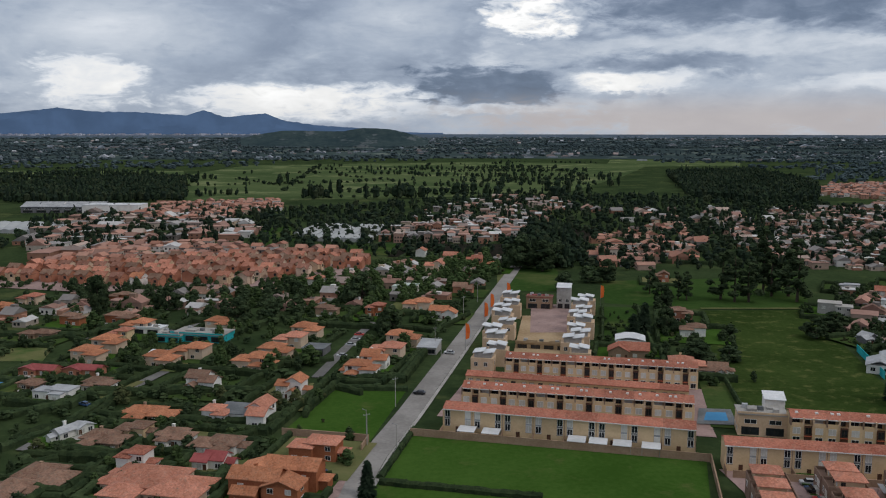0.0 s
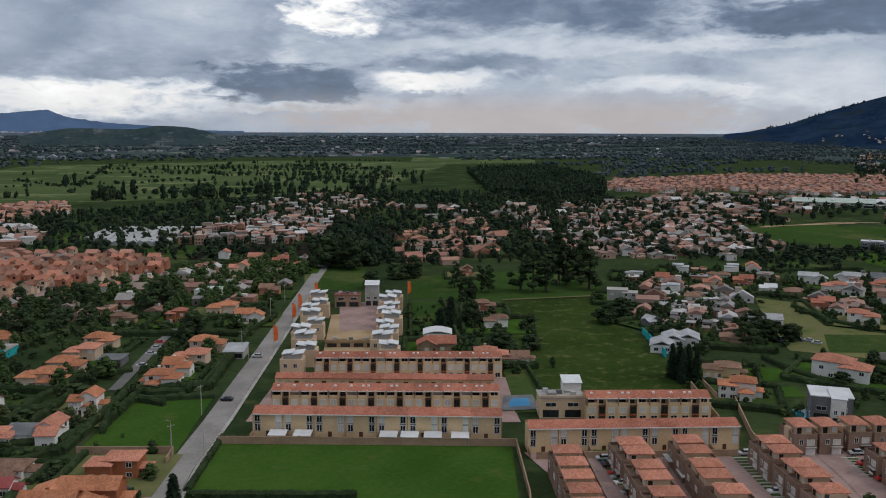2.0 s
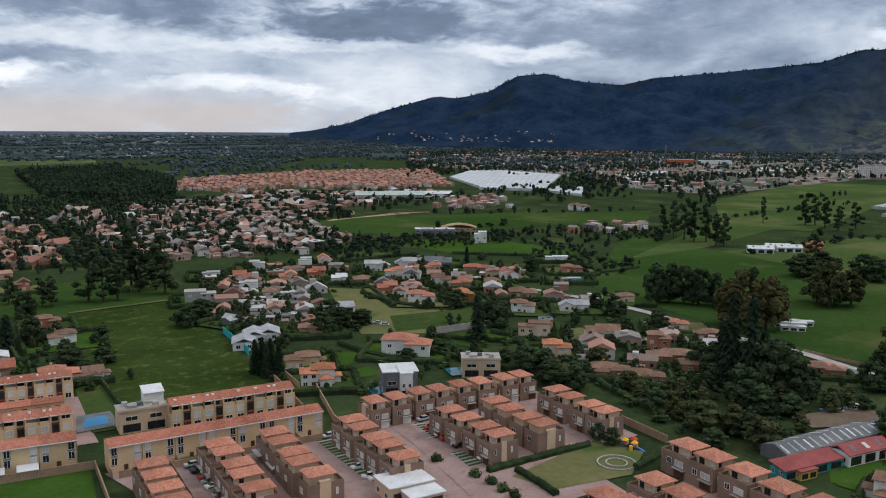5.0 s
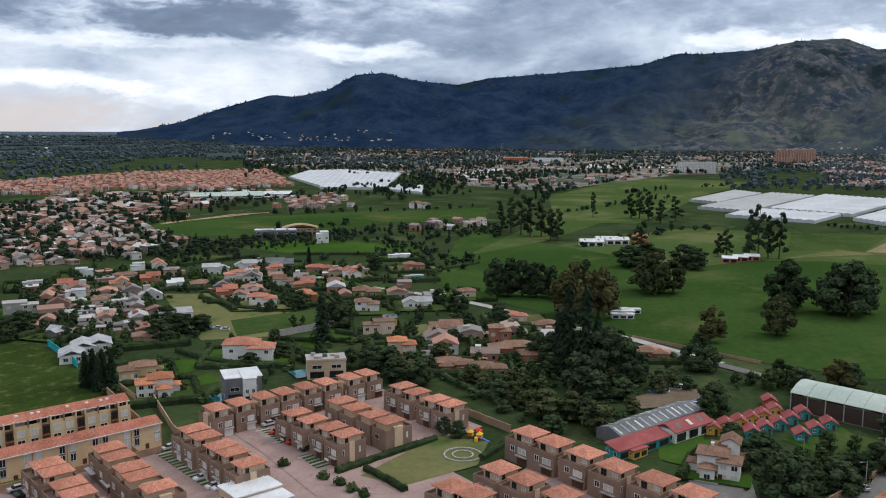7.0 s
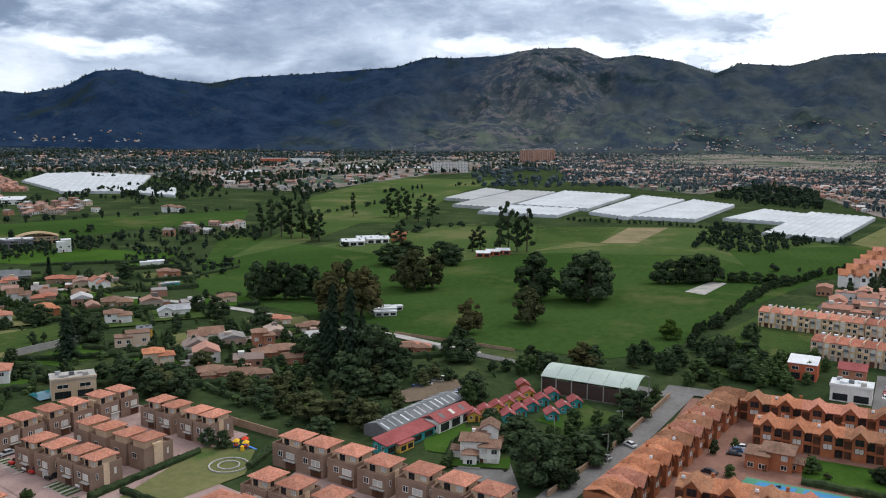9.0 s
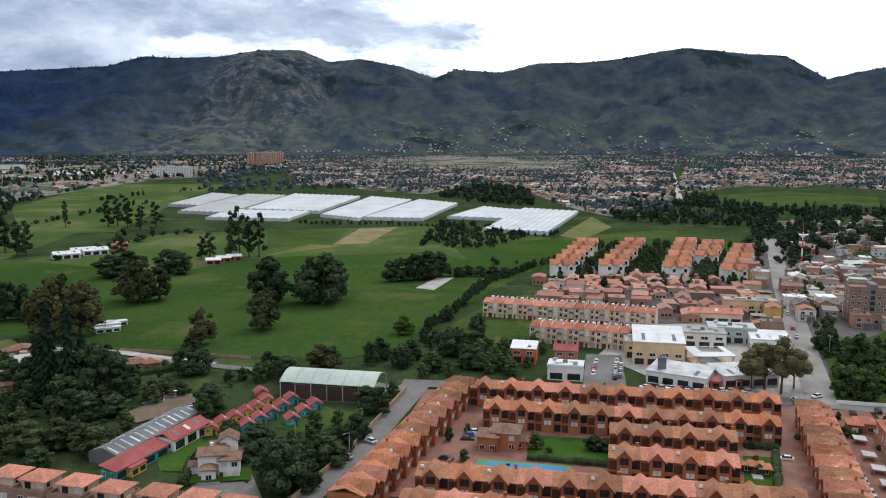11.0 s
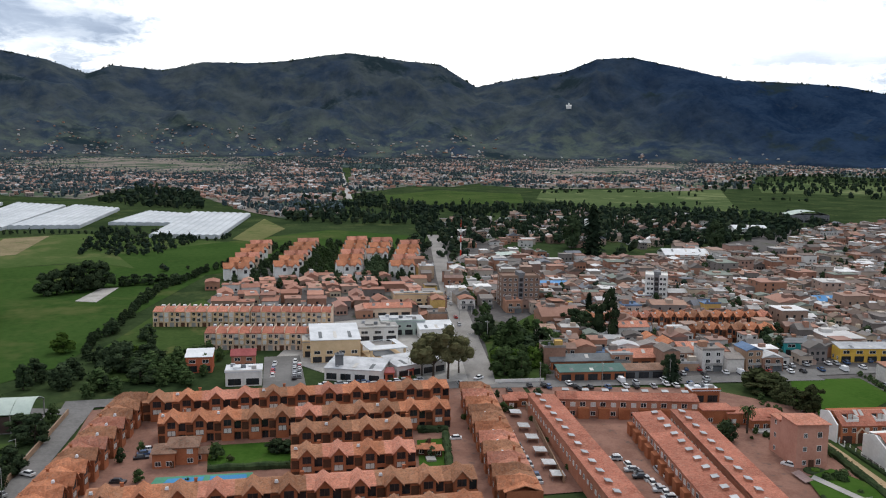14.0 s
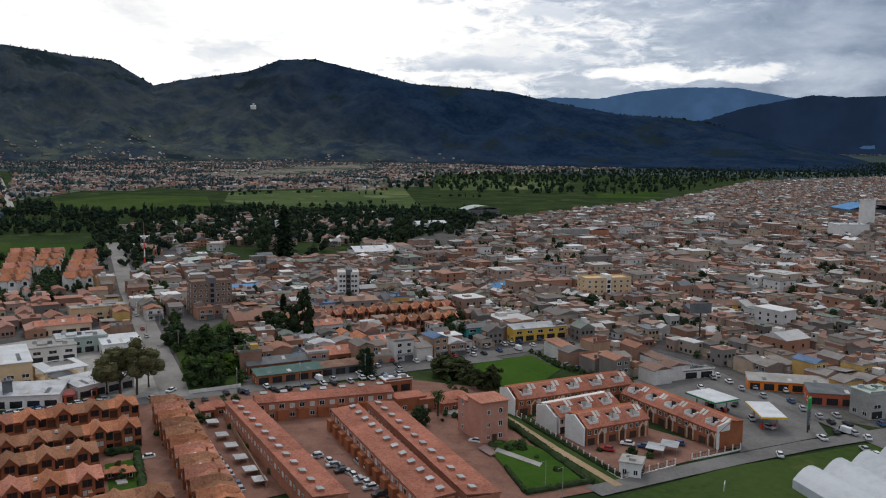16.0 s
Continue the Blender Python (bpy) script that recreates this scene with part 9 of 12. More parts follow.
villa(*(100.3, 308.3), -12, "white_wall", "brown_tile", 10, 8, 3.5, "gable", 2, 3)

# ---- villas west of the road ----
villa(*(-90.7, 258.4), -8, "garden_wall", "orange_tile", 18, 9, 3.2, "hip", 4, 0)
villa(*(-56.6, 256.4), 78, "white_wall", "salmon_tile", 14, 8, 5.6, "gable", 0, 1)
villa(*(-70.1, 256.4), -12, "white_wall", "salmon_tile", 9, 8, 4.6, "hip", 0, 2)
shop(*(-64.2, 257.4), -12, 10, 7, 3.6, "white_wall", "slate_metal", "shed", "white link wing with dark panel roof", "house_wing", "house")
villa(*(-51.5, 282.7), -12, "white_wall", "orange_tile", 9, 9, 6.2, "gable", 3, 3)
villa(*(-83.6, 290.4), -12, "white_wall", "brown_tile", 12, 9, 5.2, "gable", 4, 2)
villa(*(-29.5, 305.7), -12, "white_wall", "orange_tile", 13, 10, 5.2, "hip", 4, 0)
villa(*(-40.9, 207.8), -12, "orange_brick", "orange_tile", 22, 9, 6.4, "gable", 3, 1)
villa(*(-43.0, 200.4), -12, "orange_brick", "orange_tile", 20, 9, 6.2, "gable", 3, 2)
villa(*(-35.0, 226.8), -12, "orange_brick", "salmon_tile", 14, 9, 5.4, "hip", 0, 3)
villa(*(-70.9, 205.0), -12, "peach_wall", "salmon_tile", 24, 14, 3.2, "hip", 5, 0)
villa(*(-82.2, 218.7), -12, "white_wall", "red_tile", 8, 7, 5.6, "hip", 0, 1)
villa(*(-101.3, 209.1), -12, "garden_wall", "brown_tile", 16, 12, 3.2, "hip", 4, 2)
villa(*(-108.0, 200.9), -12, "white_wall", "brown_tile", 12, 10, 3.2, "hip", 4, 3)
villa(*(-76.9, 238.4), -12, "white_wall", "brown_tile", 11, 9, 3.2, "hip", 3, 0)
villa(*(-63.7, 231.8), -12, "white_wall", "brown_tile", 14, 10, 3.4, "hip", 4, 1)
villa(*(-96.6, 236.1), -12, "garden_wall", "brown_tile", 14, 10, 3.2, "hip", 4, 2)
villa(*(-90.9, 243.0), -12, "cream_wall", "brown_tile", 9, 8, 4, "hip", 0, 3)
villa(*(-109.8, 244.4), 60, "white_wall", "zinc", 12, 5, 3, "gable", 0, 0)
villa(*(-62.2, 220.3), -12, "white_wall", "maroon_metal", 9, 7, 3.4, "gable", 0, 1)
villa(*(-136.9, 343.0), -12, "peach_wall", "orange_tile", 11, 9, 5.6, "hip", 3, 0)
villa(*(-138.7, 327.3), -12, "peach_wall", "orange_tile", 11, 9, 5.0, "hip", 3, 2)
villa(*(-137.3, 376.9), -12, "peach_wall", "orange_tile", 10, 9, 5.0, "hip", 3, 1)
villa(*(-138.3, 359.1), -12, "cream_wall", "salmon_tile", 9, 8, 5.4, "hip", 0, 3)
villa(*(-108.1, 320.8), -12, "peach_wall", "orange_tile", 11, 9, 4.6, "hip", 3, 0)
villa(*(-100.2, 332.5), -12, "peach_wall", "orange_tile", 11, 9, 5.0, "hip", 0, 1)
villa(*(-100.9, 379.2), -12, "peach_wall", "orange_tile", 10, 9, 5.2, "hip", 3, 2)
villa(*(-59.2, 366.5), -12, "peach_wall", "orange_tile", 11, 9, 5.4, "hip", 3, 0)
villa(*(-63.7, 349.6), -12, "peach_wall", "salmon_tile", 10, 9, 5.4, "hip", 3, 3)
villa(*(-66.0, 330.8), -12, "peach_wall", "orange_tile", 11, 9, 5.2, "hip", 3, 2)
villa(*(-72.1, 317.8), -12, "peach_wall", "orange_tile", 12, 9, 5.0, "hip", 3, 1)
villa(*(-16.5, 352.6), -12, "peach_wall", "orange_tile", 12, 9, 5.2, "hip", 3, 0)
villa(*(-22.3, 332.7), -12, "peach_wall", "salmon_tile", 11, 9, 5.2, "hip", 3, 1)
villa(*(-25.8, 319.4), -12, "white_wall", "orange_tile", 11, 9, 5.2, "gable", 3, 2)
villa(*(-12.6, 426.5), -12, "peach_wall", "orange_tile", 12, 9, 4.6, "hip", 3, 3)
villa(*(0.3, 405.4), -12, "white_wall", "orange_tile", 14, 9, 4.6, "gable", 3, 0)
villa(*(-32.9, 410.4), -12, "orange_brick", "red_tile", 9, 8, 6.0, "hip", 0, 1)
villa(*(11.4, 469.2), -12, "pink_brick", "brown_tile", 12, 9, 4.6, "gable", 4, 2)
villa(*(-20.9, 472.5), -12, "white_wall", "mint_metal", 15, 9, 4.5, "flat", 0, 3)
villa(*(-151.7, 395.1), -12, "orange_brick", "brown_tile", 15, 9, 4.2, "hip", 0, 0)
villa(*(-175.9, 364.1), -12, "garden_wall", "brown_tile", 16, 8, 3.2, "hip", 0, 1)
villa(*(-172.8, 391.5), -12, "orange_brick", "brown_tile", 12, 8, 4.6, "hip", 0, 2)
villa(*(-214.4, 437.2), -12, "peach_wall", "red_tile", 9, 8, 5.2, "hip", 3, 3)
villa(*(-217.1, 416.3), -12, "orange_brick", "orange_tile", 11, 8, 4.6, "hip", 0, 0)
villa(*(-170.2, 444.8), -12, "orange_brick", "brown_tile", 13, 8, 4.6, "hip", 0, 1)
villa(*(-129.0, 452.6), -12, "white_wall", "brown_tile", 12, 9, 5, "gable", 4, 2)
villa(*(-74.4, 495.3), -12, "white_wall", "salmon_tile", 11, 8, 5, "hip", 3, 3)
villa(*(-56.7, 412.9), -12, "garden_wall", "brown_tile", 12, 8, 4.2, "hip", 0, 0)
villa(*(-131.1, 280.7), -12, "white_wall", "zinc", 14, 8, 3.4, "flat", 3, 1)
villa(*(-119.6, 290.3), -12, "white_wall", "brown_tile", 12, 8, 3.4, "hip", 3, 2)
villa(*(-149.5, 307.7), -12, "pink_brick", "maroon_metal", 16, 6, 3.2, "gable", 0, 3)
villa(*(-132.8, 307.7), -12, "pink_brick", "maroon_metal", 16, 6, 3.2, "gable", 0, 3)
villa(*(-143.3, 290.2), -12, "garden_wall", "brown_tile", 8, 7, 3, "hip", 0, 0)
shop(*(-5.6, 343.3), -12, 8, 10, 2.8, "concrete", "zinc", "shed", "pale sheet garage roof by the road", "garage", "garage")
shop(*(-51.7, 340.5), -12, 9, 9, 2.8, "grey_wall", "slate_metal", "plain", "dark flat carport roof between villas", "garage", "garage")
shop(*(-112.0, 327.4), -12, 8, 6, 2.6, "white_wall", "white_metal", "shed", "white sheet garage roof", "garage", "garage")
shop(*(-131.4, 374.7), -12, 14, 7, 3.0, "white_wall", "white_metal", "flat", "white flat-roofed villa wing", "garage", "garage")
# teal-netted shell of a new building
shop(*(-104.5, 364.3), -12, 24, 12, 3.2, "net", "concrete", "flat", "unfinished concrete floors wrapped in teal safety net", "building_shell", "building")
shop(*(-117.4, 362.2), -12, 12, 9, 2.8, "net", "concrete", "flat", "low concrete slab with teal safety net", "building_shell", "building")
flat("swimming_pool", [(-164.1, 307.6), (-150.6, 305.5), (-150.9, 293.5), (-154.5, 288.9)], "court_blue", 0.1, "blue garden pool cover", "pool")
flat("paved_yard", [(-31.0, 231.8), (-23.4, 236.2), (-25.7, 201.1), (-31.1, 195.3), (-33.4, 215.8)], "pavers", 0.1, "paved yard beside the brick houses", "pavement")
cars_along([(-34.1, 222.7), (-29.9, 201.7)], 3.2, 60, 0.9, 11)
cars_along([(-40.8, 330.0), (-36.5, 375.0)], 9, 84, 0.7, 14)
car(*(-64.3, 289.1), 40, "white")
car(*(-78.7, 236.1), 20, "white")
car(*(-118.3, 272.8), 60, "blue")
car(*(-123.1, 240.6), 60, "silver")
car(*(2.6, 337.9), 75, "silver", z=0.5)
car(*(-8.1, 284.1), 75, "black", z=0.5)
wall_line("boundary_wall", [(-47.9, 245.4), (-21.8, 239.9), (-23.0, 231.9)], 2.2, 0.25, "garden_wall", "brick wall of the roadside plot")
SMALL = sorted(spots([(-278.4, 504.0), (-266.5, 550.2), (-260.9, 616.6), (-221.5, 659.4), (-132.4, 653.4), (-57.8, 600.8), (-48.7, 551.1), (-120.4, 493.3), (-208.4, 482.1), (-244.7, 504.1)], 11.8, 61, -12, 0.06, 0.96, 17.5), key=lambda q: math.hypot(*q))
for k, (x, y) in enumerate(SMALL[:90]):
    ob = small(x, y, -12 + (0 if k % 7 else 90), k)
    ob.scale = (ob.scale[0] * 0.88, ob.scale[1] * 0.8, ob.scale[2] * 1.15)
far_houses("estate_rows", SMALL[90:], "salmon-roofed estate houses in rows", 64, ((7, 8), (6.5, 8), (5.0, 6.2)), -12, "roof_estate", 1.0)
flat("pavement", [(-270.4, 489.1), (-268.7, 554.8), (-263.3, 622.3), (-223.7, 666.0), (-133.7, 659.9), (-58.3, 606.3), (-45.3, 546.5), (-117.8, 482.5), (-204.0, 471.8)], "pavers", 0.03, "paved lanes of the salmon-roofed estate", "pavement")
for x, y in [(-5.1, 546.7), (6.2, 582.7), (21.4, 570.3), (31.5, 546.9), (-24.4, 570.1), (-15.9, 609.2)]:
    any_villa(x, y, -12, 3)
for p in ([(-136.4, 260.5), (-119.6, 280.7), (-89.9, 290.3)], [(-125.2, 231.7), (-115.8, 250.2), (-111.2, 283.8)], [(-113.7, 290.3), (-103.1, 327.4)], [(-163.6, 364.1), (-116.5, 327.3)], [(-112.8, 219.5), (-93.3, 231.7), (-81.1, 260.6)], [(-85.9, 201.6), (-74.7, 223.5), (-52.2, 250.3), (-42.4, 290.4)], [(-72.1, 290.4), (-61.6, 319.4), (-43.1, 327.5)], [(-24.5, 386.1), (-3.5, 375.1), (12.8, 410.5)], [(-43.6, 260.7), (-44.4, 290.4)], [(-27.9, 284.0), (-36.4, 290.5)], [(-18.6, 290.5), (4.4, 410.5)], [(-183.1, 344.7), (-166.0, 364.1)]):
    hedge(p, 2.4, 2.0)
# tall dark hedges that part the villa gardens
for p in (
    [(-124.0, 235.9), (-123.0, 240.5), (-109.2, 258.8), (-109.0, 284.2)],
    [(-110.4, 232.4), (-91.0, 232.4), (-90.1, 242.1), (-85.1, 254.6)],
    [(-115.6, 225.3), (-90.0, 224.0), (-93.8, 204.1)],
    [(-108.4, 259.9), (-87.5, 254.6), (-75.4, 253.6), (-55.1, 251.9)],
    [(-122.0, 284.2), (-99.5, 283.4), (-79.5, 286.4), (-60.7, 284.7)],
    [(-53.8, 251.3), (-48.2, 265.5), (-40.3, 301.1)],
    [(-40.3, 301.1), (-13.5, 299.2)],
    [(-128.8, 330.0), (-101.2, 313.8), (-76.9, 308.8)],
    [(-53.3, 385.9), (-35.4, 382.9), (-13.5, 378.4)],
    [(-57.3, 201.2), (-57.9, 216.7)],
    [(-111.0, 204.0), (-92.9, 201.8)],
    [(-130.5, 263.5), (-122.1, 269.2), (-118.5, 299.0)],
    [(-195.0, 367.8), (-155.4, 365.1), (-148.5, 391.9), (-127.7, 388.0)],
    [(-90.6, 380.5), (-77.0, 400.2), (-53.3, 385.9)],
    [(-125.9, 343.1), (-122.9, 362.5), (-119.4, 396.0), (-96.9, 392.0)],
    [(-39.3, 325.8), (-22.7, 302.5), (-14.2, 300.2), (-5.3, 349.6)],
):
    hedge(p, 3.0, 2.4, "tall dark clipped hedge between villa gardens")
strip("road", [(-118.8, 231.7), (-109.7, 290.3), (-100.9, 327.4)], 4.5, "asphalt", 0.1, "shaded villa lane")
grove([(-109.4, 200.9), (-155.2, 290.2), (-131.5, 290.2), (-89.9, 290.3), (-44.4, 290.4), (-49.6, 245.4), (-56.4, 201.0)], 10, 71, "leaf_olive", (4, 8), 0.25, 8.5)
grove([(-174.2, 327.2), (-183.5, 409.9), (-142.9, 468.7), (-48.7, 504.9), (25.7, 505.2), (-1.0, 375.1), (-17.0, 297.3), (-44.4, 290.4), (-105.0, 319.3)], 11, 72, "leaf_mid", (5, 10), 0.4, 8)
grove([(-87.7, 495.3), (-32.0, 570.1), (39.1, 609.5), (33.8, 525.2), (-1.2, 437.9), (-41.7, 430.6)], 9, 73, "leaf_mid", (6, 11), 0.8, 7)
grove([(-216.4, 485.7), (-142.9, 468.7), (-86.1, 486.2), (-61.9, 410.3), (-95.0, 397.7), (-133.8, 410.1), (-177.9, 416.5)], 10, 76, "leaf_dark", (7, 12), 0.6, 7)
tree("cypress", -18.7, 201.7, 9.5, 1.65)
tree("tree", -168.3, 410.0, 22.3, 0.65)
tree("tree", -138.0, 423.3, 13.0, 0.99)
tree("tree", -93.5, 385.9, 15.9, 1.03)
tree("tree", -81.6, 397.7, 12.3, 1.23)
tree("tree", -23.8, 375.0, 12.9, 1.21)
tree("tree", -42.4, 437.8, 17.9, 1.21)
tree("bush", -88.9, 290.3, 3.1)
tree("bush", -27.1, 240.8, 2.6)
tree("bush", 26.6, 410.6, 4.2)

# ---- fields and trees north of the terraces ----
tree("eucalyptus", 149.7, 453.5, 27.6, 1.55)
tree("eucalyptus", 154.7, 445.9, 27.2, 1.56)
tree("eucalyptus", 162.2, 445.9, 24.2, 1.76)
tree("eucalyptus", 180.2, 461.6, 29.6, 1.50)
tree("eucalyptus", 189.5, 461.6, 32.7, 1.71)
tree("eucalyptus", 187.8, 446.0, 28.7, 1.70)
tree("eucalyptus", 178.6, 469.8, 38.0, 1.18)
tree("eucalyptus", 130.5, 450.4, 16.5, 1.59)
tree("eucalyptus", 126.8, 453.5, 15.4, 1.51)
tree("eucalyptus", 115.4, 469.6, 15.9, 1.70)
tree("conifer", 90.3, 375.3, 14.2, 1.29)
tree("conifer", 83.0, 364.8, 11.3, 1.57)
tree("tree", 100.5, 375.4, 12.9, 1.00)
tree("tree", 100.4, 327.9, 9.1, 1.88)
tree("tree", 112.0, 431.1, 13.2, 0.97)
tree("tree", 98.6, 505.4, 15.4, 1.09)
tree("tree", 69.3, 477.9, 11.4, 1.22)
tree("tree", 64.4, 547.0, 22.1, 1.22)
tree("tree", 50.8, 558.4, 22.6, 1.22)
tree("tree", 76.7, 570.5, 17.3, 1.36)
tree("tree", 86.7, 505.4, 10.3, 1.63)
tree("tree", 112.7, 327.9, 6.8, 1.69)
tree("tree", 163.3, 365.0, 10.0, 1.48)
tree("tree", 175.4, 375.6, 10.3, 1.66)
villa(*(130.8, 505.6), -12, "pink_brick", "brown_tile", 9, 8, 5.4, "gable", 0, 1)
villa(*(170.2, 591.2), -12, "peach_wall", "salmon_tile", 16, 10, 4, "hip", 3, 2)

# ---- middle ground: houses between field and meadow ----
villa(*(211.0, 263.5), -48, "white_wall", "salmon_tile", 20, 12, 6.6, "hip", 3, 2)
shop(*(177.8, 226.8), -30, 12, 11, 8.2, "grey_wall", "white_metal", "plain", "modern charcoal house with white flat roof", "modern_house", "house")
shop(*(177.4, 222.9), -30, 4, 11, 8.6, "white_wall", "white_metal", "plain", "tall white bay of the modern house", "modern_bay", "house")
shop(*(214.1, 223.7), -40, 14, 10, 6.5, "tan_wall", "concrete", "flat", "modern tan house with flat roofs and dark glazing", "modern_house", "house")
villa(*(270.8, 249.3), -45, "peach_wall", "brown_tile", 14, 9, 6.8, "flat", 3, 3)
shop(*(280.9, 251.8), -45, 6, 7, 6.5, "yellow_wall", "slate_metal", "flat", "bright yellow wing of a house", "house_wing", "house")
villa(*(254.2, 221.5), -45, "peach_wall", "orange_tile", 11, 9, 6, "hip", 3, 0)
villa(*(293.8, 230.2), -45, "white_wall", "brown_tile", 15, 10, 4, "gable", 4, 1)
villa(*(306.4, 290.0), -45, "white_wall", "brown_tile", 12, 10, 5, "hip", 3, 2)
villa(*(335.2, 317.5), -45, "garden_wall", "brown_tile", 15, 12, 3.4, "hip", 0, 2)
villa(*(330.3, 277.4), -45, "white_wall", "zinc", 15, 9, 3.4, "gable", 4, 3)
villa(*(249.6, 191.1), -50, "pink_brick", "brown_tile", 14, 9, 3.6, "hip", 3, 0)
villa(*(283.4, 188.3), -50, "pink_brick", "brown_tile", 18, 10, 3.6, "hip", 5, 1)
villa(*(294.8, 201.6), -50, "pink_brick", "brown_tile", 9, 8, 7, "hip", 0, 2)
villa(*(282.2, 173.7), -50, "pink_brick", "brown_tile", 18, 10, 3.6, "hip", 5, 3)
villa(*(253.3, 178.6), -50, "garden_wall", "brown_tile", 14, 8, 3.4, "hip", 3, 0)
villa(*(364.6, 273.4), -45, "peach_wall", "brown_tile", 13, 8, 4, "hip", 0, 3)
villa(*(333.8, 219.6), -50, "peach_wall", "salmon_tile", 11, 8, 3.6, "hip", 0, 0)
villa(*(327.6, 199.6), -50, "garden_wall", "brown_tile", 11, 8, 3.4, "hip", 0, 1)
villa(*(311.3, 139.5), -55, "pink_brick", "brown_tile", 12, 8, 3.6, "hip", 0, 2)
villa(*(160.7, 251.6), -30, "white_wall", "orange_tile", 12, 9, 6.2, "hip", 4, 1)
villa(*(169.1, 275.3), -30, "cream_wall", "brown_tile", 13, 9, 4.4, "hip", 0, 3)
villa(*(282.4, 340.9), -38, "white_wall", "salmon_tile", 14, 10, 5, "hip", 4, 0)
villa(*(320.3, 411.4), -38, "white_wall", "salmon_tile", 13, 9, 5, "hip", 3, 1)
villa(*(324.4, 435.5), -38, "white_wall", "zinc", 16, 8, 5.5, "gable", 3, 2)
villa(*(345.6, 432.9), -38, "white_wall", "zinc", 14, 8, 5.5, "gable", 3, 3)
villa(*(320.6, 369.0), -38, "white_wall", "brown_tile", 11, 9, 6, "gable", 3, 0)
villa(*(325.8, 357.8), -38, "garden_wall", "red_tile", 12, 9, 4, "hip", 3, 1)
villa(*(371.4, 391.8), -40, "garden_wall", "red_tile", 18, 9, 4, "hip", 0, 2)
villa(*(344.7, 405.1), -40, "peach_wall", "red_tile", 10, 9, 6, "hip", 0, 3)
villa(*(369.7, 428.6), -40, "grey_wall", "slate_metal", 18, 12, 3.6, "gable", 0, 0)
villa(*(447.2, 391.9), -42, "white_wall", "white_metal", 16, 7, 3.2, "flat", 0, 1)
villa(*(418.0, 354.1), -42, "pink_brick", "brown_tile", 13, 9, 4, "hip", 0, 2)
villa(*(389.4, 329.7), -42, "teal_wall", "zinc", 12, 4, 2.6, "flat", 0, 3)
villa(*(238.4, 452.6), -25, "white_wall", "red_tile", 11, 9, 5.4, "gable", 0, 0)
villa(*(230.5, 479.1), -25, "white_wall", "zinc", 12, 7, 3.6, "flat", 0, 1)
villa(*(193.3, 413.9), -25, "concrete", "concrete", 16, 10, 6.0, "flat", 4, 2)
villa(*(282.3, 416.9), -30, "white_wall", "white_metal", 9, 7, 4, "gable", 0, 3)
for k, (x, y) in enumerate([(228.0, 426.5), (231.9, 408.3), (280.7, 465.3), (280.4, 438.6), (298.3, 480.1), (267.1, 487.6), (227.6, 341.4), (202.4, 319.6), (292.6, 408.5), (282.8, 370.9), (259.0, 435.9), (311.0, 475.9), (302.7, 330.0), (346.0, 353.0), (367.4, 360.2)]):
    any_villa(x, y, -30, k)
shop(*(236.7, 347.4), -30, 12, 8, 3.2, "white_wall", "zinc", "shed", "pale sheet-roofed shed among houses", "shed", "shed")
for x, y in [(165.6, 315.0), (175.0, 323.5), (181.7, 323.2)]:
    shop(x, y, 62, 12, 9, 3.4, "white_wall", "zinc", "gable", "grey sheet-roofed nursery shed", "nursery_shed", "shed")
far_houses("yard_sheds", [q for q in spots([(236.0, 446.0), (250.0, 410.0), (232.0, 372.0), (206.0, 330.0), (188.0, 345.0), (190.0, 372.0), (205.0, 405.0), (218.0, 430.0)], 7.5, 29, -30, 0.3, 0.8) if clear_of_houses(*q, 8)], "crowded low sheds with grey sheet roofs in yards", 29, ((3, 7), (4, 9), (2.0, 2.8)), -30, "roof_shed", 0.15)
wall_line("screen_fence", [(170.5, 343.3), (161.4, 303.3)], 3.0, 0.12, "net", "teal screen fence beside the sheds", "fence")
villa(*(180.8, 356.4), 20, "grey_wall", "zinc", 8, 7, 3.5, "gable", 0, 1)
# cars parked in the dry plot and beyond
for x, y in [(223.9, 320.8), (228.2, 320.2), (230.6, 316.8), (234.5, 315.0), (234.9, 310.2), (221.7, 315.1)]:
    car(x, y, 40)
for x, y in [(376.6, 190.0), (383.1, 189.2), (379.9, 184.3), (385.8, 183.9), (371.0, 184.4), (372.9, 181.3)]:
    shop(x, y, -50, 7, 3.5, 2.2, "white_wall", "white_metal", "plain", "small white site cabin in the meadow", "cabin", "cabin")
wall_line("boundary_wall", [(240.0, 282.6), (271.5, 277.8)], 3.0, 0.3, "concrete", "pale rendered garden wall", "wall")
wall_line("boundary_wall", [(152.2, 250.0), (157.7, 272.7)], 2.6, 0.25, "garden_wall", "brick wall beside the rough field", "wall")
flat("swimming_pool", [(207.0, 236.4), (217.9, 232.4), (214.1, 223.7), (203.1, 227.1)], "pool_water", 0.2, "turquoise garden pool", "pool")
flat("swimming_pool", [(170.3, 234.8), (176.8, 233.7), (172.4, 224.7), (167.2, 227.4)], "pool_water", 0.2, "turquoise garden pool", "pool")
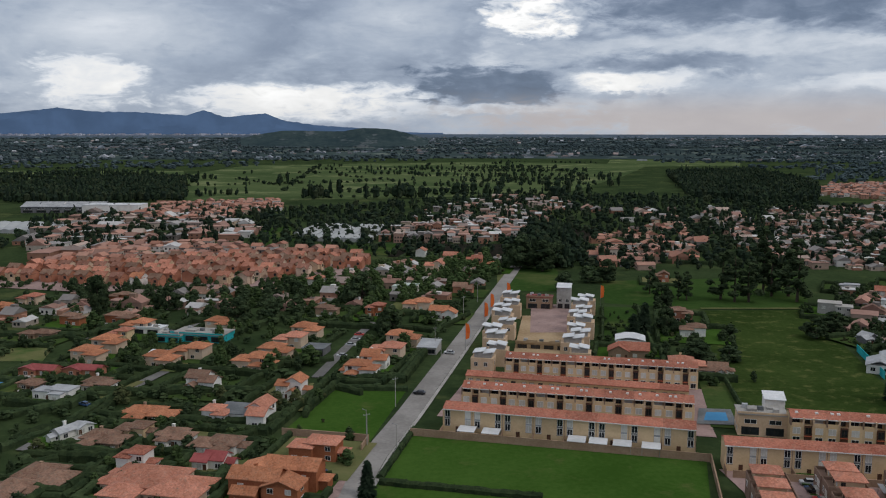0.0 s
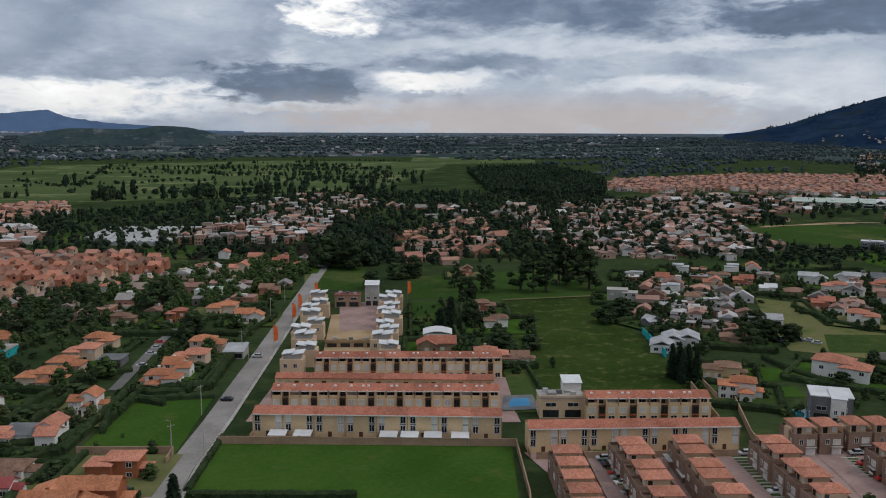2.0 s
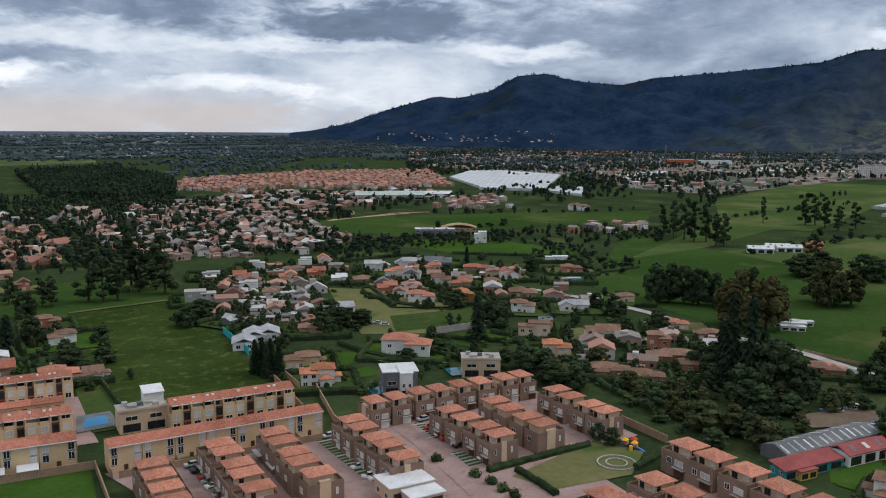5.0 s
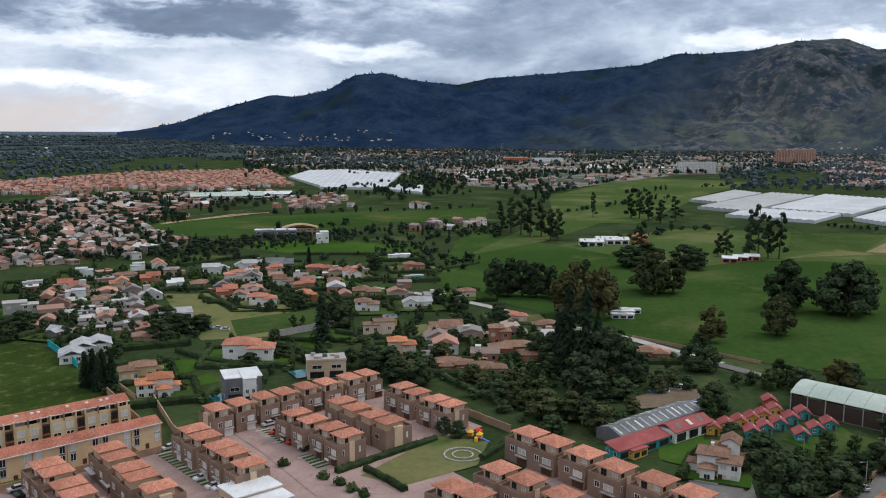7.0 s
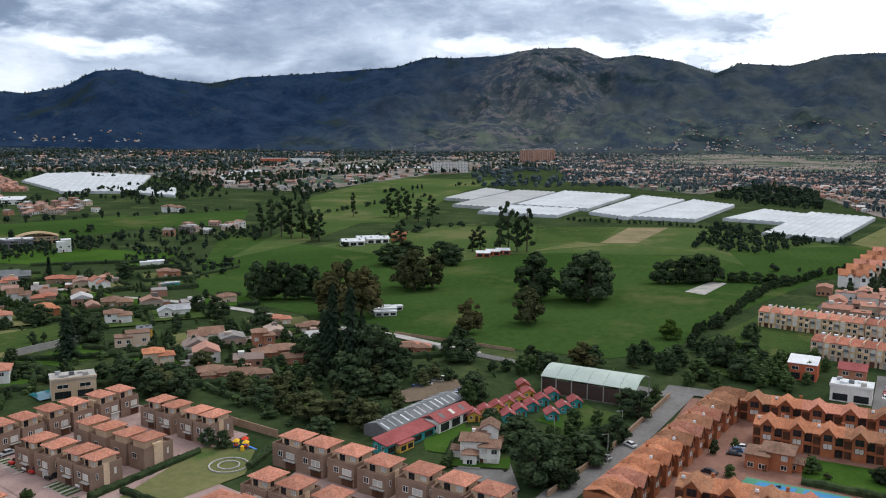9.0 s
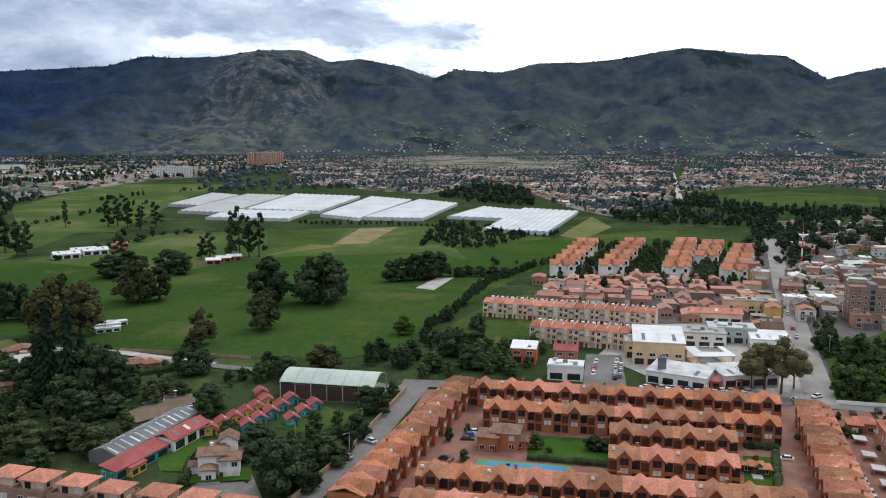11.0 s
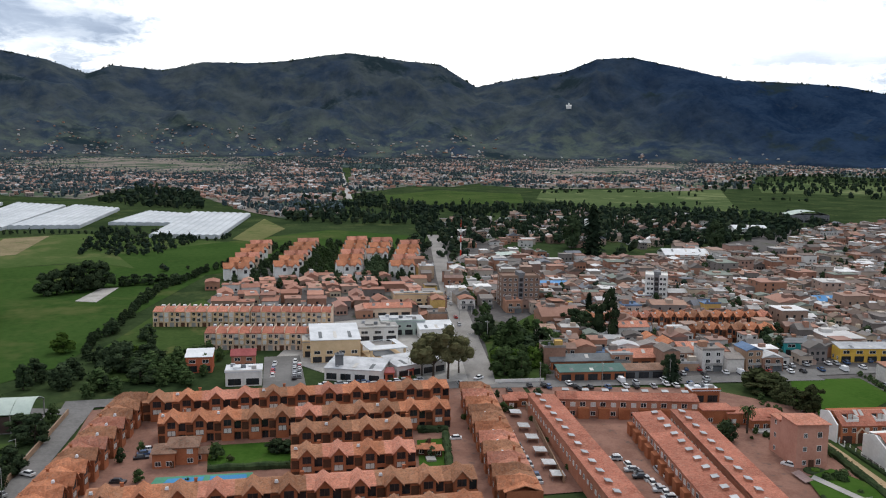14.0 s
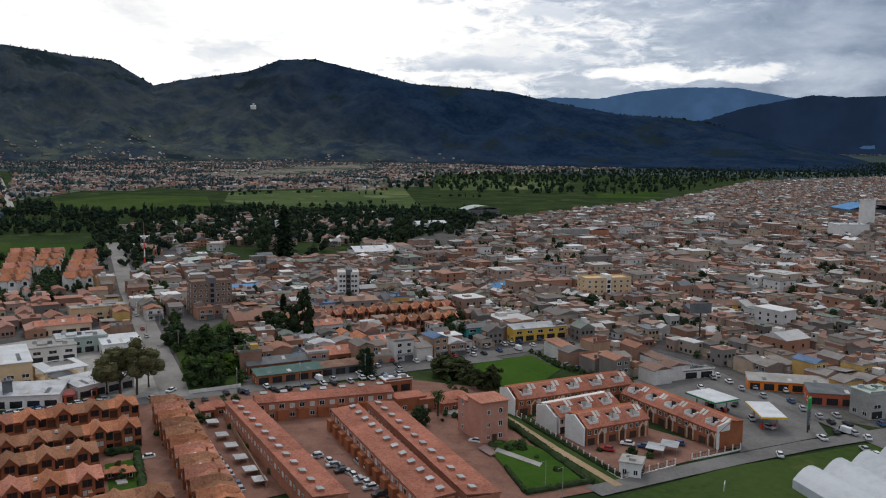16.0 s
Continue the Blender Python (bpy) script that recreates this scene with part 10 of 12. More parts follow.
for p in ([(238.4, 276.2), (247.1, 258.5), (261.6, 244.0)], [(272.0, 379.8), (267.5, 343.6), (273.8, 323.8)], [(277.0, 409.2), (292.6, 408.5), (263.1, 338.0)], [(262.4, 267.2), (266.2, 240.1)], [(198.5, 293.8), (197.8, 276.4), (200.4, 257.5)], [(253.3, 213.4), (234.8, 180.8), (225.4, 149.9)], [(306.7, 479.4), (368.1, 479.3), (389.1, 473.1)], [(416.3, 338.9), (465.3, 336.2)], [(381.5, 290.2), (384.6, 277.1)], [(412.1, 462.0), (464.1, 398.8)], [(219.6, 252.6), (226.5, 215.3)]):
    hedge(p, 2.2, 2.0)
tree("conifer", 150.8, 278.5, 12.9, 0.88)
tree("conifer", 152.1, 275.4, 14.1, 0.86)
tree("conifer", 153.4, 271.5, 14.3, 0.84)
tree("conifer", 154.5, 267.7, 13.3, 0.83)
tree("conifer", 151.1, 270.6, 12.7, 0.87)
tree("conifer", 246.9, 260.0, 21.0, 0.93)
tree("tree", 226.5, 342.2, 8.9, 1.70)
tree("tree", 216.2, 319.7, 10.5, 1.82)
tree("tree", 204.2, 315.4, 10.3, 1.37)
tree("tree", 274.1, 279.3, 12.1, 1.20)
tree("tree", 273.1, 272.6, 11.9, 1.21)
tree("tree", 227.5, 317.8, 8.0, 1.81)
tree("tree", 287.6, 317.8, 10.3, 1.38)
tree("tree", 333.0, 254.5, 11.2, 1.23)
tree("tree", 324.9, 222.6, 10.5, 1.24)
tree("tree", 228.1, 213.9, 10.9, 1.45)
tree("tree", 230.2, 207.3, 10.7, 1.45)
tree("tree", 256.8, 210.6, 6.8, 1.62)
tree("tree", 279.4, 214.4, 7.2, 1.43)
tree("tree", 287.1, 164.7, 8.7, 1.43)
tree("tree", 309.3, 156.2, 11.1, 1.56)
tree("tree", 221.6, 256.6, 5.9, 1.92)
tree("tree", 203.8, 254.7, 5.7, 1.68)
tree("tree", 344.7, 391.6, 8.8, 1.21)
tree("tree", 401.4, 373.2, 11.1, 1.42)
tree("tree", 342.6, 272.7, 8.8, 1.22)
tree("cypress", 384.7, 416.5, 13.0, 1.25)
grove([(186.9, 268.8), (250.9, 322.2), (293.4, 287.1), (327.6, 258.9), (316.8, 195.6), (267.7, 153.2), (216.5, 143.8), (230.3, 176.1), (238.7, 215.1), (220.9, 240.5)], 9, 74, "leaf_dark", (3.5, 8), 0.38, 7.5)
grove([(173.0, 386.4), (226.5, 487.6), (289.5, 508.9), (330.0, 460.6), (412.6, 394.0), (293.4, 287.1), (211.6, 295.7), (171.9, 303.8)], 9, 75, "leaf_dark", (3.5, 8), 0.33, 7.5)
grove([(233.3, 173.6), (265.7, 182.5), (287.1, 164.7), (290.8, 133.9), (289.7, 110.4), (254.0, 105.8), (239.1, 124.8), (214.9, 138.8)], 8, 77, "leaf_dark", (5, 10), 0.46, 6)
grove([(233.3, 173.6), (265.7, 182.5), (287.1, 164.7), (290.8, 133.9), (289.7, 110.4), (254.0, 105.8), (239.1, 124.8), (214.9, 138.8)], 11, 67, "leaf_olive", (5, 9), 0.5, 6)
grove([(173.0, 386.4), (226.5, 487.6), (289.5, 508.9), (262.0, 400.0), (215.0, 330.0), (180.0, 335.0)], 9, 68, "leaf_dark", (3, 7.5), 0.45, 5.5)
grove([(121.2, 323.6), (131.3, 420.7), (124.8, 460.8), (104.4, 442.9), (87.4, 374.1), (102.8, 338.9)], 10, 78, "leaf_dark", (5, 9), 0.35, 8)

# ---- open barn, nursery and its play houses ----
a, c = (290.0, 79.2) , (285.6, 40.9)
put("barn", make_barn, (a[0] + c[0]) / 2, (a[1] + c[1]) / 2, math.degrees(math.atan2(c[1] - a[1], c[0] - a[0])) - 90)
for x, y in [(244.8, 89.6), (250.2, 87.4), (255.6, 85.3), (261.0, 83.3), (266.6, 81.7), (274.0, 80.4)]:
    put(("hut", "yellow"), lambda: make_hut("yellow_wall"), x, y, -62)
for x, y in [(249.0, 79.2), (255.4, 77.4), (261.8, 75.4), (268.8, 73.8), (276.2, 72.4), (255.8, 67.0), (263.8, 65.2), (271.0, 63.2)]:
    put(("hut", "teal"), lambda: make_hut("teal_wall"), x, y, -62)
put(("hut", "red"), lambda: make_hut("red_wall"), 282.0, 84.6, -62)
a, c = (218.1, 110.3) , (256.9, 101.4)
put("long_shed", lambda: make_long_shed(40, 9, 3.0), (a[0] + c[0]) / 2, (a[1] + c[1]) / 2, math.degrees(math.atan2(c[1] - a[1], c[0] - a[0])))
shop(*(217.5, 100.6), -15, 22, 5, 2.7, "teal_wall", "maroon_metal", "shed", "long low teal classrooms under maroon sheet roof", "classroom_row", "school")
shop(*(213.0, 99.2), -15, 6, 3.5, 2.4, "yellow_wall", "maroon_metal", "plain", "small yellow classroom porch", "classroom_porch", "school")
shop(*(237.5, 95.4), -15, 17, 7, 3.8, "white_wall", "maroon_metal", "gable", "white nursery hall with maroon sheet roof", "nursery_hall", "school")
villa(*(213.9, 75.9), -75, "white_wall", "brown_tile", 11, 8, 6.4, "hip", 3, 0)
villa(*(220.5, 76.6), -75, "white_wall", "brown_tile", 7, 7, 8.0, "gable", 0, 1)
villa(*(312.4, 139.8), -65, "pink_brick", "salmon_tile", 12, 8, 3.6, "hip", 0, 2)
for x, y in [(269.8, 119.6), (272.9, 117.6), (278.4, 115.6), (281.7, 115.3), (265.9, 104.0), (270.3, 103.6)]:
    car(x, y, 15)
flat("yard", [(256.9, 124.5), (283.7, 114.4), (280.4, 104.2), (265.5, 104.9), (250.8, 115.2)], "path_earth", 0.1, "bare earth yard with parked cars", "ground")
flat("yard", [(205.2, 80.8), (217.0, 68.7), (198.4, 59.7), (186.8, 61.7)], "asphalt", 0.1, "asphalt yard of the white house", "ground")
car(*(227.8, 44.1), -40, "silver", z=0.45)
car(*(240.6, 39.5), -40, "white", z=0.45)
for x, y in [(247.5, 43.2), (226.0, 43.1), (232.6, 60.0)]:
    lamp_post(x, y, 40)
wall_line("boundary_wall", [(197.3, 52.0), (234.7, 44.0), (292.8, 35.3)], 2.0, 0.25, "garden_wall", "brick wall along the avenue", "wall")

BUILT += [(288.0, 60.0), (289.0, 70.0), (287.0, 50.0), (240.0, 105.0), (228.0, 108.0), (250.0, 103.0), (227.0, 98.0), (215.0, 101.0), (240.0, 94.0)]

# ---- the great dark trees and the meadow ----
tree("conifer", 270.0, 154.1, 35.1, 0.61)
tree("conifer", 269.4, 146.6, 34.8, 0.63)
tree("conifer", 277.6, 146.3, 21.7, 0.90)
tree("conifer", 278.8, 162.8, 23.2, 0.86)
tree("tree", 271.4, 138.4, 22.6, 0.91)
tree("tree", 272.8, 129.9, 15.8, 1.13)
tree("tree", 277.5, 165.8, 13.3, 1.22)
tree("tree", 285.4, 138.3, 14.3, 0.93)
tree("tree", 256.3, 141.8, 14.2, 1.21)
tree("tree", 282.7, 174.0, 11.4, 1.22)
tree("rust_tree", 355.6, 199.5, 28.4, 0.97)
tree("rust_tree", 358.9, 207.7, 22.4, 0.94)
tree("rust_tree", 365.8, 192.6, 25.3, 0.97)
tree("rust_tree", 351.9, 131.6, 16.5, 1.00)
tree("olive_tree", 438.7, 196.5, 25.1, 0.97)
tree("olive_tree", 447.6, 189.8, 22.1, 1.02)
tree("olive_tree", 385.1, 199.5, 20.6, 1.06)
tree("olive_tree", 444.0, 206.0, 19.9, 1.03)
tree("tree", 382.9, 265.2, 20.4, 0.94)
tree("tree", 383.5, 256.6, 21.5, 0.88)
tree("tree", 386.6, 249.7, 22.1, 0.85)
tree("tree", 389.8, 242.9, 20.9, 0.90)
tree("tree", 393.0, 236.0, 18.5, 0.92)
tree("tree", 516.8, 250.4, 15.5, 1.82)
tree("tree", 533.2, 245.3, 15.8, 1.82)
tree("tree", 543.3, 224.1, 15.8, 1.66)
tree("tree", 534.9, 212.2, 15.5, 1.51)
tree("tree", 337.3, 130.9, 7.5, 1.40)
tree("tree", 306.4, 121.2, 11.4, 1.20)
tree("tree", 309.1, 115.0, 10.3, 1.20)
tree("tree", 446.1, 128.5, 25.7, 1.19)
tree("tree", 447.6, 99.0, 28.5, 1.16)
tree("tree", 458.3, 94.6, 24.9, 0.92)
tree("tree", 452.8, 106.4, 24.9, 0.92)
tree("olive_tree", 385.3, 113.5, 19.1, 1.10)
tree("tree", 522.8, 72.8, 13.8, 1.09)
tree("tree", 525.7, 66.5, 15.2, 1.08)
tree("tree", 529.4, 58.6, 18.0, 1.09)
tree("tree", 537.3, 51.1, 19.2, 1.15)
tree("tree", 545.2, 43.5, 16.9, 1.06)
tree("tree", 546.2, 32.0, 7.0, 1.40)
tree("tree", 549.2, 25.6, 7.7, 1.40)
tree("tree", 548.7, 17.4, 7.7, 1.41)
tree("tree", 548.2, 9.3, 7.6, 1.53)
tree("tree", 547.6, 1.4, 7.2, 1.86)
tree("eucalyptus", 626.2, 428.2, 28.2, 1.31)
tree("eucalyptus", 619.8, 413.5, 32.1, 1.23)
tree("eucalyptus", 617.0, 401.4, 36.1, 1.18)
tree("eucalyptus", 613.9, 389.9, 34.3, 1.13)
tree("eucalyptus", 618.1, 381.5, 33.4, 1.16)
tree("eucalyptus", 608.6, 366.4, 26.3, 1.56)
tree("eucalyptus", 604.9, 357.3, 26.0, 1.44)
tree("eucalyptus", 811.7, 393.3, 26.9, 1.49)
tree("eucalyptus", 815.7, 385.3, 28.1, 1.56)
tree("eucalyptus", 803.8, 369.9, 30.5, 1.41)
tree("eucalyptus", 788.4, 350.3, 24.1, 1.75)
tree("eucalyptus", 815.8, 346.4, 25.3, 1.55)
tree("eucalyptus", 794.0, 427.6, 26.8, 1.04)
tree("eucalyptus", 612.6, 203.9, 36.2, 0.95)
tree("eucalyptus", 615.4, 198.1, 38.7, 0.89)
tree("eucalyptus", 618.2, 192.2, 31.9, 0.99)
tree("eucalyptus", 621.4, 185.6, 33.6, 1.03)
tree("eucalyptus", 606.0, 217.5, 19.8, 1.59)
tree("eucalyptus", 603.4, 222.9, 17.7, 1.46)
tree("eucalyptus", 590.8, 277.6, 23.6, 1.48)
tree("rust_tree", 319.3, 72.0, 10.1, 1.53)
tree("rust_tree", 576.2, 265.1, 6.8, 2.60)
tree("tree", 341.9, 21.4, 13.0, 1.31)
tree("tree", 348.4, 27.3, 9.2, 1.10)
tree("tree", 337.7, 51.2, 9.2, 1.08)
tree("tree", 327.4, 53.9, 10.1, 0.82)
tree("tree", 321.1, 68.0, 9.0, 1.22)
tree("tree", 306.3, 82.0, 8.8, 1.51)
tree("tree", 311.3, 90.1, 9.0, 1.21)
tree("tree", 328.8, 41.2, 8.9, 1.40)
tree("tree", 395.9, 13.5, 7.7, 1.28)
tree("tree", 413.1, 29.4, 6.7, 1.52)
tree("tree", 346.0, 12.3, 10.1, 1.71)
tree("tree", 328.2, 14.4, 8.6, 1.91)
tree("bright_tree", 380.8, 47.1, 8.9, 1.30)
tree("bright_tree", 352.6, 17.9, 9.2, 0.87)
tree("tree", 228.0, 70.5, 9.3, 1.98)
tree("tree", 203.2, 57.4, 15.1, 1.16)
tree("tree", 216.2, 55.6, 10.3, 1.32)
tree("tree", 226.0, 75.0, 7.6, 1.61)
tree("tree", 262.0, 96.5, 10.0, 1.25)
tree("tree", 268.0, 98.5, 9.0, 1.3)
tree("leafy_tree", 257.0, 95.5, 8.5, 1.2)
tree("tree", 240.5, 82.5, 6.5, 1.1)
tree("tree", 223.2, 49.5, 8.9, 1.56)
tree("tree", 233.4, 47.0, 8.3, 1.47)
tree("tree", 244.4, 44.3, 7.8, 1.37)
tree("tree", 267.7, 41.6, 9.3, 1.36)
tree("tree", 277.7, 47.0, 6.8, 1.76)
tree("tree", 205.8, 51.3, 9.1, 1.23)
tree("olive_tree", 241.2, 159.8, 8.0, 1.57)
tree("olive_tree", 223.4, 135.7, 10.0, 1.59)
tree("olive_tree", 229.2, 128.9, 9.2, 1.49)
tree("olive_tree", 222.9, 117.5, 10.7, 1.24)
tree("olive_tree", 227.1, 147.4, 7.5, 1.57)
tree("olive_tree", 241.1, 176.0, 7.1, 1.63)
tree("olive_tree", 253.6, 200.2, 8.7, 1.60)
tree("olive_tree", 230.0, 201.1, 8.1, 2.27)
tree("olive_tree", 238.5, 216.1, 6.3, 2.18)
tree("tree", 239.8, 204.4, 7.3, 1.62)
tree("tree", 228.0, 189.7, 8.9, 1.40)
tree("tree", 224.1, 198.5, 8.9, 1.55)
tree("tree", 229.4, 156.5, 7.7, 1.53)
tree("tree", 192.8, 151.0, 5.9, 1.07)
tree("tree", 192.6, 145.9, 5.8, 1.07)
tree("tree", 228.7, 123.6, 8.2, 1.61)
tree("tree", 213.8, 126.1, 6.1, 1.74)
tree("tree", 233.6, 119.1, 6.5, 1.72)
tree("tree", 256.9, 124.5, 8.0, 1.50)
tree("tree", 252.9, 133.3, 10.0, 1.45)
grove([(296.0, 118.0), (322.0, 112.0), (316.0, 92.0), (304.0, 84.0), (286.0, 92.0)], 7, 66, "leaf_dark", (4, 9), 0.6, 6)
grove([(317.4, 96.6), (303.3, 35.7), (277.0, 34.1), (240.5, 41.9), (203.6, 47.8), (197.4, 53.5), (227.0, 61.8), (281.4, 69.1), (279.7, 89.0)], 8, 79, "leaf_mid", (5, 9), 0.45, 8)
grove([(296.5, 34.8), (329.1, 30.7), (365.7, -11.4), (315.8, -8.8), (320.6, -3.3), (307.4, 26.5)], 7.5, 80, "leaf_mid", (5, 10), 0.8, 6)
grove([(333.1, 61.6), (371.8, 42.3), (375.6, 10.4), (342.4, 0.9), (315.5, 25.3)], 9, 81, "leaf_dark", (5, 10), 0.6, 6)
for p in ([(385.5, 36.7), (441.8, 26.3), (513.6, 14.5), (592.7, -18.3), (664.2, -59.8)], [(505.3, 274.5), (380.5, 226.8)]):
    for x, y in line_spots(p, 6, 82):
        tree("tree", x, y, 5.5)
wall_line("meadow_fence", [(338.5, 161.2), (335.4, 132.7), (331.7, 103.5)], 1.3, 0.1, "garden_wall", "low rail along the meadow road", "fence")

# ---- playground of the brown brick estate ----


def make_playset():
    t = thing("playground_set", "colourful plastic climbing frame with slides", "playground", "")
    for tx, ty, cap, deck in ((0, 0, "toy_yellow", "toy_red"), (3.4, 1.2, "toy_red", "toy_blue"), (1.2, 3.6, "toy_yellow", "toy_red")):
        for x, y in ((0, 0), (1.5, 0), (0, 1.5), (1.5, 1.5)):
            part("post", Mb().tube(tx + x, ty + y, 0, 2.5, 0.1, 0.1, 8), "toy_blue", t)
        part("deck", Mb().box(tx - 0.15, ty - 0.15, 1.1, tx + 1.65, ty + 1.65, 1.22), deck, t)
        part("side_panel", Mb().box(tx - 0.1, ty - 0.18, 1.22, tx + 1.6, ty - 0.1, 1.85), cap, t)
        part("canopy", Mb().hip(tx - 0.1, ty - 0.1, tx + 1.6, ty + 1.6, 2.5, 0.9, over=0.2), cap, t)
    part("bridge", Mb().slab([(1.6, 0.4, 1.15), (3.4, 1.4, 1.15), (3.4, 2.4, 1.15), (1.6, 1.4, 1.15)], 0.1), "toy_blue", t)
    part("slide", Mb().slab([(5.1, 1.5, 1.2), (7.6, 1.5, 0.2), (7.6, 2.4, 0.2), (5.1, 2.4, 1.2)], 0.2), "toy_red", t)
    part("slide", Mb().slab([(0.3, -0.3, 1.2), (1.2, -0.3, 1.2), (1.2, -2.8, 0.2), (0.3, -2.8, 0.2)][::-1], 0.2), "toy_blue", t)
    part("tube_slide", Mb().tube(-1.2, 1.4, 0, 1.9, 0.6, 0.6, 10), "toy_yellow", t)
    return t


put("playset", make_playset, *(194.6, 139.1), 20, 0.85)
ring = thing("stone_ring", "round seating ring of pale stone in the playground", "seat")
part("paving", Mb().tube(0, 0, 0.0, 0.06, 2.6, 2.6, 24), "pavers", ring, "reddish paved disc")
for r0, r1, h in ((5.0, 5.4, 0.4), (2.7, 3.05, 0.4)):
    b = Mb()
    cut = [(r0 * math.cos(k * math.pi / 10), r0 * math.sin(k * math.pi / 10)) for k in range(20)]
    edge = [(r1 * math.cos(k * math.pi / 10), r1 * math.sin(k * math.pi / 10)) for k in range(20)]
    b.solid([(x, y, 0.1) for x, y in (cut[0], edge[0], edge[1], cut[1])], [(x, y, h) for x, y in (cut[0], edge[0], edge[1], cut[1])])
    d = b.data("stone", ["concrete"])
    for k in range(20):
        part("stone", d, None, ring, at=pose(0, 0, 0, 0, 0, 18 * k))
ring.location = (*(182.6, 136.7), 0.2)
for p in ([(151.5, 155.0), (170.0, 152.4), (187.2, 150.0)], [(158.0, 150.5), (156.4, 142.0), (154.2, 133.4)], [(196.2, 132.3), (183.4, 130.9)]):
    hedge(p, 1.8, 1.8)
for x, y in [(145.9, 169.5), (147.1, 154.9), (146.8, 149.1), (146.2, 144.1), (145.8, 139.3)]:
    tree("bush", x, y, 2.6)
shop(*(126.2, 158.8), -11, 12, 9, 4.2, "tan_wall", "white_metal", "plain", "estate lodge with white flat roof", "lodge", "building")
shop(*(126.3, 152.3), -11, 9, 8, 3.4, "tan_wall", "white_metal", "plain", "estate lodge wing with pale roof", "lodge", "building")

# ---- low growth between the houses ----
shrubs([(-114.6, 195.2), (-167.1, 290.2), (-131.5, 290.2), (-89.9, 290.3), (-44.4, 290.4), (-49.6, 245.4), (-54.9, 195.3)], 4.6, 91, "leaf_hedge", (1.5, 4.5), 0.42, 6.5)
shrubs([(-167.1, 290.2), (-233.1, 409.8), (-199.5, 468.5), (-142.9, 468.7), (-48.7, 504.9), (25.7, 505.2), (1.5, 375.1), (-16.6, 290.5), (-44.4, 290.4)], 6, 92, "leaf_hedge", (2, 5.5), 0.38, 6.5)
shrubs([(-11.9, 271.9), (12.8, 410.5), (30.3, 469.3), (32.3, 453.1), (3.6, 327.6), (-8.0, 266.2)], 4.5, 93, "leaf_hedge", (1.5, 4), 0.6, 5)
shrubs([(173.0, 386.4), (226.5, 487.6), (289.5, 508.9), (330.0, 460.6), (412.6, 394.0), (327.6, 258.9), (284.5, 278.4), (211.6, 295.7), (171.9, 303.8)], 6.5, 94, "leaf_hedge", (1.5, 4.5), 0.27, 6.5)
shrubs([(176.7, 277.3), (208.7, 291.7), (253.7, 248.0), (327.6, 258.9), (329.5, 198.0), (267.7, 153.2), (216.5, 143.8), (230.3, 176.1), (233.0, 209.8), (210.2, 228.8), (165.0, 230.9)], 6.5, 95, "leaf_mid", (1.5, 5), 0.3, 7)
shrubs([(223.5, 166.1), (265.7, 182.5), (287.1, 164.7), (290.8, 133.9), (289.7, 110.4), (249.2, 103.7), (234.5, 122.3), (212.9, 137.4)], 5.5, 96, "leaf_hedge", (1.5, 4.5), 0.65, 5)
shrubs([(245.9, 119.1), (270.8, 109.1), (315.5, 100.7), (296.5, 34.8), (236.0, 41.1), (197.4, 53.5), (243.0, 71.7)], 6, 97, "leaf_mid", (1.5, 4), 0.4, 5.5)
shrubs([(61.5, 327.8), (76.4, 410.7), (110.9, 438.3), (114.9, 327.9), (98.0, 272.1), (96.4, 290.8)], 6, 98, "leaf_hedge", (1.5, 4.5), 0.5, 7)
shrubs([(-270.4, 489.1), (-268.7, 554.8), (-263.3, 622.3), (-223.7, 666.0), (-133.7, 659.9), (-58.3, 606.3), (-45.3, 546.5), (-117.8, 482.5), (-204.0, 471.8)], 7, 99, "leaf_hedge", (2, 6), 0.6, 5.6)

# ---- the orange brick estate ----
chalet_row((284.0, 11.5), (275.5, -88.0), 11, 1)
chalet_row((261.9, 6.5), (253.4, -81.5), 11, 2)
chalet_row((242.8, -30.2), (238.9, -65.2), 4, 3)
chalet_row((224.0, -27.8), (219.9, -61.0), 4, 4)
chalet_row((207.2, 21.8), (198.0, -70.8), 11, 5)
chalet_row((190.0, 24.0), (181.0, -67.0), 11, 6)
chalet_row((189.6, 37.4), (287.6, 15.7), 12, 7)
chalet_row((270.5, -97.5), (182.0, -78.5), 11, 8)
villa(*(241.2, 1.6), -97, "orange_brick", "brown_tile", 12, 10, 5.4, "hip", 0, 1)
flat("sports_court", [(229.9, 7.0), (226.9, -17.9), (218.1, -18.2), (220.6, 9.7)], "court_green", 0.14, "green border of the court", "court")
flat("court_area", [(228.0, 3.9), (227.2, -5.4), (220.6, -3.7), (221.5, 6.8)], "court_blue", 0.18, "blue hard court", "court")
flat("court_area", [(227.1, -6.9), (225.9, -16.2), (219.5, -15.8), (220.4, -6.0)], "court_blue", 0.18, "blue hard court", "court")
for p in ([(250.3, -34.4), (230.8, -31.8)], [(231.7, -6.3), (228.6, -28.3)], [(247.3, -69.9), (245.6, -79.3)], [(241.8, -77.2), (212.1, -69.3)]):
    hedge(p, 2.0, 2.2)
tree("tree", 241.3, -25.6, 4.3, 1.93)
tree("tree", 240.1, -28.8, 4.1, 1.76)
tree("tree", 245.2, -65.8, 2.7, 1.62)
tree("tree", 246.2, -71.4, 2.5, 1.57)
tree("tree", 245.8, -76.6, 2.5, 1.57)
tree("tree", 226.4, -68.4, 3.3, 1.23)
villa(*(227.7, -68.8), -97, "wood_dark", "orange_tile", 5, 5, 2.6, "hip", 0, 0)
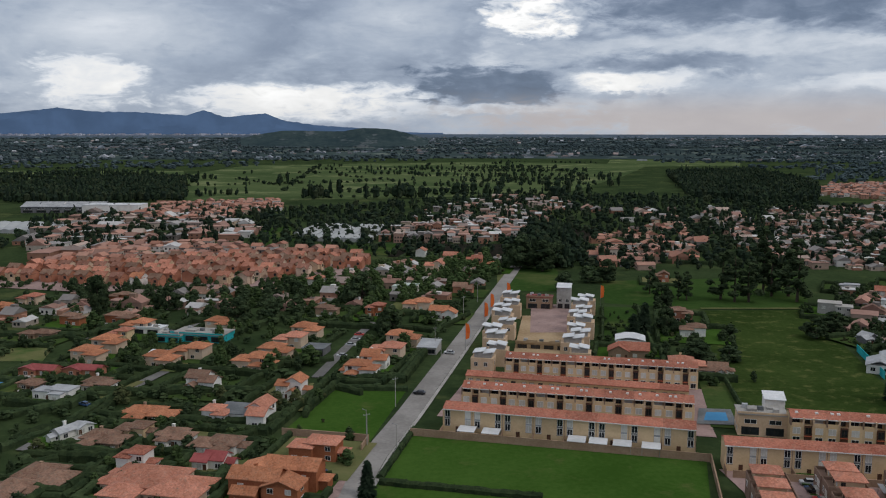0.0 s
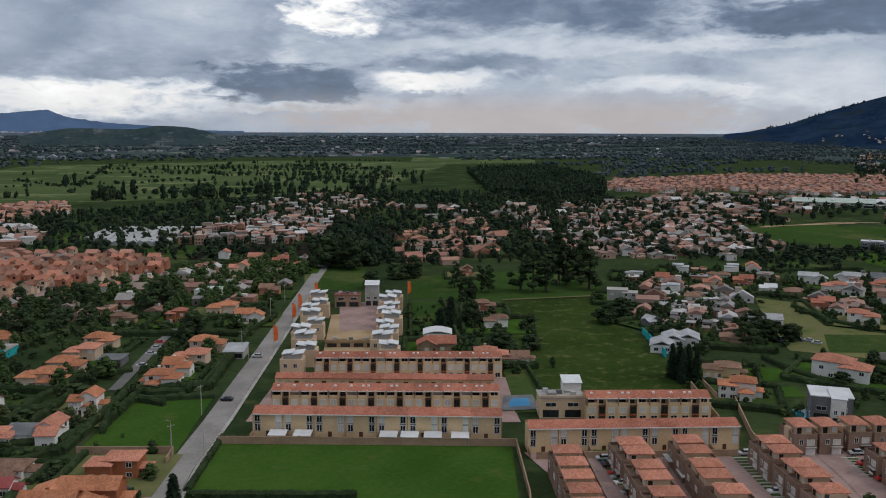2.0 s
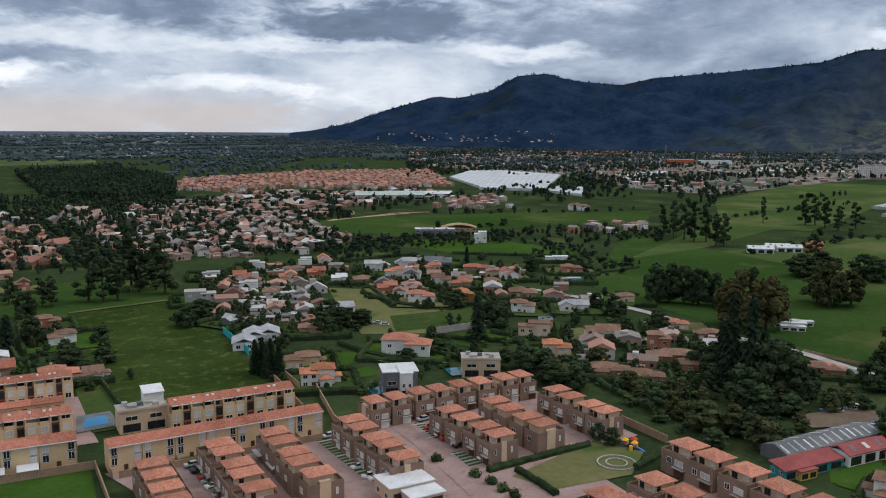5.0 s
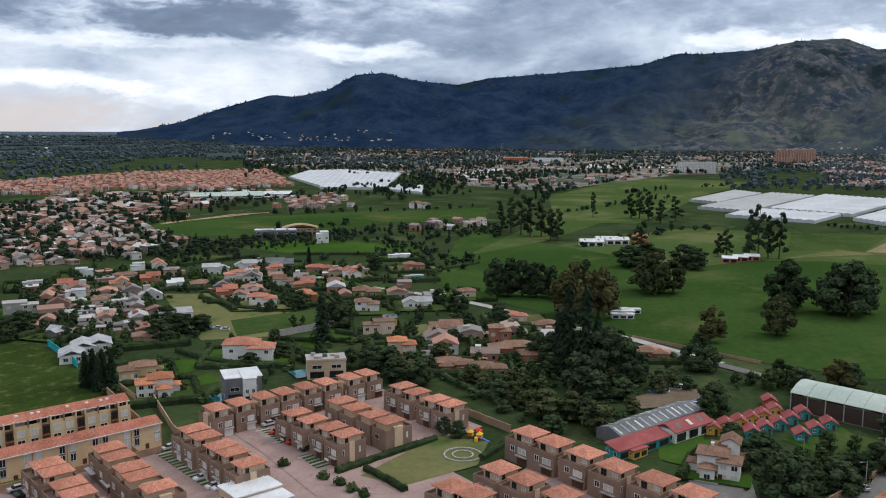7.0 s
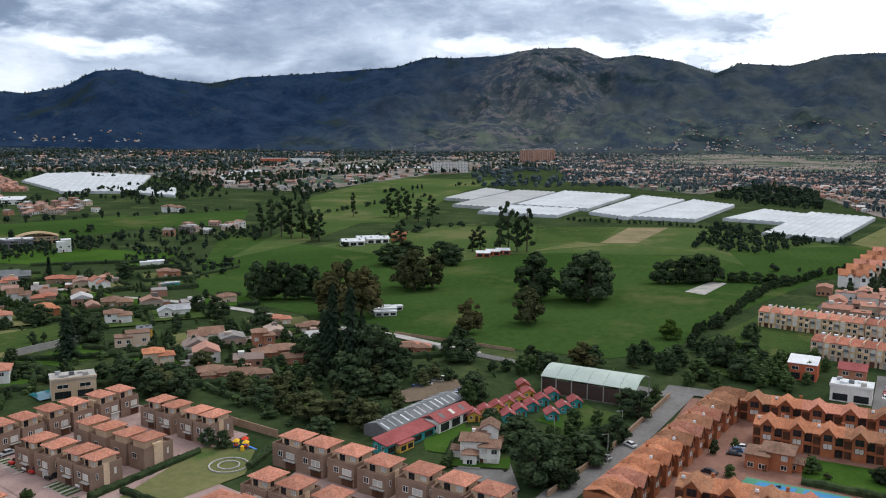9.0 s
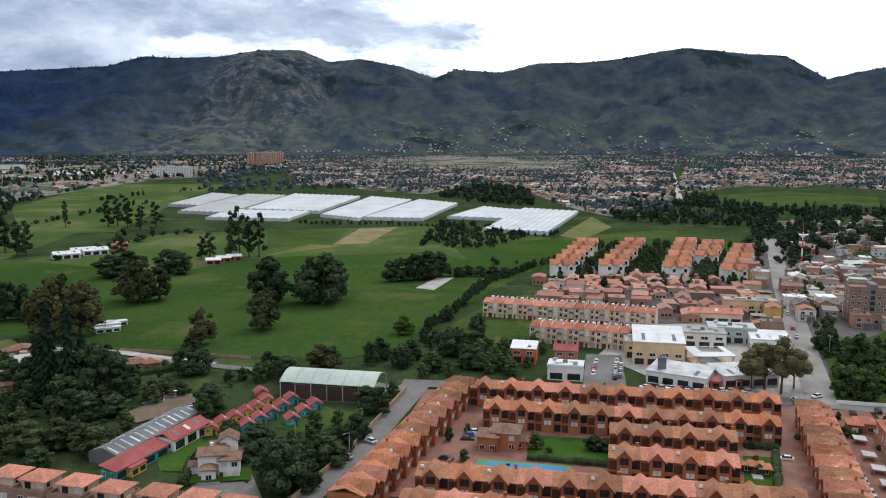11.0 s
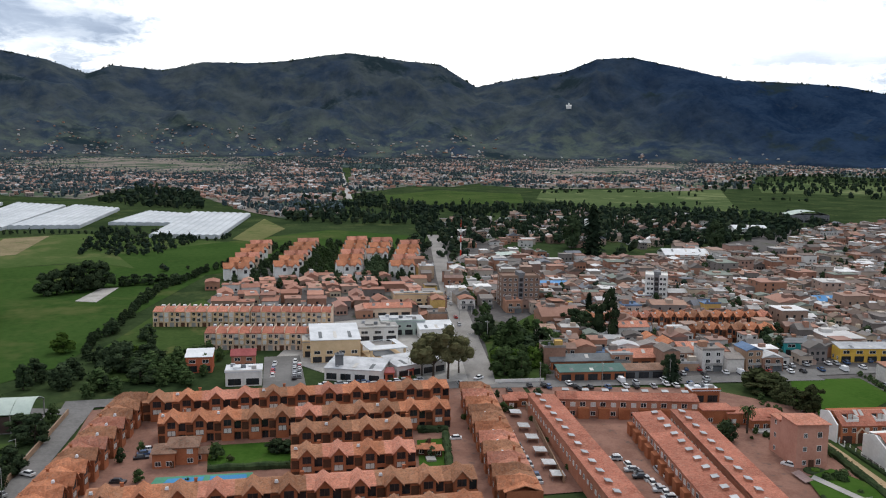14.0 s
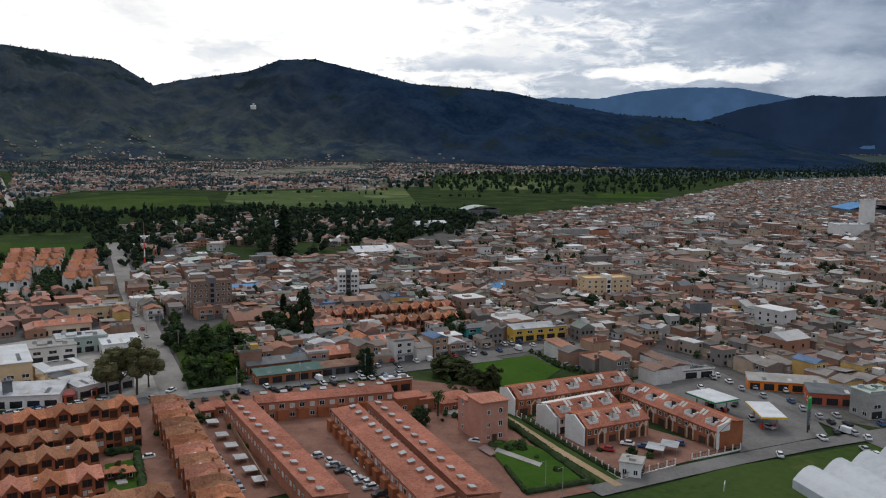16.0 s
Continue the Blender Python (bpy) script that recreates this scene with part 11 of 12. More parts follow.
cars_along([(244.4, 11.5), (253.9, 9.4)], 3.0, 0, 0.9, 21)
cars_along([(219.9, 19.3), (239.9, 12.9)], 6.0, -12, 0.5, 22)
car(*(238.2, -79.1), -10, "white")
cars_along([(261.0, -101.2), (199.3, -90.3)], 3.6, -102, 0.7, 23)
for p in ([(264.7, -91.0), (199.5, -80.6)], [(257.3, -112.2), (197.7, -100.1)]):
    for k, (x, y) in enumerate(line_spots(p, 5.5, 24)):
        if k % 2:
            tree("bush", x, y, 2.0)
for x, y in [(254.0, -105.2), (240.6, -102.6), (230.3, -101.0), (219.6, -99.0), (209.7, -97.3), (201.6, -96.2)]:
    put("grey_carport", make_grey_carport, x, y, -12, 0.7)
wall_line("boundary_wall", [(268.9, -114.1), (198.1, -96.5)], 2.2, 0.2, "garden_wall", "brick wall behind the estate", "wall")

# ---- the pink brick rows ----
pink_row((170.0, -99.6), (254.0, -114.2), 13)
pink_row((228.0, -138.5), (154.0, -119.5), 12)
pink_row((149.0, -129.5), (226.0, -150.8), 12)
pink_row((253.5, -119.5), (238.5, -163.5), 7, True)
villa(*(265.1, -109.7), -102, "orange_brick", "red_tile", 8, 8, 3.4, "hip", 0, 1)
villa(*(231.7, -169.2), -102, "orange_brick", "red_tile", 16, 9, 4.5, "flat", 0, 2)
villa(*(224.2, -179.5), -102, "orange_brick", "red_tile", 12, 9, 4.2, "hip", 0, 3)
shop(*(253.8, -176.3), -102, 10, 7, 4.4, "orange_brick", "white_metal", "flat", "small shop with white awning roof", "kiosk", "shop")
cars_along([(212.3, -119.4), (173.9, -119.1)], 3.1, -100, 0.75, 25)
cars_along([(228.5, -109.3), (198.2, -106.3)], 4.5, -14, 0.4, 26)
car(*(192.8, -163.8), -60, "white")
cars_along([(210.4, -125.9), (194.2, -125.4)], 3.2, -100, 0.6, 27)


mat("pink_render", (0.44, 0.21, 0.15), (0.54, 0.28, 0.205), 0.85, 0.2, 1.4, 0.01)


def make_pink_tower():
    t = thing("gate_tower", "square pink rendered tower with overhanging flat roof", "tower")
    part("wall", Mb().box(-4, -4, 0, 4, 4, 11.2), "pink_render", t)
    part("wing", Mb().box(-4, 4, 0, 4, 9.5, 9.2), "pink_render", t)
    part("roof", Mb().hip(-4, -4, 4, 4, 11.3, 0.7, over=0.5), "salmon_tile", t)
    part("wing_roof", Mb().box(-4.3, 4.3, 9.2, 4.3, 9.8, 9.6), "salmon_tile", t)
    for z in (1.0, 4.4, 7.8):
        window(t, 1.8, -4, z, 1.2, 1.5)
        window(t, -1.8, -4, z, 1.0, 1.2)
        window(t, -4, 6.8, z, 1.0, 1.2, -90)
    part("door", Mb().box(-0.7, -4.06, 0, 0.7, -3.95, 2.3), "wood_dark", t)
    return t


put("pink_tower", make_pink_tower, *(193.9, -169.3), -102, 1.15)
tree("tree", 198.1, -169.7, 4.8, 0.74)
tree("palm", 219.2, -169.5, 9.3, 0.88)
hedge([(203.3, -184.3), (176.4, -176.2), (150.0, -168.3)], 1.8, 2.6)
hedge([(154.4, -148.4), (149.5, -168.9)], 1.6, 1.4)
hedge([(171.2, -156.6), (154.9, -148.9)], 1.4, 1.2)
for r, z in ((3.2, 0.5), (1.2, 0.9)):
    b = Mb().tube(0, 0, 0.1, z, r, r * 0.96, 20)
    ob = single("planter", b, "leaf_hedge" if r > 2 else "leaf_bright", "round clipped flower bed in the garden", "planter")
    ob.location = (*(186.8, -167.7), 0.1)
lamp_post(*(153.2, -154.4), 0)
lamp_post(*(147.4, -154.8), 0)
tree("bush", 178.5, -169.3, 2.6)
tree("bush", 181.0, -170.0, 2.6)

# ---- white-ended brick houses beside the filling station ----
court_row((208.5, -192.5), (199.0, -240.0), 5)
court_row((187.0, -189.5), (184.0, -215.5), 3, "white_wall", "white rendered house with red roof and terrace")
court_row((174.5, -189.0), (170.0, -212.5), 3)
court_row((188.0, -231.0), (143.0, -222.5), 5)


def end_wall(x, y, turn):
    def build():
        t = thing("gable_wall", "white rendered gable wall of a brick terrace", "wall", "white gable walls")
        part("wall", Mb().box(-4.8, -0.25, 0, 4.8, 0.25, 5.9).solid([(-4.8, -0.25, 5.9), (4.8, -0.25, 5.9), (4.8, -0.25, 7.6), (0.3, -0.25, 8.7)], [(-4.8, 0.25, 5.9), (4.8, 0.25, 5.9), (4.8, 0.25, 7.6), (0.3, 0.25, 8.7)]), "white_wall", t)
        return t
    return put("end_wall", build, x, y, turn)


end_wall(209.2, -191.6, -11)
end_wall(187.3, -188.4, -4)
end_wall(174.8, -188.2, -10)
end_wall(143.4, -221.9, 79)


def make_fence(ln):
    t = thing("iron_fence", "dark iron fence on a white kerb with white posts", "fence")
    part("kerb", Mb().box(0, -0.15, 0, ln, 0.15, 0.4), "white_wall", t)
    n = int(ln / 3)
    for k in range(n + 1):
        part("post", Mb().box(ln * k / n - 0.14, -0.14, 0.4, ln * k / n + 0.14, 0.14, 2.2), "white_wall", t)
    b = Mb()
    for k in range(int(ln / 0.3)):
        b.box(k * 0.3, -0.02, 0.4, k * 0.3 + 0.05, 0.02, 1.9)
    b.box(0, -0.03, 1.7, ln, 0.03, 1.78)
    tagged(part("railing", b, "frame_dark", t), kind="stuff")
    return t


def fence(a, c):
    ln = math.dist(a, c)
    return put(("fence", round(ln)), lambda: make_fence(ln), *a, math.degrees(math.atan2(c[1] - a[1], c[0] - a[0])))


fence(*[(203.6, -190.9), (146.3, -176.6)])
fence(*[(146.3, -176.6), (144.1, -197.1)])
fence(*[(143.9, -204.7), (140.4, -223.6)])
shop(*(147.3, -182.0), -60, 6, 6, 4.2, "white_wall", "concrete", "flat", "white gatehouse of the brick houses", "gatehouse", "building")
for x, y in [(153.2, -199.8), (152.2, -205.1)]:
    put("grey_carport", make_grey_carport, x, y, -60)
hedge([(199.4, -189.6), (148.1, -177.5)], 1.3, 1.0)
tree("bush", 204.4, -198.2, 3.0)
tree("bush", 199.9, -199.1, 2.6)
tree("bush", 155.7, -200.4, 2.1)

# ---- filling station ----


def make_canopy(w, d, h, roof, edge):
    t = thing("station_canopy", "flat filling station canopy on round columns", "canopy", "station canopies")
    part("roof", Mb().box(-w / 2, -d / 2, h, w / 2, d / 2, h + 0.7), roof, t)
    part("fascia", Mb().box(-w / 2 - 0.08, -d / 2 - 0.08, h + 0.1, w / 2 + 0.08, d / 2 + 0.08, h + 0.55), edge, t)
    for x in (-w * 0.3, w * 0.3):
        for y in (-d * 0.25, d * 0.25):
            part("column", Mb().tube(x, y, 0, h, 0.25, 0.25, 10), "concrete", t)
            part("fuel_pump", Mb().box(x - 0.45, y + 0.5, 0, x + 0.45, y + 1.1, 1.9), "toy_red", t)
    return t


put("canopy_a", lambda: make_canopy(14, 11, 5, "white_metal", "sign_green"), *(168.6, -249.5), -10)
put("canopy_b", lambda: make_canopy(17, 8, 4.5, "white_metal", "toy_yellow"), *(149.5, -251.6), -40)


def make_pylon_sign():
    t = thing("price_sign", "tall dark station sign with green and yellow panels", "sign")
    part("post", Mb().box(-1.4, -0.25, 0, -1.1, 0.25, 11), "frame_dark", t)
    part("post", Mb().box(1.1, -0.25, 0, 1.4, 0.25, 11), "frame_dark", t)
    part("panel", Mb().box(-1.5, -0.35, 8, 1.5, 0.35, 11.4), "sign_green", t)
    part("panel", Mb().box(-1.5, -0.35, 2.6, 1.5, 0.35, 7.9), "slate_metal", t)
    for k in range(4):
        part("bar", Mb().box(-0.9, -0.4, 3.2 + k * 1.2, 0.9, -0.36, 3.7 + k * 1.2), "mint_metal", t)
    return t


put("pylon_sign", make_pylon_sign, *(137.0, -256.0), -70)


def make_billboard():
    t = thing("billboard", "grey billboard on a tall single post", "billboard")
    part("post", Mb().tube(0, 0, 0, 17, 0.4, 0.35, 10), "frame_dark", t)
    part("board", Mb().box(-5, -0.3, 16.5, 5, 0.3, 21), "slate_metal", t)
    part("frame", Mb().box(-5.2, -0.2, 16.3, 5.2, 0.2, 16.5).box(-5.2, -0.2, 21, 5.2, 0.2, 21.2), "steel", t)
    return t


put("billboard", make_billboard, *(226.9, -324.0), -120)
shop(*(167.2, -296.0), -140, 30, 8, 3.6, "sign_orange", "concrete", "shed", "roadside shops with orange painted fronts", "shop_row", "shop")
shop(*(145.4, -295.8), -140, 26, 9, 4.4, "red_wall", "slate_metal", "shed", "roadside shops with red fronts", "shop_row", "shop")
shop(*(133.0, -290.9), -110, 12, 9, 9, "concrete", "mint_metal", "flat", "three-storey shop with green tinted glazing", "corner_shop", "shop")
shop(*(198.7, -282.0), -110, 14, 5, 3.4, "white_wall", "slate_metal", "flat", "long truck-like white store by the road", "store", "shop")
for k, (x, y) in enumerate([(193.4, -289.4), (186.8, -269.0), (172.5, -295.2), (165.8, -291.6), (139.0, -277.6), (132.2, -271.9), (131.5, -287.8), (125.6, -281.0), (130.1, -251.9), (130.2, -260.7), (117.3, -252.7), (112.9, -250.7), (129.9, -227.6)]):
    car(x, y, -140 + (k % 3) * 10, z=0.5)
for k, (x, y) in enumerate([(171.3, -252.2), (165.4, -251.8), (166.8, -260.7), (154.3, -251.4), (146.1, -248.1)]):
    car(x, y, -40 + k * 30, z=0.4)
car(*(129.1, -264.0), -100, "white", True, z=0.5)
for k, (x, y) in enumerate(line_spots([(285.2, -173.5), (279.4, -217.2), (272.9, -270.8), (256.3, -301.8)], 8, 28)):
    car(x, y, -105, z=0.5, van=k % 5 == 4, paint=CAR_ORDER[k % 10] if k % 5 != 4 else "white")
for k, (x, y) in enumerate(line_spots([(290.2, -184.6), (284.8, -221.4), (281.1, -278.9)], 5, 29)):
    if k % 4:
        car(x, y, -105, z=0.4)
for x, y in [(279.7, -113.3), (280.5, -129.2), (278.4, -138.8), (275.1, -139.3), (276.0, -143.9), (274.2, -150.3), (273.7, -157.3), (272.1, -160.7), (271.0, -167.3), (272.4, -173.5), (269.7, -176.0), (270.4, -182.8), (268.7, -188.1)]:
    car(x, y, -100, z=0.55)

# white tents at the field's edge
greenhouse_block([(115.0, -208.6), (106.7, -269.5), (65.3, -255.2), (73.5, -190.6)], 5, 5.4, "plastic_sheet", 0.5)


def make_goal():
    t = thing("goal_frame", "white football goal frame", "goal")
    part("post", Mb().tube(-1.5, 0, 0, 2.2, 0.08, 0.08, 6), "frame_white", t)
    part("post", Mb().tube(1.5, 0, 0, 2.2, 0.08, 0.08, 6), "frame_white", t)
    part("bar", Mb().box(-1.5, -0.08, 2.1, 1.5, 0.08, 2.25), "frame_white", t)
    return t


put("goal", make_goal, *(125.4, -193.2), -60)

# ---- shopping centre ----
SH = -97
shop(*(349.4, -61.9), SH, 20, 26, 9.5, "cream_wall", "white_metal", "shed", "cream shopping hall with white standing seam roof", "shopping_hall", "shopping centre")
shop(*(352.8, -55.2), SH, 12, 12, 6.5, "cream_wall", "concrete", "flat", "cream annex with flat pale roof", "shopping_hall", "shopping centre")
shop(*(314.3, -64.7), SH - 20, 22, 14, 4.6, "white_wall", "zinc", "shed", "low shopping wing with grey sheet roof", "shopping_wing", "shopping centre")
shop(*(316.7, -87.6), SH + 22, 22, 13, 4.6, "white_wall", "zinc", "shed", "low shopping wing with grey sheet roof", "shopping_wing", "shopping centre")
shop(*(373.7, -85.7), SH, 18, 12, 6.5, "white_wall", "concrete", "flat", "white flat-roofed shopping block", "shopping_block", "shopping centre")
shop(*(384.3, -100.2), SH, 20, 14, 6.5, "mint_metal", "zinc", "flat", "white roofed shopping block with green glass", "shopping_block", "shopping centre")
shop(*(372.0, -113.0), SH, 16, 14, 5.0, "white_wall", "white_metal", "shed", "white roofed shopping wing", "shopping_block", "shopping centre")


def make_ring_roof():
    t = thing("atrium_roof", "white square ring roof round an open court", "roof", "")
    for k in range(4):
        b = Mb().slab([(-8, -8, 7.2), (8, -8, 7.2), (4.5, -4.5, 8.0), (-4.5, -4.5, 8.0)], 0.3)
        part("roof_side", b.turned(90 * k), "white_metal", t)
    for x in (-7, 7):
        for y in (-7, 7):
            part("column", Mb().box(x - 0.4, y - 0.4, 0, x + 0.4, y + 0.4, 7.0), "cream_wall", t)
    part("court", Mb().box(-4.4, -4.4, 3.4, 4.4, 4.4, 3.6), "slate_metal", t)
    part("wall", Mb().box(-7.3, -7.3, 0, 7.3, 7.3, 3.3), "cream_wall", t)
    return t


put("ring_roof", make_ring_roof, *(334.3, -79.3), SH + 12)
shop(*(314.8, -57.7), SH, 3, 3, 9, "slate_metal", "slate_metal", "flat", "dark glazed entrance tower", "entrance_tower", "shopping centre")
flat("plaza", [(419.4, -112.1), (418.7, -125.2), (389.0, -120.8), (386.3, -106.2)], "pavers", 0.12, "red and pale paved plaza", "pavement")
flat("plaza", [(308.6, -67.5), (310.4, -85.9), (301.3, -85.6), (299.8, -66.0)], "red_wall", 0.14, "red painted forecourt", "pavement")
cars_along([(320.5, -33.0), (344.5, -36.8)], 2.9, SH, 0.95, 32)
cars_along([(315.9, -42.6), (336.6, -45.7)], 2.9, SH, 0.95, 33)
cars_along([(305.5, -49.0), (302.7, -87.1)], 2.9, 0, 0.6, 34)
cars_along([(308.8, -64.7), (308.5, -69.0)], 2.9, 0, 0.9, 35)
car(*(298.2, -108.1), 30, "white", z=0.5)
car(*(293.0, -99.2), -90, "silver", z=0.5)
cars_along([(331.7, -116.6), (484.9, -153.9)], 16, 80, 0.6, 36, 0.5)
shop(*(317.3, -22.5), SH, 13, 10, 5.2, "white_wall", "white_metal", "flat", "white showroom with dark blue sign band", "showroom", "shop")
shop(*(338.1, -23.9), SH, 9, 8, 6.2, "pink_brick", "maroon_metal", "gable", "brick house with salmon gable roof", "brick_house", "house")
shop(*(339.2, -7.3), SH, 10, 9, 6.2, "red_wall", "white_metal", "shed", "red brick pavilion under a white roof", "pavilion", "building")
flat("yard", [(351.3, -33.2), (350.4, -47.5), (304.4, -43.6), (304.1, -27.8)], "asphalt", 0.12, "asphalt car park beside the showroom", "pavement")
tree("umbrella_tree", 303.8, -91.8, 19.1, 0.95)
tree("umbrella_tree", 301.9, -97.1, 20.7, 0.8)
tree("umbrella_tree", 308.6, -88.7, 14.9, 0.82)
tree("umbrella_tree", 309.1, -103.8, 15.9, 0.78)
tree("tree", 370.6, -135.2, 9.2, 1.24)
tree("tree", 354.0, -143.6, 10.1, 1.72)
tree("tree", 330.0, -141.4, 8.3, 1.61)
tree("tree", 343.3, -153.3, 8.7, 1.44)
tree("tree", 367.7, -181.6, 11.9, 1.28)
tree("tree", 351.7, -179.2, 14.0, 1.05)
tree("tree", 378.3, -198.0, 10.9, 1.13)
tree("bright_tree", 314.2, -122.1, 9.0, 1.13)
tree("bright_tree", 309.8, -127.3, 8.9, 1.14)
tree("bright_tree", 309.2, -135.1, 9.0, 1.29)
tree("bright_tree", 329.5, -148.5, 6.0, 1.38)
tree("conifer", 274.8, -177.5, 11.8, 1.14)
tree("cypress", 396.6, -204.3, 12.8, 1.67)
tree("olive_tree", 261.5, -206.3, 8.1, 1.41)
tree("olive_tree", 253.0, -206.6, 8.6, 1.30)
tree("olive_tree", 236.0, -200.9, 8.6, 1.08)
tree("olive_tree", 230.1, -202.8, 10.6, 1.12)
tree("olive_tree", 243.7, -203.2, 7.7, 1.24)
flat("lawn", [(292.0, -112.7), (359.9, -132.8), (418.1, -187.1), (417.1, -205.2), (346.6, -179.2), (329.4, -150.9), (290.5, -132.6)], "grass", 0.1, "overgrown green lot with trees", "ground")
wall_line("boundary_wall", [(292.0, -112.7), (289.2, -131.0)], 1.6, 0.2, "white_wall", "white arched garden wall", "wall")
shop(*(305.3, -156.3), -100, 30, 9, 4.0, "orange_brick", "slate_metal", "gable", "long low brick shops with grey sheet roof", "shop_row", "shop")
shop(*(289.2, -150.5), -100, 26, 7, 3.6, "orange_brick", "teal_metal", "shed", "brick workshops under a teal sheet roof", "workshop", "shop")
shop(*(303.5, -180.8), -100, 26, 12, 4.6, "orange_brick", "salmon_tile", "gable", "brick hall with salmon roof and dark front", "brick_hall", "shop")
shop(*(286.2, -170.9), -100, 28, 6, 3.4, "slate_metal", "brown_tile", "shed", "dark shop fronts under a brown tiled roof", "shop_row", "shop")
shop(*(345.2, -199.5), -100, 14, 9, 7, "white_wall", "salmon_tile", "gable", "white three-storey house with salmon roof", "white_house", "house")
shop(*(308.1, -207.3), -100, 14, 12, 5, "orange_brick", "salmon_tile", "gable", "brick building with red roof", "brick_hall", "shop")
for k, (x, y) in enumerate([(326.0, -200.0), (317.1, -199.6), (312.7, -201.7)]):
    villa(x, y, -100, "white_wall", "orange_tile", 10, 9, 5.4, "gable", 0, k)
chalet_row((371.0, -187.0), (352.0, -280.0), 16, 14)
chalet_row((335.5, -226.0), (326.0, -262.0), 6, 15)
put("flats_brown", lambda: make_flats("brown_brick", "grey_wall", 21, 13, 6), *(433.2, -179.4), -100)
put("flats_white", lambda: make_flats("white_wall", "grey_wall", 12, 14, 6), *(418.6, -257.1), -120)
put("flats_ochre", lambda: make_flats("cream_wall", "white_wall", 28, 13, 5), *(332.5, -379.2), -115)
shop(*(596.0, -238.7), -100, 34, 20, 4.0, "concrete", "mint_metal", "arch", "wide hall with pale green arched roof", "sports_hall", "hall")
shop(*(472.7, -219.6), -100, 30, 10, 4.2, "pink_brick", "blue_metal", "shed", "workshop with blue sheet roof", "workshop", "shop")
shop(*(387.5, -347.0), -105, 16, 11, 5.0, "grey_wall", "blue_metal", "gable", "market shed under a bright blue roof", "market_hall", "hall")
shop(*(363.4, -364.4), -105, 18, 11, 5.0, "slate_metal", "white_metal", "shed", "store with a white sheet roof", "store", "shop")
shop(*(303.0, -256.0), -105, 13, 9, 5.6, "teal_wall", "slate_metal", "plain", "teal painted corner shop", "corner_shop", "shop")
shop(*(284.4, -278.3), -105, 28, 7, 6.0, "yellow_wall", "zinc", "shed", "yellow painted two-storey shop row", "shop_row", "shop")
shop(*(264.5, -414.0), -115, 40, 10, 6.2, "yellow_wall", "brown_tile", "gable", "ochre painted school range with tiled roof", "school", "school")
shop(*(556.6, -1151.7), -125, 70, 50, 12, "grey_wall", "blue_metal", "arch", "large factory with blue arched roof", "factory", "factory")
shop(*(424.3, -846.1), -125, 30, 24, 16, "white_wall", "white_metal", "flat", "white grain mill building", "mill", "factory")
shop(*(464.5, -965.8), -125, 12, 12, 34, "white_wall", "white_metal", "flat", "tall white grain mill tower", "mill_tower", "factory")
shop(*(846.7, -719.3), -105, 46, 26, 9, "grey_wall", "mint_metal", "arch", "market hall with green arched roof", "market_hall", "hall")
shop(*(559.7, -589.4), -110, 30, 16, 13, "concrete", "concrete", "flat", "grey four-storey concrete block", "office_block", "building")
shop(*(553.1, -617.4), -110, 18, 16, 12, "pink_brick", "zinc", "arch", "brick hall with arched grey gable", "church_hall", "hall")
shop(*(576.2, -377.4), -105, 36, 22, 6, "white_wall", "white_metal", "gable", "white gabled warehouse in the town", "warehouse", "warehouse")
shop(*(741.1, -558.8), -105, 34, 18, 6, "white_wall", "white_metal", "gable", "white gabled warehouse in the town", "warehouse", "warehouse")
shop(*(641.8, -896.0), -110, 60, 20, 5, "concrete", "white_metal", "shed", "long white sheet roof in the town", "warehouse", "warehouse")
shop(*(504.0, -855.9), -125, 80, 20, 5, "concrete", "white_metal", "shed", "long white sheet roof in the town", "warehouse", "warehouse")
shop(*(337.6, -591.7), -120, 60, 14, 5, "pink_brick", "white_metal", "shed", "long roofed market in the town", "warehouse", "warehouse")

# town houses: the nearest singly, the rest as one mesh
left = [p for p in HOMES if clear_of_houses(*p, 7.5)]
rng = random.Random(9)
for k, (x, y) in enumerate(left[:34]):
    townhouse(x, y, rng.choice((-102, -102, -12, 78, 168)) + rng.uniform(-4, 4), k)
far_houses("town_quarter", left[34:], "dense brick town with patched roofs and balconies", 33, ((4.8, 8.4), (5.5, 10.5), (2.8, 7.6)), -102, hips=0.45, roof="roof_town", annex=0.8)
near_shops = [q for q in spots([(420.8, -137.9), (597.3, -192.1), (641.0, -237.9), (594.7, -285.9), (540.6, -345.7), (476.4, -342.3), (362.7, -262.5), (378.3, -198.0), (417.9, -190.1), (419.6, -160.2)], 10.8, 37, -100, 0.2, 0.85, 12.5) if clear_of_houses(*q, 9)]
near_shops.sort(key=lambda q: math.hypot(*q))
for k, (x, y) in enumerate(near_shops[:14]):
    townhouse(x, y, (-100, -10, 80, -100)[k % 4], k)
far_houses("town_quarter", near_shops[14:], "mixed town houses along the avenue", 34, ((6, 10), (7, 12), (3, 8)), -100, hips=0.5, roof="roof_town", annex=0.5)

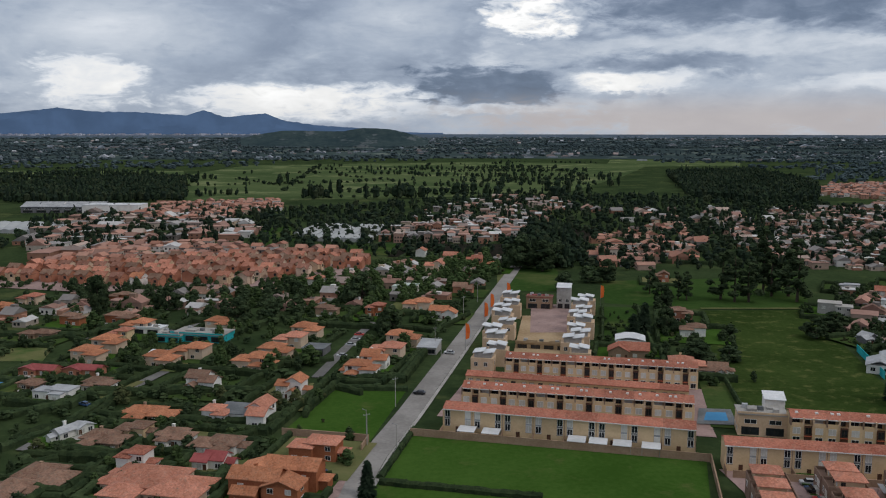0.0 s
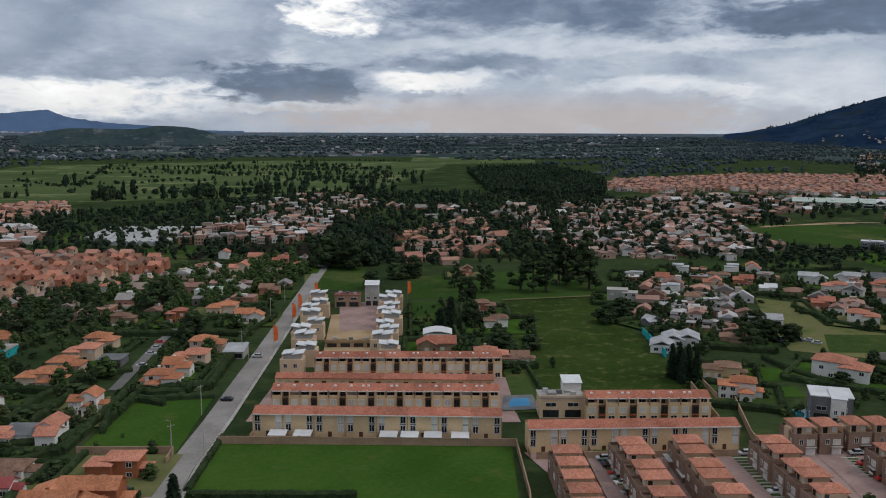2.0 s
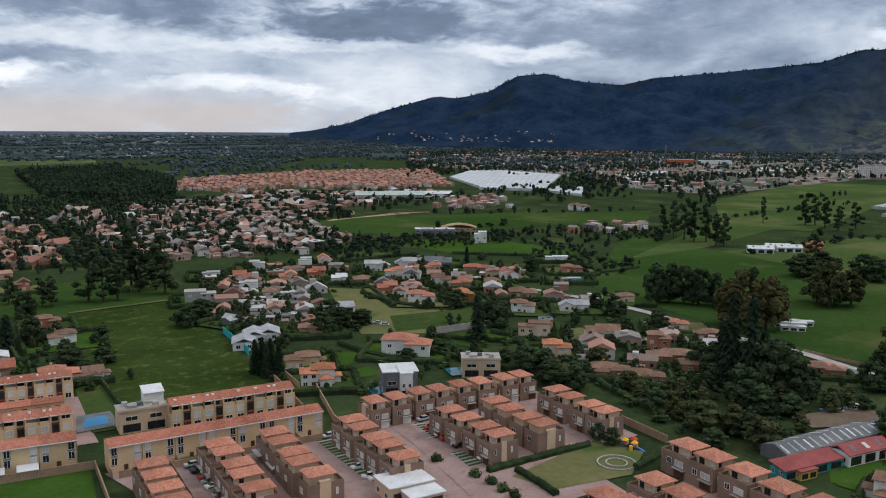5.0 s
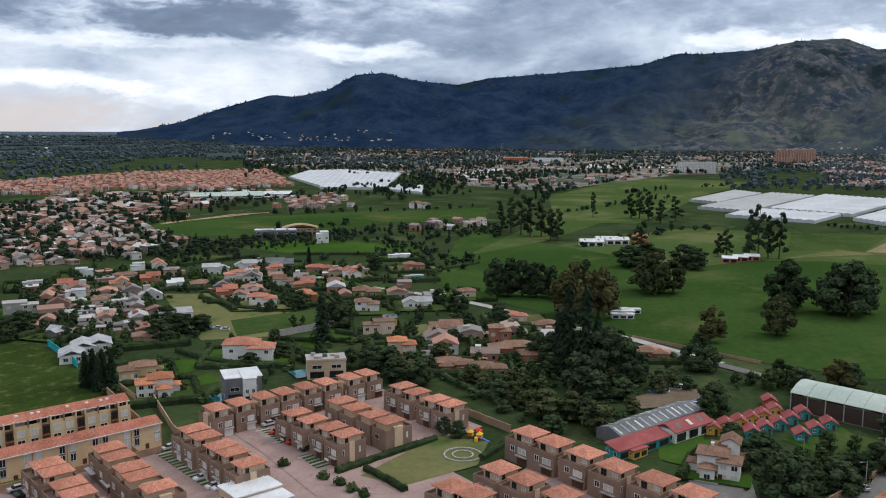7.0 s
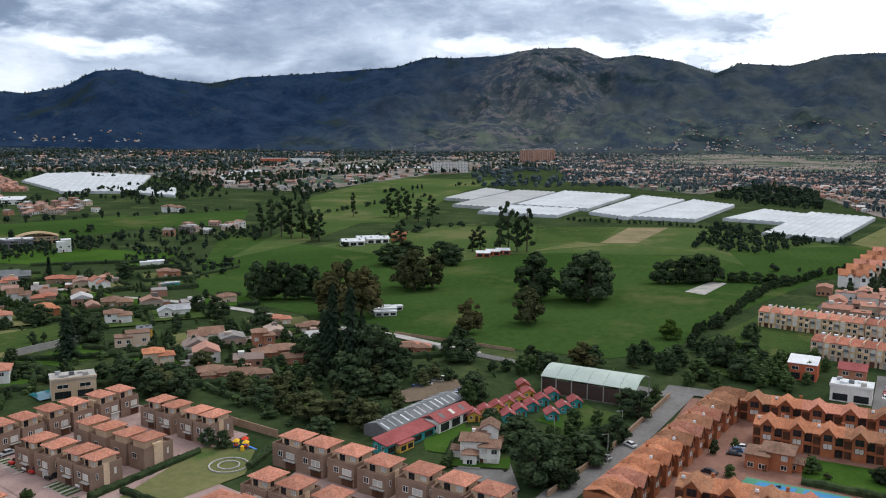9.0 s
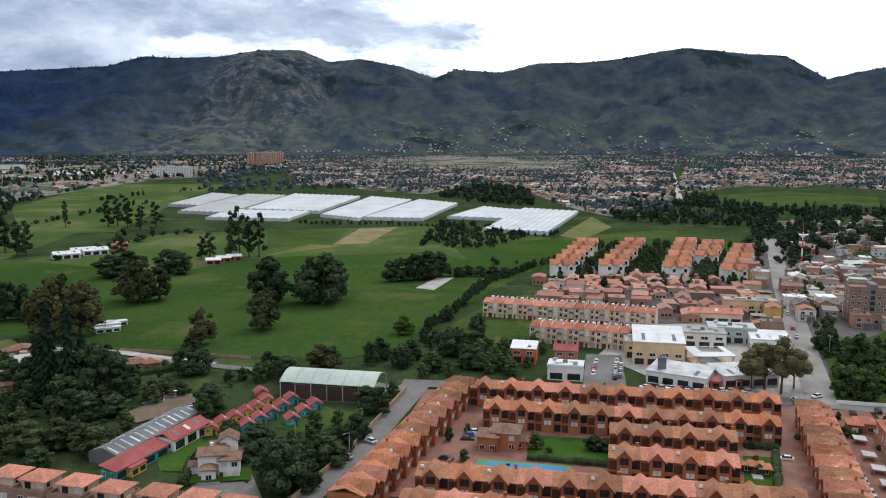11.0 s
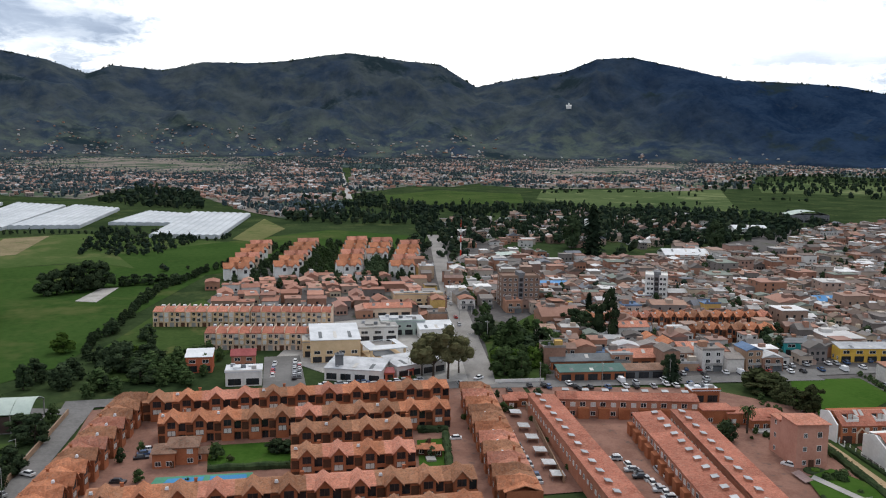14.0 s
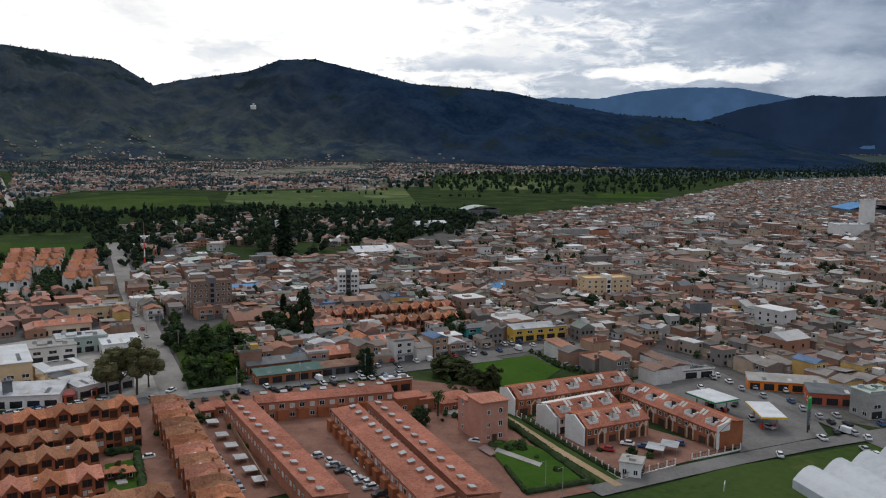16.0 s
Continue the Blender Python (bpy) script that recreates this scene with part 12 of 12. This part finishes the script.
# larger blocks that stand over the town roofs, and clumps of trees in yards
blocks = [q for q in spots([(330.0, -330.0), (470.0, -300.0), (600.0, -430.0), (560.0, -520.0), (640.0, -720.0), (560.0, -900.0), (420.0, -880.0), (260.0, -560.0), (190.0, -390.0), (240.0, -340.0)], 34, 245, -102, 0.45, 0.62) if clear_of_houses(*q, 12)]
far_houses("town_blocks", blocks, "three and four storey flat-roofed blocks over the town", 246, ((9, 17), (9, 20), (7.5, 12.5)), -102, hips=0.08, roof="roof_town", annex=0.7)
woods("street_trees", spots([(330.0, -330.0), (470.0, -300.0), (600.0, -430.0), (640.0, -720.0), (560.0, -900.0), (420.0, -880.0), (190.0, -390.0), (240.0, -340.0)], 13, 247, 0, 0.5, 0.8, belt=(0.016, 0.016, 0.3)), (7, 12), "dark yard trees in clumps between town roofs", 247, (0.8, 1.2), "leaf_dark", NEAR_FORMS)

# ---- cream estate behind the shops ----
cream_row((429.0, 10.7), (418.3, -33.7), 9, "cream_wall", "salmon_tile")
cream_row((418.3, -34.3), (408.2, -71.5), 8, "peach_wall", "red_tile")
cream_row((376.2, -11.4), (364.7, -58.2), 10, "peach_wall", "red_tile")
for p, n in (([(547.3, -32.9), (695.3, -65.8)], 6), ([(550.7, -64.6), (702.1, -104.4)], 6), ([(544.6, -104.9), (709.2, -145.7)], 6), ([(536.6, -138.8), (675.7, -183.5)], 5), ([(598.9, -135.8), (701.3, -165.9)], 3)):
    for k in range(n):
        f = (k + 0.5) / n
        for side in (-3.6, 3.6):
            small(p[1][0] + (p[0][0] - p[1][0]) * f, p[1][1] + (p[0][1] - p[1][1]) * f + side, -90, 5 if k % 3 else 6).scale[2] *= 1.6
far_houses("estate_rows", spots([(457.4, -12.3), (530.4, -17.7), (538.4, -90.7), (525.4, -143.4), (451.3, -133.1), (427.5, -120.2), (423.9, -80.6), (454.1, -76.8)], 12, 38, -95, 0.2, 0.85), "rows of low houses with faded red roofs", 38, ((6, 9), (9, 15), (3.6, 5.4)), -95, roof="roof_estate", hips=0.5, annex=0.5)
flat("lawn", [(391.2, 14.2), (389.7, -10.5), (373.1, -10.0), (361.2, 13.1)], "grass", 0.14, "grass verge before the flats", "ground")
grove([(550.4, -73.9), (694.7, -107.1), (694.5, -126.0), (549.4, -100.1)], 8, 83, "leaf_mid", (5, 9), 0.8, 7)
grove([(526.9, -107.0), (612.9, -141.1), (548.2, -134.1), (515.7, -122.7)], 7, 84, "leaf_dark", (7, 11), 0.9, 6)
grove([(340.6, 12.4), (367.8, -9.9), (356.8, -24.0), (329.7, -20.0), (308.2, 8.2)], 8, 85, "leaf_mid", (5, 9), 0.6, 6)

# ---- greenhouses ----
greenhouse_block([(959.1, 381.2), (941.6, 318.2), (1231.4, 325.5), (1248.7, 390.6)], 8, 4.2, "old_plastic", 0.78)
greenhouse_block([(1050.0, 429.3), (1036.3, 386.9), (1226.4, 394.8), (1266.9, 449.4)], 6, 4.2, "old_plastic", 0.78)
greenhouse_block([(995.1, 313.3), (977.2, 220.0), (1228.4, 214.8), (1265.3, 322.8)], 12, 4.2, "plastic_sheet", 0.78)
greenhouse_block([(888.2, 322.7), (884.1, 231.9), (976.9, 230.1), (987.5, 330.5)], 9, 3.8, "plastic_sheet", 0.78)
greenhouse_block([(938.0, 209.5), (896.7, 159.1), (1171.3, 133.5), (1229.5, 199.7)], 8, 4.2, "plastic_sheet", 0.78)
greenhouse_block([(908.5, 156.6), (903.8, 91.8), (1117.9, 66.8), (1181.8, 124.9)], 9, 4.2, "plastic_sheet", 0.78)
greenhouse_block([(935.1, 67.4), (917.6, 5.6), (1029.1, -15.3), (1075.7, 33.1)], 7, 3.8, "plastic_sheet", 0.78)
greenhouse_block([(808.4, 24.5), (789.7, -35.7), (1016.1, -82.2), (1053.0, -17.7)], 9, 4.2, "plastic_sheet", 0.78)
greenhouse_block([(897.3, 945.2), (950.3, 861.7), (1298.1, 1132.8), (1323.8, 1337.6)], 10, 4.2, "plastic_sheet", 0.78)
greenhouse_block([(1062.3, 1200.5), (916.2, 962.6), (1326.5, 1305.6), (1254.8, 1354.1)], 7, 4.2, "plastic_sheet", 0.78)
greenhouse_block([(1260.3, 973.5), (1299.9, 903.7), (1599.6, 1091.1), (1437.2, 1089.0)], 6, 4.2, "plastic_sheet", 0.78)
greenhouse_block([(1760.4, 984.5), (1910.0, 811.9), (2172.7, 923.6), (2078.8, 1127.3)], 9, 4.2, "plastic_sheet", 0.78)
greenhouse_block([(940.1, 854.7), (919.7, 762.6), (1037.5, 858.6), (1037.5, 907.1)], 4, 3.8, "plastic_sheet", 0.78)
greenhouse_block([(-107.8, 697.9), (-59.1, 687.4), (-53.8, 793.0), (-102.3, 802.2)], 8, 3.8, "old_plastic", 0.78)
greenhouse_block([(-423.9, 755.2), (-340.6, 743.1), (-345.6, 810.4), (-462.2, 824.6)], 10, 3.8, "old_plastic", 0.78)
greenhouse_block([(-128.6, 732.1), (-107.6, 709.0), (-103.4, 802.1), (-119.4, 802.0)], 4, 3.8, "old_plastic", 0.78)
woods("thicket", line_spots([(862.5, 218.4), (863.3, 148.9), (848.3, 65.6), (875.8, 33.8)], 6, 86) + line_spots([(785.1, 22.7), (776.0, -36.1), (813.5, -48.6)], 6, 87), (4, 7), "scrub along the greenhouse fronts", 86)

# ---- distant landmarks ----
for k, (x, y) in enumerate([(2407.1, 735.0), (2420.1, 716.6), (2478.5, 711.2), (2490.9, 693.8), (2551.1, 689.3)]):
    put("tower_block", lambda: make_flats_far(21, 18, 40, "tower_wall", 14), x, y, -72)
for x, y in [(1757.9, 733.5), (1771.6, 712.0), (1786.1, 689.3)]:
    put("slab_block", lambda: make_flats_far(30, 14, 24, "white_wall", 7), x, y, -65)
shop(*(472.1, 551.3), -40, 34, 16, 6, "grey_wall", "white_metal", "flat", "sports shed with glazed white-framed side", "sports_shed", "hall")
shop(*(498.9, 550.6), -40, 30, 16, 6, "soil", "soil", "arch", "sports shed with sand-coloured roof", "sports_shed", "hall")
villa(*(471.9, 495.0), -40, "white_wall", "white_metal", 10, 9, 9, "flat", 0, 1)
villa(*(758.7, 632.7), -40, "white_wall", "brown_tile", 24, 14, 6, "hip", 0, 2)
shop(*(-353.7, 921.2), 0, 60, 30, 11, "white_wall", "white_metal", "flat", "white school block with window bands", "school", "school")
shop(*(-419.6, 953.3), 0, 90, 30, 7, "grey_wall", "zinc", "gable", "long warehouse with blue-grey roof", "warehouse", "warehouse")
shop(*(2010.8, 1327.9), -50, 70, 40, 14, "red_wall", "white_metal", "flat", "red and white factory hall", "factory", "factory")
shop(*(2024.1, 1233.5), -50, 80, 40, 14, "white_wall", "white_metal", "flat", "white flat-roofed factory hall with window bands", "factory", "factory")
shop(*(683.9, 890.1), -35, 90, 26, 6, "mint_metal", "mint_metal", "gable", "pale green sheet-roofed sheds", "shed_range", "shed")
shop(*(725.6, 882.5), -35, 90, 20, 6, "white_wall", "white_metal", "gable", "long range of white sheet-roofed sheds", "shed_range", "shed")
villa(*(637.4, 300.7), -55, "orange_brick", "orange_tile", 12, 9, 6, "gable", 3, 1)
for x, y in [(596.3, 322.0), (618.1, 320.0), (619.0, 311.5)]:
    shop(x, y, -50, 18, 9, 4, "white_wall", "white_metal", "gable", "white farm shed roof", "farm_shed", "shed")
for x, y in [(581.7, 206.6), (593.0, 203.0), (601.9, 198.1)]:
    shop(x, y, -65, 10, 5, 3, "red_wall", "white_metal", "shed", "small farm shed in the meadow", "farm_shed", "shed")


def make_pylon():
    t = thing("power_pylon", "steel lattice power pylon with three arms", "pylon", "power pylons")
    b = Mb()
    for sx in (-1, 1):
        for sy in (-1, 1):
            limb(b, (sx * 2.6, sy * 2.6, 0), (sx * 0.5, sy * 0.5, 30), 0.16, 0.1, 4)
    for k in range(7):
        z, r = 4 * k + 2, 2.6 - 2.1 * (4 * k + 2) / 30
        limb(b, (-r, -r, z), (r * 0.85, -r * 0.85, z + 4), 0.07, 0.07, 4)
        limb(b, (r, r, z), (-r * 0.85, r * 0.85, z + 4), 0.07, 0.07, 4)
    part("mast", b, "steel", t)
    for z in (20, 24, 28):
        part("arm", Mb().box(-5, -0.12, z, 5, 0.12, z + 0.25), "steel", t)
    return t


for x, y in [(2818.9, 1358.3), (1926.2, 1066.9)]:
    put("pylon", make_pylon, x, y, -30, 1.5)
for x, y in [(2475.5, 1695.4), (2587.9, 1161.0)]:
    put("pylon", make_pylon, x, y, -30, 1.5)


def make_mast():
    t = thing("radio_mast", "slender red and white lattice radio mast", "mast")
    for k in range(6):
        part("section", Mb().tube(0, 0, 5.5 * k, 5.5 * k + 5.5, 0.8 - 0.1 * k, 0.7 - 0.1 * k, 4), "toy_red" if k % 2 else "frame_white", t)
    part("aerial", Mb().tube(0, 0, 33, 36, 0.08, 0.05, 5), "steel", t)
    part("dish_ring", Mb().tube(0, 0, 24, 26, 1.3, 1.3, 8), "frame_white", t)
    return t


put("mast", make_mast, *(591.6, -198.7), 20)
shop(*(760.6, -386.3), -105, 4, 4, 15, "white_wall", "white_metal", "flat", "white church tower among dark trees", "church_tower", "church")
for x, y in line_spots([(314.7, -115.4), (371.0, -128.7), (484.8, -156.6)], 26, 40):
    pole(x + 6, y - 4, 70)
for x, y in line_spots([(285.1, -112.3), (271.2, -189.7)], 24, 41, 0.1):
    pole(x, y, -10)
for x, y in [(-3.2, 345.1), (-15.6, 271.9), (10.0, 410.5), (18.3, 445.4), (-21.8, 236.2)]:
    pole(x, y, 30)
for x, y in [(-13.0, 230.7), (-22.6, 243.2), (-0.7, 331.3)]:
    lamp_post(x, y, 40)

tree("conifer", 591.1, -305.5, 44.0, 1.0)
tree("tree", 660.6, -322.0, 32.0, 0.75)
tree("tree", 281.6, -180.4, 10.4, 0.91)
tree("tree", 344.8, -188.1, 25.3, 0.57)
tree("tree", 627.7, -440.6, 28.0, 0.75)
tree("tree", 362.1, -135.6, 12.7, 0.85)
tree("leafy_tree", 334.0, -135.6, 14.9, 1.05)
tree("leafy_tree", 311.6, -142.8, 10.6, 1.34)
tree("leafy_tree", 301.2, -120.0, 11.9, 1.18)
tree("leafy_tree", 296.9, -125.4, 11.2, 1.11)
tree("leafy_tree", 332.4, -156.3, 8.8, 1.24)
tree("olive_tree", 256.9, -201.9, 9.3, 2.10)
tree("olive_tree", 251.8, -205.6, 8.6, 1.49)

# ---- smaller houses that fill the gardens of the middle ground ----
for poly, seed, turn in (([(175.1, 384.7), (220.4, 467.3), (283.4, 498.2), (318.3, 470.0), (287.4, 412.7), (265.0, 402.9), (241.0, 356.2), (202.2, 317.0), (181.6, 320.6)], 221, -30), ([(292.6, 408.5), (265.3, 345.4), (289.3, 311.1), (293.4, 287.1), (314.8, 269.5), (343.7, 271.8), (386.8, 331.9), (395.7, 377.8), (355.2, 456.1)], 222, -40), ([(253.2, 261.3), (268.4, 242.1), (327.6, 199.6), (294.1, 168.8), (250.8, 167.3), (251.6, 214.8)], 223, -48), ([(-87.7, 495.3), (-32.0, 570.1), (39.1, 609.5), (33.8, 525.2), (-1.1, 430.7), (-41.1, 423.6)], 224, -12), ([(-216.6, 409.8), (-195.3, 437.3), (-142.9, 468.7), (-78.2, 477.4), (-61.9, 410.3), (-93.6, 391.7), (-133.8, 410.1), (-167.5, 391.5), (-198.5, 374.5)], 225, -12)):
    far_houses("hamlet", [q for q in spots(poly, 15, seed, turn, 0.4, 0.6) if clear_of_houses(*q, 11) and off_road(*q, 6)], "houses and sheds with tiled and sheet roofs among gardens", seed, ((6, 12), (6, 12), (2.4, 4.3)), turn, hips=0.8, annex=0.8)

# ---- gardens ----
for k, (x, y, turn, w, d) in enumerate(list(VILLA_PLOTS)):
    if math.hypot(x, y) < 620 and y > 75:
        garden(x, y, turn, w, d, k)
small_growth = []
for k, (x, y, turn, w, d) in enumerate(VILLA_PLOTS):
    if math.hypot(x, y) < 620:
        rng = random.Random(k + 900)
        for j in range(7):
            a, r = rng.uniform(0, 6.28), rng.uniform(0.75, 1.5) * max(w, d)
            px, py = x + r * math.cos(a), y + r * math.sin(a)
            if off_road(px, py, 1.5) and clear_of_houses(px, py, 6.5):
                small_growth.append((px, py))
woods("garden_trees", small_growth[::3], (3.5, 7), "ornamental trees in villa gardens", 201, (0.7, 1.1), "leaf_dark", NEAR_FORMS)
woods("garden_trees", small_growth[1::3], (2.5, 6), "leafy garden trees round villas", 202, (0.8, 1.2), "leaf_mid", NEAR_FORMS)
woods("shrubbery", small_growth[2::3], (1.5, 3.5), "garden shrubs round villas", 203, (0.9, 1.5), "leaf_olive")
houses_by_road = [q for q in spots([(258.0, -258.9), (243.2, -286.6), (213.2, -288.7), (201.1, -278.7), (204.0, -260.8), (232.4, -246.8), (245.3, -251.9)], 11, 39, -102, 0.15, 0.95, 12) if clear_of_houses(*q, 8)]
for k, (x, y) in enumerate(houses_by_road):
    townhouse(x, y, (-102, 78, -12)[k % 3], k + 3)
flat("lawn", [(182.8, -161.1), (186.3, -172.6), (174.5, -174.7), (152.4, -167.0), (155.2, -149.2), (170.8, -155.8)], "lawn", 0.0, "garden lawn below the pink tower")
flat("path", [(187.8, -163.1), (180.6, -161.8), (179.7, -158.4), (186.8, -159.6)], "pavers", 0.02, "brick garden path by the tower", "path")
woods("street_trees", [q for q in spots(TOWN_NEAR, 17, 205, -102, 0.5, 0.55) if clear_of_houses(*q, 4.5)], (4, 8), "street and yard trees between town houses", 205, (0.7, 1.1), "leaf_dark", NEAR_FORMS)

# ---- along the avenue ----
kerbside = [q for q in spots([(672.2, -184.5), (708.5, -207.2), (524.7, -162.5), (371.3, -124.7), (365.4, -114.2), (413.5, -119.3), (451.3, -133.1), (525.3, -145.6)], 11, 211, -97, 0.3, 0.85) if clear_of_houses(*q, 7) and off_road(*q, 4.5)]
for k, (x, y) in enumerate(kerbside[:16]):
    townhouse(x, y, (80, -10, 80)[k % 3], k)
kerbside = [q for q in spots([(292.6, -104.4), (732.2, -229.5), (753.4, -228.6), (693.3, -207.7), (371.4, -123.4), (291.1, -106.0)], 6, 212, -97, 0.4, 0.8) if clear_of_houses(*q, 5.5) and off_road(*q, 1.0)]
woods("avenue_trees", kerbside, (4, 8.5), "trees lining the avenue", 212, (0.7, 1.1), "leaf_olive", NEAR_FORMS)
woods("avenue_trees", [q for q in spots([(292.3, -108.6), (360.3, -126.4), (484.7, -158.3), (597.4, -187.9), (596.8, -209.0), (449.7, -164.9), (370.2, -141.8), (418.1, -187.1), (416.6, -214.3), (337.1, -174.5), (325.0, -149.0), (290.5, -132.6)], 7, 213, -97, 0.45, 0.6) if clear_of_houses(*q, 6) and off_road(*q, 1.5)], (4, 9), "trees and shrubs of the overgrown lot", 213, (0.8, 1.2), "leaf_mid", NEAR_FORMS)
woods("estate_trees", [q for q in spots([(530.0, -26.5), (725.5, -67.6), (724.3, -204.1), (525.0, -154.4), (504.8, -141.4), (505.6, -30.4)], 7, 214, -97, 0.45, 0.5) if clear_of_houses(*q, 6.5)], (4, 8), "dark trees between the cream houses", 214, (0.8, 1.1), "leaf_dark", NEAR_FORMS)
shop(*(443.8, -124.7), -97, 26, 10, 7.5, "cream_wall", "concrete", "flat", "cream three-storey shops beside the avenue", "shop_row", "shop")
shop(*(422.7, -102.5), -97, 24, 9, 5.5, "peach_wall", "salmon_tile", "gable", "peach shop row with tiled roof", "shop_row", "shop")
# parked and waiting cars
for k, (x, y) in enumerate(line_spots([(285.5, -107.2), (283.7, -130.7), (278.8, -160.1), (273.6, -193.1)], 7.5, 215, 0.2)):
    if k % 4:
        car(x, y - (3.2 if k % 2 else 0), -98, z=0.6, van=k % 9 == 5, paint="white" if k % 9 == 5 else None)
for k, (x, y) in enumerate([(209.5, -117.8), (200.6, -118.2), (195.6, -117.9), (186.3, -118.5), (220.1, -108.8), (209.3, -107.8), (181.1, -117.8), (176.0, -117.4), (203.4, -107.3), (196.8, -108.2)]):
    car(x, y, -14, z=0.35)
for k, (x, y) in enumerate([(206.3, -290.6), (200.5, -291.2), (192.5, -285.0), (185.0, -284.5), (176.8, -280.2), (174.8, -285.5), (166.7, -278.1), (156.8, -280.1), (149.8, -275.3), (141.8, -271.7), (136.4, -269.1), (126.4, -264.1), (121.6, -263.5)]):
    car(x, y, -140 + (k % 4) * 6, z=0.6)
for k, (x, y) in enumerate([(239.9, -251.4), (234.1, -251.9), (226.5, -252.0), (220.4, -251.9), (217.8, -255.5), (212.4, -257.5), (249.3, -254.3)]):
    car(x, y, 20 * k, z=0.4)
woods("roadside_shrubs", line_spots([(265.7, -256.9), (236.8, -248.2), (209.4, -250.7)], 3, 216) + line_spots([(266.3, -207.1), (241.5, -193.3), (232.2, -193.7)], 3, 217), (1.5, 3.5), "shrubs along the green lot", 216, (0.9, 1.4), "leaf_mid", NEAR_FORMS)

# ---- cars and drives of the brown brick estate ----
for k, (x, y) in enumerate([(160.0, 200.7), (167.4, 202.2), (159.6, 173.4), (160.3, 181.1), (133.7, 203.6), (132.6, 192.2), (131.8, 186.8), (131.3, 181.8), (164.4, 201.1), (93.5, 208.7), (93.2, 204.0), (92.7, 198.6), (125.0, 163.0), (161.9, 187.3)]):
    car(x, y, A + 92 + (k % 3) * 4, ("black", "red", "white", "red", "silver")[k % 5], z=0.5)
for k, (x, y) in enumerate([(161.2, 189.9), (159.8, 183.2), (157.7, 173.1), (161.2, 172.3), (158.8, 179.9), (157.1, 162.0), (168.4, 195.9), (164.2, 197.1)]):
    car(x, y, A + 92, ("red", "white", "black", "silver")[k % 4], z=0.5)
for p in ([(140.3, 208.1), (131.5, 171.5)], [(166.5, 193.9), (160.8, 171.2)], [(95.1, 215.7), (91.8, 185.9)]):
    for k, (x, y) in enumerate(line_spots(p, 3.3, 231, 0.0)):
        c, s = math.cos(radians(A)), math.sin(radians(A))
        flat("drive", [(x + c * u - s * v, y + s * u + c * v) for u, v in ((-2.6, -0.45), (2.6, -0.45), (2.6, 0.45), (-2.6, 0.45))], "lawn", 0.02, "grass strip between parking bays")
cars_along([(301.1, -49.0), (298.4, -84.8)], 3.0, 4, 0.8, 232, 0.5)
cars_along([(313.7, -40.5), (340.3, -44.3)], 2.8, SH, 0.9, 233, 0.6)
for x, y in [(311.9, -65.3), (308.1, -74.3), (310.6, -82.6)]:
    shop(x, y, SH, 6, 3, 2.8, "red_wall", "maroon_metal", "shed", "small red canopied kiosk before the shops", "kiosk", "kiosk")
for x, y in [(305.5, -69.4), (303.5, -75.4), (304.8, -79.0), (305.1, -84.5)]:
    tree("bush", x, y, 1.8)

# larger blocks standing among the town houses
blocks = [q for q in spots([(323.7, -150.4), (439.6, -191.4), (545.5, -308.1), (596.7, -413.9), (558.6, -509.3), (533.1, -630.8), (520.5, -796.5), (419.5, -1013.6), (155.4, -385.4), (197.1, -327.2), (272.4, -316.4), (291.7, -289.2), (297.2, -231.0)], 34, 241, -102, 0.45, 0.62) if off_road(*q, 11)]
far_houses("town_block", blocks, "larger flat-roofed town blocks with rows of windows", 241, ((9, 17), (9, 20), (5, 10.5)), -102, "roof_town", 0.3, 1.0)
woods("street_trees", [q for q in spots([(323.7, -150.4), (439.6, -191.4), (545.5, -308.1), (596.7, -413.9), (558.6, -509.3), (533.1, -630.8), (520.5, -796.5), (419.5, -1013.6), (155.4, -385.4), (197.1, -327.2), (272.4, -316.4), (291.7, -289.2), (297.2, -231.0)], 15, 242, 0, 0.5, 0.9, belt=(0.012, 0.012, 0.22)) if off_road(*q, 1)], (6, 11), "clumps of trees in the town", 242, (0.7, 1.1), "leaf_dark", NEAR_FORMS)

# planting round the pink tower and in the court
for k, (x, y) in enumerate([(204.4, -182.8), (195.3, -180.8), (213.4, -180.6), (211.6, -173.0), (215.0, -173.3), (181.7, -173.0), (170.7, -168.3), (160.3, -165.8), (180.7, -166.3), (164.7, -188.1), (152.1, -195.9), (157.2, -194.4)]):
    tree("bush", x, y, 1.6 + (k % 3) * 0.5)
for x, y in [(175.4, -208.0), (162.9, -198.7), (158.3, -200.9), (163.2, -190.1), (153.7, -211.2)]:
    car(x, y, -60, z=0.5)
flat("path", [(183.4, -164.3), (166.3, -166.2), (164.9, -163.7), (181.7, -161.8)], "concrete", 0.03, "pale path across the garden lawn", "path")
